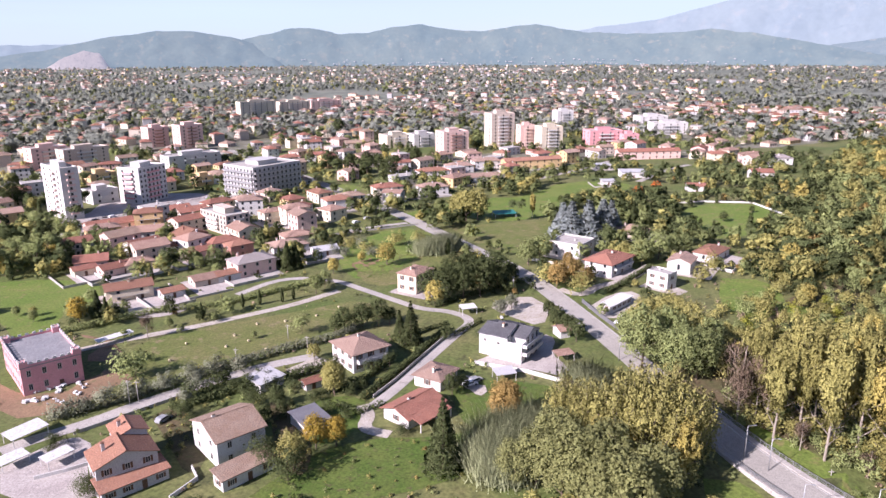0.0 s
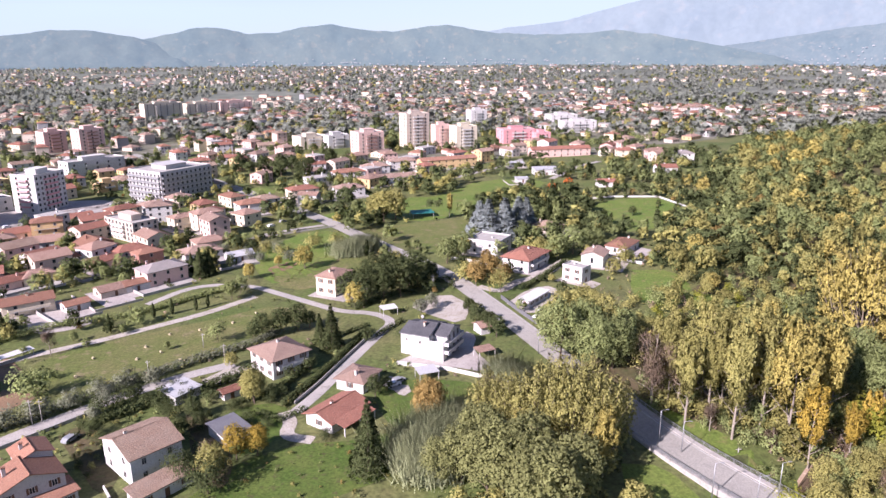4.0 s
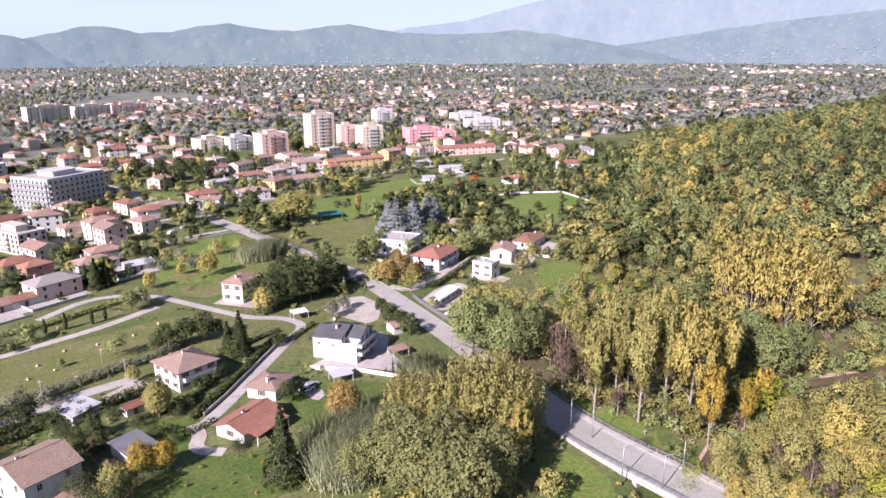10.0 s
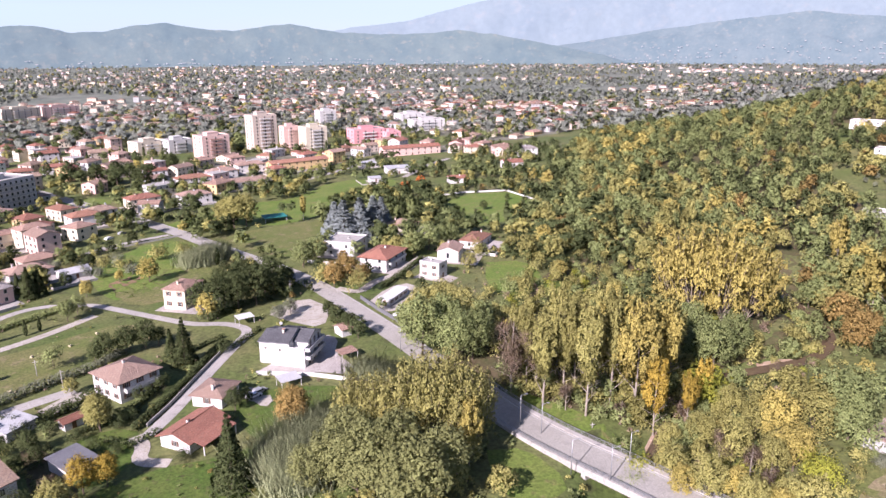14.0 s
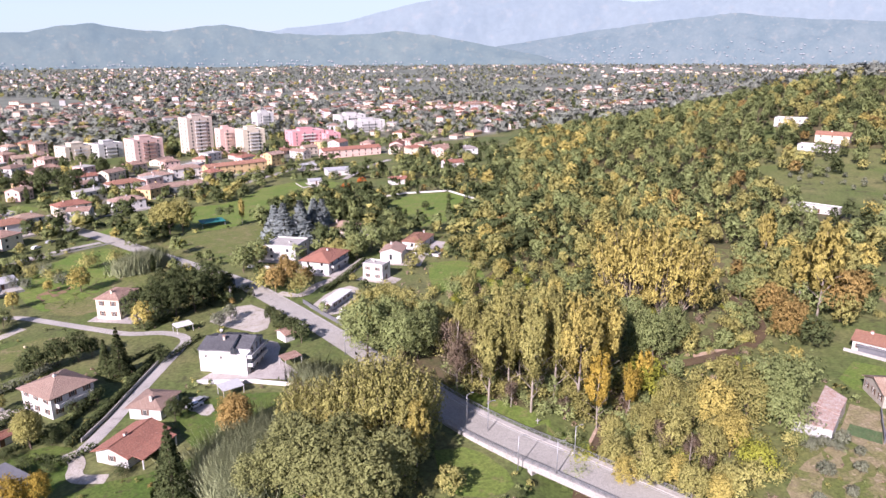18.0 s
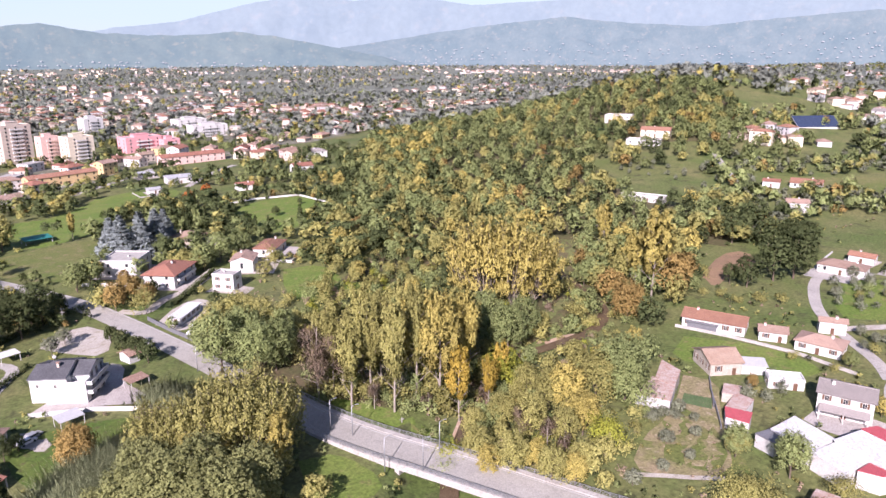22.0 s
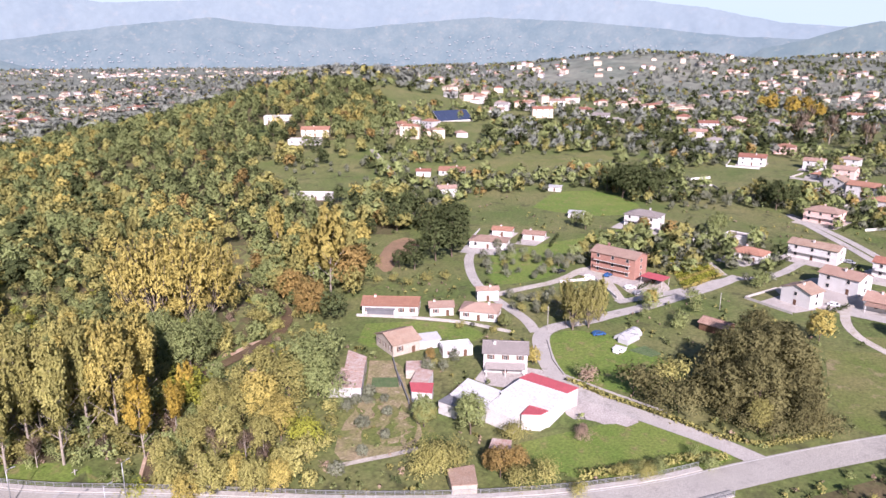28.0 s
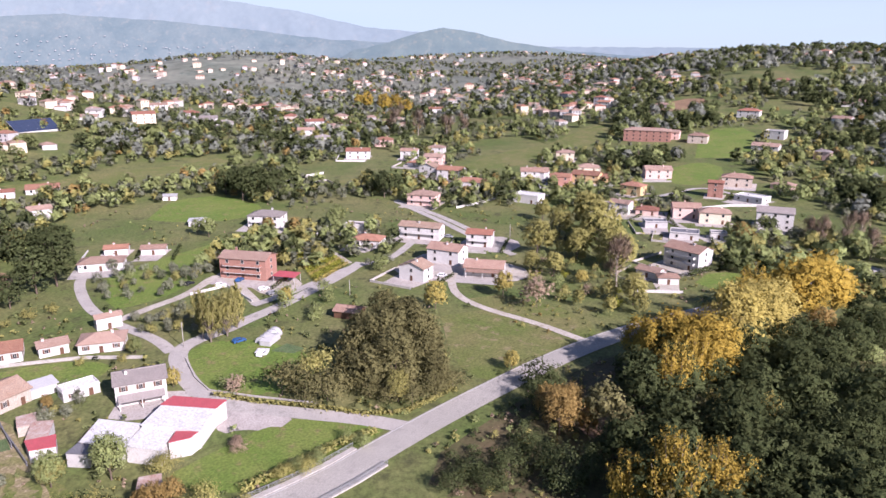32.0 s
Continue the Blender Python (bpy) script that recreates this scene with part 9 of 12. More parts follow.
plant("bush", L_LIME, 122.3, 135.7, 8.9, 1, 357, "bright yellow-green thicket by the stream", variant=0)
plant("bush", L_LIME, 86.2, 119.4, 6.3, 0, 64, "bright yellow-green thicket by the stream", variant=1)
plant("bush", L_LIME, 116.5, 97.3, 7.8, 0, 131, "bright yellow-green thicket by the stream", variant=2)
plant("bush", L_LIME, 86.7, 115.8, 6.2, 0, 198, "bright yellow-green thicket by the stream", variant=0)
plant("broad", L_YELLOW, 122.0, 115.5, 15.0, 0, 265, "yellowing tree in the thicket", variant=1)
plant("broad", L_YELLOW, 116.6, 104.6, 12.8, 0, 332, "yellowing tree in the thicket", variant=2)
plant("broad", L_YELLOW, 89.4, 106.9, 9.1, 0, 39, "yellowing tree in the thicket", variant=0)
plant("broad", L_YELLOW, 97.2, 100.5, 9.0, 0, 106, "yellowing tree in the thicket", variant=1)
plant("broad", L_YELLOW, 100.2, 91.2, 8.8, 0, 173, "yellowing tree in the thicket", variant=2)
plant("bush", L_GREEN, 137.8, 107.7, 10.2, 0, 240, "green thicket beside the stream", variant=0)
plant("bush", L_GREEN, 82.2, 114.1, 6.1, 0, 307, "green thicket beside the stream", variant=1)
plant("bush", L_GREEN, 157.0, 119.0, 9.2, 1, 14, "green thicket beside the stream", variant=2)
plant("bush", L_GREEN, 96.4, 119.3, 6.4, 0, 81, "green thicket beside the stream", variant=0)
plant("bush", L_GREEN, 85.5, 122.9, 4.7, 0, 148, "green thicket beside the stream", variant=1)
plant("bare", L_DRY, 105.5, 105.3, 9.3, 0, 215, "bare grey thicket beside the stream", variant=2)
plant("bare", L_DRY, 102.9, 112.2, 9.5, 0, 282, "bare grey thicket beside the stream", variant=0)
plant("bare", L_DRY, 104.8, 99.1, 7.6, 0, 349, "bare grey thicket beside the stream", variant=1)
plant("broad", L_OAK, 177.9, 12.8, 14.4, 1, 56, "broad dark tree of the meadow clump", variant=2)
plant("broad", L_OAK, 179.5, 5.2, 18.0, 0, 123, "broad dark tree of the meadow clump", variant=0)
plant("broad", L_OAK, 183.3, -1.4, 14.8, 1, 190, "broad dark tree of the meadow clump", variant=1)
plant("broad", L_OAK, 191.8, 8.9, 19.9, 0, 257, "broad dark tree of the meadow clump", variant=2)
plant("broad", L_OAK, 197.3, 1.7, 20.0, 0, 324, "broad dark tree of the meadow clump", variant=0)
plant("broad", L_OAK, 181.4, 18.0, 11.4, 1, 31, "broad dark olive tree of the meadow clump", variant=1)
plant("broad", L_OAK, 195.8, 12.9, 17.6, 0, 98, "broad dark olive tree of the meadow clump", variant=2)
plant("broad", L_OAK, 195.1, -2.6, 16.9, 0, 165, "broad dark olive tree of the meadow clump", variant=0)
plant("broad", L_OAK, 206.9, 5.5, 16.4, 0, 232, "broad dark olive tree of the meadow clump", variant=1)
plant("broad", L_OAK, 191.0, 16.7, 14.4, 1, 299, "broad dark olive tree of the meadow clump", variant=2)
plant("bush", L_OAK, 173.9, 11.9, 6.8, 0, 6, "brownish spreading bush of the meadow clump", variant=0)
plant("bush", L_OAK, 176.7, 2.1, 7.5, 0, 73, "brownish spreading bush of the meadow clump", variant=1)
plant("bush", L_OAK, 178.8, 20.5, 6.2, 1, 140, "brownish spreading bush of the meadow clump", variant=2)
plant("bush", L_OAK, 184.6, -5.8, 7.8, 1, 207, "brownish spreading bush of the meadow clump", variant=0)
plant("bush", L_OAK, 175.0, 7.4, 6.1, 0, 274, "brownish spreading bush of the meadow clump", variant=1)
plant("bush", L_OAK, 178.4, 9.8, 9.3, 1, 341, "dark spreading bush of the meadow clump", variant=2)
plant("bush", L_OAK, 181.3, -0.2, 8.7, 1, 48, "dark spreading bush of the meadow clump", variant=0)
plant("bush", L_OAK, 178.6, 15.9, 7.6, 1, 115, "dark spreading bush of the meadow clump", variant=1)
plant("bush", L_OAK, 190.1, -4.4, 9.0, 1, 182, "dark spreading bush of the meadow clump", variant=2)
plant("broad", L_OAK, 217.9, 9.3, 15.9, 0, 249, "brownish tree of the clump", variant=0)
plant("broad", L_OAK, 213.0, 2.0, 15.6, 0, 316, "brownish tree of the clump", variant=1)
plant("broad", L_OAK, 177.7, -5.6, 12.0, 0, 23, "brownish tree of the clump", variant=2)
plant("broad", L_OAK, 204.8, 15.9, 13.2, 1, 90, "brownish tree of the clump", variant=0)
plant("broad", L_OAK, 195.8, -4.6, 12.9, 1, 157, "brownish tree of the clump", variant=1)
plant("bush", L_OAK, 176.2, 35.3, 7.8, 1, 224, "rough brownish shrub at the meadow edge", variant=2)
plant("bush", L_OAK, 174.4, 29.0, 8.4, 0, 291, "rough brownish shrub at the meadow edge", variant=0)
plant("bush", L_OAK, 172.5, 22.9, 10.0, 0, 358, "rough brownish shrub at the meadow edge", variant=1)
plant("bush", L_OAK, 179.4, 32.8, 6.8, 1, 65, "rough brownish shrub at the meadow edge", variant=2)
plant("bush", L_OAK, 174.5, -5.4, 6.8, 0, 132, "rough brownish shrub at the meadow edge", variant=0)
plant("bush", L_OAK, 177.5, -10.2, 6.9, 0, 199, "rough brownish shrub at the meadow edge", variant=1)
plant("bush", L_OLIVE, 182.5, 27.0, 8.7, 1, 266, "rough shrub at the meadow edge", variant=2)
plant("bush", L_OAK, 171.2, 6.6, 6.7, 0, 333, "rough brownish shrub at the meadow edge", variant=0)
plant("bush", L_OAK, 170.0, 0.7, 6.0, 0, 40, "rough brownish shrub at the meadow edge", variant=1)
plant("broad", L_OLIVE, 171.1, 4.4, 10.0, 0, 107, "yellowing tree at the meadow edge", variant=2)
plant("broad", L_YELLOW, 237.7, -8.1, 11.9, 1, 174, "yellowing tree at the meadow edge", variant=0)
plant("broad", L_YELLOW, 251.2, -34.0, 11.2, 1, 241, "yellowing tree at the meadow edge", variant=1)
plant("broad", L_YELLOW, 189.0, -28.1, 6.5, 1, 308, "yellowing tree at the meadow edge", variant=2)
plant("tall", L_OLIVE, 215.4, 66.6, 15.4, 0, 149, "tall grey-green tree at the lane", variant=2)
plant("tall", L_OLIVE, 227.0, 58.5, 14.1, 1, 216, "tall grey-green tree at the lane", variant=0)
plant("bush", L_DRY, 179.3, 47.9, 5.1, 1, 283, "dry brown shrub in the meadow", variant=1)
plant("bush", L_DRY, 238.9, -44.6, 9.9, 1, 350, "dry brown shrub in the meadow", variant=2)
plant("bush", L_DRY, 152.9, 75.6, 3.6, 0, 57, "dry brown shrub in the meadow", variant=0)
plant("bush", L_DRY, 148.9, 41.1, 3.6, 0, 124, "dry brown shrub in the meadow", variant=1)
plant("bush", L_GREEN, 180.2, 51.8, 3.4, 1, 191, "small green shrub in the verge", variant=2)
plant("bush", L_GREEN, 233.8, 33.1, 5.0, 1, 258, "small green shrub in the verge", variant=0)
plant("bush", L_GREEN, 150.1, 12.7, 3.7, 0, 325, "small green shrub in the verge", variant=1)
plant("bush", L_GREEN, 234.2, 44.8, 3.3, 1, 32, "small green shrub in the verge", variant=2)
plant("bush", L_GREEN, 152.7, 16.2, 3.1, 0, 99, "small green shrub in the verge", variant=0)
plant("bush", L_GREEN, 140.3, 25.7, 3.8, 0, 166, "small green shrub in the verge", variant=1)
plant("bush", L_GREEN, 142.4, 22.3, 3.8, 0, 233, "small green shrub in the verge", variant=2)
plant("broad", L_GOLD, 178.3, -66.7, 20.8, 0, 300, "golden poplar by the road", variant=0)
plant("broad", L_GOLD, 174.6, -73.3, 23.8, 0, 7, "golden poplar by the road", variant=1)
plant("broad", L_GOLD, 171.1, -78.1, 25.2, 0, 74, "golden poplar by the road", variant=2)
plant("broad", L_GOLD, 189.2, -65.5, 16.2, 0, 141, "golden poplar by the road", variant=0)
plant("broad", L_GOLD, 188.7, -75.4, 19.8, 0, 208, "golden poplar by the road", variant=1)
plant("broad", L_GOLD, 216.6, -126.0, 26.0, 1, 275, "golden poplar by the road", variant=2)
plant("broad", L_GOLD, 221.0, -136.3, 26.4, 1, 342, "golden poplar by the road", variant=0)
plant("broad", L_GOLD, 225.8, -145.1, 20.7, 1, 49, "golden poplar by the road", variant=1)
plant("broad", L_GOLD, 221.6, -124.8, 20.3, 1, 116, "golden poplar by the road", variant=2)
plant("broad", L_YELLOW, 187.9, -91.9, 26.9, 0, 183, "yellow-brown poplar near the road", variant=0)
plant("broad", L_YELLOW, 191.4, -100.3, 27.3, 0, 250, "yellow-brown poplar near the road", variant=1)
plant("broad", L_YELLOW, 203.8, -102.7, 22.9, 0, 317, "yellow-brown poplar near the road", variant=2)
plant("broad", L_YELLOW, 207.7, -113.8, 21.3, 0, 24, "yellow-brown poplar near the road", variant=0)
plant("fan", L_GOLD, 160, -64, 21, 0, 0, "tall golden poplar beside the road", variant=0, width=0.9)
plant("fan", L_GOLD, 167, -71, 22, 0, 53, "tall golden poplar beside the road", variant=1, width=0.9)
plant("fan", L_GOLD, 174, -78, 20, 0, 106, "tall golden poplar beside the road", variant=2, width=0.9)
plant("fan", L_YELLOW, 181, -88, 21, 0, 159, "tall golden poplar beside the road", variant=0, width=0.9)
plant("fan", L_YELLOW, 190, -95, 20, 0, 212, "tall golden poplar beside the road", variant=1, width=0.9)
plant("fan", L_GOLD, 205, -101, 22, 0, 265, "tall golden poplar beside the road", variant=2, width=0.9)
plant("fan", L_GOLD, 214, -110, 23, 0, 318, "tall golden poplar beside the road", variant=0, width=0.9)
plant("fan", L_YELLOW, 152, -72, 12, 0, 371, "tall golden poplar beside the road", variant=1, width=0.9)
plant("fan", L_YELLOW, 147, -82, 13, 0, 424, "tall golden poplar beside the road", variant=2, width=0.9)
plant("fan", L_GOLD, 119.0, -40.6, 16.2, 0, 91, "golden tree below the road", variant=1)
plant("fan", L_GOLD, 115.3, -47.1, 22.5, 0, 158, "golden tree below the road", variant=2)
plant("fan", L_GOLD, 116.6, -55.3, 19.9, 0, 225, "golden tree below the road", variant=0)
plant("fan", L_GOLD, 118.0, -61.5, 15.9, 0, 292, "golden tree below the road", variant=1)
plant("broad", L_RUST, 152.9, -34.4, 14.1, 0, 175, "rust-brown tree by the road", variant=1)
plant("broad", L_RUST, 159.5, -38.0, 11.2, 0, 242, "rust-brown tree by the road", variant=2)
plant("broad", L_RUST, 161.2, -32.6, 9.7, 0, 309, "rust-brown tree by the road", variant=0)
plant("broad", L_RUST, 152.6, -41.2, 7.8, 0, 16, "rust-brown tree by the road", variant=1)
plant("broad", L_DARK, 176.6, -101.3, 13.7, 1, 83, "dark tree on the shaded bank", variant=2)
plant("broad", L_DARK, 176.2, -110.7, 15.3, 0, 150, "dark tree on the shaded bank", variant=0)
plant("broad", L_DARK, 182.6, -124.4, 17.5, 0, 217, "dark tree on the shaded bank", variant=1)
plant("broad", L_DARK, 189.6, -137.4, 18.0, 0, 284, "dark tree on the shaded bank", variant=2)
plant("broad", L_DARK, 152.3, -102.7, 16.9, 0, 351, "dark tree on the shaded bank", variant=0)
plant("broad", L_DARK, 151.9, -111.0, 18.3, 0, 58, "dark tree on the shaded bank", variant=1)
plant("broad", L_DARK, 158.1, -97.4, 14.2, 1, 125, "dark tree on the shaded bank", variant=2)
plant("broad", L_DARK, 131.5, -92.7, 16.7, 0, 192, "dark tree on the shaded bank", variant=0)
plant("broad", L_DARK, 133.2, -101.4, 18.2, 0, 259, "dark tree on the shaded bank", variant=1)
plant("broad", L_DARK, 131.8, -86.6, 15.4, 0, 326, "dark tree on the shaded bank", variant=2)
plant("broad", L_DARK, 126.3, -77.3, 12.3, 0, 33, "dark tree on the shaded bank", variant=0)
plant("broad", L_DARK, 154.3, -61.2, 9.4, 0, 100, "dark tree on the shaded bank", variant=1)
plant("broad", L_DARK, 151.4, -67.1, 9.3, 0, 167, "dark tree on the shaded bank", variant=2)
plant("broad", L_DARK, 206.2, -142.8, 15.4, 1, 234, "dark tree on the shaded bank", variant=0)
plant("bush", L_DARK, 138.9, -27.7, 7.4, 0, 301, "dark shrub on the shaded bank", variant=1)
plant("bush", L_DARK, 135.1, -19.6, 7.3, 0, 8, "dark shrub on the shaded bank", variant=2)
plant("bush", L_DARK, 130.5, -30.9, 8.6, 0, 75, "dark shrub on the shaded bank", variant=0)
plant("bush", L_DARK, 131.3, -14.3, 5.7, 0, 142, "dark shrub on the shaded bank", variant=1)
plant("bush", L_DARK, 134.2, -36.6, 7.2, 0, 209, "dark shrub on the shaded bank", variant=2)
plant("bush", L_DARK, 145.9, -25.1, 6.1, 0, 276, "dark shrub on the shaded bank", variant=0)
plant("bush", L_DARK, 135.5, -11.1, 5.8, 0, 343, "dark shrub on the shaded bank", variant=1)
plant("bush", L_DARK, 145.0, -44.6, 6.0, 0, 50, "dark shrub on the shaded bank", variant=2)
plant("bush", L_DARK, 153.3, -82.0, 7.8, 0, 117, "dark shrub on the shaded bank", variant=0)
plant("bush", L_DARK, 131.6, -7.2, 5.7, 0, 184, "dark shrub on the shaded bank", variant=1)
plant("broad", L_OLIVE, 305.5, -56.6, 17.4, 1, 251, "autumn tree in the valley", variant=2)
plant("broad", L_OLIVE, 333.0, -72.7, 17.0, 1, 318, "autumn tree in the valley", variant=0)
plant("broad", L_OLIVE, 332.2, -86.4, 25.6, 1, 25, "autumn tree in the valley", variant=1)
plant("broad", L_OLIVE, 312.9, -86.8, 24.3, 1, 92, "autumn tree in the valley", variant=2)
plant("broad", L_OLIVE, 296.2, -72.4, 15.4, 1, 159, "autumn tree in the valley", variant=0)
plant("broad", L_OLIVE, 287.4, -84.9, 20.1, 1, 226, "autumn tree in the valley", variant=1)
plant("broad", L_OLIVE, 279.5, -87.5, 17.2, 1, 293, "autumn tree in the valley", variant=2)
plant("broad", L_OLIVE, 281.3, -49.9, 9.8, 1, 0, "autumn tree in the valley", variant=0)
plant("broad", L_OLIVE, 273.6, -57.8, 12.0, 1, 67, "autumn tree in the valley", variant=1)
plant("broad", L_OLIVE, 240.2, -79.9, 13.0, 1, 134, "autumn tree in the valley", variant=2)
plant("broad", L_OLIVE, 366.2, -70.6, 12.3, 1, 201, "autumn tree in the valley", variant=0)
plant("bare", L_DRY, 258.8, -79.0, 23.0, 1, 268, "half-bare poplar in the valley", variant=1)
plant("bare", L_DRY, 306.5, -187.7, 16.0, 1, 335, "half-bare poplar in the valley", variant=2)
plant("bare", L_DRY, 305.7, -197.9, 17.1, 1, 42, "half-bare poplar in the valley", variant=0)
plant("bare", L_DRY, 313.9, -211.1, 16.4, 1, 109, "half-bare poplar in the valley", variant=1)
plant("bare", L_DRY, 288.5, -200.1, 15.2, 1, 176, "half-bare poplar in the valley", variant=2)
plant("bare", L_DRY, 693.9, 11.1, 27.5, 2, 243, "half-bare poplar in the valley", variant=0)
plant("bare", L_DRY, 673.9, -10.4, 24.6, 2, 310, "half-bare poplar in the valley", variant=1)
plant("bare", L_DRY, 637.7, -35.0, 23.4, 2, 17, "half-bare poplar in the valley", variant=2)
plant("bare", L_DRY, 667.5, -52.6, 21.3, 2, 84, "half-bare poplar in the valley", variant=0)
plant("bare", L_DRY, 315.7, -187.5, 13.7, 1, 151, "half-bare poplar in the valley", variant=1)
plant("broad", L_GOLD, 939.1, 50.5, 25.0, 2, 218, "golden poplar row in the valley", variant=2)
plant("broad", L_GOLD, 889.1, 27.2, 25.1, 2, 285, "golden poplar row in the valley", variant=0)
plant("broad", L_GOLD, 904.4, 13.5, 24.1, 2, 352, "golden poplar row in the valley", variant=1)
plant("broad", L_GOLD, 845.4, -0.4, 20.0, 2, 59, "golden poplar row in the valley", variant=2)
plant("broad", L_GOLD, 1000.0, 65.2, 18.7, 2, 126, "golden poplar row in the valley", variant=0)
plant("broad", L_DARK, 414.8, 97.0, 22.2, 1, 193, "dark oak in a field group", variant=1)
plant("broad", L_DARK, 415.1, 90.5, 23.6, 1, 260, "dark oak in a field group", variant=2)
plant("broad", L_DARK, 415.4, 82.4, 22.3, 1, 327, "dark oak in a field group", variant=0)
plant("broad", L_DARK, 428.7, 110.0, 17.3, 1, 34, "dark oak in a field group", variant=1)
plant("broad", L_DARK, 436.7, 105.1, 17.6, 1, 101, "dark oak in a field group", variant=2)
plant("broad", L_DARK, 430.3, 80.0, 17.5, 1, 168, "dark oak in a field group", variant=0)
plant("broad", L_DARK, 423.5, 14.8, 17.4, 1, 235, "dark oak in a field group", variant=1)
plant("broad", L_DARK, 431.1, 8.1, 14.1, 1, 302, "dark oak in a field group", variant=2)
plant("broad", L_DARK, 431.3, 21.9, 14.1, 1, 9, "dark oak in a field group", variant=0)
plant("broad", L_GREEN, 337.2, 96.4, 11.2, 1, 76, "green tree beside the village houses", variant=1)
plant("broad", L_GREEN, 342.2, 103.1, 8.5, 1, 143, "green tree beside the village houses", variant=2)
plant("broad", L_GREEN, 429.0, -47.4, 12.0, 1, 210, "green tree beside the village houses", variant=0)
plant("broad", L_GREEN, 287.5, 11.2, 6.4, 1, 277, "green tree beside the village houses", variant=1)
plant("broad", L_GREEN, 358.4, 39.1, 10.1, 1, 344, "green tree beside the village houses", variant=2)
plant("broad", L_GREEN, 364.1, 36.7, 10.3, 1, 51, "green tree beside the village houses", variant=0)
plant("broad", L_GREEN, 347.6, 60.4, 5.8, 1, 118, "green tree beside the village houses", variant=1)
plant("broad", L_GREEN, 408.6, 1.3, 10.1, 1, 185, "green tree beside the village houses", variant=2)
plant("broad", L_GREEN, 327.8, -154.8, 8.5, 1, 252, "green tree beside the village houses", variant=0)
plant("broad", L_GREEN, 318.0, -155.8, 11.0, 1, 319, "green tree beside the village houses", variant=1)
plant("broad", L_RUST, 318.0, -155.8, 11.0, 1, 26, "russet tree beside the houses", variant=2)
plant("broad", L_RUST, 451.6, 118.9, 10.9, 1, 93, "russet tree beside the houses", variant=0)
plant("broad", L_RUST, 345.5, 69.8, 8.6, 1, 160, "russet tree beside the houses", variant=1)
plant("broad", L_RUST, 206.9, -130.1, 11.6, 1, 227, "russet tree beside the houses", variant=2)
plant("broad", L_DARK, 244.0, 140.9, 13.9, 1, 294, "dark tree on the bare slope", variant=0)
plant("broad", L_DARK, 242.7, 147.4, 9.3, 1, 1, "dark tree on the bare slope", variant=1)
plant("broad", L_DARK, 258.7, 138.8, 19.4, 1, 68, "dark tree on the bare slope", variant=2)
plant("broad", L_DARK, 267.2, 135.4, 22.3, 1, 135, "dark tree on the bare slope", variant=0)
plant("broad", L_DARK, 297.7, 152.8, 19.1, 1, 202, "dark tree on the bare slope", variant=1)
plant("broad", L_DARK, 295.2, 162.9, 16.3, 1, 269, "dark tree on the bare slope", variant=2)
plant("broad", L_DARK, 299.0, 147.8, 16.3, 1, 336, "dark tree on the bare slope", variant=0)
plant("broad", L_DARK, 291.4, 177.9, 16.2, 1, 43, "dark tree on the bare slope", variant=1)
plant("broad", L_DARK, 319.8, 184.9, 17.5, 1, 110, "dark tree on the bare slope", variant=2)
plant("broad", L_GREEN, 136.8, 77.0, 9.1, 0, 177, "garden tree in the hamlet", variant=0)
plant("broad", L_GREEN, 139.0, 65.4, 12.2, 0, 244, "garden tree in the hamlet", variant=1)
plant("broad", L_GREEN, 134.9, 100.6, 3.9, 0, 311, "garden tree in the hamlet", variant=2)
plant("broad", L_GREEN, 137.7, 114.6, 17.0, 0, 18, "garden tree in the hamlet", variant=0)
plant("broad", L_GREEN, 143.5, 112.5, 14.2, 1, 85, "garden tree in the hamlet", variant=1)
plant("broad", L_GREEN, 154.0, 123.3, 11.6, 1, 152, "garden tree in the hamlet", variant=2)
plant("broad", L_GREEN, 204.3, 83.6, 5.9, 1, 219, "garden tree in the hamlet", variant=0)
plant("bush", L_GREY, 135.2, 98.6, 3.3, 0, 286, "small olive shrub in the garden", variant=1)
plant("bush", L_GREY, 139.6, 96.1, 2.5, 0, 353, "small olive shrub in the garden", variant=2)
plant("bush", L_GREY, 129.9, 90.4, 2.1, 0, 60, "small olive shrub in the garden", variant=0)
plant("bush", L_GREY, 128.1, 82.8, 2.0, 0, 127, "small olive shrub in the garden", variant=1)
plant("bush", L_GREY, 150.7, 104.6, 2.3, 1, 194, "small olive shrub in the garden", variant=2)
plant("bush", L_GREY, 174.1, 87.3, 3.5, 1, 261, "small olive shrub in the garden", variant=0)
plant("bush", L_GREY, 180.5, 93.8, 3.3, 1, 328, "small olive shrub in the garden", variant=1)
plant("bush", L_GREY, 163.0, 90.3, 4.1, 1, 35, "small olive shrub in the garden", variant=2)
plant("bush", L_GREY, 167.0, 87.3, 3.4, 1, 102, "small olive shrub in the garden", variant=0)
plant("bush", L_GREY, 141.0, 95.5, 2.2, 0, 169, "small olive shrub in the garden", variant=1)
plant("broad", L_RUST, 125.9, 52.1, 8.6, 0, 236, "brown-leaved tree by the hut", variant=2)
plant("broad", L_RUST, 128.5, 49.3, 7.3, 0, 303, "brown-leaved tree by the hut", variant=0)
plant("broad", L_RUST, 127.3, 55.2, 5.8, 0, 10, "brown-leaved tree by the hut", variant=1)
plant("bush", L_OLIVE, 121.5, 64.2, 7.1, 0, 77, "thicket by the road", variant=2)
plant("bush", L_OLIVE, 119.0, 66.8, 7.0, 0, 144, "thicket by the road", variant=0)
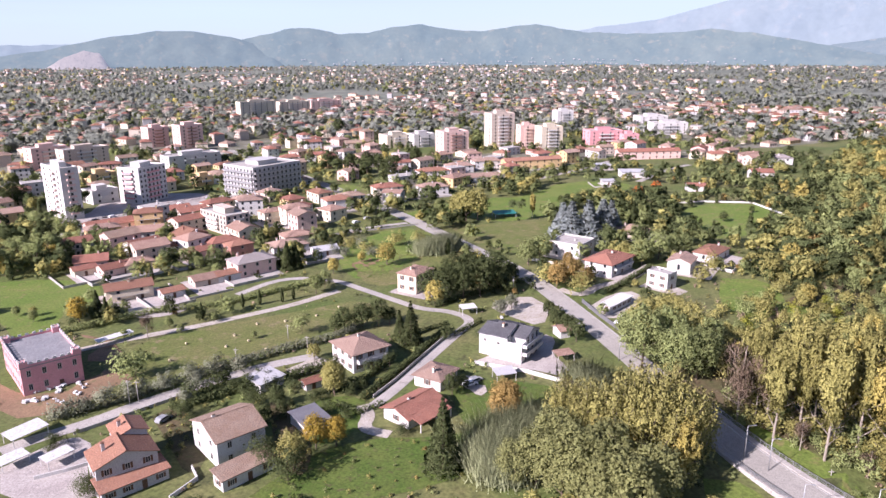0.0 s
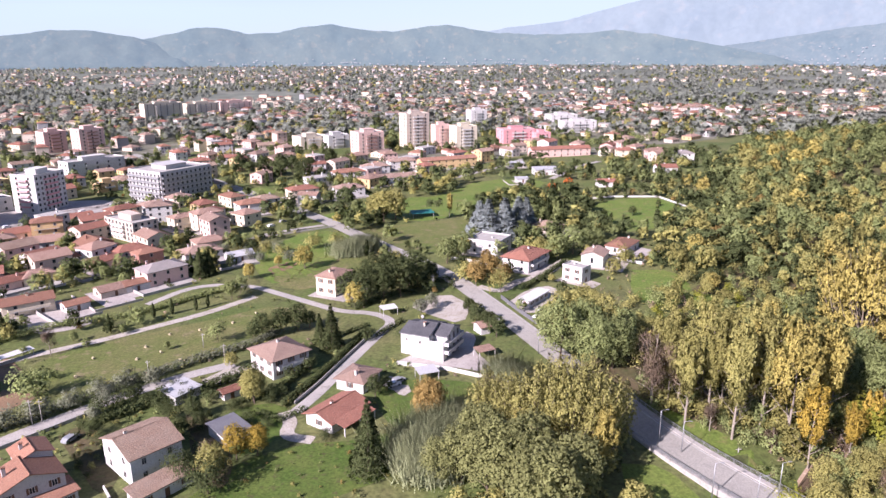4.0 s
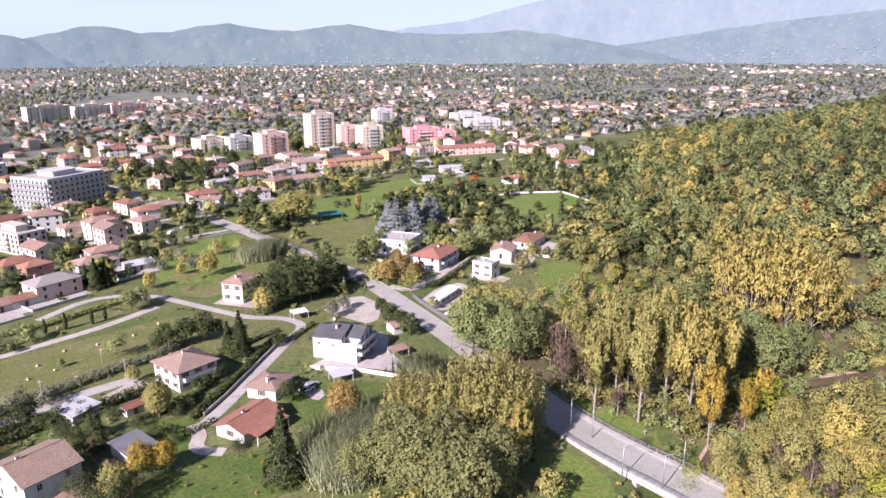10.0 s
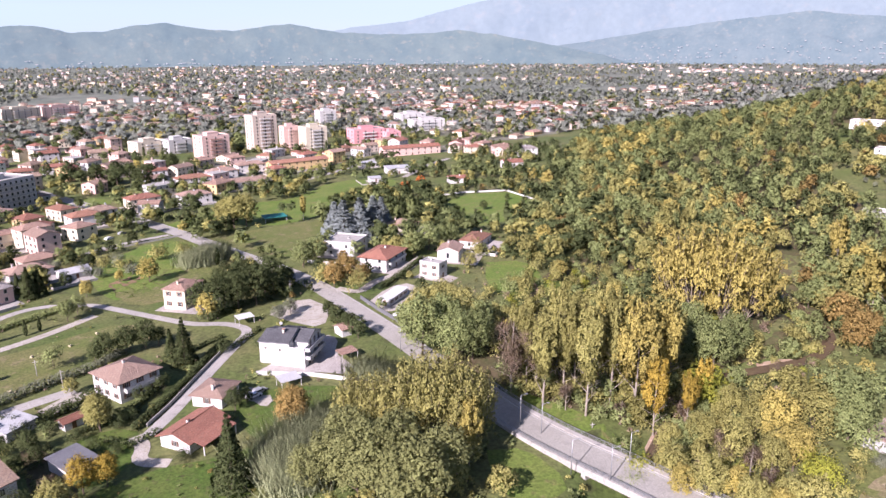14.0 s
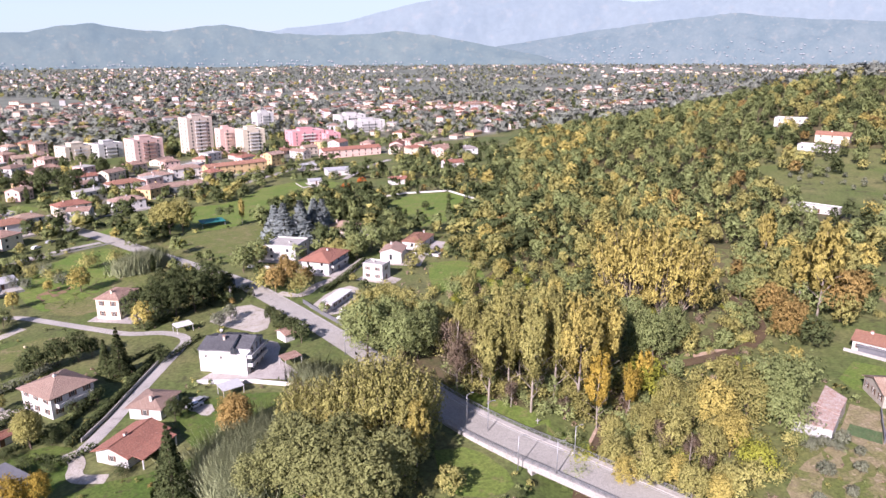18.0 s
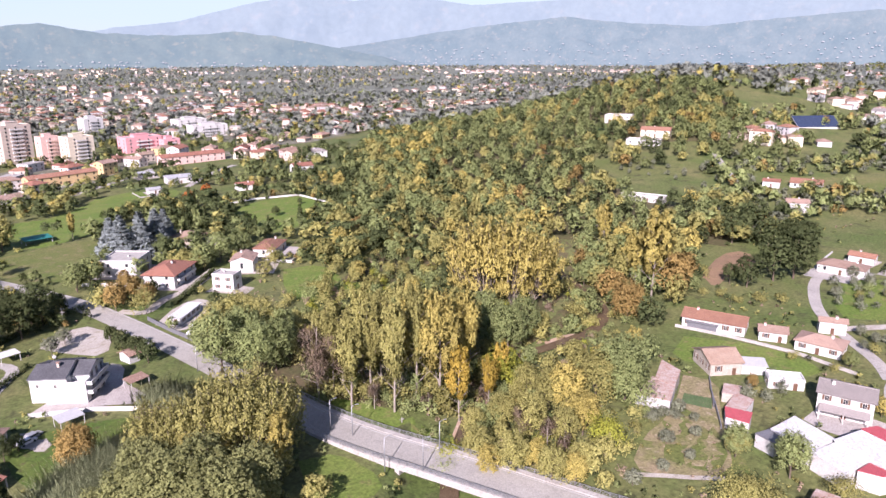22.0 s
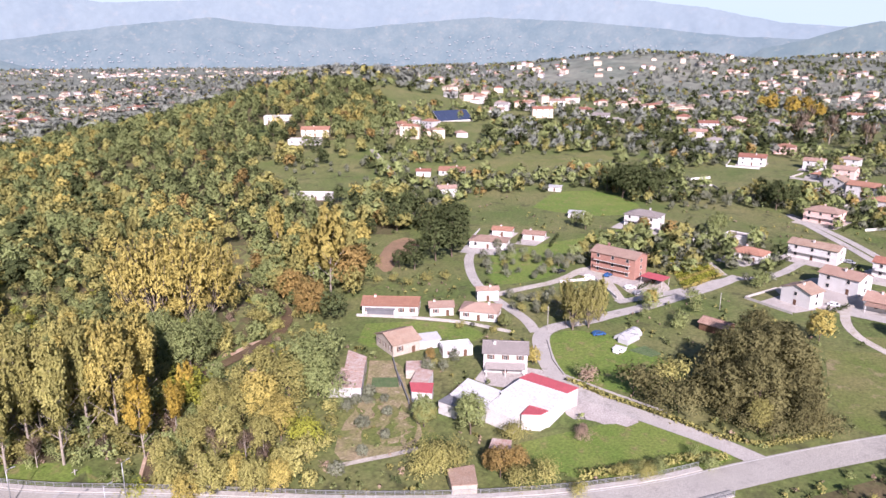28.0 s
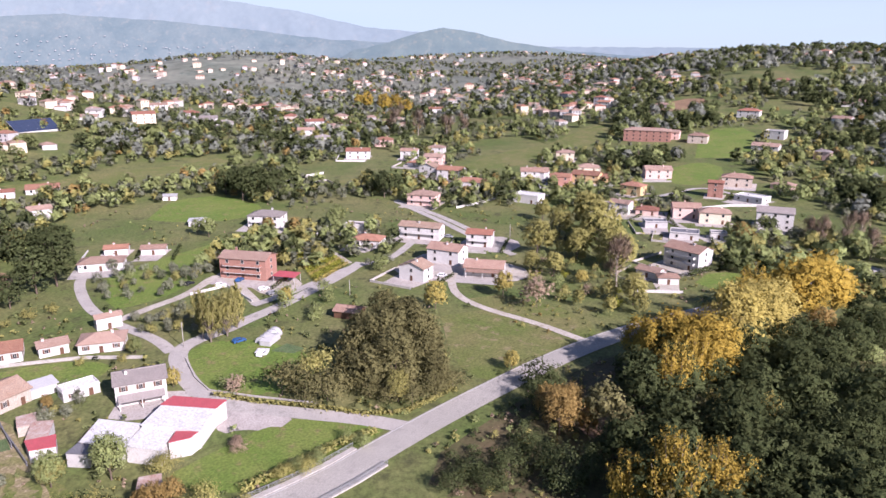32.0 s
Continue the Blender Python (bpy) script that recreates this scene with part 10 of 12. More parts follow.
plant("bush", L_OLIVE, 124.9, 46.8, 5.7, 0, 211, "thicket by the road", variant=1)
plant("bush", L_OLIVE, 127.7, 42.7, 5.2, 0, 278, "thicket by the road", variant=2)
plant("bush", L_OLIVE, 127.1, 35.2, 3.7, 0, 345, "thicket by the road", variant=0)
plant("bush", L_OLIVE, 137.9, 28.9, 3.6, 0, 52, "thicket by the road", variant=1)
plant("bush", L_OLIVE, 139.6, 24.1, 3.6, 0, 119, "thicket by the road", variant=2)
plant("bush", L_OLIVE, 125.9, 62.4, 5.8, 0, 186, "thicket by the road", variant=0)
plant("bush", L_OLIVE, 141.1, 55.1, 5.5, 0, 253, "thicket by the road", variant=1)
plant("bush", L_GREEN, 159.3, 60.1, 2.6, 0, 320, "green shrub in a garden", variant=2)
plant("bush", L_GREEN, 247.6, 30.0, 4.4, 1, 27, "green shrub in a garden", variant=0)
plant("bush", L_GREEN, 229.7, 33.6, 4.2, 1, 94, "green shrub in a garden", variant=1)
plant("bush", L_GREEN, 253.3, 32.8, 5.9, 1, 161, "green shrub in a garden", variant=2)
plant("bush", L_GREEN, 244.5, 45.3, 7.5, 1, 228, "green shrub in a garden", variant=0)
plant("bush", L_GREEN, 285.2, 13.4, 5.9, 1, 295, "green shrub in a garden", variant=1)
plant("bush", L_GREEN, 272.8, 109.9, 4.0, 1, 2, "green shrub in a garden", variant=2)
plant("broad", L_YELLOW, 182.2, 65.7, 6.1, 1, 69, "golden shrub by the house", variant=0)
plant("broad", L_YELLOW, 244.5, 45.3, 8.0, 1, 136, "golden shrub by the house", variant=1)
plant("broad", L_YELLOW, 348.5, 70.2, 7.8, 1, 203, "golden shrub by the house", variant=2)
patch("field", [(111.4, 269.7), (127.6, 267.2), (126.2, 243.3), (114.0, 226.9), (100.4, 227.9), (101.3, 246.0)], LAWN, "bright grassy clearing in the scrub", 0.06)
patch("field", [(121.0, 238.2), (136.2, 235.4), (129.7, 217.7), (113.9, 213.2)], LAWN, "bright grassy clearing in the scrub", 0.064)
wood([(70.8, 200.1), (89.9, 212.4), (118.3, 254.7), (141.5, 279.9), (164.1, 267.2), (181.8, 248.1), (176.1, 224.4), (142.4, 186.3), (121.5, 166.5), (102.9, 166.1), (87.6, 173.1), (72.4, 180.4)], 7.0, [('broad', L_GREEN, 5, 9, 4), ('broad', L_OLIVE, 5, 10, 3), ('bush', L_LIME, 3, 5.5, 2), ('broad', L_DARK, 5, 9, 0.7), ('bush', L_OLIVE, 3, 6, 4), ('bush', L_GREEN, 3, 6, 3)], 11, 1, where='in the riverside wood', share=0.6)
wood([(121.5, 261.7), (167.4, 311.9), (210.4, 314.4), (242.4, 282.7), (238.4, 238.2), (214.0, 218.8), (178.2, 223.4), (159.5, 259.7)], 9.5, [('broad', L_GREEN, 9, 15, 4), ('broad', L_OLIVE, 9, 15, 4), ('broad', L_DARK, 8, 14, 2), ('tall', L_OLIVE, 12, 18, 2), ('broad', L_YELLOW, 10, 16, 0.5), ('bush', L_OLIVE, 4, 7, 2), ('broad', L_RUST, 8, 12, 0.8)], 12, 1, where='in the wood below the hill', share=0.5)
wood([(232.9, 232.3), (254.7, 226.6), (273.1, 205.2), (280.0, 183.0), (240.1, 159.2), (208.2, 152.9), (207.5, 168.9), (215.7, 195.3)], 10, [('broad', L_GREEN, 9, 15, 4), ('broad', L_OLIVE, 9, 15, 4), ('broad', L_DARK, 8, 14, 2), ('tall', L_OLIVE, 12, 18, 2), ('broad', L_YELLOW, 10, 16, 0.5), ('bush', L_OLIVE, 4, 7, 2), ('broad', L_RUST, 8, 12, 0.8)], 13, 1, where='beside the stream', share=0.5)
wood([(191.2, -103.7), (224.8, -164.3), (125.3, -97.0), (126.0, -83.2), (153.0, -88.9)], 7, [('broad', L_DARK, 8, 13, 3), ('bush', L_DARK, 4, 6, 2), ('broad', L_GREEN, 8, 12, 1)], 14, 1, where='on the shaded bank', share=0.6)
wood([(150, -40), (175, -60), (190, -110), (150, -130), (95, -110), (80, -70), (110, -50)], 8, [('broad', L_DARK, 14, 20, 4), ('broad', L_OAK, 12, 17, 0.7)], 15, 1, where='on the shaded bank', share=0.8)
wood([(269.8, 123.8), (288.7, 113.4), (289.6, 90.2), (272.0, 77.6), (254.6, 91.2), (250.5, 110.7)], 6.0, [('broad', L_GREY, 3.5, 5.0, 3), ('bush', L_GREY, 2.5, 4.0, 2)], 20, 1, 'olive trees', 'in the olive grove', share=0.4)
wood([(229.2, 91.0), (243.9, 78.7), (222.3, 70.0), (213.8, 73.3)], 6.0, [('broad', L_GREY, 3.5, 5.0, 3), ('bush', L_GREY, 2.5, 4.0, 2)], 21, 1, 'olive trees', 'in the olive grove', share=0.4)
wood([(422.9, 75.4), (464.4, 30.7), (431.3, 25.4), (402.0, 52.9), (395.0, 70.9)], 6.5, [('broad', L_GREY, 3.5, 5.0, 3), ('bush', L_GREY, 2.5, 4.0, 2)], 22, 1, 'olive trees', 'in the olive grove', share=0.4)
wood([(472.1, 156.8), (513.9, 134.1), (460.1, 117.4), (434.2, 135.0), (438.8, 160.0)], 7.0, [('broad', L_GREY, 3.5, 5.0, 3), ('bush', L_GREY, 2.5, 4.0, 2)], 23, 1, 'olive trees', 'in the olive grove', share=0.4)
wood([(576.1, 162.4), (668.6, 156.2), (604.3, 95.3), (544.7, 52.5), (530.9, 84.6), (548.8, 121.3)], 8.0, [('broad', L_GREY, 3.5, 5.0, 3), ('bush', L_GREY, 2.5, 4.0, 2)], 24, 1, 'olive trees', 'in the olive grove', share=0.4)
wood([(389.2, 338.2), (398.2, 317.2), (390.2, 272.3), (372.5, 264.4), (357.6, 301.5)], 8.0, [('broad', L_GREY, 3.5, 5.0, 3), ('bush', L_GREY, 2.5, 4.0, 2)], 25, 1, 'olive trees', 'in the olive grove', share=0.4)
wood([(421.6, 104.4), (421.0, 75.9), (420.4, 44.7), (440.9, 22.2), (455.3, 33.9), (455.6, 70.8)], 7.0, [('broad', L_GREY, 3.5, 5.0, 3), ('bush', L_GREY, 2.5, 4.0, 2)], 26, 1, 'olive trees', 'in the olive grove', share=0.4)
wood([(642.3, -236.4), (641.0, -298.4), (616.2, -297.5), (612.0, -245.6)], 8.0, [('broad', L_GREY, 3.5, 5.0, 3), ('bush', L_GREY, 2.5, 4.0, 2)], 27, 1, 'olive trees', 'in the olive grove', share=0.4)
bale(-68.2, 214.8)
bale(-62.3, 210.0)
bale(-68.3, 205.7)
bale(-63.3, 224.5)
bale(-54.2, 227.0)
bale(-81.5, 208.0)
bale(-82.2, 195.4)
bale(-55.3, 203.3)
bale(-44.4, 232.2)
bale(-37.7, 240.5)
bale(-65.7, 191.3)
car(266.8, 73.8, -55, "white", "white car parked on a paved yard")
car(272.6, 67.7, -16, "blue", "blue car parked on a paved yard")
car(261.9, 56.4, -48, "white", "white car parked on a paved yard")
car(257.3, 52.1, -49, "grey", "grey car parked on a paved yard")
car(268.7, 86.3, -32, "black", "black car parked on a paved yard")
car(7.4, 178.7, 28, "white", "white car parked on a paved yard")
car(9.0, 180.8, 37, "grey", "grey car parked on a paved yard")
car(-70.6, 160.1, 64, "grey", "grey car parked on a paved yard")
car(-184.7, 386.4, 46, "white", "white car parked on a paved yard")
car(-189.8, 377.1, 47, "black", "black car parked on a paved yard")
car(-158.8, 420.4, 51, "white", "white car parked on a paved yard")
car(-146.9, 436.9, 49, "grey", "grey car parked on a paved yard")
car(-173.2, 405.0, 53, "red", "red car parked on a paved yard")
car(-192.8, 364.4, 48, "white", "white car parked on a paved yard")
car(-46.7, 370.1, 47, "white", "white car parked on a paved yard")
car(-41.6, 379.2, 46, "grey", "grey car parked on a paved yard")
car(336.2, -15.7, -113, "white", "white car parked on a paved yard")
car(334.8, -18.8, -113, "grey", "grey car parked on a paved yard")
car(275.6, -12.6, -113, "white", "white car parked on a paved yard")
car(305.0, -143.3, -56, "blue", "blue car parked on a paved yard")
car(296.8, -137.0, -55, "white", "white car parked on a paved yard")
car(59.0, 222.2, 45, "white", "white car parked on a paved yard")
car(62.8, 229.9, 45, "white", "white car parked on a paved yard")
pole(209.3, 70.9, 8.2, CONCRETE, "tall pale concrete utility pole")
pole(254.0, 23.1, 6.3, CONCRETE, "tall pale concrete utility pole")
pole(26.6, 254.4, 5.9, CONCRETE, "tall pale concrete utility pole")
pole(26.9, 257.3, 6.1, CONCRETE, "tall pale concrete utility pole")
pole(-81.0, 170.0, 6.3, CONCRETE, "tall pale concrete utility pole")
pole(-82.9, 169.0, 6.9, CONCRETE, "tall pale concrete utility pole")
pole(-41.5, 199.8, 6.2, CONCRETE, "tall pale concrete utility pole")
pole(-60.2, 189.3, 6.9, CONCRETE, "tall pale concrete utility pole")
pole(-50.1, 212.2, 5.0, CONCRETE, "tall pale concrete utility pole")
pole(329.2, -47.8, 8.6, CONCRETE, "tall pale concrete utility pole")
pole(85.1, 136.1, 1.5, CONCRETE, "tall pale concrete utility pole")
wood([(82.2, 114.1), (94.5, 121.4), (109.6, 128.3), (122.1, 130.8), (143.2, 133.6), (164.7, 136.5), (148.6, 116.5), (126.5, 102.2), (116.4, 90.4), (100.7, 82.1), (84.8, 94.3)], 5, [('bush', L_OLIVE, 2.5, 5, 3), ('bush', L_GREEN, 2, 4.5, 2), ('broad', L_OLIVE, 5, 9, 2), ('broad', L_YELLOW, 5, 9, 0.8), ('bush', L_LIME, 2, 4, 0.7), ('bush', L_DRY, 2, 4, 0.8)], 31, 1, where='beside the stream', share=0.6)
wood([(75.8, 158.8), (90.1, 154.6), (106.5, 146.3), (117.0, 154.6), (146.5, 162.3), (149.6, 177.5), (121.2, 177.6), (90.7, 177.0), (78.0, 169.5)], 5.5, [('bush', L_OLIVE, 2.5, 5, 3), ('bush', L_GREEN, 2, 4.5, 2), ('broad', L_OLIVE, 5, 9, 2), ('broad', L_YELLOW, 5, 9, 0.8), ('bush', L_LIME, 2, 4, 0.7), ('bush', L_DRY, 2, 4, 0.8)], 32, 1, where='on the river bank', share=0.6)
wood([(79.4, 217.8), (112.2, 241.6), (147.1, 239.1), (159.4, 216.7), (171.0, 197.0), (187.3, 190.5), (150.3, 171.9), (123.3, 160.1), (99.1, 159.8), (81.5, 176.0), (72.4, 189.4)], 5.5, [('bush', L_OLIVE, 2.5, 5, 3), ('bush', L_GREEN, 2, 4.5, 2), ('broad', L_OLIVE, 5, 9, 2), ('broad', L_YELLOW, 5, 9, 0.8), ('bush', L_LIME, 2, 4, 0.7), ('bush', L_DRY, 2, 4, 0.8)], 33, 1, where='among the riverside trees', share=0.6)
wood([(138.0, -2.7), (153.8, -16.8), (164.0, -32.4), (178.7, -57.3), (154.8, -50.2), (132.2, -36.1), (127.2, -18.5), (127.9, -4.6)], 5.5, [('bush', L_OLIVE, 1.5, 3, 3), ('bush', L_DARK, 1.5, 3.5, 2), ('bush', L_DRY, 1.5, 3, 1)], 34, 1, where='in the verge scrub', share=0.5)
wood([(14.2, 140.1), (24.6, 149.7), (54.0, 135.6), (53.9, 116.9), (46.0, 105.1), (13.2, 120.6)], 6, [('bush', L_OLIVE, 2.5, 5, 3), ('bush', L_GREEN, 2, 4.5, 2), ('broad', L_OLIVE, 5, 9, 2), ('broad', L_YELLOW, 5, 9, 0.8), ('bush', L_LIME, 2, 4, 0.7), ('bush', L_DRY, 2, 4, 0.8)], 35, 1, where='below the bridge', share=0.6)
wood([(267.4, -38.4), (323.6, -62.6), (365.5, -82.6), (352.4, -106.2), (279.3, -92.2), (229.0, -80.3), (229.8, -64.6), (247.4, -52.4)], 7, [('bush', L_OLIVE, 2.5, 5, 3), ('bush', L_GREEN, 2, 4.5, 2), ('broad', L_OLIVE, 5, 9, 2), ('broad', L_YELLOW, 5, 9, 0.8), ('bush', L_LIME, 2, 4, 0.7), ('bush', L_DRY, 2, 4, 0.8)], 36, 1, where='between the village gardens', share=0.5)
plant("bush", L_GREY, -96.8, 161.2, 4.8, 1, 270, "grey-green olive shrub along the street", variant=0)
plant("bush", L_GREY, -92.7, 164.6, 4.8, 1, 337, "grey-green olive shrub along the street", variant=1)
plant("bush", L_GREY, -87.9, 166.9, 5.2, 1, 44, "grey-green olive shrub along the street", variant=2)
plant("bush", L_GREY, -82.6, 171.9, 5.4, 1, 111, "grey-green olive shrub along the street", variant=0)
plant("bush", L_GREY, -76.7, 176.4, 5.1, 1, 178, "grey-green olive shrub along the street", variant=1)
plant("bush", L_GREY, -70.3, 180.4, 5.2, 1, 245, "grey-green olive shrub along the street", variant=2)
plant("bush", L_GREY, -65.8, 186.0, 5.4, 1, 312, "grey-green olive shrub along the street", variant=0)
plant("bush", L_GREY, -58.5, 189.3, 5.1, 1, 19, "grey-green olive shrub along the street", variant=1)
plant("bush", L_GREY, -66.5, 173.6, 5.1, 1, 86, "grey-green olive shrub along the street", variant=2)
plant("bush", L_GREY, -68.2, 169.8, 4.3, 1, 153, "grey-green olive shrub along the street", variant=0)
plant("broad", L_DARK, -43.6, 167.1, 6.7, 0, 220, "dark evergreen behind the farmhouse", variant=1)
plant("broad", L_DARK, -41.2, 162.6, 4.9, 0, 287, "dark evergreen behind the farmhouse", variant=2)
plant("broad", L_DARK, -44.8, 159.8, 4.9, 0, 354, "dark evergreen behind the farmhouse", variant=0)
plant("broad", L_DARK, -69.0, 172.0, 4.4, 1, 61, "dark evergreen behind the farmhouse", variant=1)
plant("broad", L_DARK, -53.6, 176.8, 5.2, 1, 128, "dark evergreen behind the farmhouse", variant=2)
plant("broad", L_DARK, -60.8, 180.3, 4.2, 1, 195, "dark evergreen behind the farmhouse", variant=0)
plant("bush", L_DARK, -91.5, 148.4, 3.6, 0, 262, "dark shrub in the gardens", variant=1)
plant("bush", L_DARK, -90.9, 144.7, 3.2, 0, 329, "dark shrub in the gardens", variant=2)
plant("bush", L_DARK, -76.1, 130.5, 4.2, 0, 36, "dark shrub in the gardens", variant=0)
plant("bush", L_DARK, -74.0, 128.5, 3.6, 0, 103, "dark shrub in the gardens", variant=1)
plant("bush", L_DARK, -22.5, 176.4, 3.5, 0, 170, "dark shrub in the gardens", variant=2)
plant("bush", L_DARK, -20.4, 186.9, 4.0, 1, 237, "dark shrub in the gardens", variant=0)
plant("bush", L_DARK, -41.1, 176.6, 3.8, 1, 304, "dark shrub in the gardens", variant=1)
plant("bush", L_DARK, -15.7, 190.6, 4.0, 1, 11, "dark shrub in the gardens", variant=2)
plant("bush", L_DARK, -25.2, 173.1, 3.8, 0, 78, "dark shrub in the gardens", variant=0)
plant("bush", L_DARK, 11.9, 211.2, 3.9, 1, 145, "dark shrub in the gardens", variant=1)
plant("bush", L_DARK, 13.6, 208.9, 3.5, 1, 212, "dark shrub in the gardens", variant=2)
plant("bush", L_DARK, 1.0, 211.4, 4.0, 1, 279, "dark shrub in the gardens", variant=0)
plant("broad", L_GREEN, -61.1, 212.3, 3.2, 1, 346, "small green tree in an orchard", variant=1)
plant("broad", L_GREEN, -86.6, 217.4, 3.6, 1, 53, "small green tree in an orchard", variant=2)
plant("broad", L_GREEN, -92.2, 222.4, 4.1, 1, 120, "small green tree in an orchard", variant=0)
plant("broad", L_GREEN, -103.3, 212.9, 3.9, 1, 187, "small green tree in an orchard", variant=1)
plant("broad", L_GREEN, -78.5, 227.3, 3.7, 1, 254, "small green tree in an orchard", variant=2)
plant("broad", L_GREEN, -84.2, 232.8, 3.4, 1, 321, "small green tree in an orchard", variant=0)
plant("broad", L_GREEN, -141.1, 228.1, 4.9, 1, 28, "small green tree in an orchard", variant=1)
plant("broad", L_GREEN, -150.1, 233.6, 4.2, 1, 95, "small green tree in an orchard", variant=2)
plant("broad", L_GREEN, -130.1, 233.4, 4.2, 1, 162, "small green tree in an orchard", variant=0)
hedge([(-65.9, 167.3), (-58.8, 173.5), (-48.1, 180.1), (-36.7, 187.1)], 2.2, 2.6, L_DARK, "dark hedge beside the street")
hedge([(-16.0, 194.5), (-21.6, 183.3), (-28.7, 176.5)], 1.6, 1.8, L_DARK, "dark hedge round the villa garden")
hedge([(-15.4, 211.6), (-4.6, 218.6), (1.0, 223.5)], 1.6, 1.6, L_DARK, "dark hedge on the garden terrace")
hedge([(-54.2, 173.5), (-42.5, 183.6), (-31.2, 194.7)], 3.0, 3.0, L_DARK, "shaded hedge under the olives")
low_wall([(-90.0, 153.5), (-80.4, 163.0), (-69.6, 173.7)], 0.9, CONCRETE, "low concrete wall along the street")
rubble = random.Random(3)
for i in range(40):
    k = rubble.uniform(0.3, 1.1)
    ob = tagged(new('rubble_block', SHARED.setdefault('rubble', Solid().slab([(-0.5, -0.4, 0.4), (0.5, -0.5, 0.5), (0.55, 0.4, 0.45), (-0.45, 0.5, 0.35)], 0.6).mesh('rubble_block', SHEET_WHITE))), 'pale lump of building rubble before the pink house', 'rubble', 'building rubble')
    ob.matrix_basis = pose(-104.9 + rubble.uniform(-9, 9) * 0.76, 174.0 + rubble.uniform(-9, 9) * 0.65 + rubble.gauss(0, 1), 0.4, rubble.uniform(-20, 20), 0, rubble.uniform(0, 360)) @ Matrix.Diagonal((k, k, k, 1))
wood([(118.0, 135.1), (140.1, 135.3), (167.3, 133.7), (158.6, 113.3), (141.2, 102.5), (113.4, 91.0), (95.1, 96.6), (101.1, 116.6)], 5.5, [('bush', L_OLIVE, 2.5, 5, 3), ('bush', L_GREEN, 2, 4.5, 2), ('broad', L_OLIVE, 5, 9, 2), ('broad', L_YELLOW, 5, 9, 0.8), ('bush', L_LIME, 2, 4, 0.7), ('bush', L_DRY, 2, 4, 0.8)], 37, 1, where='beside the stream', share=0.6)
wood([(138.2, 168.4), (166.9, 185.8), (200.2, 200.9), (189.8, 167.6), (166.3, 159.7), (139.1, 160.9)], 6.5, [('bush', L_OLIVE, 2.5, 5, 3), ('bush', L_GREEN, 2, 4.5, 2), ('broad', L_OLIVE, 5, 9, 2), ('broad', L_YELLOW, 5, 9, 0.8), ('bush', L_LIME, 2, 4, 0.7), ('bush', L_DRY, 2, 4, 0.8)], 38, 1, where='on the inner bank', share=0.6)
wood([(214.5, 200.0), (240.4, 206.9), (261.5, 184.9), (238.3, 153.4), (197.7, 136.2), (177.2, 138.1), (192.7, 160.3), (204.0, 178.3)], 7.5, [('broad', L_GREEN, 9, 15, 4), ('broad', L_OLIVE, 9, 15, 4), ('broad', L_DARK, 8, 14, 2), ('tall', L_OLIVE, 12, 18, 2), ('broad', L_YELLOW, 10, 16, 0.5), ('bush', L_OLIVE, 4, 7, 2), ('broad', L_RUST, 8, 12, 0.8)], 39, 1, where='on the outer bank', share=0.55)
patch("field", [(154.9, 157.8), (165.9, 158.0), (170.2, 153.7), (159.2, 151.1), (151.7, 153.1)], SAND, "pale sand bar beside the stream", 0.050)
patch("field", [(208.4, 201.5), (205.1, 184.9), (194.3, 165.4), (187.7, 163.1), (192.2, 178.0), (198.9, 194.8)], SAND, "bare reddish bank of the stream", 0.050)
low_wall([(161.1, 100.1), (152.9, 92.8), (145.0, 86.0)], 1.2, SHEET_DARK, "dark mesh fence round a garden")
low_wall([(191.7, 134.2), (197.0, 117.4), (201.5, 98.0), (201.2, 80.5)], 1.0, CONCRETE, "garden wall along the lane")
low_wall([(256.4, 82.5), (265.9, 71.2), (248.2, 57.9)], 1.0, WHITE, "white plastered wall round a garden")
plant("bush", L_OLIVE, 224.4, 146.0, 3.1, 1, 229, "shrub in the hamlet gardens", variant=1)
plant("bush", L_OLIVE, 226.5, 140.5, 3.1, 1, 296, "shrub in the hamlet gardens", variant=2)
plant("bush", L_OLIVE, 226.5, 133.7, 3.1, 1, 3, "shrub in the hamlet gardens", variant=0)
plant("bush", L_OLIVE, 233.4, 129.4, 4.0, 1, 70, "shrub in the hamlet gardens", variant=1)
plant("bush", L_OLIVE, 237.7, 123.6, 3.6, 1, 137, "shrub in the hamlet gardens", variant=2)
plant("bush", L_OLIVE, 197.0, 96.9, 2.7, 1, 204, "shrub in the hamlet gardens", variant=0)
plant("bush", L_OLIVE, 199.3, 85.4, 2.7, 1, 271, "shrub in the hamlet gardens", variant=1)
plant("bush", L_OLIVE, 221.1, 75.7, 3.8, 1, 338, "shrub in the hamlet gardens", variant=2)
plant("bush", L_OLIVE, 232.5, 75.1, 3.9, 1, 45, "shrub in the hamlet gardens", variant=0)
plant("bush", L_OLIVE, 230.8, 83.1, 3.9, 1, 112, "shrub in the hamlet gardens", variant=1)
plant("bush", L_OLIVE, 219.4, 84.3, 3.3, 1, 179, "shrub in the hamlet gardens", variant=2)
plant("bush", L_OLIVE, 227.5, 71.5, 3.4, 1, 246, "shrub in the hamlet gardens", variant=0)
plant("bush", L_OLIVE, 265.2, 109.5, 3.4, 1, 313, "shrub in the hamlet gardens", variant=1)
plant("bush", L_OLIVE, 274.4, 103.0, 3.5, 1, 20, "shrub in the hamlet gardens", variant=2)
plant("bush", L_OLIVE, 272.7, 92.5, 4.0, 1, 87, "shrub in the hamlet gardens", variant=0)
plant("bush", L_OLIVE, 277.9, 86.7, 4.0, 1, 154, "shrub in the hamlet gardens", variant=1)
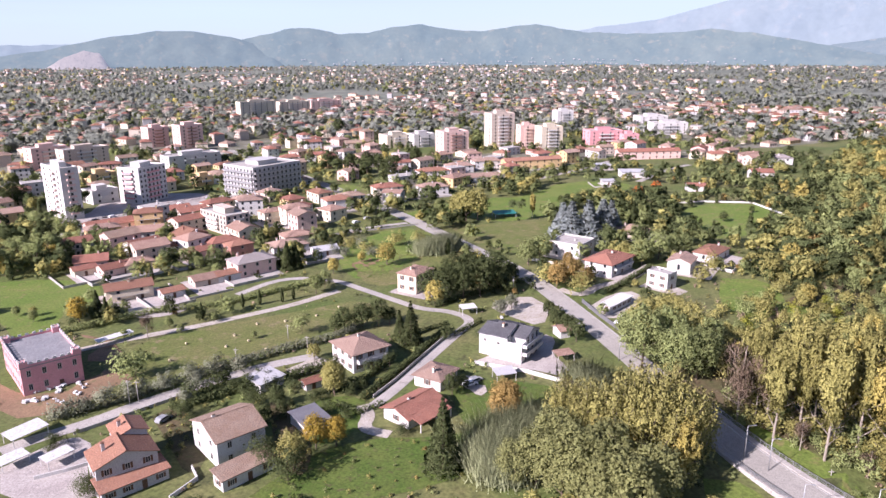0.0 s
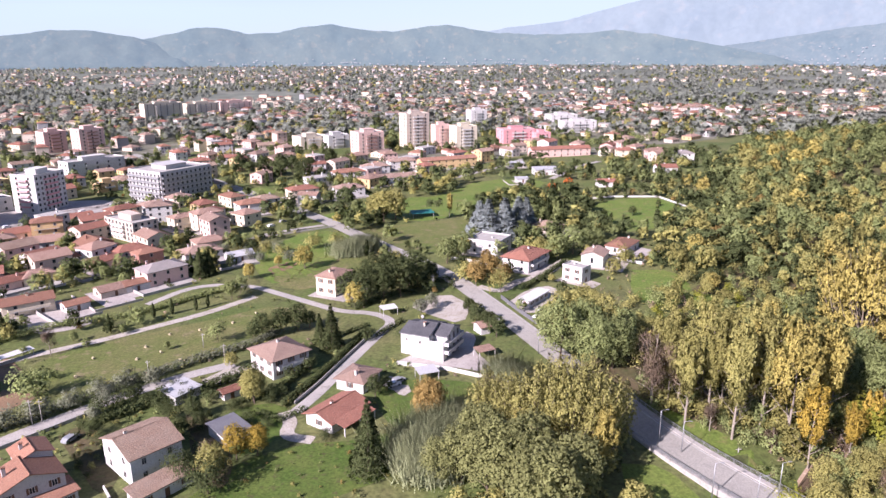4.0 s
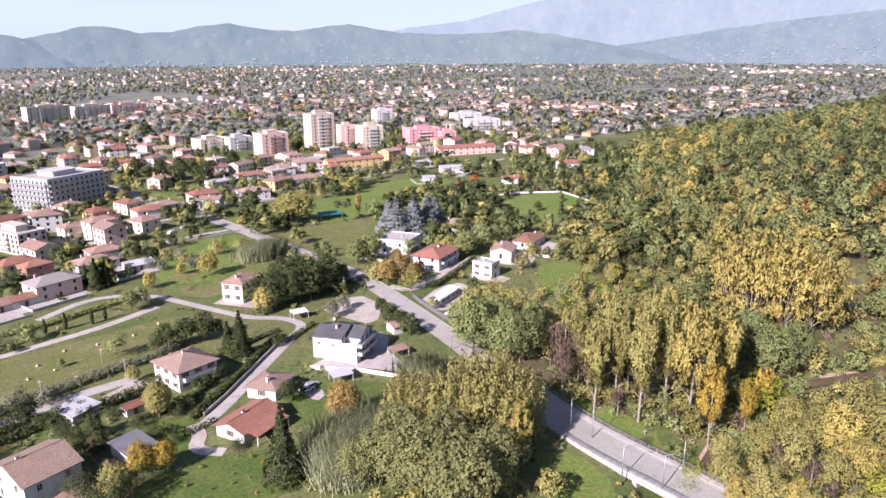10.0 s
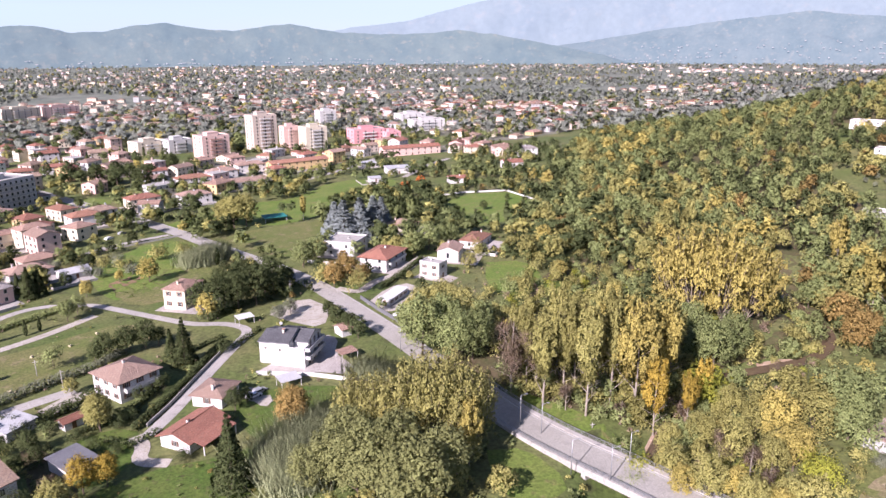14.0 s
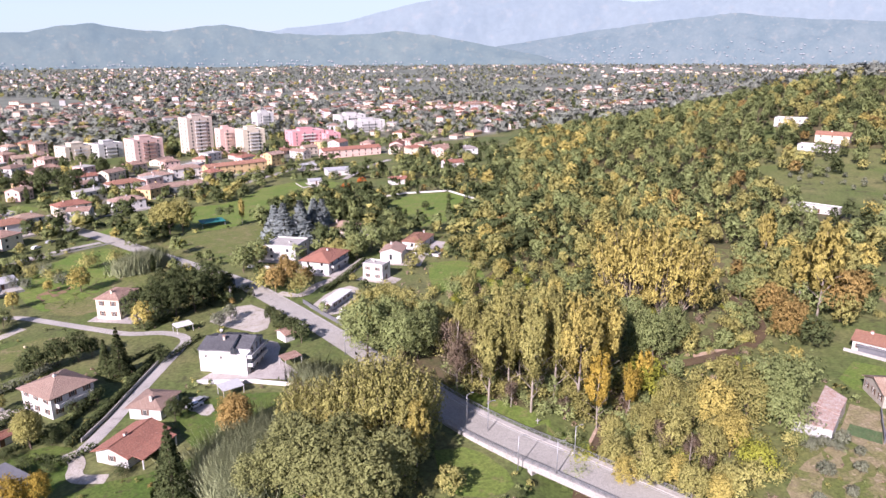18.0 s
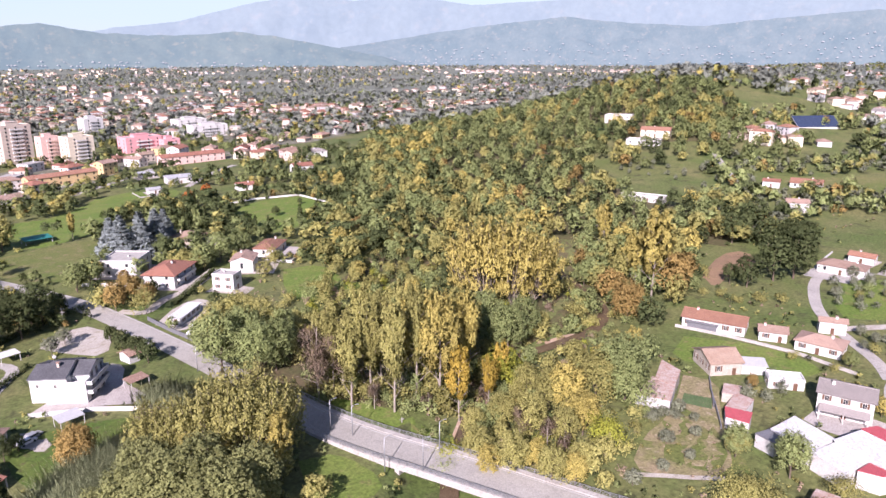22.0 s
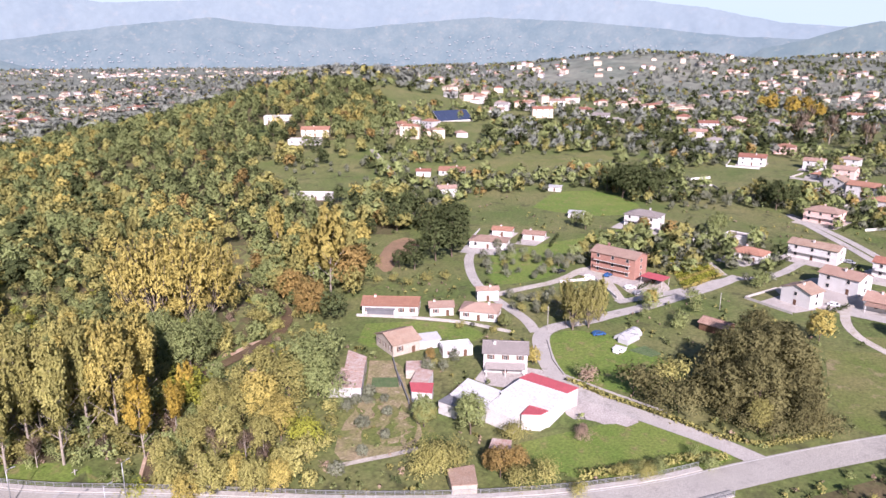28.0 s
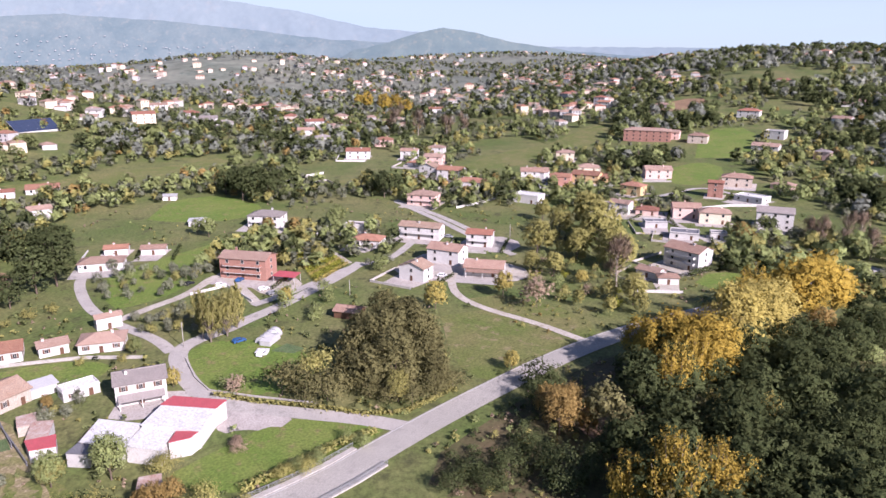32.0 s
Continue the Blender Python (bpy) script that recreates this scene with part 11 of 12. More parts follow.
plant("bush", L_OLIVE, 246.5, 66.2, 4.5, 1, 221, "shrub in the hamlet gardens", variant=2)
plant("broad", L_GREY, 230.6, 93.1, 4.4, 1, 288, "silvery olive tree by the lane", variant=0)
plant("broad", L_GREY, 227.9, 87.5, 4.4, 1, 355, "silvery olive tree by the lane", variant=1)
plant("broad", L_GREY, 230.3, 83.7, 4.5, 1, 62, "silvery olive tree by the lane", variant=2)
plant("broad", L_GREY, 220.7, 87.8, 3.5, 1, 129, "silvery olive tree by the lane", variant=0)
plant("broad", L_GREY, 220.4, 78.7, 3.9, 1, 196, "silvery olive tree by the lane", variant=1)
plant("broad", L_GREY, 285.9, 121.8, 5.8, 1, 263, "silvery olive tree by the lane", variant=2)
plant("broad", L_GREY, 282.2, 113.7, 5.7, 1, 330, "silvery olive tree by the lane", variant=0)
plant("broad", L_GREY, 278.4, 94.6, 6.1, 1, 37, "silvery olive tree by the lane", variant=1)
plant("broad", L_GREY, 274.8, 89.1, 6.6, 1, 104, "silvery olive tree by the lane", variant=2)
plant("broad", L_GREY, 278.3, 85.6, 6.2, 1, 171, "silvery olive tree by the lane", variant=0)
plant("broad", L_GREY, 259.0, 115.5, 4.9, 1, 238, "silvery olive tree by the lane", variant=1)
house("polytunnel", 212.3, 45.0, -108, 3.5, 7.0, 1.4, floors=1, category='greenhouse', roof='gable', rise=0.9, tile=SHEET, wall=SHEET, chimneys=0, windows=False, over=0.05, label="white plastic polytunnel in a garden")
house("cold_frame", 203.8, 45.8, -98, 3.3, 3.0, 0.7, floors=1, category='greenhouse', roof='flat', tile=SHEET_WHITE, wall=SHEET_WHITE, chimneys=0, windows=False, parapet=0, label="low white cold frame")
wood([(63.0, 161.5), (74.0, 159.9), (81.6, 151.2), (87.7, 141.0), (100.5, 136.4), (115.7, 139.3), (126.0, 147.3), (110.0, 152.9), (92.6, 155.1), (78.3, 169.2)], 3.6, [('bush', L_OLIVE, 2, 5, 3), ('bush', L_GREEN, 2, 5, 3), ('bush', L_DRY, 2, 4, 1), ('broad', L_OLIVE, 6, 10, 1.2), ('broad', L_GREEN, 5, 9, 0.7)], 51, 1, where='at the feet of the poplars', share=0.6)
# Rough dark ground; the shade between the houses is painted into it.
patch("garden_ground", [(-74.5, 162.3), (-71.4, 167.1), (-66.6, 164.9), (-56.1, 149.8), (-53.8, 139.2), (-56.7, 136.1), (-64.3, 147.6)], SCRUB, "rough garden between the houses, shade put into its dark ground", 0.060)
# Dark scrub colour laid here to paint the shade beside the farmhouse.
patch("garden_ground", [(-46.3, 170.1), (-39.9, 167.7), (-34.9, 156.7), (-30.4, 146.3), (-30.3, 135.1), (-35.0, 137.4), (-40.4, 149.1)], SCRUB, "garden beside the farmhouse, shade put into its dark ground", 0.060)
patch("field", [(-107.1, 163.6), (-100.0, 166.2), (-93.4, 176.7), (-91.0, 179.9), (-87.6, 184.6), (-92.0, 187.6), (-101.1, 186.6), (-103.7, 173.3), (-111.3, 171.1)], SOIL, "bare brown yard below the hedge", 0.060)
wood([(-73.6, 161.5), (-71.0, 165.9), (-66.1, 163.4), (-55.6, 147.3), (-54.3, 139.3), (-56.8, 137.2), (-64.3, 147.6)], 2.6, [('bush', L_DARK, 0.8, 2.2, 3), ('bush', L_RUST, 0.7, 1.6, 1.5), ('bush', L_OLIVE, 0.7, 1.8, 2)], 61, 1, where='in the garden between the houses', share=0.6)
wood([(-46.3, 170.1), (-39.9, 167.7), (-34.9, 156.7), (-30.4, 146.3), (-30.3, 135.1), (-35.0, 137.4), (-40.4, 149.1)], 2.6, [('bush', L_DARK, 0.8, 2.4, 4), ('bush', L_OLIVE, 0.7, 1.8, 1)], 62, 1, where='in the garden beside the farmhouse', share=0.6)
wood([(-22.5, 146.0), (-12.4, 151.8), (3.8, 147.4), (4.7, 135.9), (-6.2, 127.8), (-22.6, 128.4), (-33.2, 128.8), (-28.4, 135.1)], 3.4, [('bush', L_OLIVE, 0.4, 1.1, 3), ('bush', L_RUST, 0.4, 1.2, 1.2), ('bush', L_GREEN, 0.4, 1.2, 2)], 63, 1, where='in the rough meadow', share=0.5)
wood([(120.5, 93.5), (136.6, 101.4), (152.1, 100.9), (147.9, 88.4), (128.5, 73.0), (122.0, 74.7)], 3.8, [('bush', L_OLIVE, 0.4, 1.0, 3), ('bush', L_DRY, 0.4, 0.9, 1.5), ('bush', L_GREEN, 0.5, 1.2, 2)], 64, 1, where='over the bare slope', share=0.5)
wood([(248.6, -34.3), (239.4, -52.5), (220.7, -63.0), (210.9, -53.7), (218.0, -37.7), (236.8, -29.1)], 4.2, [('bush', L_OLIVE, 0.5, 1.6, 3), ('bush', L_DARK, 0.6, 1.6, 1), ('bush', L_RUST, 0.5, 1.4, 1), ('broad', L_OLIVE, 3, 6, 0.3)], 65, 1, where='along the meadow edge', share=0.5)
patch("field", [(124.3, 94.7), (136.8, 100.1), (146.8, 99.3), (146.4, 90.4), (138.9, 79.5), (128.3, 75.4), (123.5, 82.9)], PASTURE, "trodden pale earth of the orchard slope", 0.060)
patch("field", [(243.1, 159.9), (272.8, 171.6), (287.2, 168.1), (271.6, 154.7), (250.5, 152.7), (233.8, 147.7)], SOIL, "bare brown clearing on the slope", 0.060)
hedge([(-28.2, 167.8), (-21.8, 163.1), (-16.3, 167.3)], 1.4, 1.6, L_DARK, "dark hedge of the villa terrace")
plant("bush", L_DARK, -66.3, 162.0, 3.8, 0, 305, "dark shrub in the gardens by the street", variant=2)
plant("bush", L_DARK, -69.5, 165.0, 3.2, 1, 12, "dark shrub in the gardens by the street", variant=0)
plant("bush", L_DARK, -62.8, 157.8, 3.5, 0, 79, "dark shrub in the gardens by the street", variant=1)
plant("bush", L_DARK, -67.5, 171.9, 4.3, 1, 146, "dark shrub in the gardens by the street", variant=2)
plant("bush", L_DARK, -63.7, 173.9, 4.0, 1, 213, "dark shrub in the gardens by the street", variant=0)
plant("bush", L_DARK, -62.2, 178.8, 4.5, 1, 280, "dark shrub in the gardens by the street", variant=1)
plant("bush", L_DARK, -56.6, 175.2, 3.4, 1, 347, "dark shrub in the gardens by the street", variant=2)
plant("bush", L_DARK, -50.5, 181.7, 3.8, 1, 54, "dark shrub in the gardens by the street", variant=0)
plant("bush", L_DARK, -34.3, 169.6, 3.4, 0, 121, "dark shrub in the gardens by the street", variant=1)
plant("bush", L_DARK, -29.7, 163.4, 3.6, 0, 188, "dark shrub in the gardens by the street", variant=2)
plant("bush", L_DARK, -24.3, 160.3, 2.9, 0, 255, "dark shrub in the gardens by the street", variant=0)
plant("broad", L_OLIVE, -29.7, 174.1, 10.3, 0, 322, "olive-brown tree in the villa garden", variant=1)
plant("broad", L_OLIVE, -38.9, 196.1, 5.6, 1, 29, "olive-brown tree in the villa garden", variant=2)
# Darker than the grass, to paint the tree shade on this verge.
patch("verge", [(129.7, -5.9), (141.8, -14.2), (152.0, -26.1), (162.1, -42.2), (175.5, -54.8), (188.6, -77.0), (184.0, -95.1), (158.1, -97.4), (126.3, -77.3), (124.3, -41.0)], SCRUB, "rough verge below the road, tree shade put into its dark ground", 0.060)
patch("verge", [(162.2, -40.0), (172.5, -49.3), (175.2, -61.0), (162.8, -59.9), (152.3, -48.0), (150.1, -40.6)], SOIL, "bare brown earth under the golden trees", 0.100)
wood([(104, -45), (122, -38), (127, -60), (122, -80), (98, -80)], 7, [('broad', L_DARK, 14, 19, 4), ('broad', L_OAK, 12, 15, 0.5)], 71, 1, where='below the road', share=0.8)
wood([(129.6, -7.0), (140.6, -15.3), (149.5, -25.7), (147.8, -36.0), (138.4, -40.2), (128.0, -32.7)], 4, [('bush', L_DARK, 1.0, 3.0, 3), ('bush', L_OLIVE, 0.8, 2.0, 2), ('bush', L_RUST, 0.7, 1.6, 1)], 72, 1, where='on the verge below the road', share=0.6)
# Green shrubs in dark leaves: the bank's shade sits in their colour.
plant("bush", L_DARK, 176.4, -34.0, 8.6, 1, 96, "green shrub beside the road, shade put into its dark leaves", variant=0)
plant("bush", L_DARK, 173.1, -36.4, 6.8, 0, 163, "green shrub beside the road, shade put into its dark leaves", variant=1)
plant("bush", L_DARK, 167.1, -30.1, 6.6, 0, 230, "green shrub beside the road, shade put into its dark leaves", variant=2)
plant("bush", L_DARK, 161.0, -35.4, 5.8, 0, 297, "green shrub beside the road, shade put into its dark leaves", variant=0)
wood([(67.1, 159.5), (74.6, 154.0), (81.9, 145.5), (89.2, 137.8), (100.8, 134.3), (109.2, 135.7), (107.0, 143.0), (92.1, 148.3), (80.3, 158.8)], 3.4, [('bush', L_OLIVE, 3, 6, 3), ('bush', L_GREEN, 2.5, 5.5, 3), ('bush', L_DRY, 2, 4, 0.6)], 73, 1, where='under the riverside poplars', share=0.6)


def polytunnel(x, y, turn, length=9.0, r=2.4):
    """A garden tunnel of pale film over hoops."""
    ob = thing("polytunnel", x, y, turn, "low garden tunnel of pale grey plastic film", "greenhouse")
    n = 10
    arc = [(math.cos(3.1416 * i / n) * r, math.sin(3.1416 * i / n) * r * 0.95) for i in range(n + 1)]
    v = [(sx * length / 2, a, b - 0.05) for sx in (-1, 1) for a, b in arc]
    f = [(i, i + 1, i + n + 2, i + n + 1) for i in range(n)] + [tuple(range(n, -1, -1)), tuple(range(n + 1, 2 * n + 2))]
    part("film", mesh_of("film", v, f, SHEET), ob)
    for k in range(5):
        hv = [(k * length / 4 - length / 2 + e, a * g, b * g) for a, b in arc for e, g in ((-0.05, 1.0), (0.05, 1.0), (0.05, 1.04), (-0.05, 1.04))]
        hf = [(i * 4 + j, i * 4 + (j + 1) % 4, i * 4 + 4 + (j + 1) % 4, i * 4 + 4 + j) for i in range(n) for j in range(4)]
        part("hoop", mesh_of("hoop", hv, hf, STEEL), ob)
    return ob


polytunnel(215.1, 45.9, -18)
car(212.5, 54.7, -50, "blue", "blue car parked on the grass")
car(202.4, 45.6, -20, "white", "white car parked on the grass")
patch("field", [(162.9, 109.9), (167.1, 101.4), (153.4, 91.9), (143.5, 83.0), (130.0, 73.0), (118.7, 81.0), (114.7, 88.5), (127.7, 95.3), (137.9, 97.1), (148.5, 101.5)], DRYPLOT, "dry tan kitchen garden with worn paths", 0.060)
patch("field", [(153.7, 102.9), (157.0, 96.8), (152.0, 93.2), (148.7, 100.2)], BEDS, "dark green vegetable bed", 0.075, round_off=0)
patch("field", [(205.0, 43.6), (210.8, 39.6), (206.9, 33.6), (203.1, 36.2)], BEDS, "dark green vegetable bed", 0.075, round_off=0)
tagged(ribbon("lane", [(112.3, 86.7), (118.3, 81.5), (122.2, 77.8), (127.7, 73.3)], 1.6, GRAVEL, 0.08), "worn pale footpath across the plot", "path", kind="structure")
low_wall([(165.8, 103.6), (152.6, 93.2)], 1.3, SHEET_DARK, "dark mesh fence round a garden")
plant("broad", L_GREY, 136.6, 99.8, 3.0, 1, 0, "small grey-green olive bush in the dry plot", variant=0, width=1.2)
plant("broad", L_GREY, 138.5, 98.0, 3.6, 1, 57, "small grey-green olive bush in the dry plot", variant=1, width=1.2)
plant("broad", L_GREY, 143.3, 97.1, 4.2, 1, 114, "small grey-green olive bush in the dry plot", variant=2, width=1.2)
plant("broad", L_GREY, 142.7, 92.0, 3.0, 1, 171, "small grey-green olive bush in the dry plot", variant=0, width=1.2)
plant("broad", L_GREY, 136.8, 87.5, 3.6, 1, 228, "small grey-green olive bush in the dry plot", variant=1, width=1.2)
plant("broad", L_GREY, 129.0, 89.8, 4.2, 1, 285, "small grey-green olive bush in the dry plot", variant=2, width=1.2)
plant("broad", L_GREY, 127.7, 82.4, 3.0, 1, 342, "small grey-green olive bush in the dry plot", variant=0, width=1.2)
plant("broad", L_GREY, 118.8, 83.0, 3.6, 1, 399, "small grey-green olive bush in the dry plot", variant=1, width=1.2)
plant("broad", L_GREY, 109.9, 83.8, 4.2, 1, 456, "small grey-green olive bush in the dry plot", variant=2, width=1.2)
plant("fan", L_OLIVE, 212.9, 63.5, 17, 0, 0, "grey-green multi-stemmed tree at the lane", variant=0, width=0.85)
plant("fan", L_OLIVE, 217.4, 59.5, 16, 0, 80, "grey-green multi-stemmed tree at the lane", variant=1, width=0.85)
plant("fan", L_OLIVE, 224.0, 57.9, 12, 0, 160, "grey-green multi-stemmed tree at the lane", variant=2, width=0.85)
plant("broad", L_OLIVE, 137.6, 77.3, 7.0, 0, 0, "round garden tree beside the farm buildings", variant=0, width=1.3)
plant("broad", L_OLIVE, 142.6, 67.4, 7.5, 0, 70, "round garden tree beside the farm buildings", variant=1, width=1.2)
plant("broad", L_RUST, 170.4, 93.5, 5.0, 0, 140, "round garden tree beside the farm buildings", variant=2, width=1.0)
plant("broad", L_DRY, 151.5, 41.6, 3.0, 0, 210, "round garden tree beside the farm buildings", variant=0, width=1.2)
plant("broad", L_OLIVE, 204.8, 84.8, 5, 0, 280, "round garden tree beside the farm buildings", variant=1, width=1.1)


# ---- paved plots round the houses ----
plots = random.Random(77)
for i, o in enumerate([o for o in scene.objects if o.type == "EMPTY" and o.name.startswith("house") and not o.parent]):
    p, turn = o.matrix_basis.translation, o.matrix_basis.to_euler().z
    near_town, hamlet = -205 < p.x < 130 and 228 < p.y < 560, 230 < p.x < 560 and -215 < p.y < 140
    if not (near_town or hamlet):
        continue
    box = next(c for c in o.children if c.name.startswith("wall")).dimensions
    w, d = box.x / 2 + plots.uniform(1.5, 3.5), box.y / 2 + plots.uniform(1.5, 3.0)
    front = plots.uniform(3.0, 8.0)
    c, q = math.cos(turn), math.sin(turn)
    at = lambda u, v: (round(p.x + u * c - v * q, 2), round(p.y + u * q + v * c, 2))
    patch("yard", [at(-w, -d - front), at(w * plots.uniform(0.3, 1.0), -d - front), at(w, d), at(-w, d)], plots.choice((PAVING, GRAVEL, LANE, PAVING)), "pale paved yard round a house", 0.055 + 0.004 * (i % 7), 2, round_off=0)
    FIELDS.pop()
    e = plots.uniform(4, 9)
    bounds = [at(-w - e, d), at(-w - e, -d - front - 2), at(w * 0.6, -d - front - 2)]
    free = all(((np.array(LANES) - g) ** 2).sum(1).min() > 16 and min((g[0] - a) ** 2 + (g[1] - b) ** 2 for a, b in ROAD) > 60 for g in drape(bounds, 2.0))
    if free and plots.random() < 0.7:
        low_wall(bounds, plots.uniform(0.8, 1.3), plots.choice((WHITE, CONCRETE, CONCRETE)), "pale garden wall round a house plot")
    if plots.random() < 0.45:
        hedge([at(w + 3, -d - front), at(w + 3, d + 4)], 1.2, 1.7, L_DARK, "dark evergreen hedge along a house plot", "hedge", 12.0, 0.3)


# ---- woods, town and distance ----
bed = random.Random(5)
for poly in ([(-303, 478), (-638, 1036), (-422, 1113), (-193, 1102), (-91, 801), (-142, 675), (-180, 638), (-244, 633), (-316, 680), (-295, 554)], [(-90, 795), (-191, 1092), (109, 1187), (372, 1137), (519, 1070), (586, 958), (452, 733), (311, 632), (242, 649), (241, 727), (158, 806), (59, 979), (-51, 772)], [(-37, 547), (18, 631), (110, 633), (161, 660), (257, 622), (250, 513), (226, 567), (159, 629), (71, 528), (6, 474), (-23, 446)]):
    tagged(patch("town_ground", poly, TOWN, "yards, gardens and streets between the houses", 0.03, 5), kind="structure")
    FIELDS.pop()
n_town, rest = 0, []
for poly, gap in reversed((([(-303, 478), (-638, 1036), (-422, 1113), (-193, 1102), (-91, 801), (-142, 675), (-180, 638), (-244, 633), (-316, 680), (-295, 554)], 24.0), ([(-90, 795), (-191, 1092), (109, 1187), (372, 1137), (519, 1070), (586, 958), (452, 733), (311, 632), (242, 649), (241, 727), (158, 806), (59, 979), (-51, 772)], 25.0), ([(-37, 547), (18, 631), (110, 633), (161, 660), (257, 622), (250, 513), (226, 567), (159, 629), (71, 528), (6, 474), (-23, 446)], 23.0), ([(-262, 425), (-150, 478), (-66, 486), (-24, 560), (-88, 790), (-140, 672), (-182, 636), (-300, 560)], 24.0), ([(-330, 300), (-210, 350), (-230, 400), (-300, 470), (-380, 440)], 26.0), ([(-160, 290), (-60, 330), (-50, 420), (-110, 440), (-190, 360)], 19.0))):
    for hx, hy in scatter(poly, gap, 41, lambda a, b: clear_of(a, b, 9.0)):
        if n_town < 180:
            town_house(round(hx, 1), round(hy, 1), bed.choice((35, 45, 125, 60, 20)) + bed.uniform(-6, 6), bed.uniform(11, 17), bed.uniform(9, 12), bed.choice((3.4, 6.0, 6.2, 6.4, 9.0)), n_town * 7 + bed.randrange(5))
            n_town += 1
            BUILT.append((hx, hy, 14))
        else:
            rest.append((hx, hy))

WOODMIX = [("broad", L_GREEN, 8, 13, 5), ("broad", L_OLIVE, 8, 13, 2), ("broad", L_DARK, 8, 13, 1.6), ("broad", L_RUST, 7, 11, 0.3), ("broad", L_YELLOW, 9, 14, 0.2)]
HILLWOOD = [(194, 383), (255, 476), (349, 594), (432, 620), (483, 574), (545, 524), (609, 481), (619, 430), (582, 368), (488, 304), (460, 321), (414, 357), (486, 435), (403, 373), (337, 300), (320, 243), (346, 210), (287, 171), (277, 194), (233, 232), (210, 288), (162, 290), (163, 328)]
woodland("hill_wood", scatter(HILLWOOD, 7.6, 3, lambda a, b: clear_of(a, b)), WOODMIX, 3, "dense mixed wood covering the hill", 2, 0.5)
patch("ground_cover", HILLWOOD, SCRUB, "leaf-littered floor of the hill wood", 0.04, 6)
woodland("yellow_wood", scatter([(235, 406), (292, 516), (349, 544), (338, 460), (262, 386), (217, 298), (197, 322)], 12, 4), [("broad", L_YELLOW, 12, 18, 1.2), ("broad", L_OLIVE, 10, 15, 2), ("broad", L_GREEN, 9, 14, 2)], 4, "yellowing poplars at the foot of the hill", 2, 0.8)
woodland("slope_wood", scatter([(397, 374), (451, 398), (536, 411), (540, 364), (554, 308), (530, 268), (470, 252), (429, 262), (446, 292), (379, 293), (363, 319)], 10, 6, lambda a, b: clear_of(a, b)), WOODMIX, 6, "oak wood on the slope below the hilltop", 2, 0.62)


def polar_spots(count, az0, az1, r0, r1, seed, patchy=0.0, power=1.0, grain=260.0):
    """Places over a sector of the land, thinning with distance, gathered in patches."""
    rng = random.Random(seed)
    got, tries = [], 0
    while len(got) < count and tries < count * 40:
        tries += 1
        a, k = radians(rng.uniform(az0, az1)), rng.random() ** power
        r = r0 * (r1 / r0) ** k
        x, y = r * math.sin(a), r * math.cos(a)
        if noise.noise(Vector((x / grain, y / grain, seed * 3.7))) < patchy:
            continue
        if r < 950 and not clear_of(x, y):
            continue
        got.append((x, y))
    return got


GREENS = [p for p in FIELDS]


def off_fields(spots):
    return [(x, y) for x, y in spots if not any(inside(x, y, f) for f in GREENS)]


TOWNMIX = [("broad", L_GREEN, 6, 10, 3), ("broad", L_DARK, 6, 11, 3), ("broad", L_OLIVE, 6, 10, 2), ("cypress", L_DARK, 7, 11, 0.6), ("broad", L_YELLOW, 6, 10, 0.25), ("pine", L_DARK, 8, 12, 0.7), ("bush", L_GREEN, 3, 5, 1)]
woodland("town_trees", off_fields(polar_spots(2700, -36, 36, 300, 1150, 8, -0.2, 1.0, 90)), TOWNMIX, 8, "garden and street trees between the houses", 2, 0.2)
woodland("garden_growth", off_fields(polar_spots(900, -36, 42, 235, 520, 18, 0.0, 0.9, 45)), [("broad", L_GREEN, 3.5, 7, 2), ("broad", L_OLIVE, 3.5, 7, 2), ("broad", L_DARK, 3.5, 8, 2.5), ("bush", L_DARK, 1.5, 3.5, 2), ("bush", L_OLIVE, 1.5, 3.5, 2), ("broad", L_RUST, 3, 6, 0.5), ("cypress", L_DARK, 4, 8, 0.5)], 18, "garden trees and rough shrubs round the houses", 2, 0.28)
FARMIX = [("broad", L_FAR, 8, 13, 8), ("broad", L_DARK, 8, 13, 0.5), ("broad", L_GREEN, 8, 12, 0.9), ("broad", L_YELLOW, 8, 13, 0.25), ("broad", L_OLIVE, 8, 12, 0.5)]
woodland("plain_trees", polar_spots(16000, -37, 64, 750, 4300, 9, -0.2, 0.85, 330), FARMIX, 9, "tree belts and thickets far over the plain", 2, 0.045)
woodland("east_trees", off_fields(polar_spots(3900, 56, 127, 290, 980, 10, -0.05, 0.9, 80)), [("broad", L_DARK, 6, 11, 1.3), ("broad", L_GREEN, 6, 11, 3), ("broad", L_GREY, 4, 6.5, 7), ("broad", L_OLIVE, 6, 10, 1.5), ("broad", L_RUST, 5, 9, 0.4), ("bush", L_GREEN, 3, 5, 2)], 10, "trees, olives and thickets on the rising land", 2, 0.17)
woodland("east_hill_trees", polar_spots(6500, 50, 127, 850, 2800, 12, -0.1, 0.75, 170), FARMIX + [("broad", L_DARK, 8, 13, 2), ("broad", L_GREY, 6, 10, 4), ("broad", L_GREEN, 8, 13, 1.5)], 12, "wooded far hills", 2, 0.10)

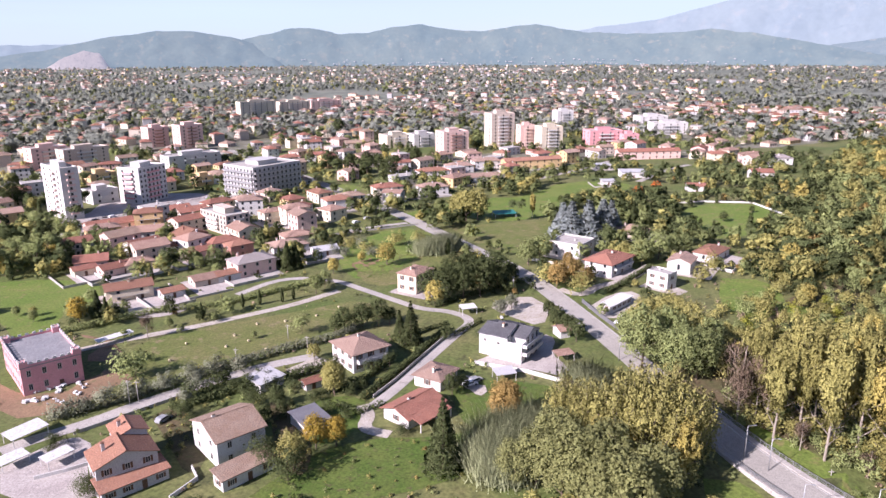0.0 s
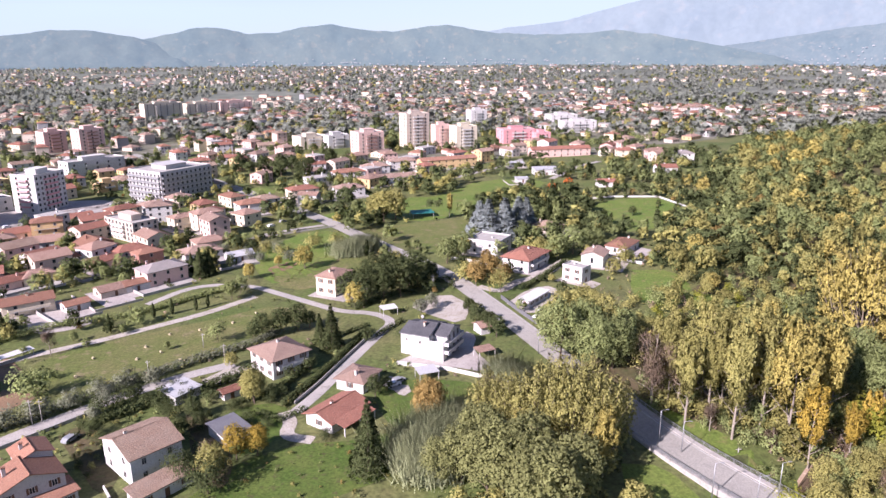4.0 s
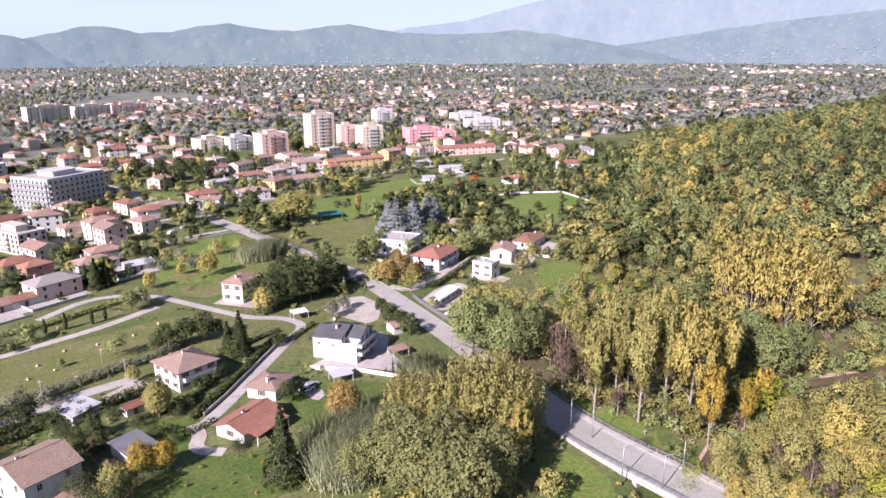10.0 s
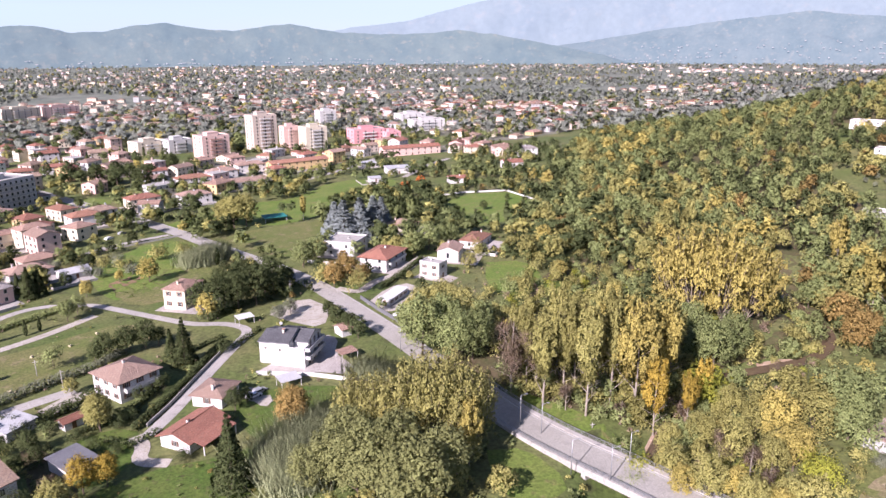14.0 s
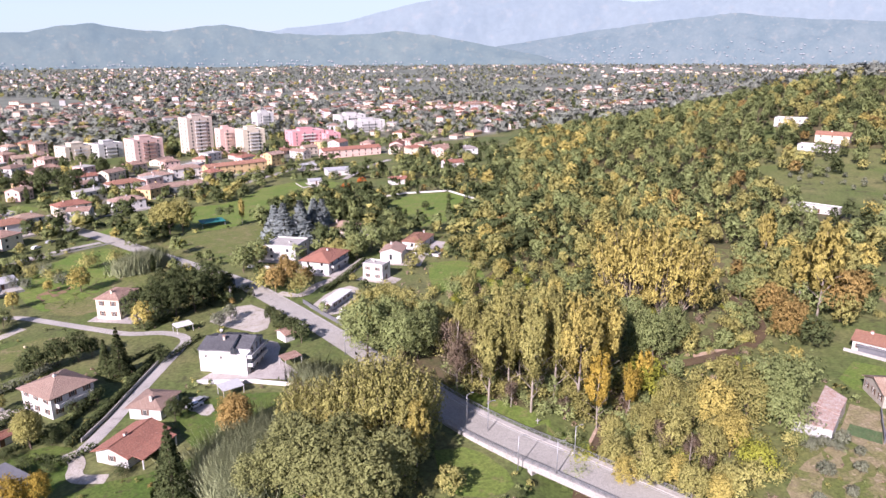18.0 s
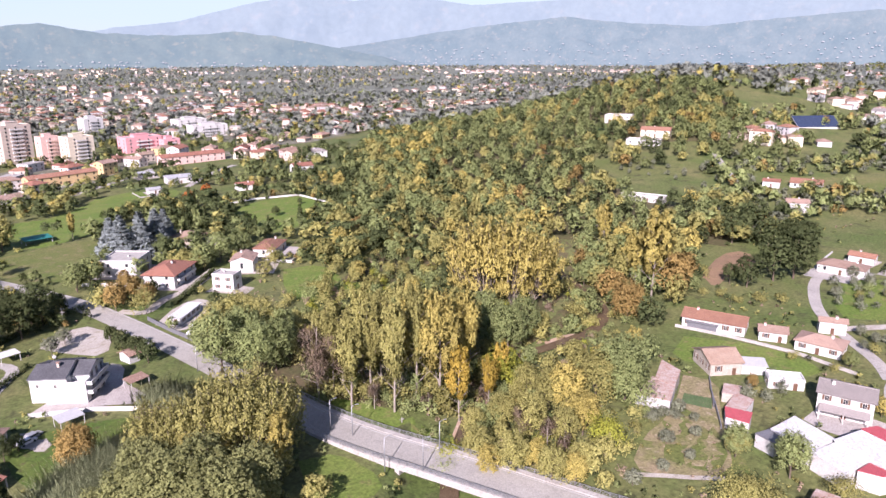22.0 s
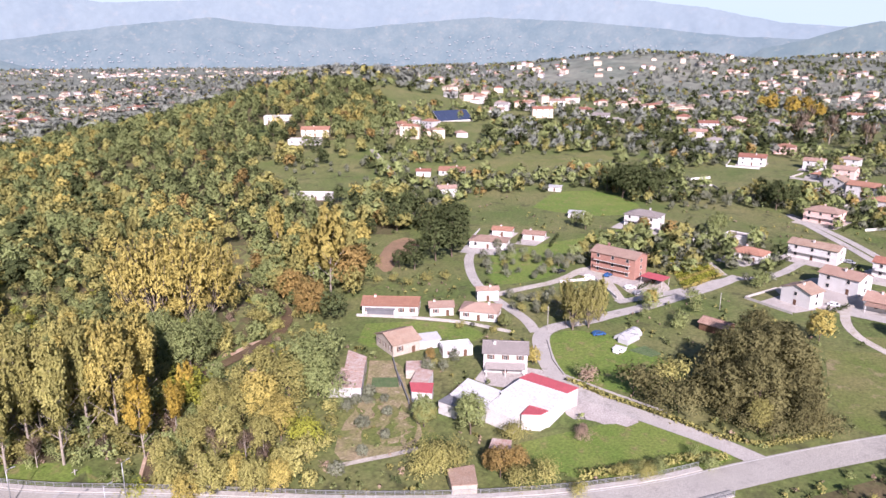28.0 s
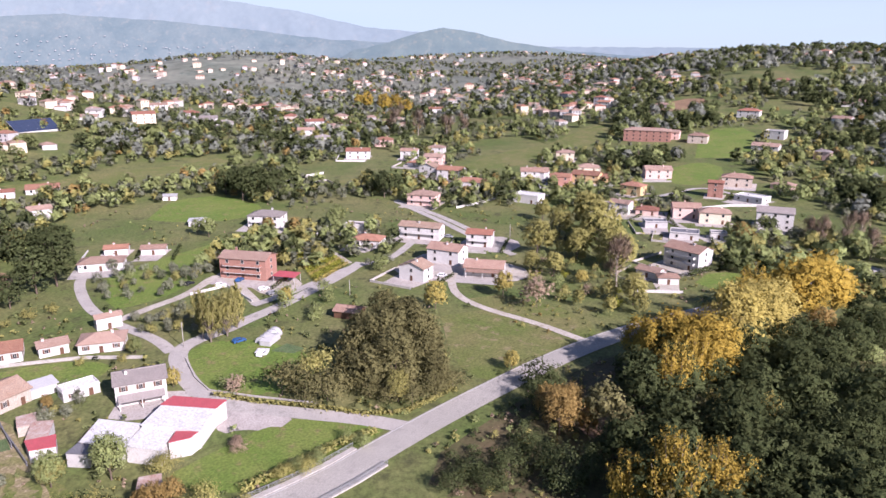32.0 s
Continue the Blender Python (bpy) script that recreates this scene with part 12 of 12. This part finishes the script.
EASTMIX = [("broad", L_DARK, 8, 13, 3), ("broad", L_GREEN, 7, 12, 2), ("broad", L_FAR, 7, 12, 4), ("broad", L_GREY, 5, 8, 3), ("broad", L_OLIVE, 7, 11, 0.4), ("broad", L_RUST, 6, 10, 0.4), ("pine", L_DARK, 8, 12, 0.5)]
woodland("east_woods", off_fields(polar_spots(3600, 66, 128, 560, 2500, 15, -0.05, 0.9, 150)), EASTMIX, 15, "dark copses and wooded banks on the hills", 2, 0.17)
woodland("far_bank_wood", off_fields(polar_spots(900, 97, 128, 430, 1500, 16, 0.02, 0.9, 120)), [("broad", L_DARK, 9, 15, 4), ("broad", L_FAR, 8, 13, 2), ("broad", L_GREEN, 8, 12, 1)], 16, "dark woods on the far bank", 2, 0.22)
woodland("tussocks", off_fields(polar_spots(5200, -36, 127, 95, 420, 14, -0.25, 0.9, 40)), [("bush", L_OLIVE, 0.6, 1.7, 3), ("bush", L_GREEN, 0.6, 1.8, 3), ("bush", L_DRY, 0.5, 1.2, 1.5), ("bush", L_DARK, 0.8, 2.0, 1)], 14, "grass tussocks and low scrub", 2, 0.1)


def far_houses(name, spots, seed, label):
    """Houses too far off to count, joined: walls, roofs and dark openings."""
    rng = random.Random(seed)
    v, f, idx = [], [], []
    for x, y in spots:
        w, d, h = rng.uniform(9, 16), rng.uniform(8, 12), rng.choice((3.2, 3.5, 5.8, 6.2, 6.2, 9.2))
        a, z = rng.uniform(0, 3.14), float(land(x, y))
        c, s = math.cos(a), math.sin(a)
        rise, k = d * 0.2, max(0, w / 2 - d / 2)
        p = [(-w / 2, -d / 2, -1), (w / 2, -d / 2, -1), (w / 2, d / 2, -1), (-w / 2, d / 2, -1), (-w / 2, -d / 2, h), (w / 2, -d / 2, h), (w / 2, d / 2, h), (-w / 2, d / 2, h),
             (-w / 2 - 0.5, -d / 2 - 0.5, h), (w / 2 + 0.5, -d / 2 - 0.5, h), (w / 2 + 0.5, d / 2 + 0.5, h), (-w / 2 - 0.5, d / 2 + 0.5, h), (-k, 0, h + rise), (k + 0.1, 0, h + rise)]
        n = len(v)
        wall, roof = rng.choice((0, 0, 1, 1, 2, 2)), rng.choice((3, 3, 4, 5, 6))
        q = [(0, 1, 5, 4), (1, 2, 6, 5), (2, 3, 7, 6), (3, 0, 4, 7), (8, 9, 13, 12), (9, 10, 13), (10, 11, 12, 13), (11, 8, 12)]
        mi = [wall] * 4 + [roof] * 4
        for side in (-1, 1):
            for lv in range(max(1, round(h / 3))):
                for u in (-0.3, 0, 0.3):
                    b = len(p)
                    yy = side * (d / 2 + 0.05)
                    p += [(u * w - 0.6, yy, lv * 3 + 0.9), (u * w + 0.6, yy, lv * 3 + 0.9), (u * w + 0.6, yy, lv * 3 + 2.3), (u * w - 0.6, yy, lv * 3 + 2.3)]
                    q.append((b, b + 1, b + 2, b + 3))
                    mi.append(7)
        v += [(x + px * c - py * s, y + px * s + py * c, z + pz) for px, py, pz in p]
        f += [tuple(n + i for i in t) for t in q]
        idx += mi
    me = mesh_of(name, v, f, [CREAM, GREYWALL, BEIGE, TILE_PALE, TILE_ORANGE, TILE_RED, TILE_OLD, GLASS], idx)
    layer = me.uv_layers.new(name="UVMap")
    co = np.array(v)[np.array([l.vertex_index for l in me.loops])]
    layer.data.foreach_set("uv", co[:, :2].astype(np.float32).ravel())
    return tagged(new(name, me), label, "houses", kind="stuff")


bank = random.Random(9)
banks = []
for (ax, ay), (bx, by) in zip(RIVER[2:], RIVER[3:]):
    ln = math.hypot(bx - ax, by - ay)
    for i in range(int(ln * 1.5)):
        k, off = bank.random(), bank.choice((-1, 1)) * bank.uniform(2.6, 10)
        px, py = ax + (bx - ax) * k - (by - ay) / ln * off, ay + (by - ay) * k + (bx - ax) / ln * off
        if noise.noise(Vector((px / 14, py / 14, 2))) > -0.25 and clear_of(px, py, 8.5):
            banks.append((px, py))
woodland("bank_scrub", banks, [("bush", L_OLIVE, 1.6, 4.2, 3), ("bush", L_GREEN, 1.4, 3.8, 3), ("bush", L_LIME, 1.2, 3, 1), ("bush", L_DRY, 1.0, 2.6, 1), ("broad", L_OLIVE, 5, 9, 0.7), ("broad", L_GREEN, 5, 9, 0.7)], 44, "scrub and saplings on the stream banks", 1, 0.45)
far_houses("town_houses", rest, 20, "plastered houses with tiled roofs, close together in the town")
far_houses("far_town", polar_spots(2300, -37, 60, 950, 4000, 21, -0.15, 1.05, 420), 21, "pale houses with tiled roofs far over the plain")
far_houses("slope_houses", off_fields(polar_spots(110, 58, 112, 560, 950, 25, 0.12, 1.0, 120)), 25, "white and rose houses of the hill villages")
far_houses("east_far_houses", polar_spots(420, 58, 126, 900, 2600, 22, 0.05, 0.8, 300), 22, "white houses dotted over the far hills")


# ---- vineyard, solar roof, lamps ----
VINE = [(306.6, 51.5), (322.3, 44.1), (292.1, 26.3), (267.9, 37.0)]
for i in range(13):
    k = (i + 0.5) / 13
    p0 = [VINE[0][j] + (VINE[3][j] - VINE[0][j]) * k for j in (0, 1)]
    p1 = [VINE[1][j] + (VINE[2][j] - VINE[1][j]) * k for j in (0, 1)]
    hedge([tuple(p0), tuple(p1)], 0.8, 1.7, L_LIME if i % 3 else L_YELLOW, "row of trained vines with yellow-green leaves", "vine_trellis", 26.0, 0.24, "vineyard rows")


def solar_field(x, y, turn, w, rows, cols):
    ob = thing("solar_array", x, y, turn, "dark blue solar panels tilted on a roof frame", "solar panels")
    pw, ph = w / cols, 2.4
    pan = Solid().slab([(0.04, 0, 0), (pw - 0.04, 0, 0), (pw - 0.04, ph - 0.08, 0), (0.04, ph - 0.08, 0)], 0.08).mesh("panel", PANEL)
    part("frame", Solid().box(-w / 2, w / 2, 0, rows * ph * 0.82, -1, 0.6).slab([(-w / 2, 0, 1.0), (w / 2, 0, 1.0), (w / 2, rows * ph * 0.82, 1.0 + rows * ph * 0.57), (-w / 2, rows * ph * 0.82, 1.0 + rows * ph * 0.57)], 0.3).mesh("frame", WHITE), ob)
    for r in range(rows):
        for c in range(cols):
            part("panel", pan, ob, pose(-w / 2 + c * pw, r * ph * 0.82, 1.12 + r * ph * 0.57, 34.8))


solar_field(581.7, 290.0, -31, 36.0, 6, 8)
for lx, ly, lt in ((71.3, 136.4, -20), (70.2, 119.7, -17), (76.7, 114.2, -14), (52.3, 194.1, -11), (83.9, 118.1, -8), (68.3, 141.9, -5)):
    pole(lx, ly, 8.0, STEEL, "slender grey street lamp on the bridge", "street_lamp", 1.2, lt, 0.4)
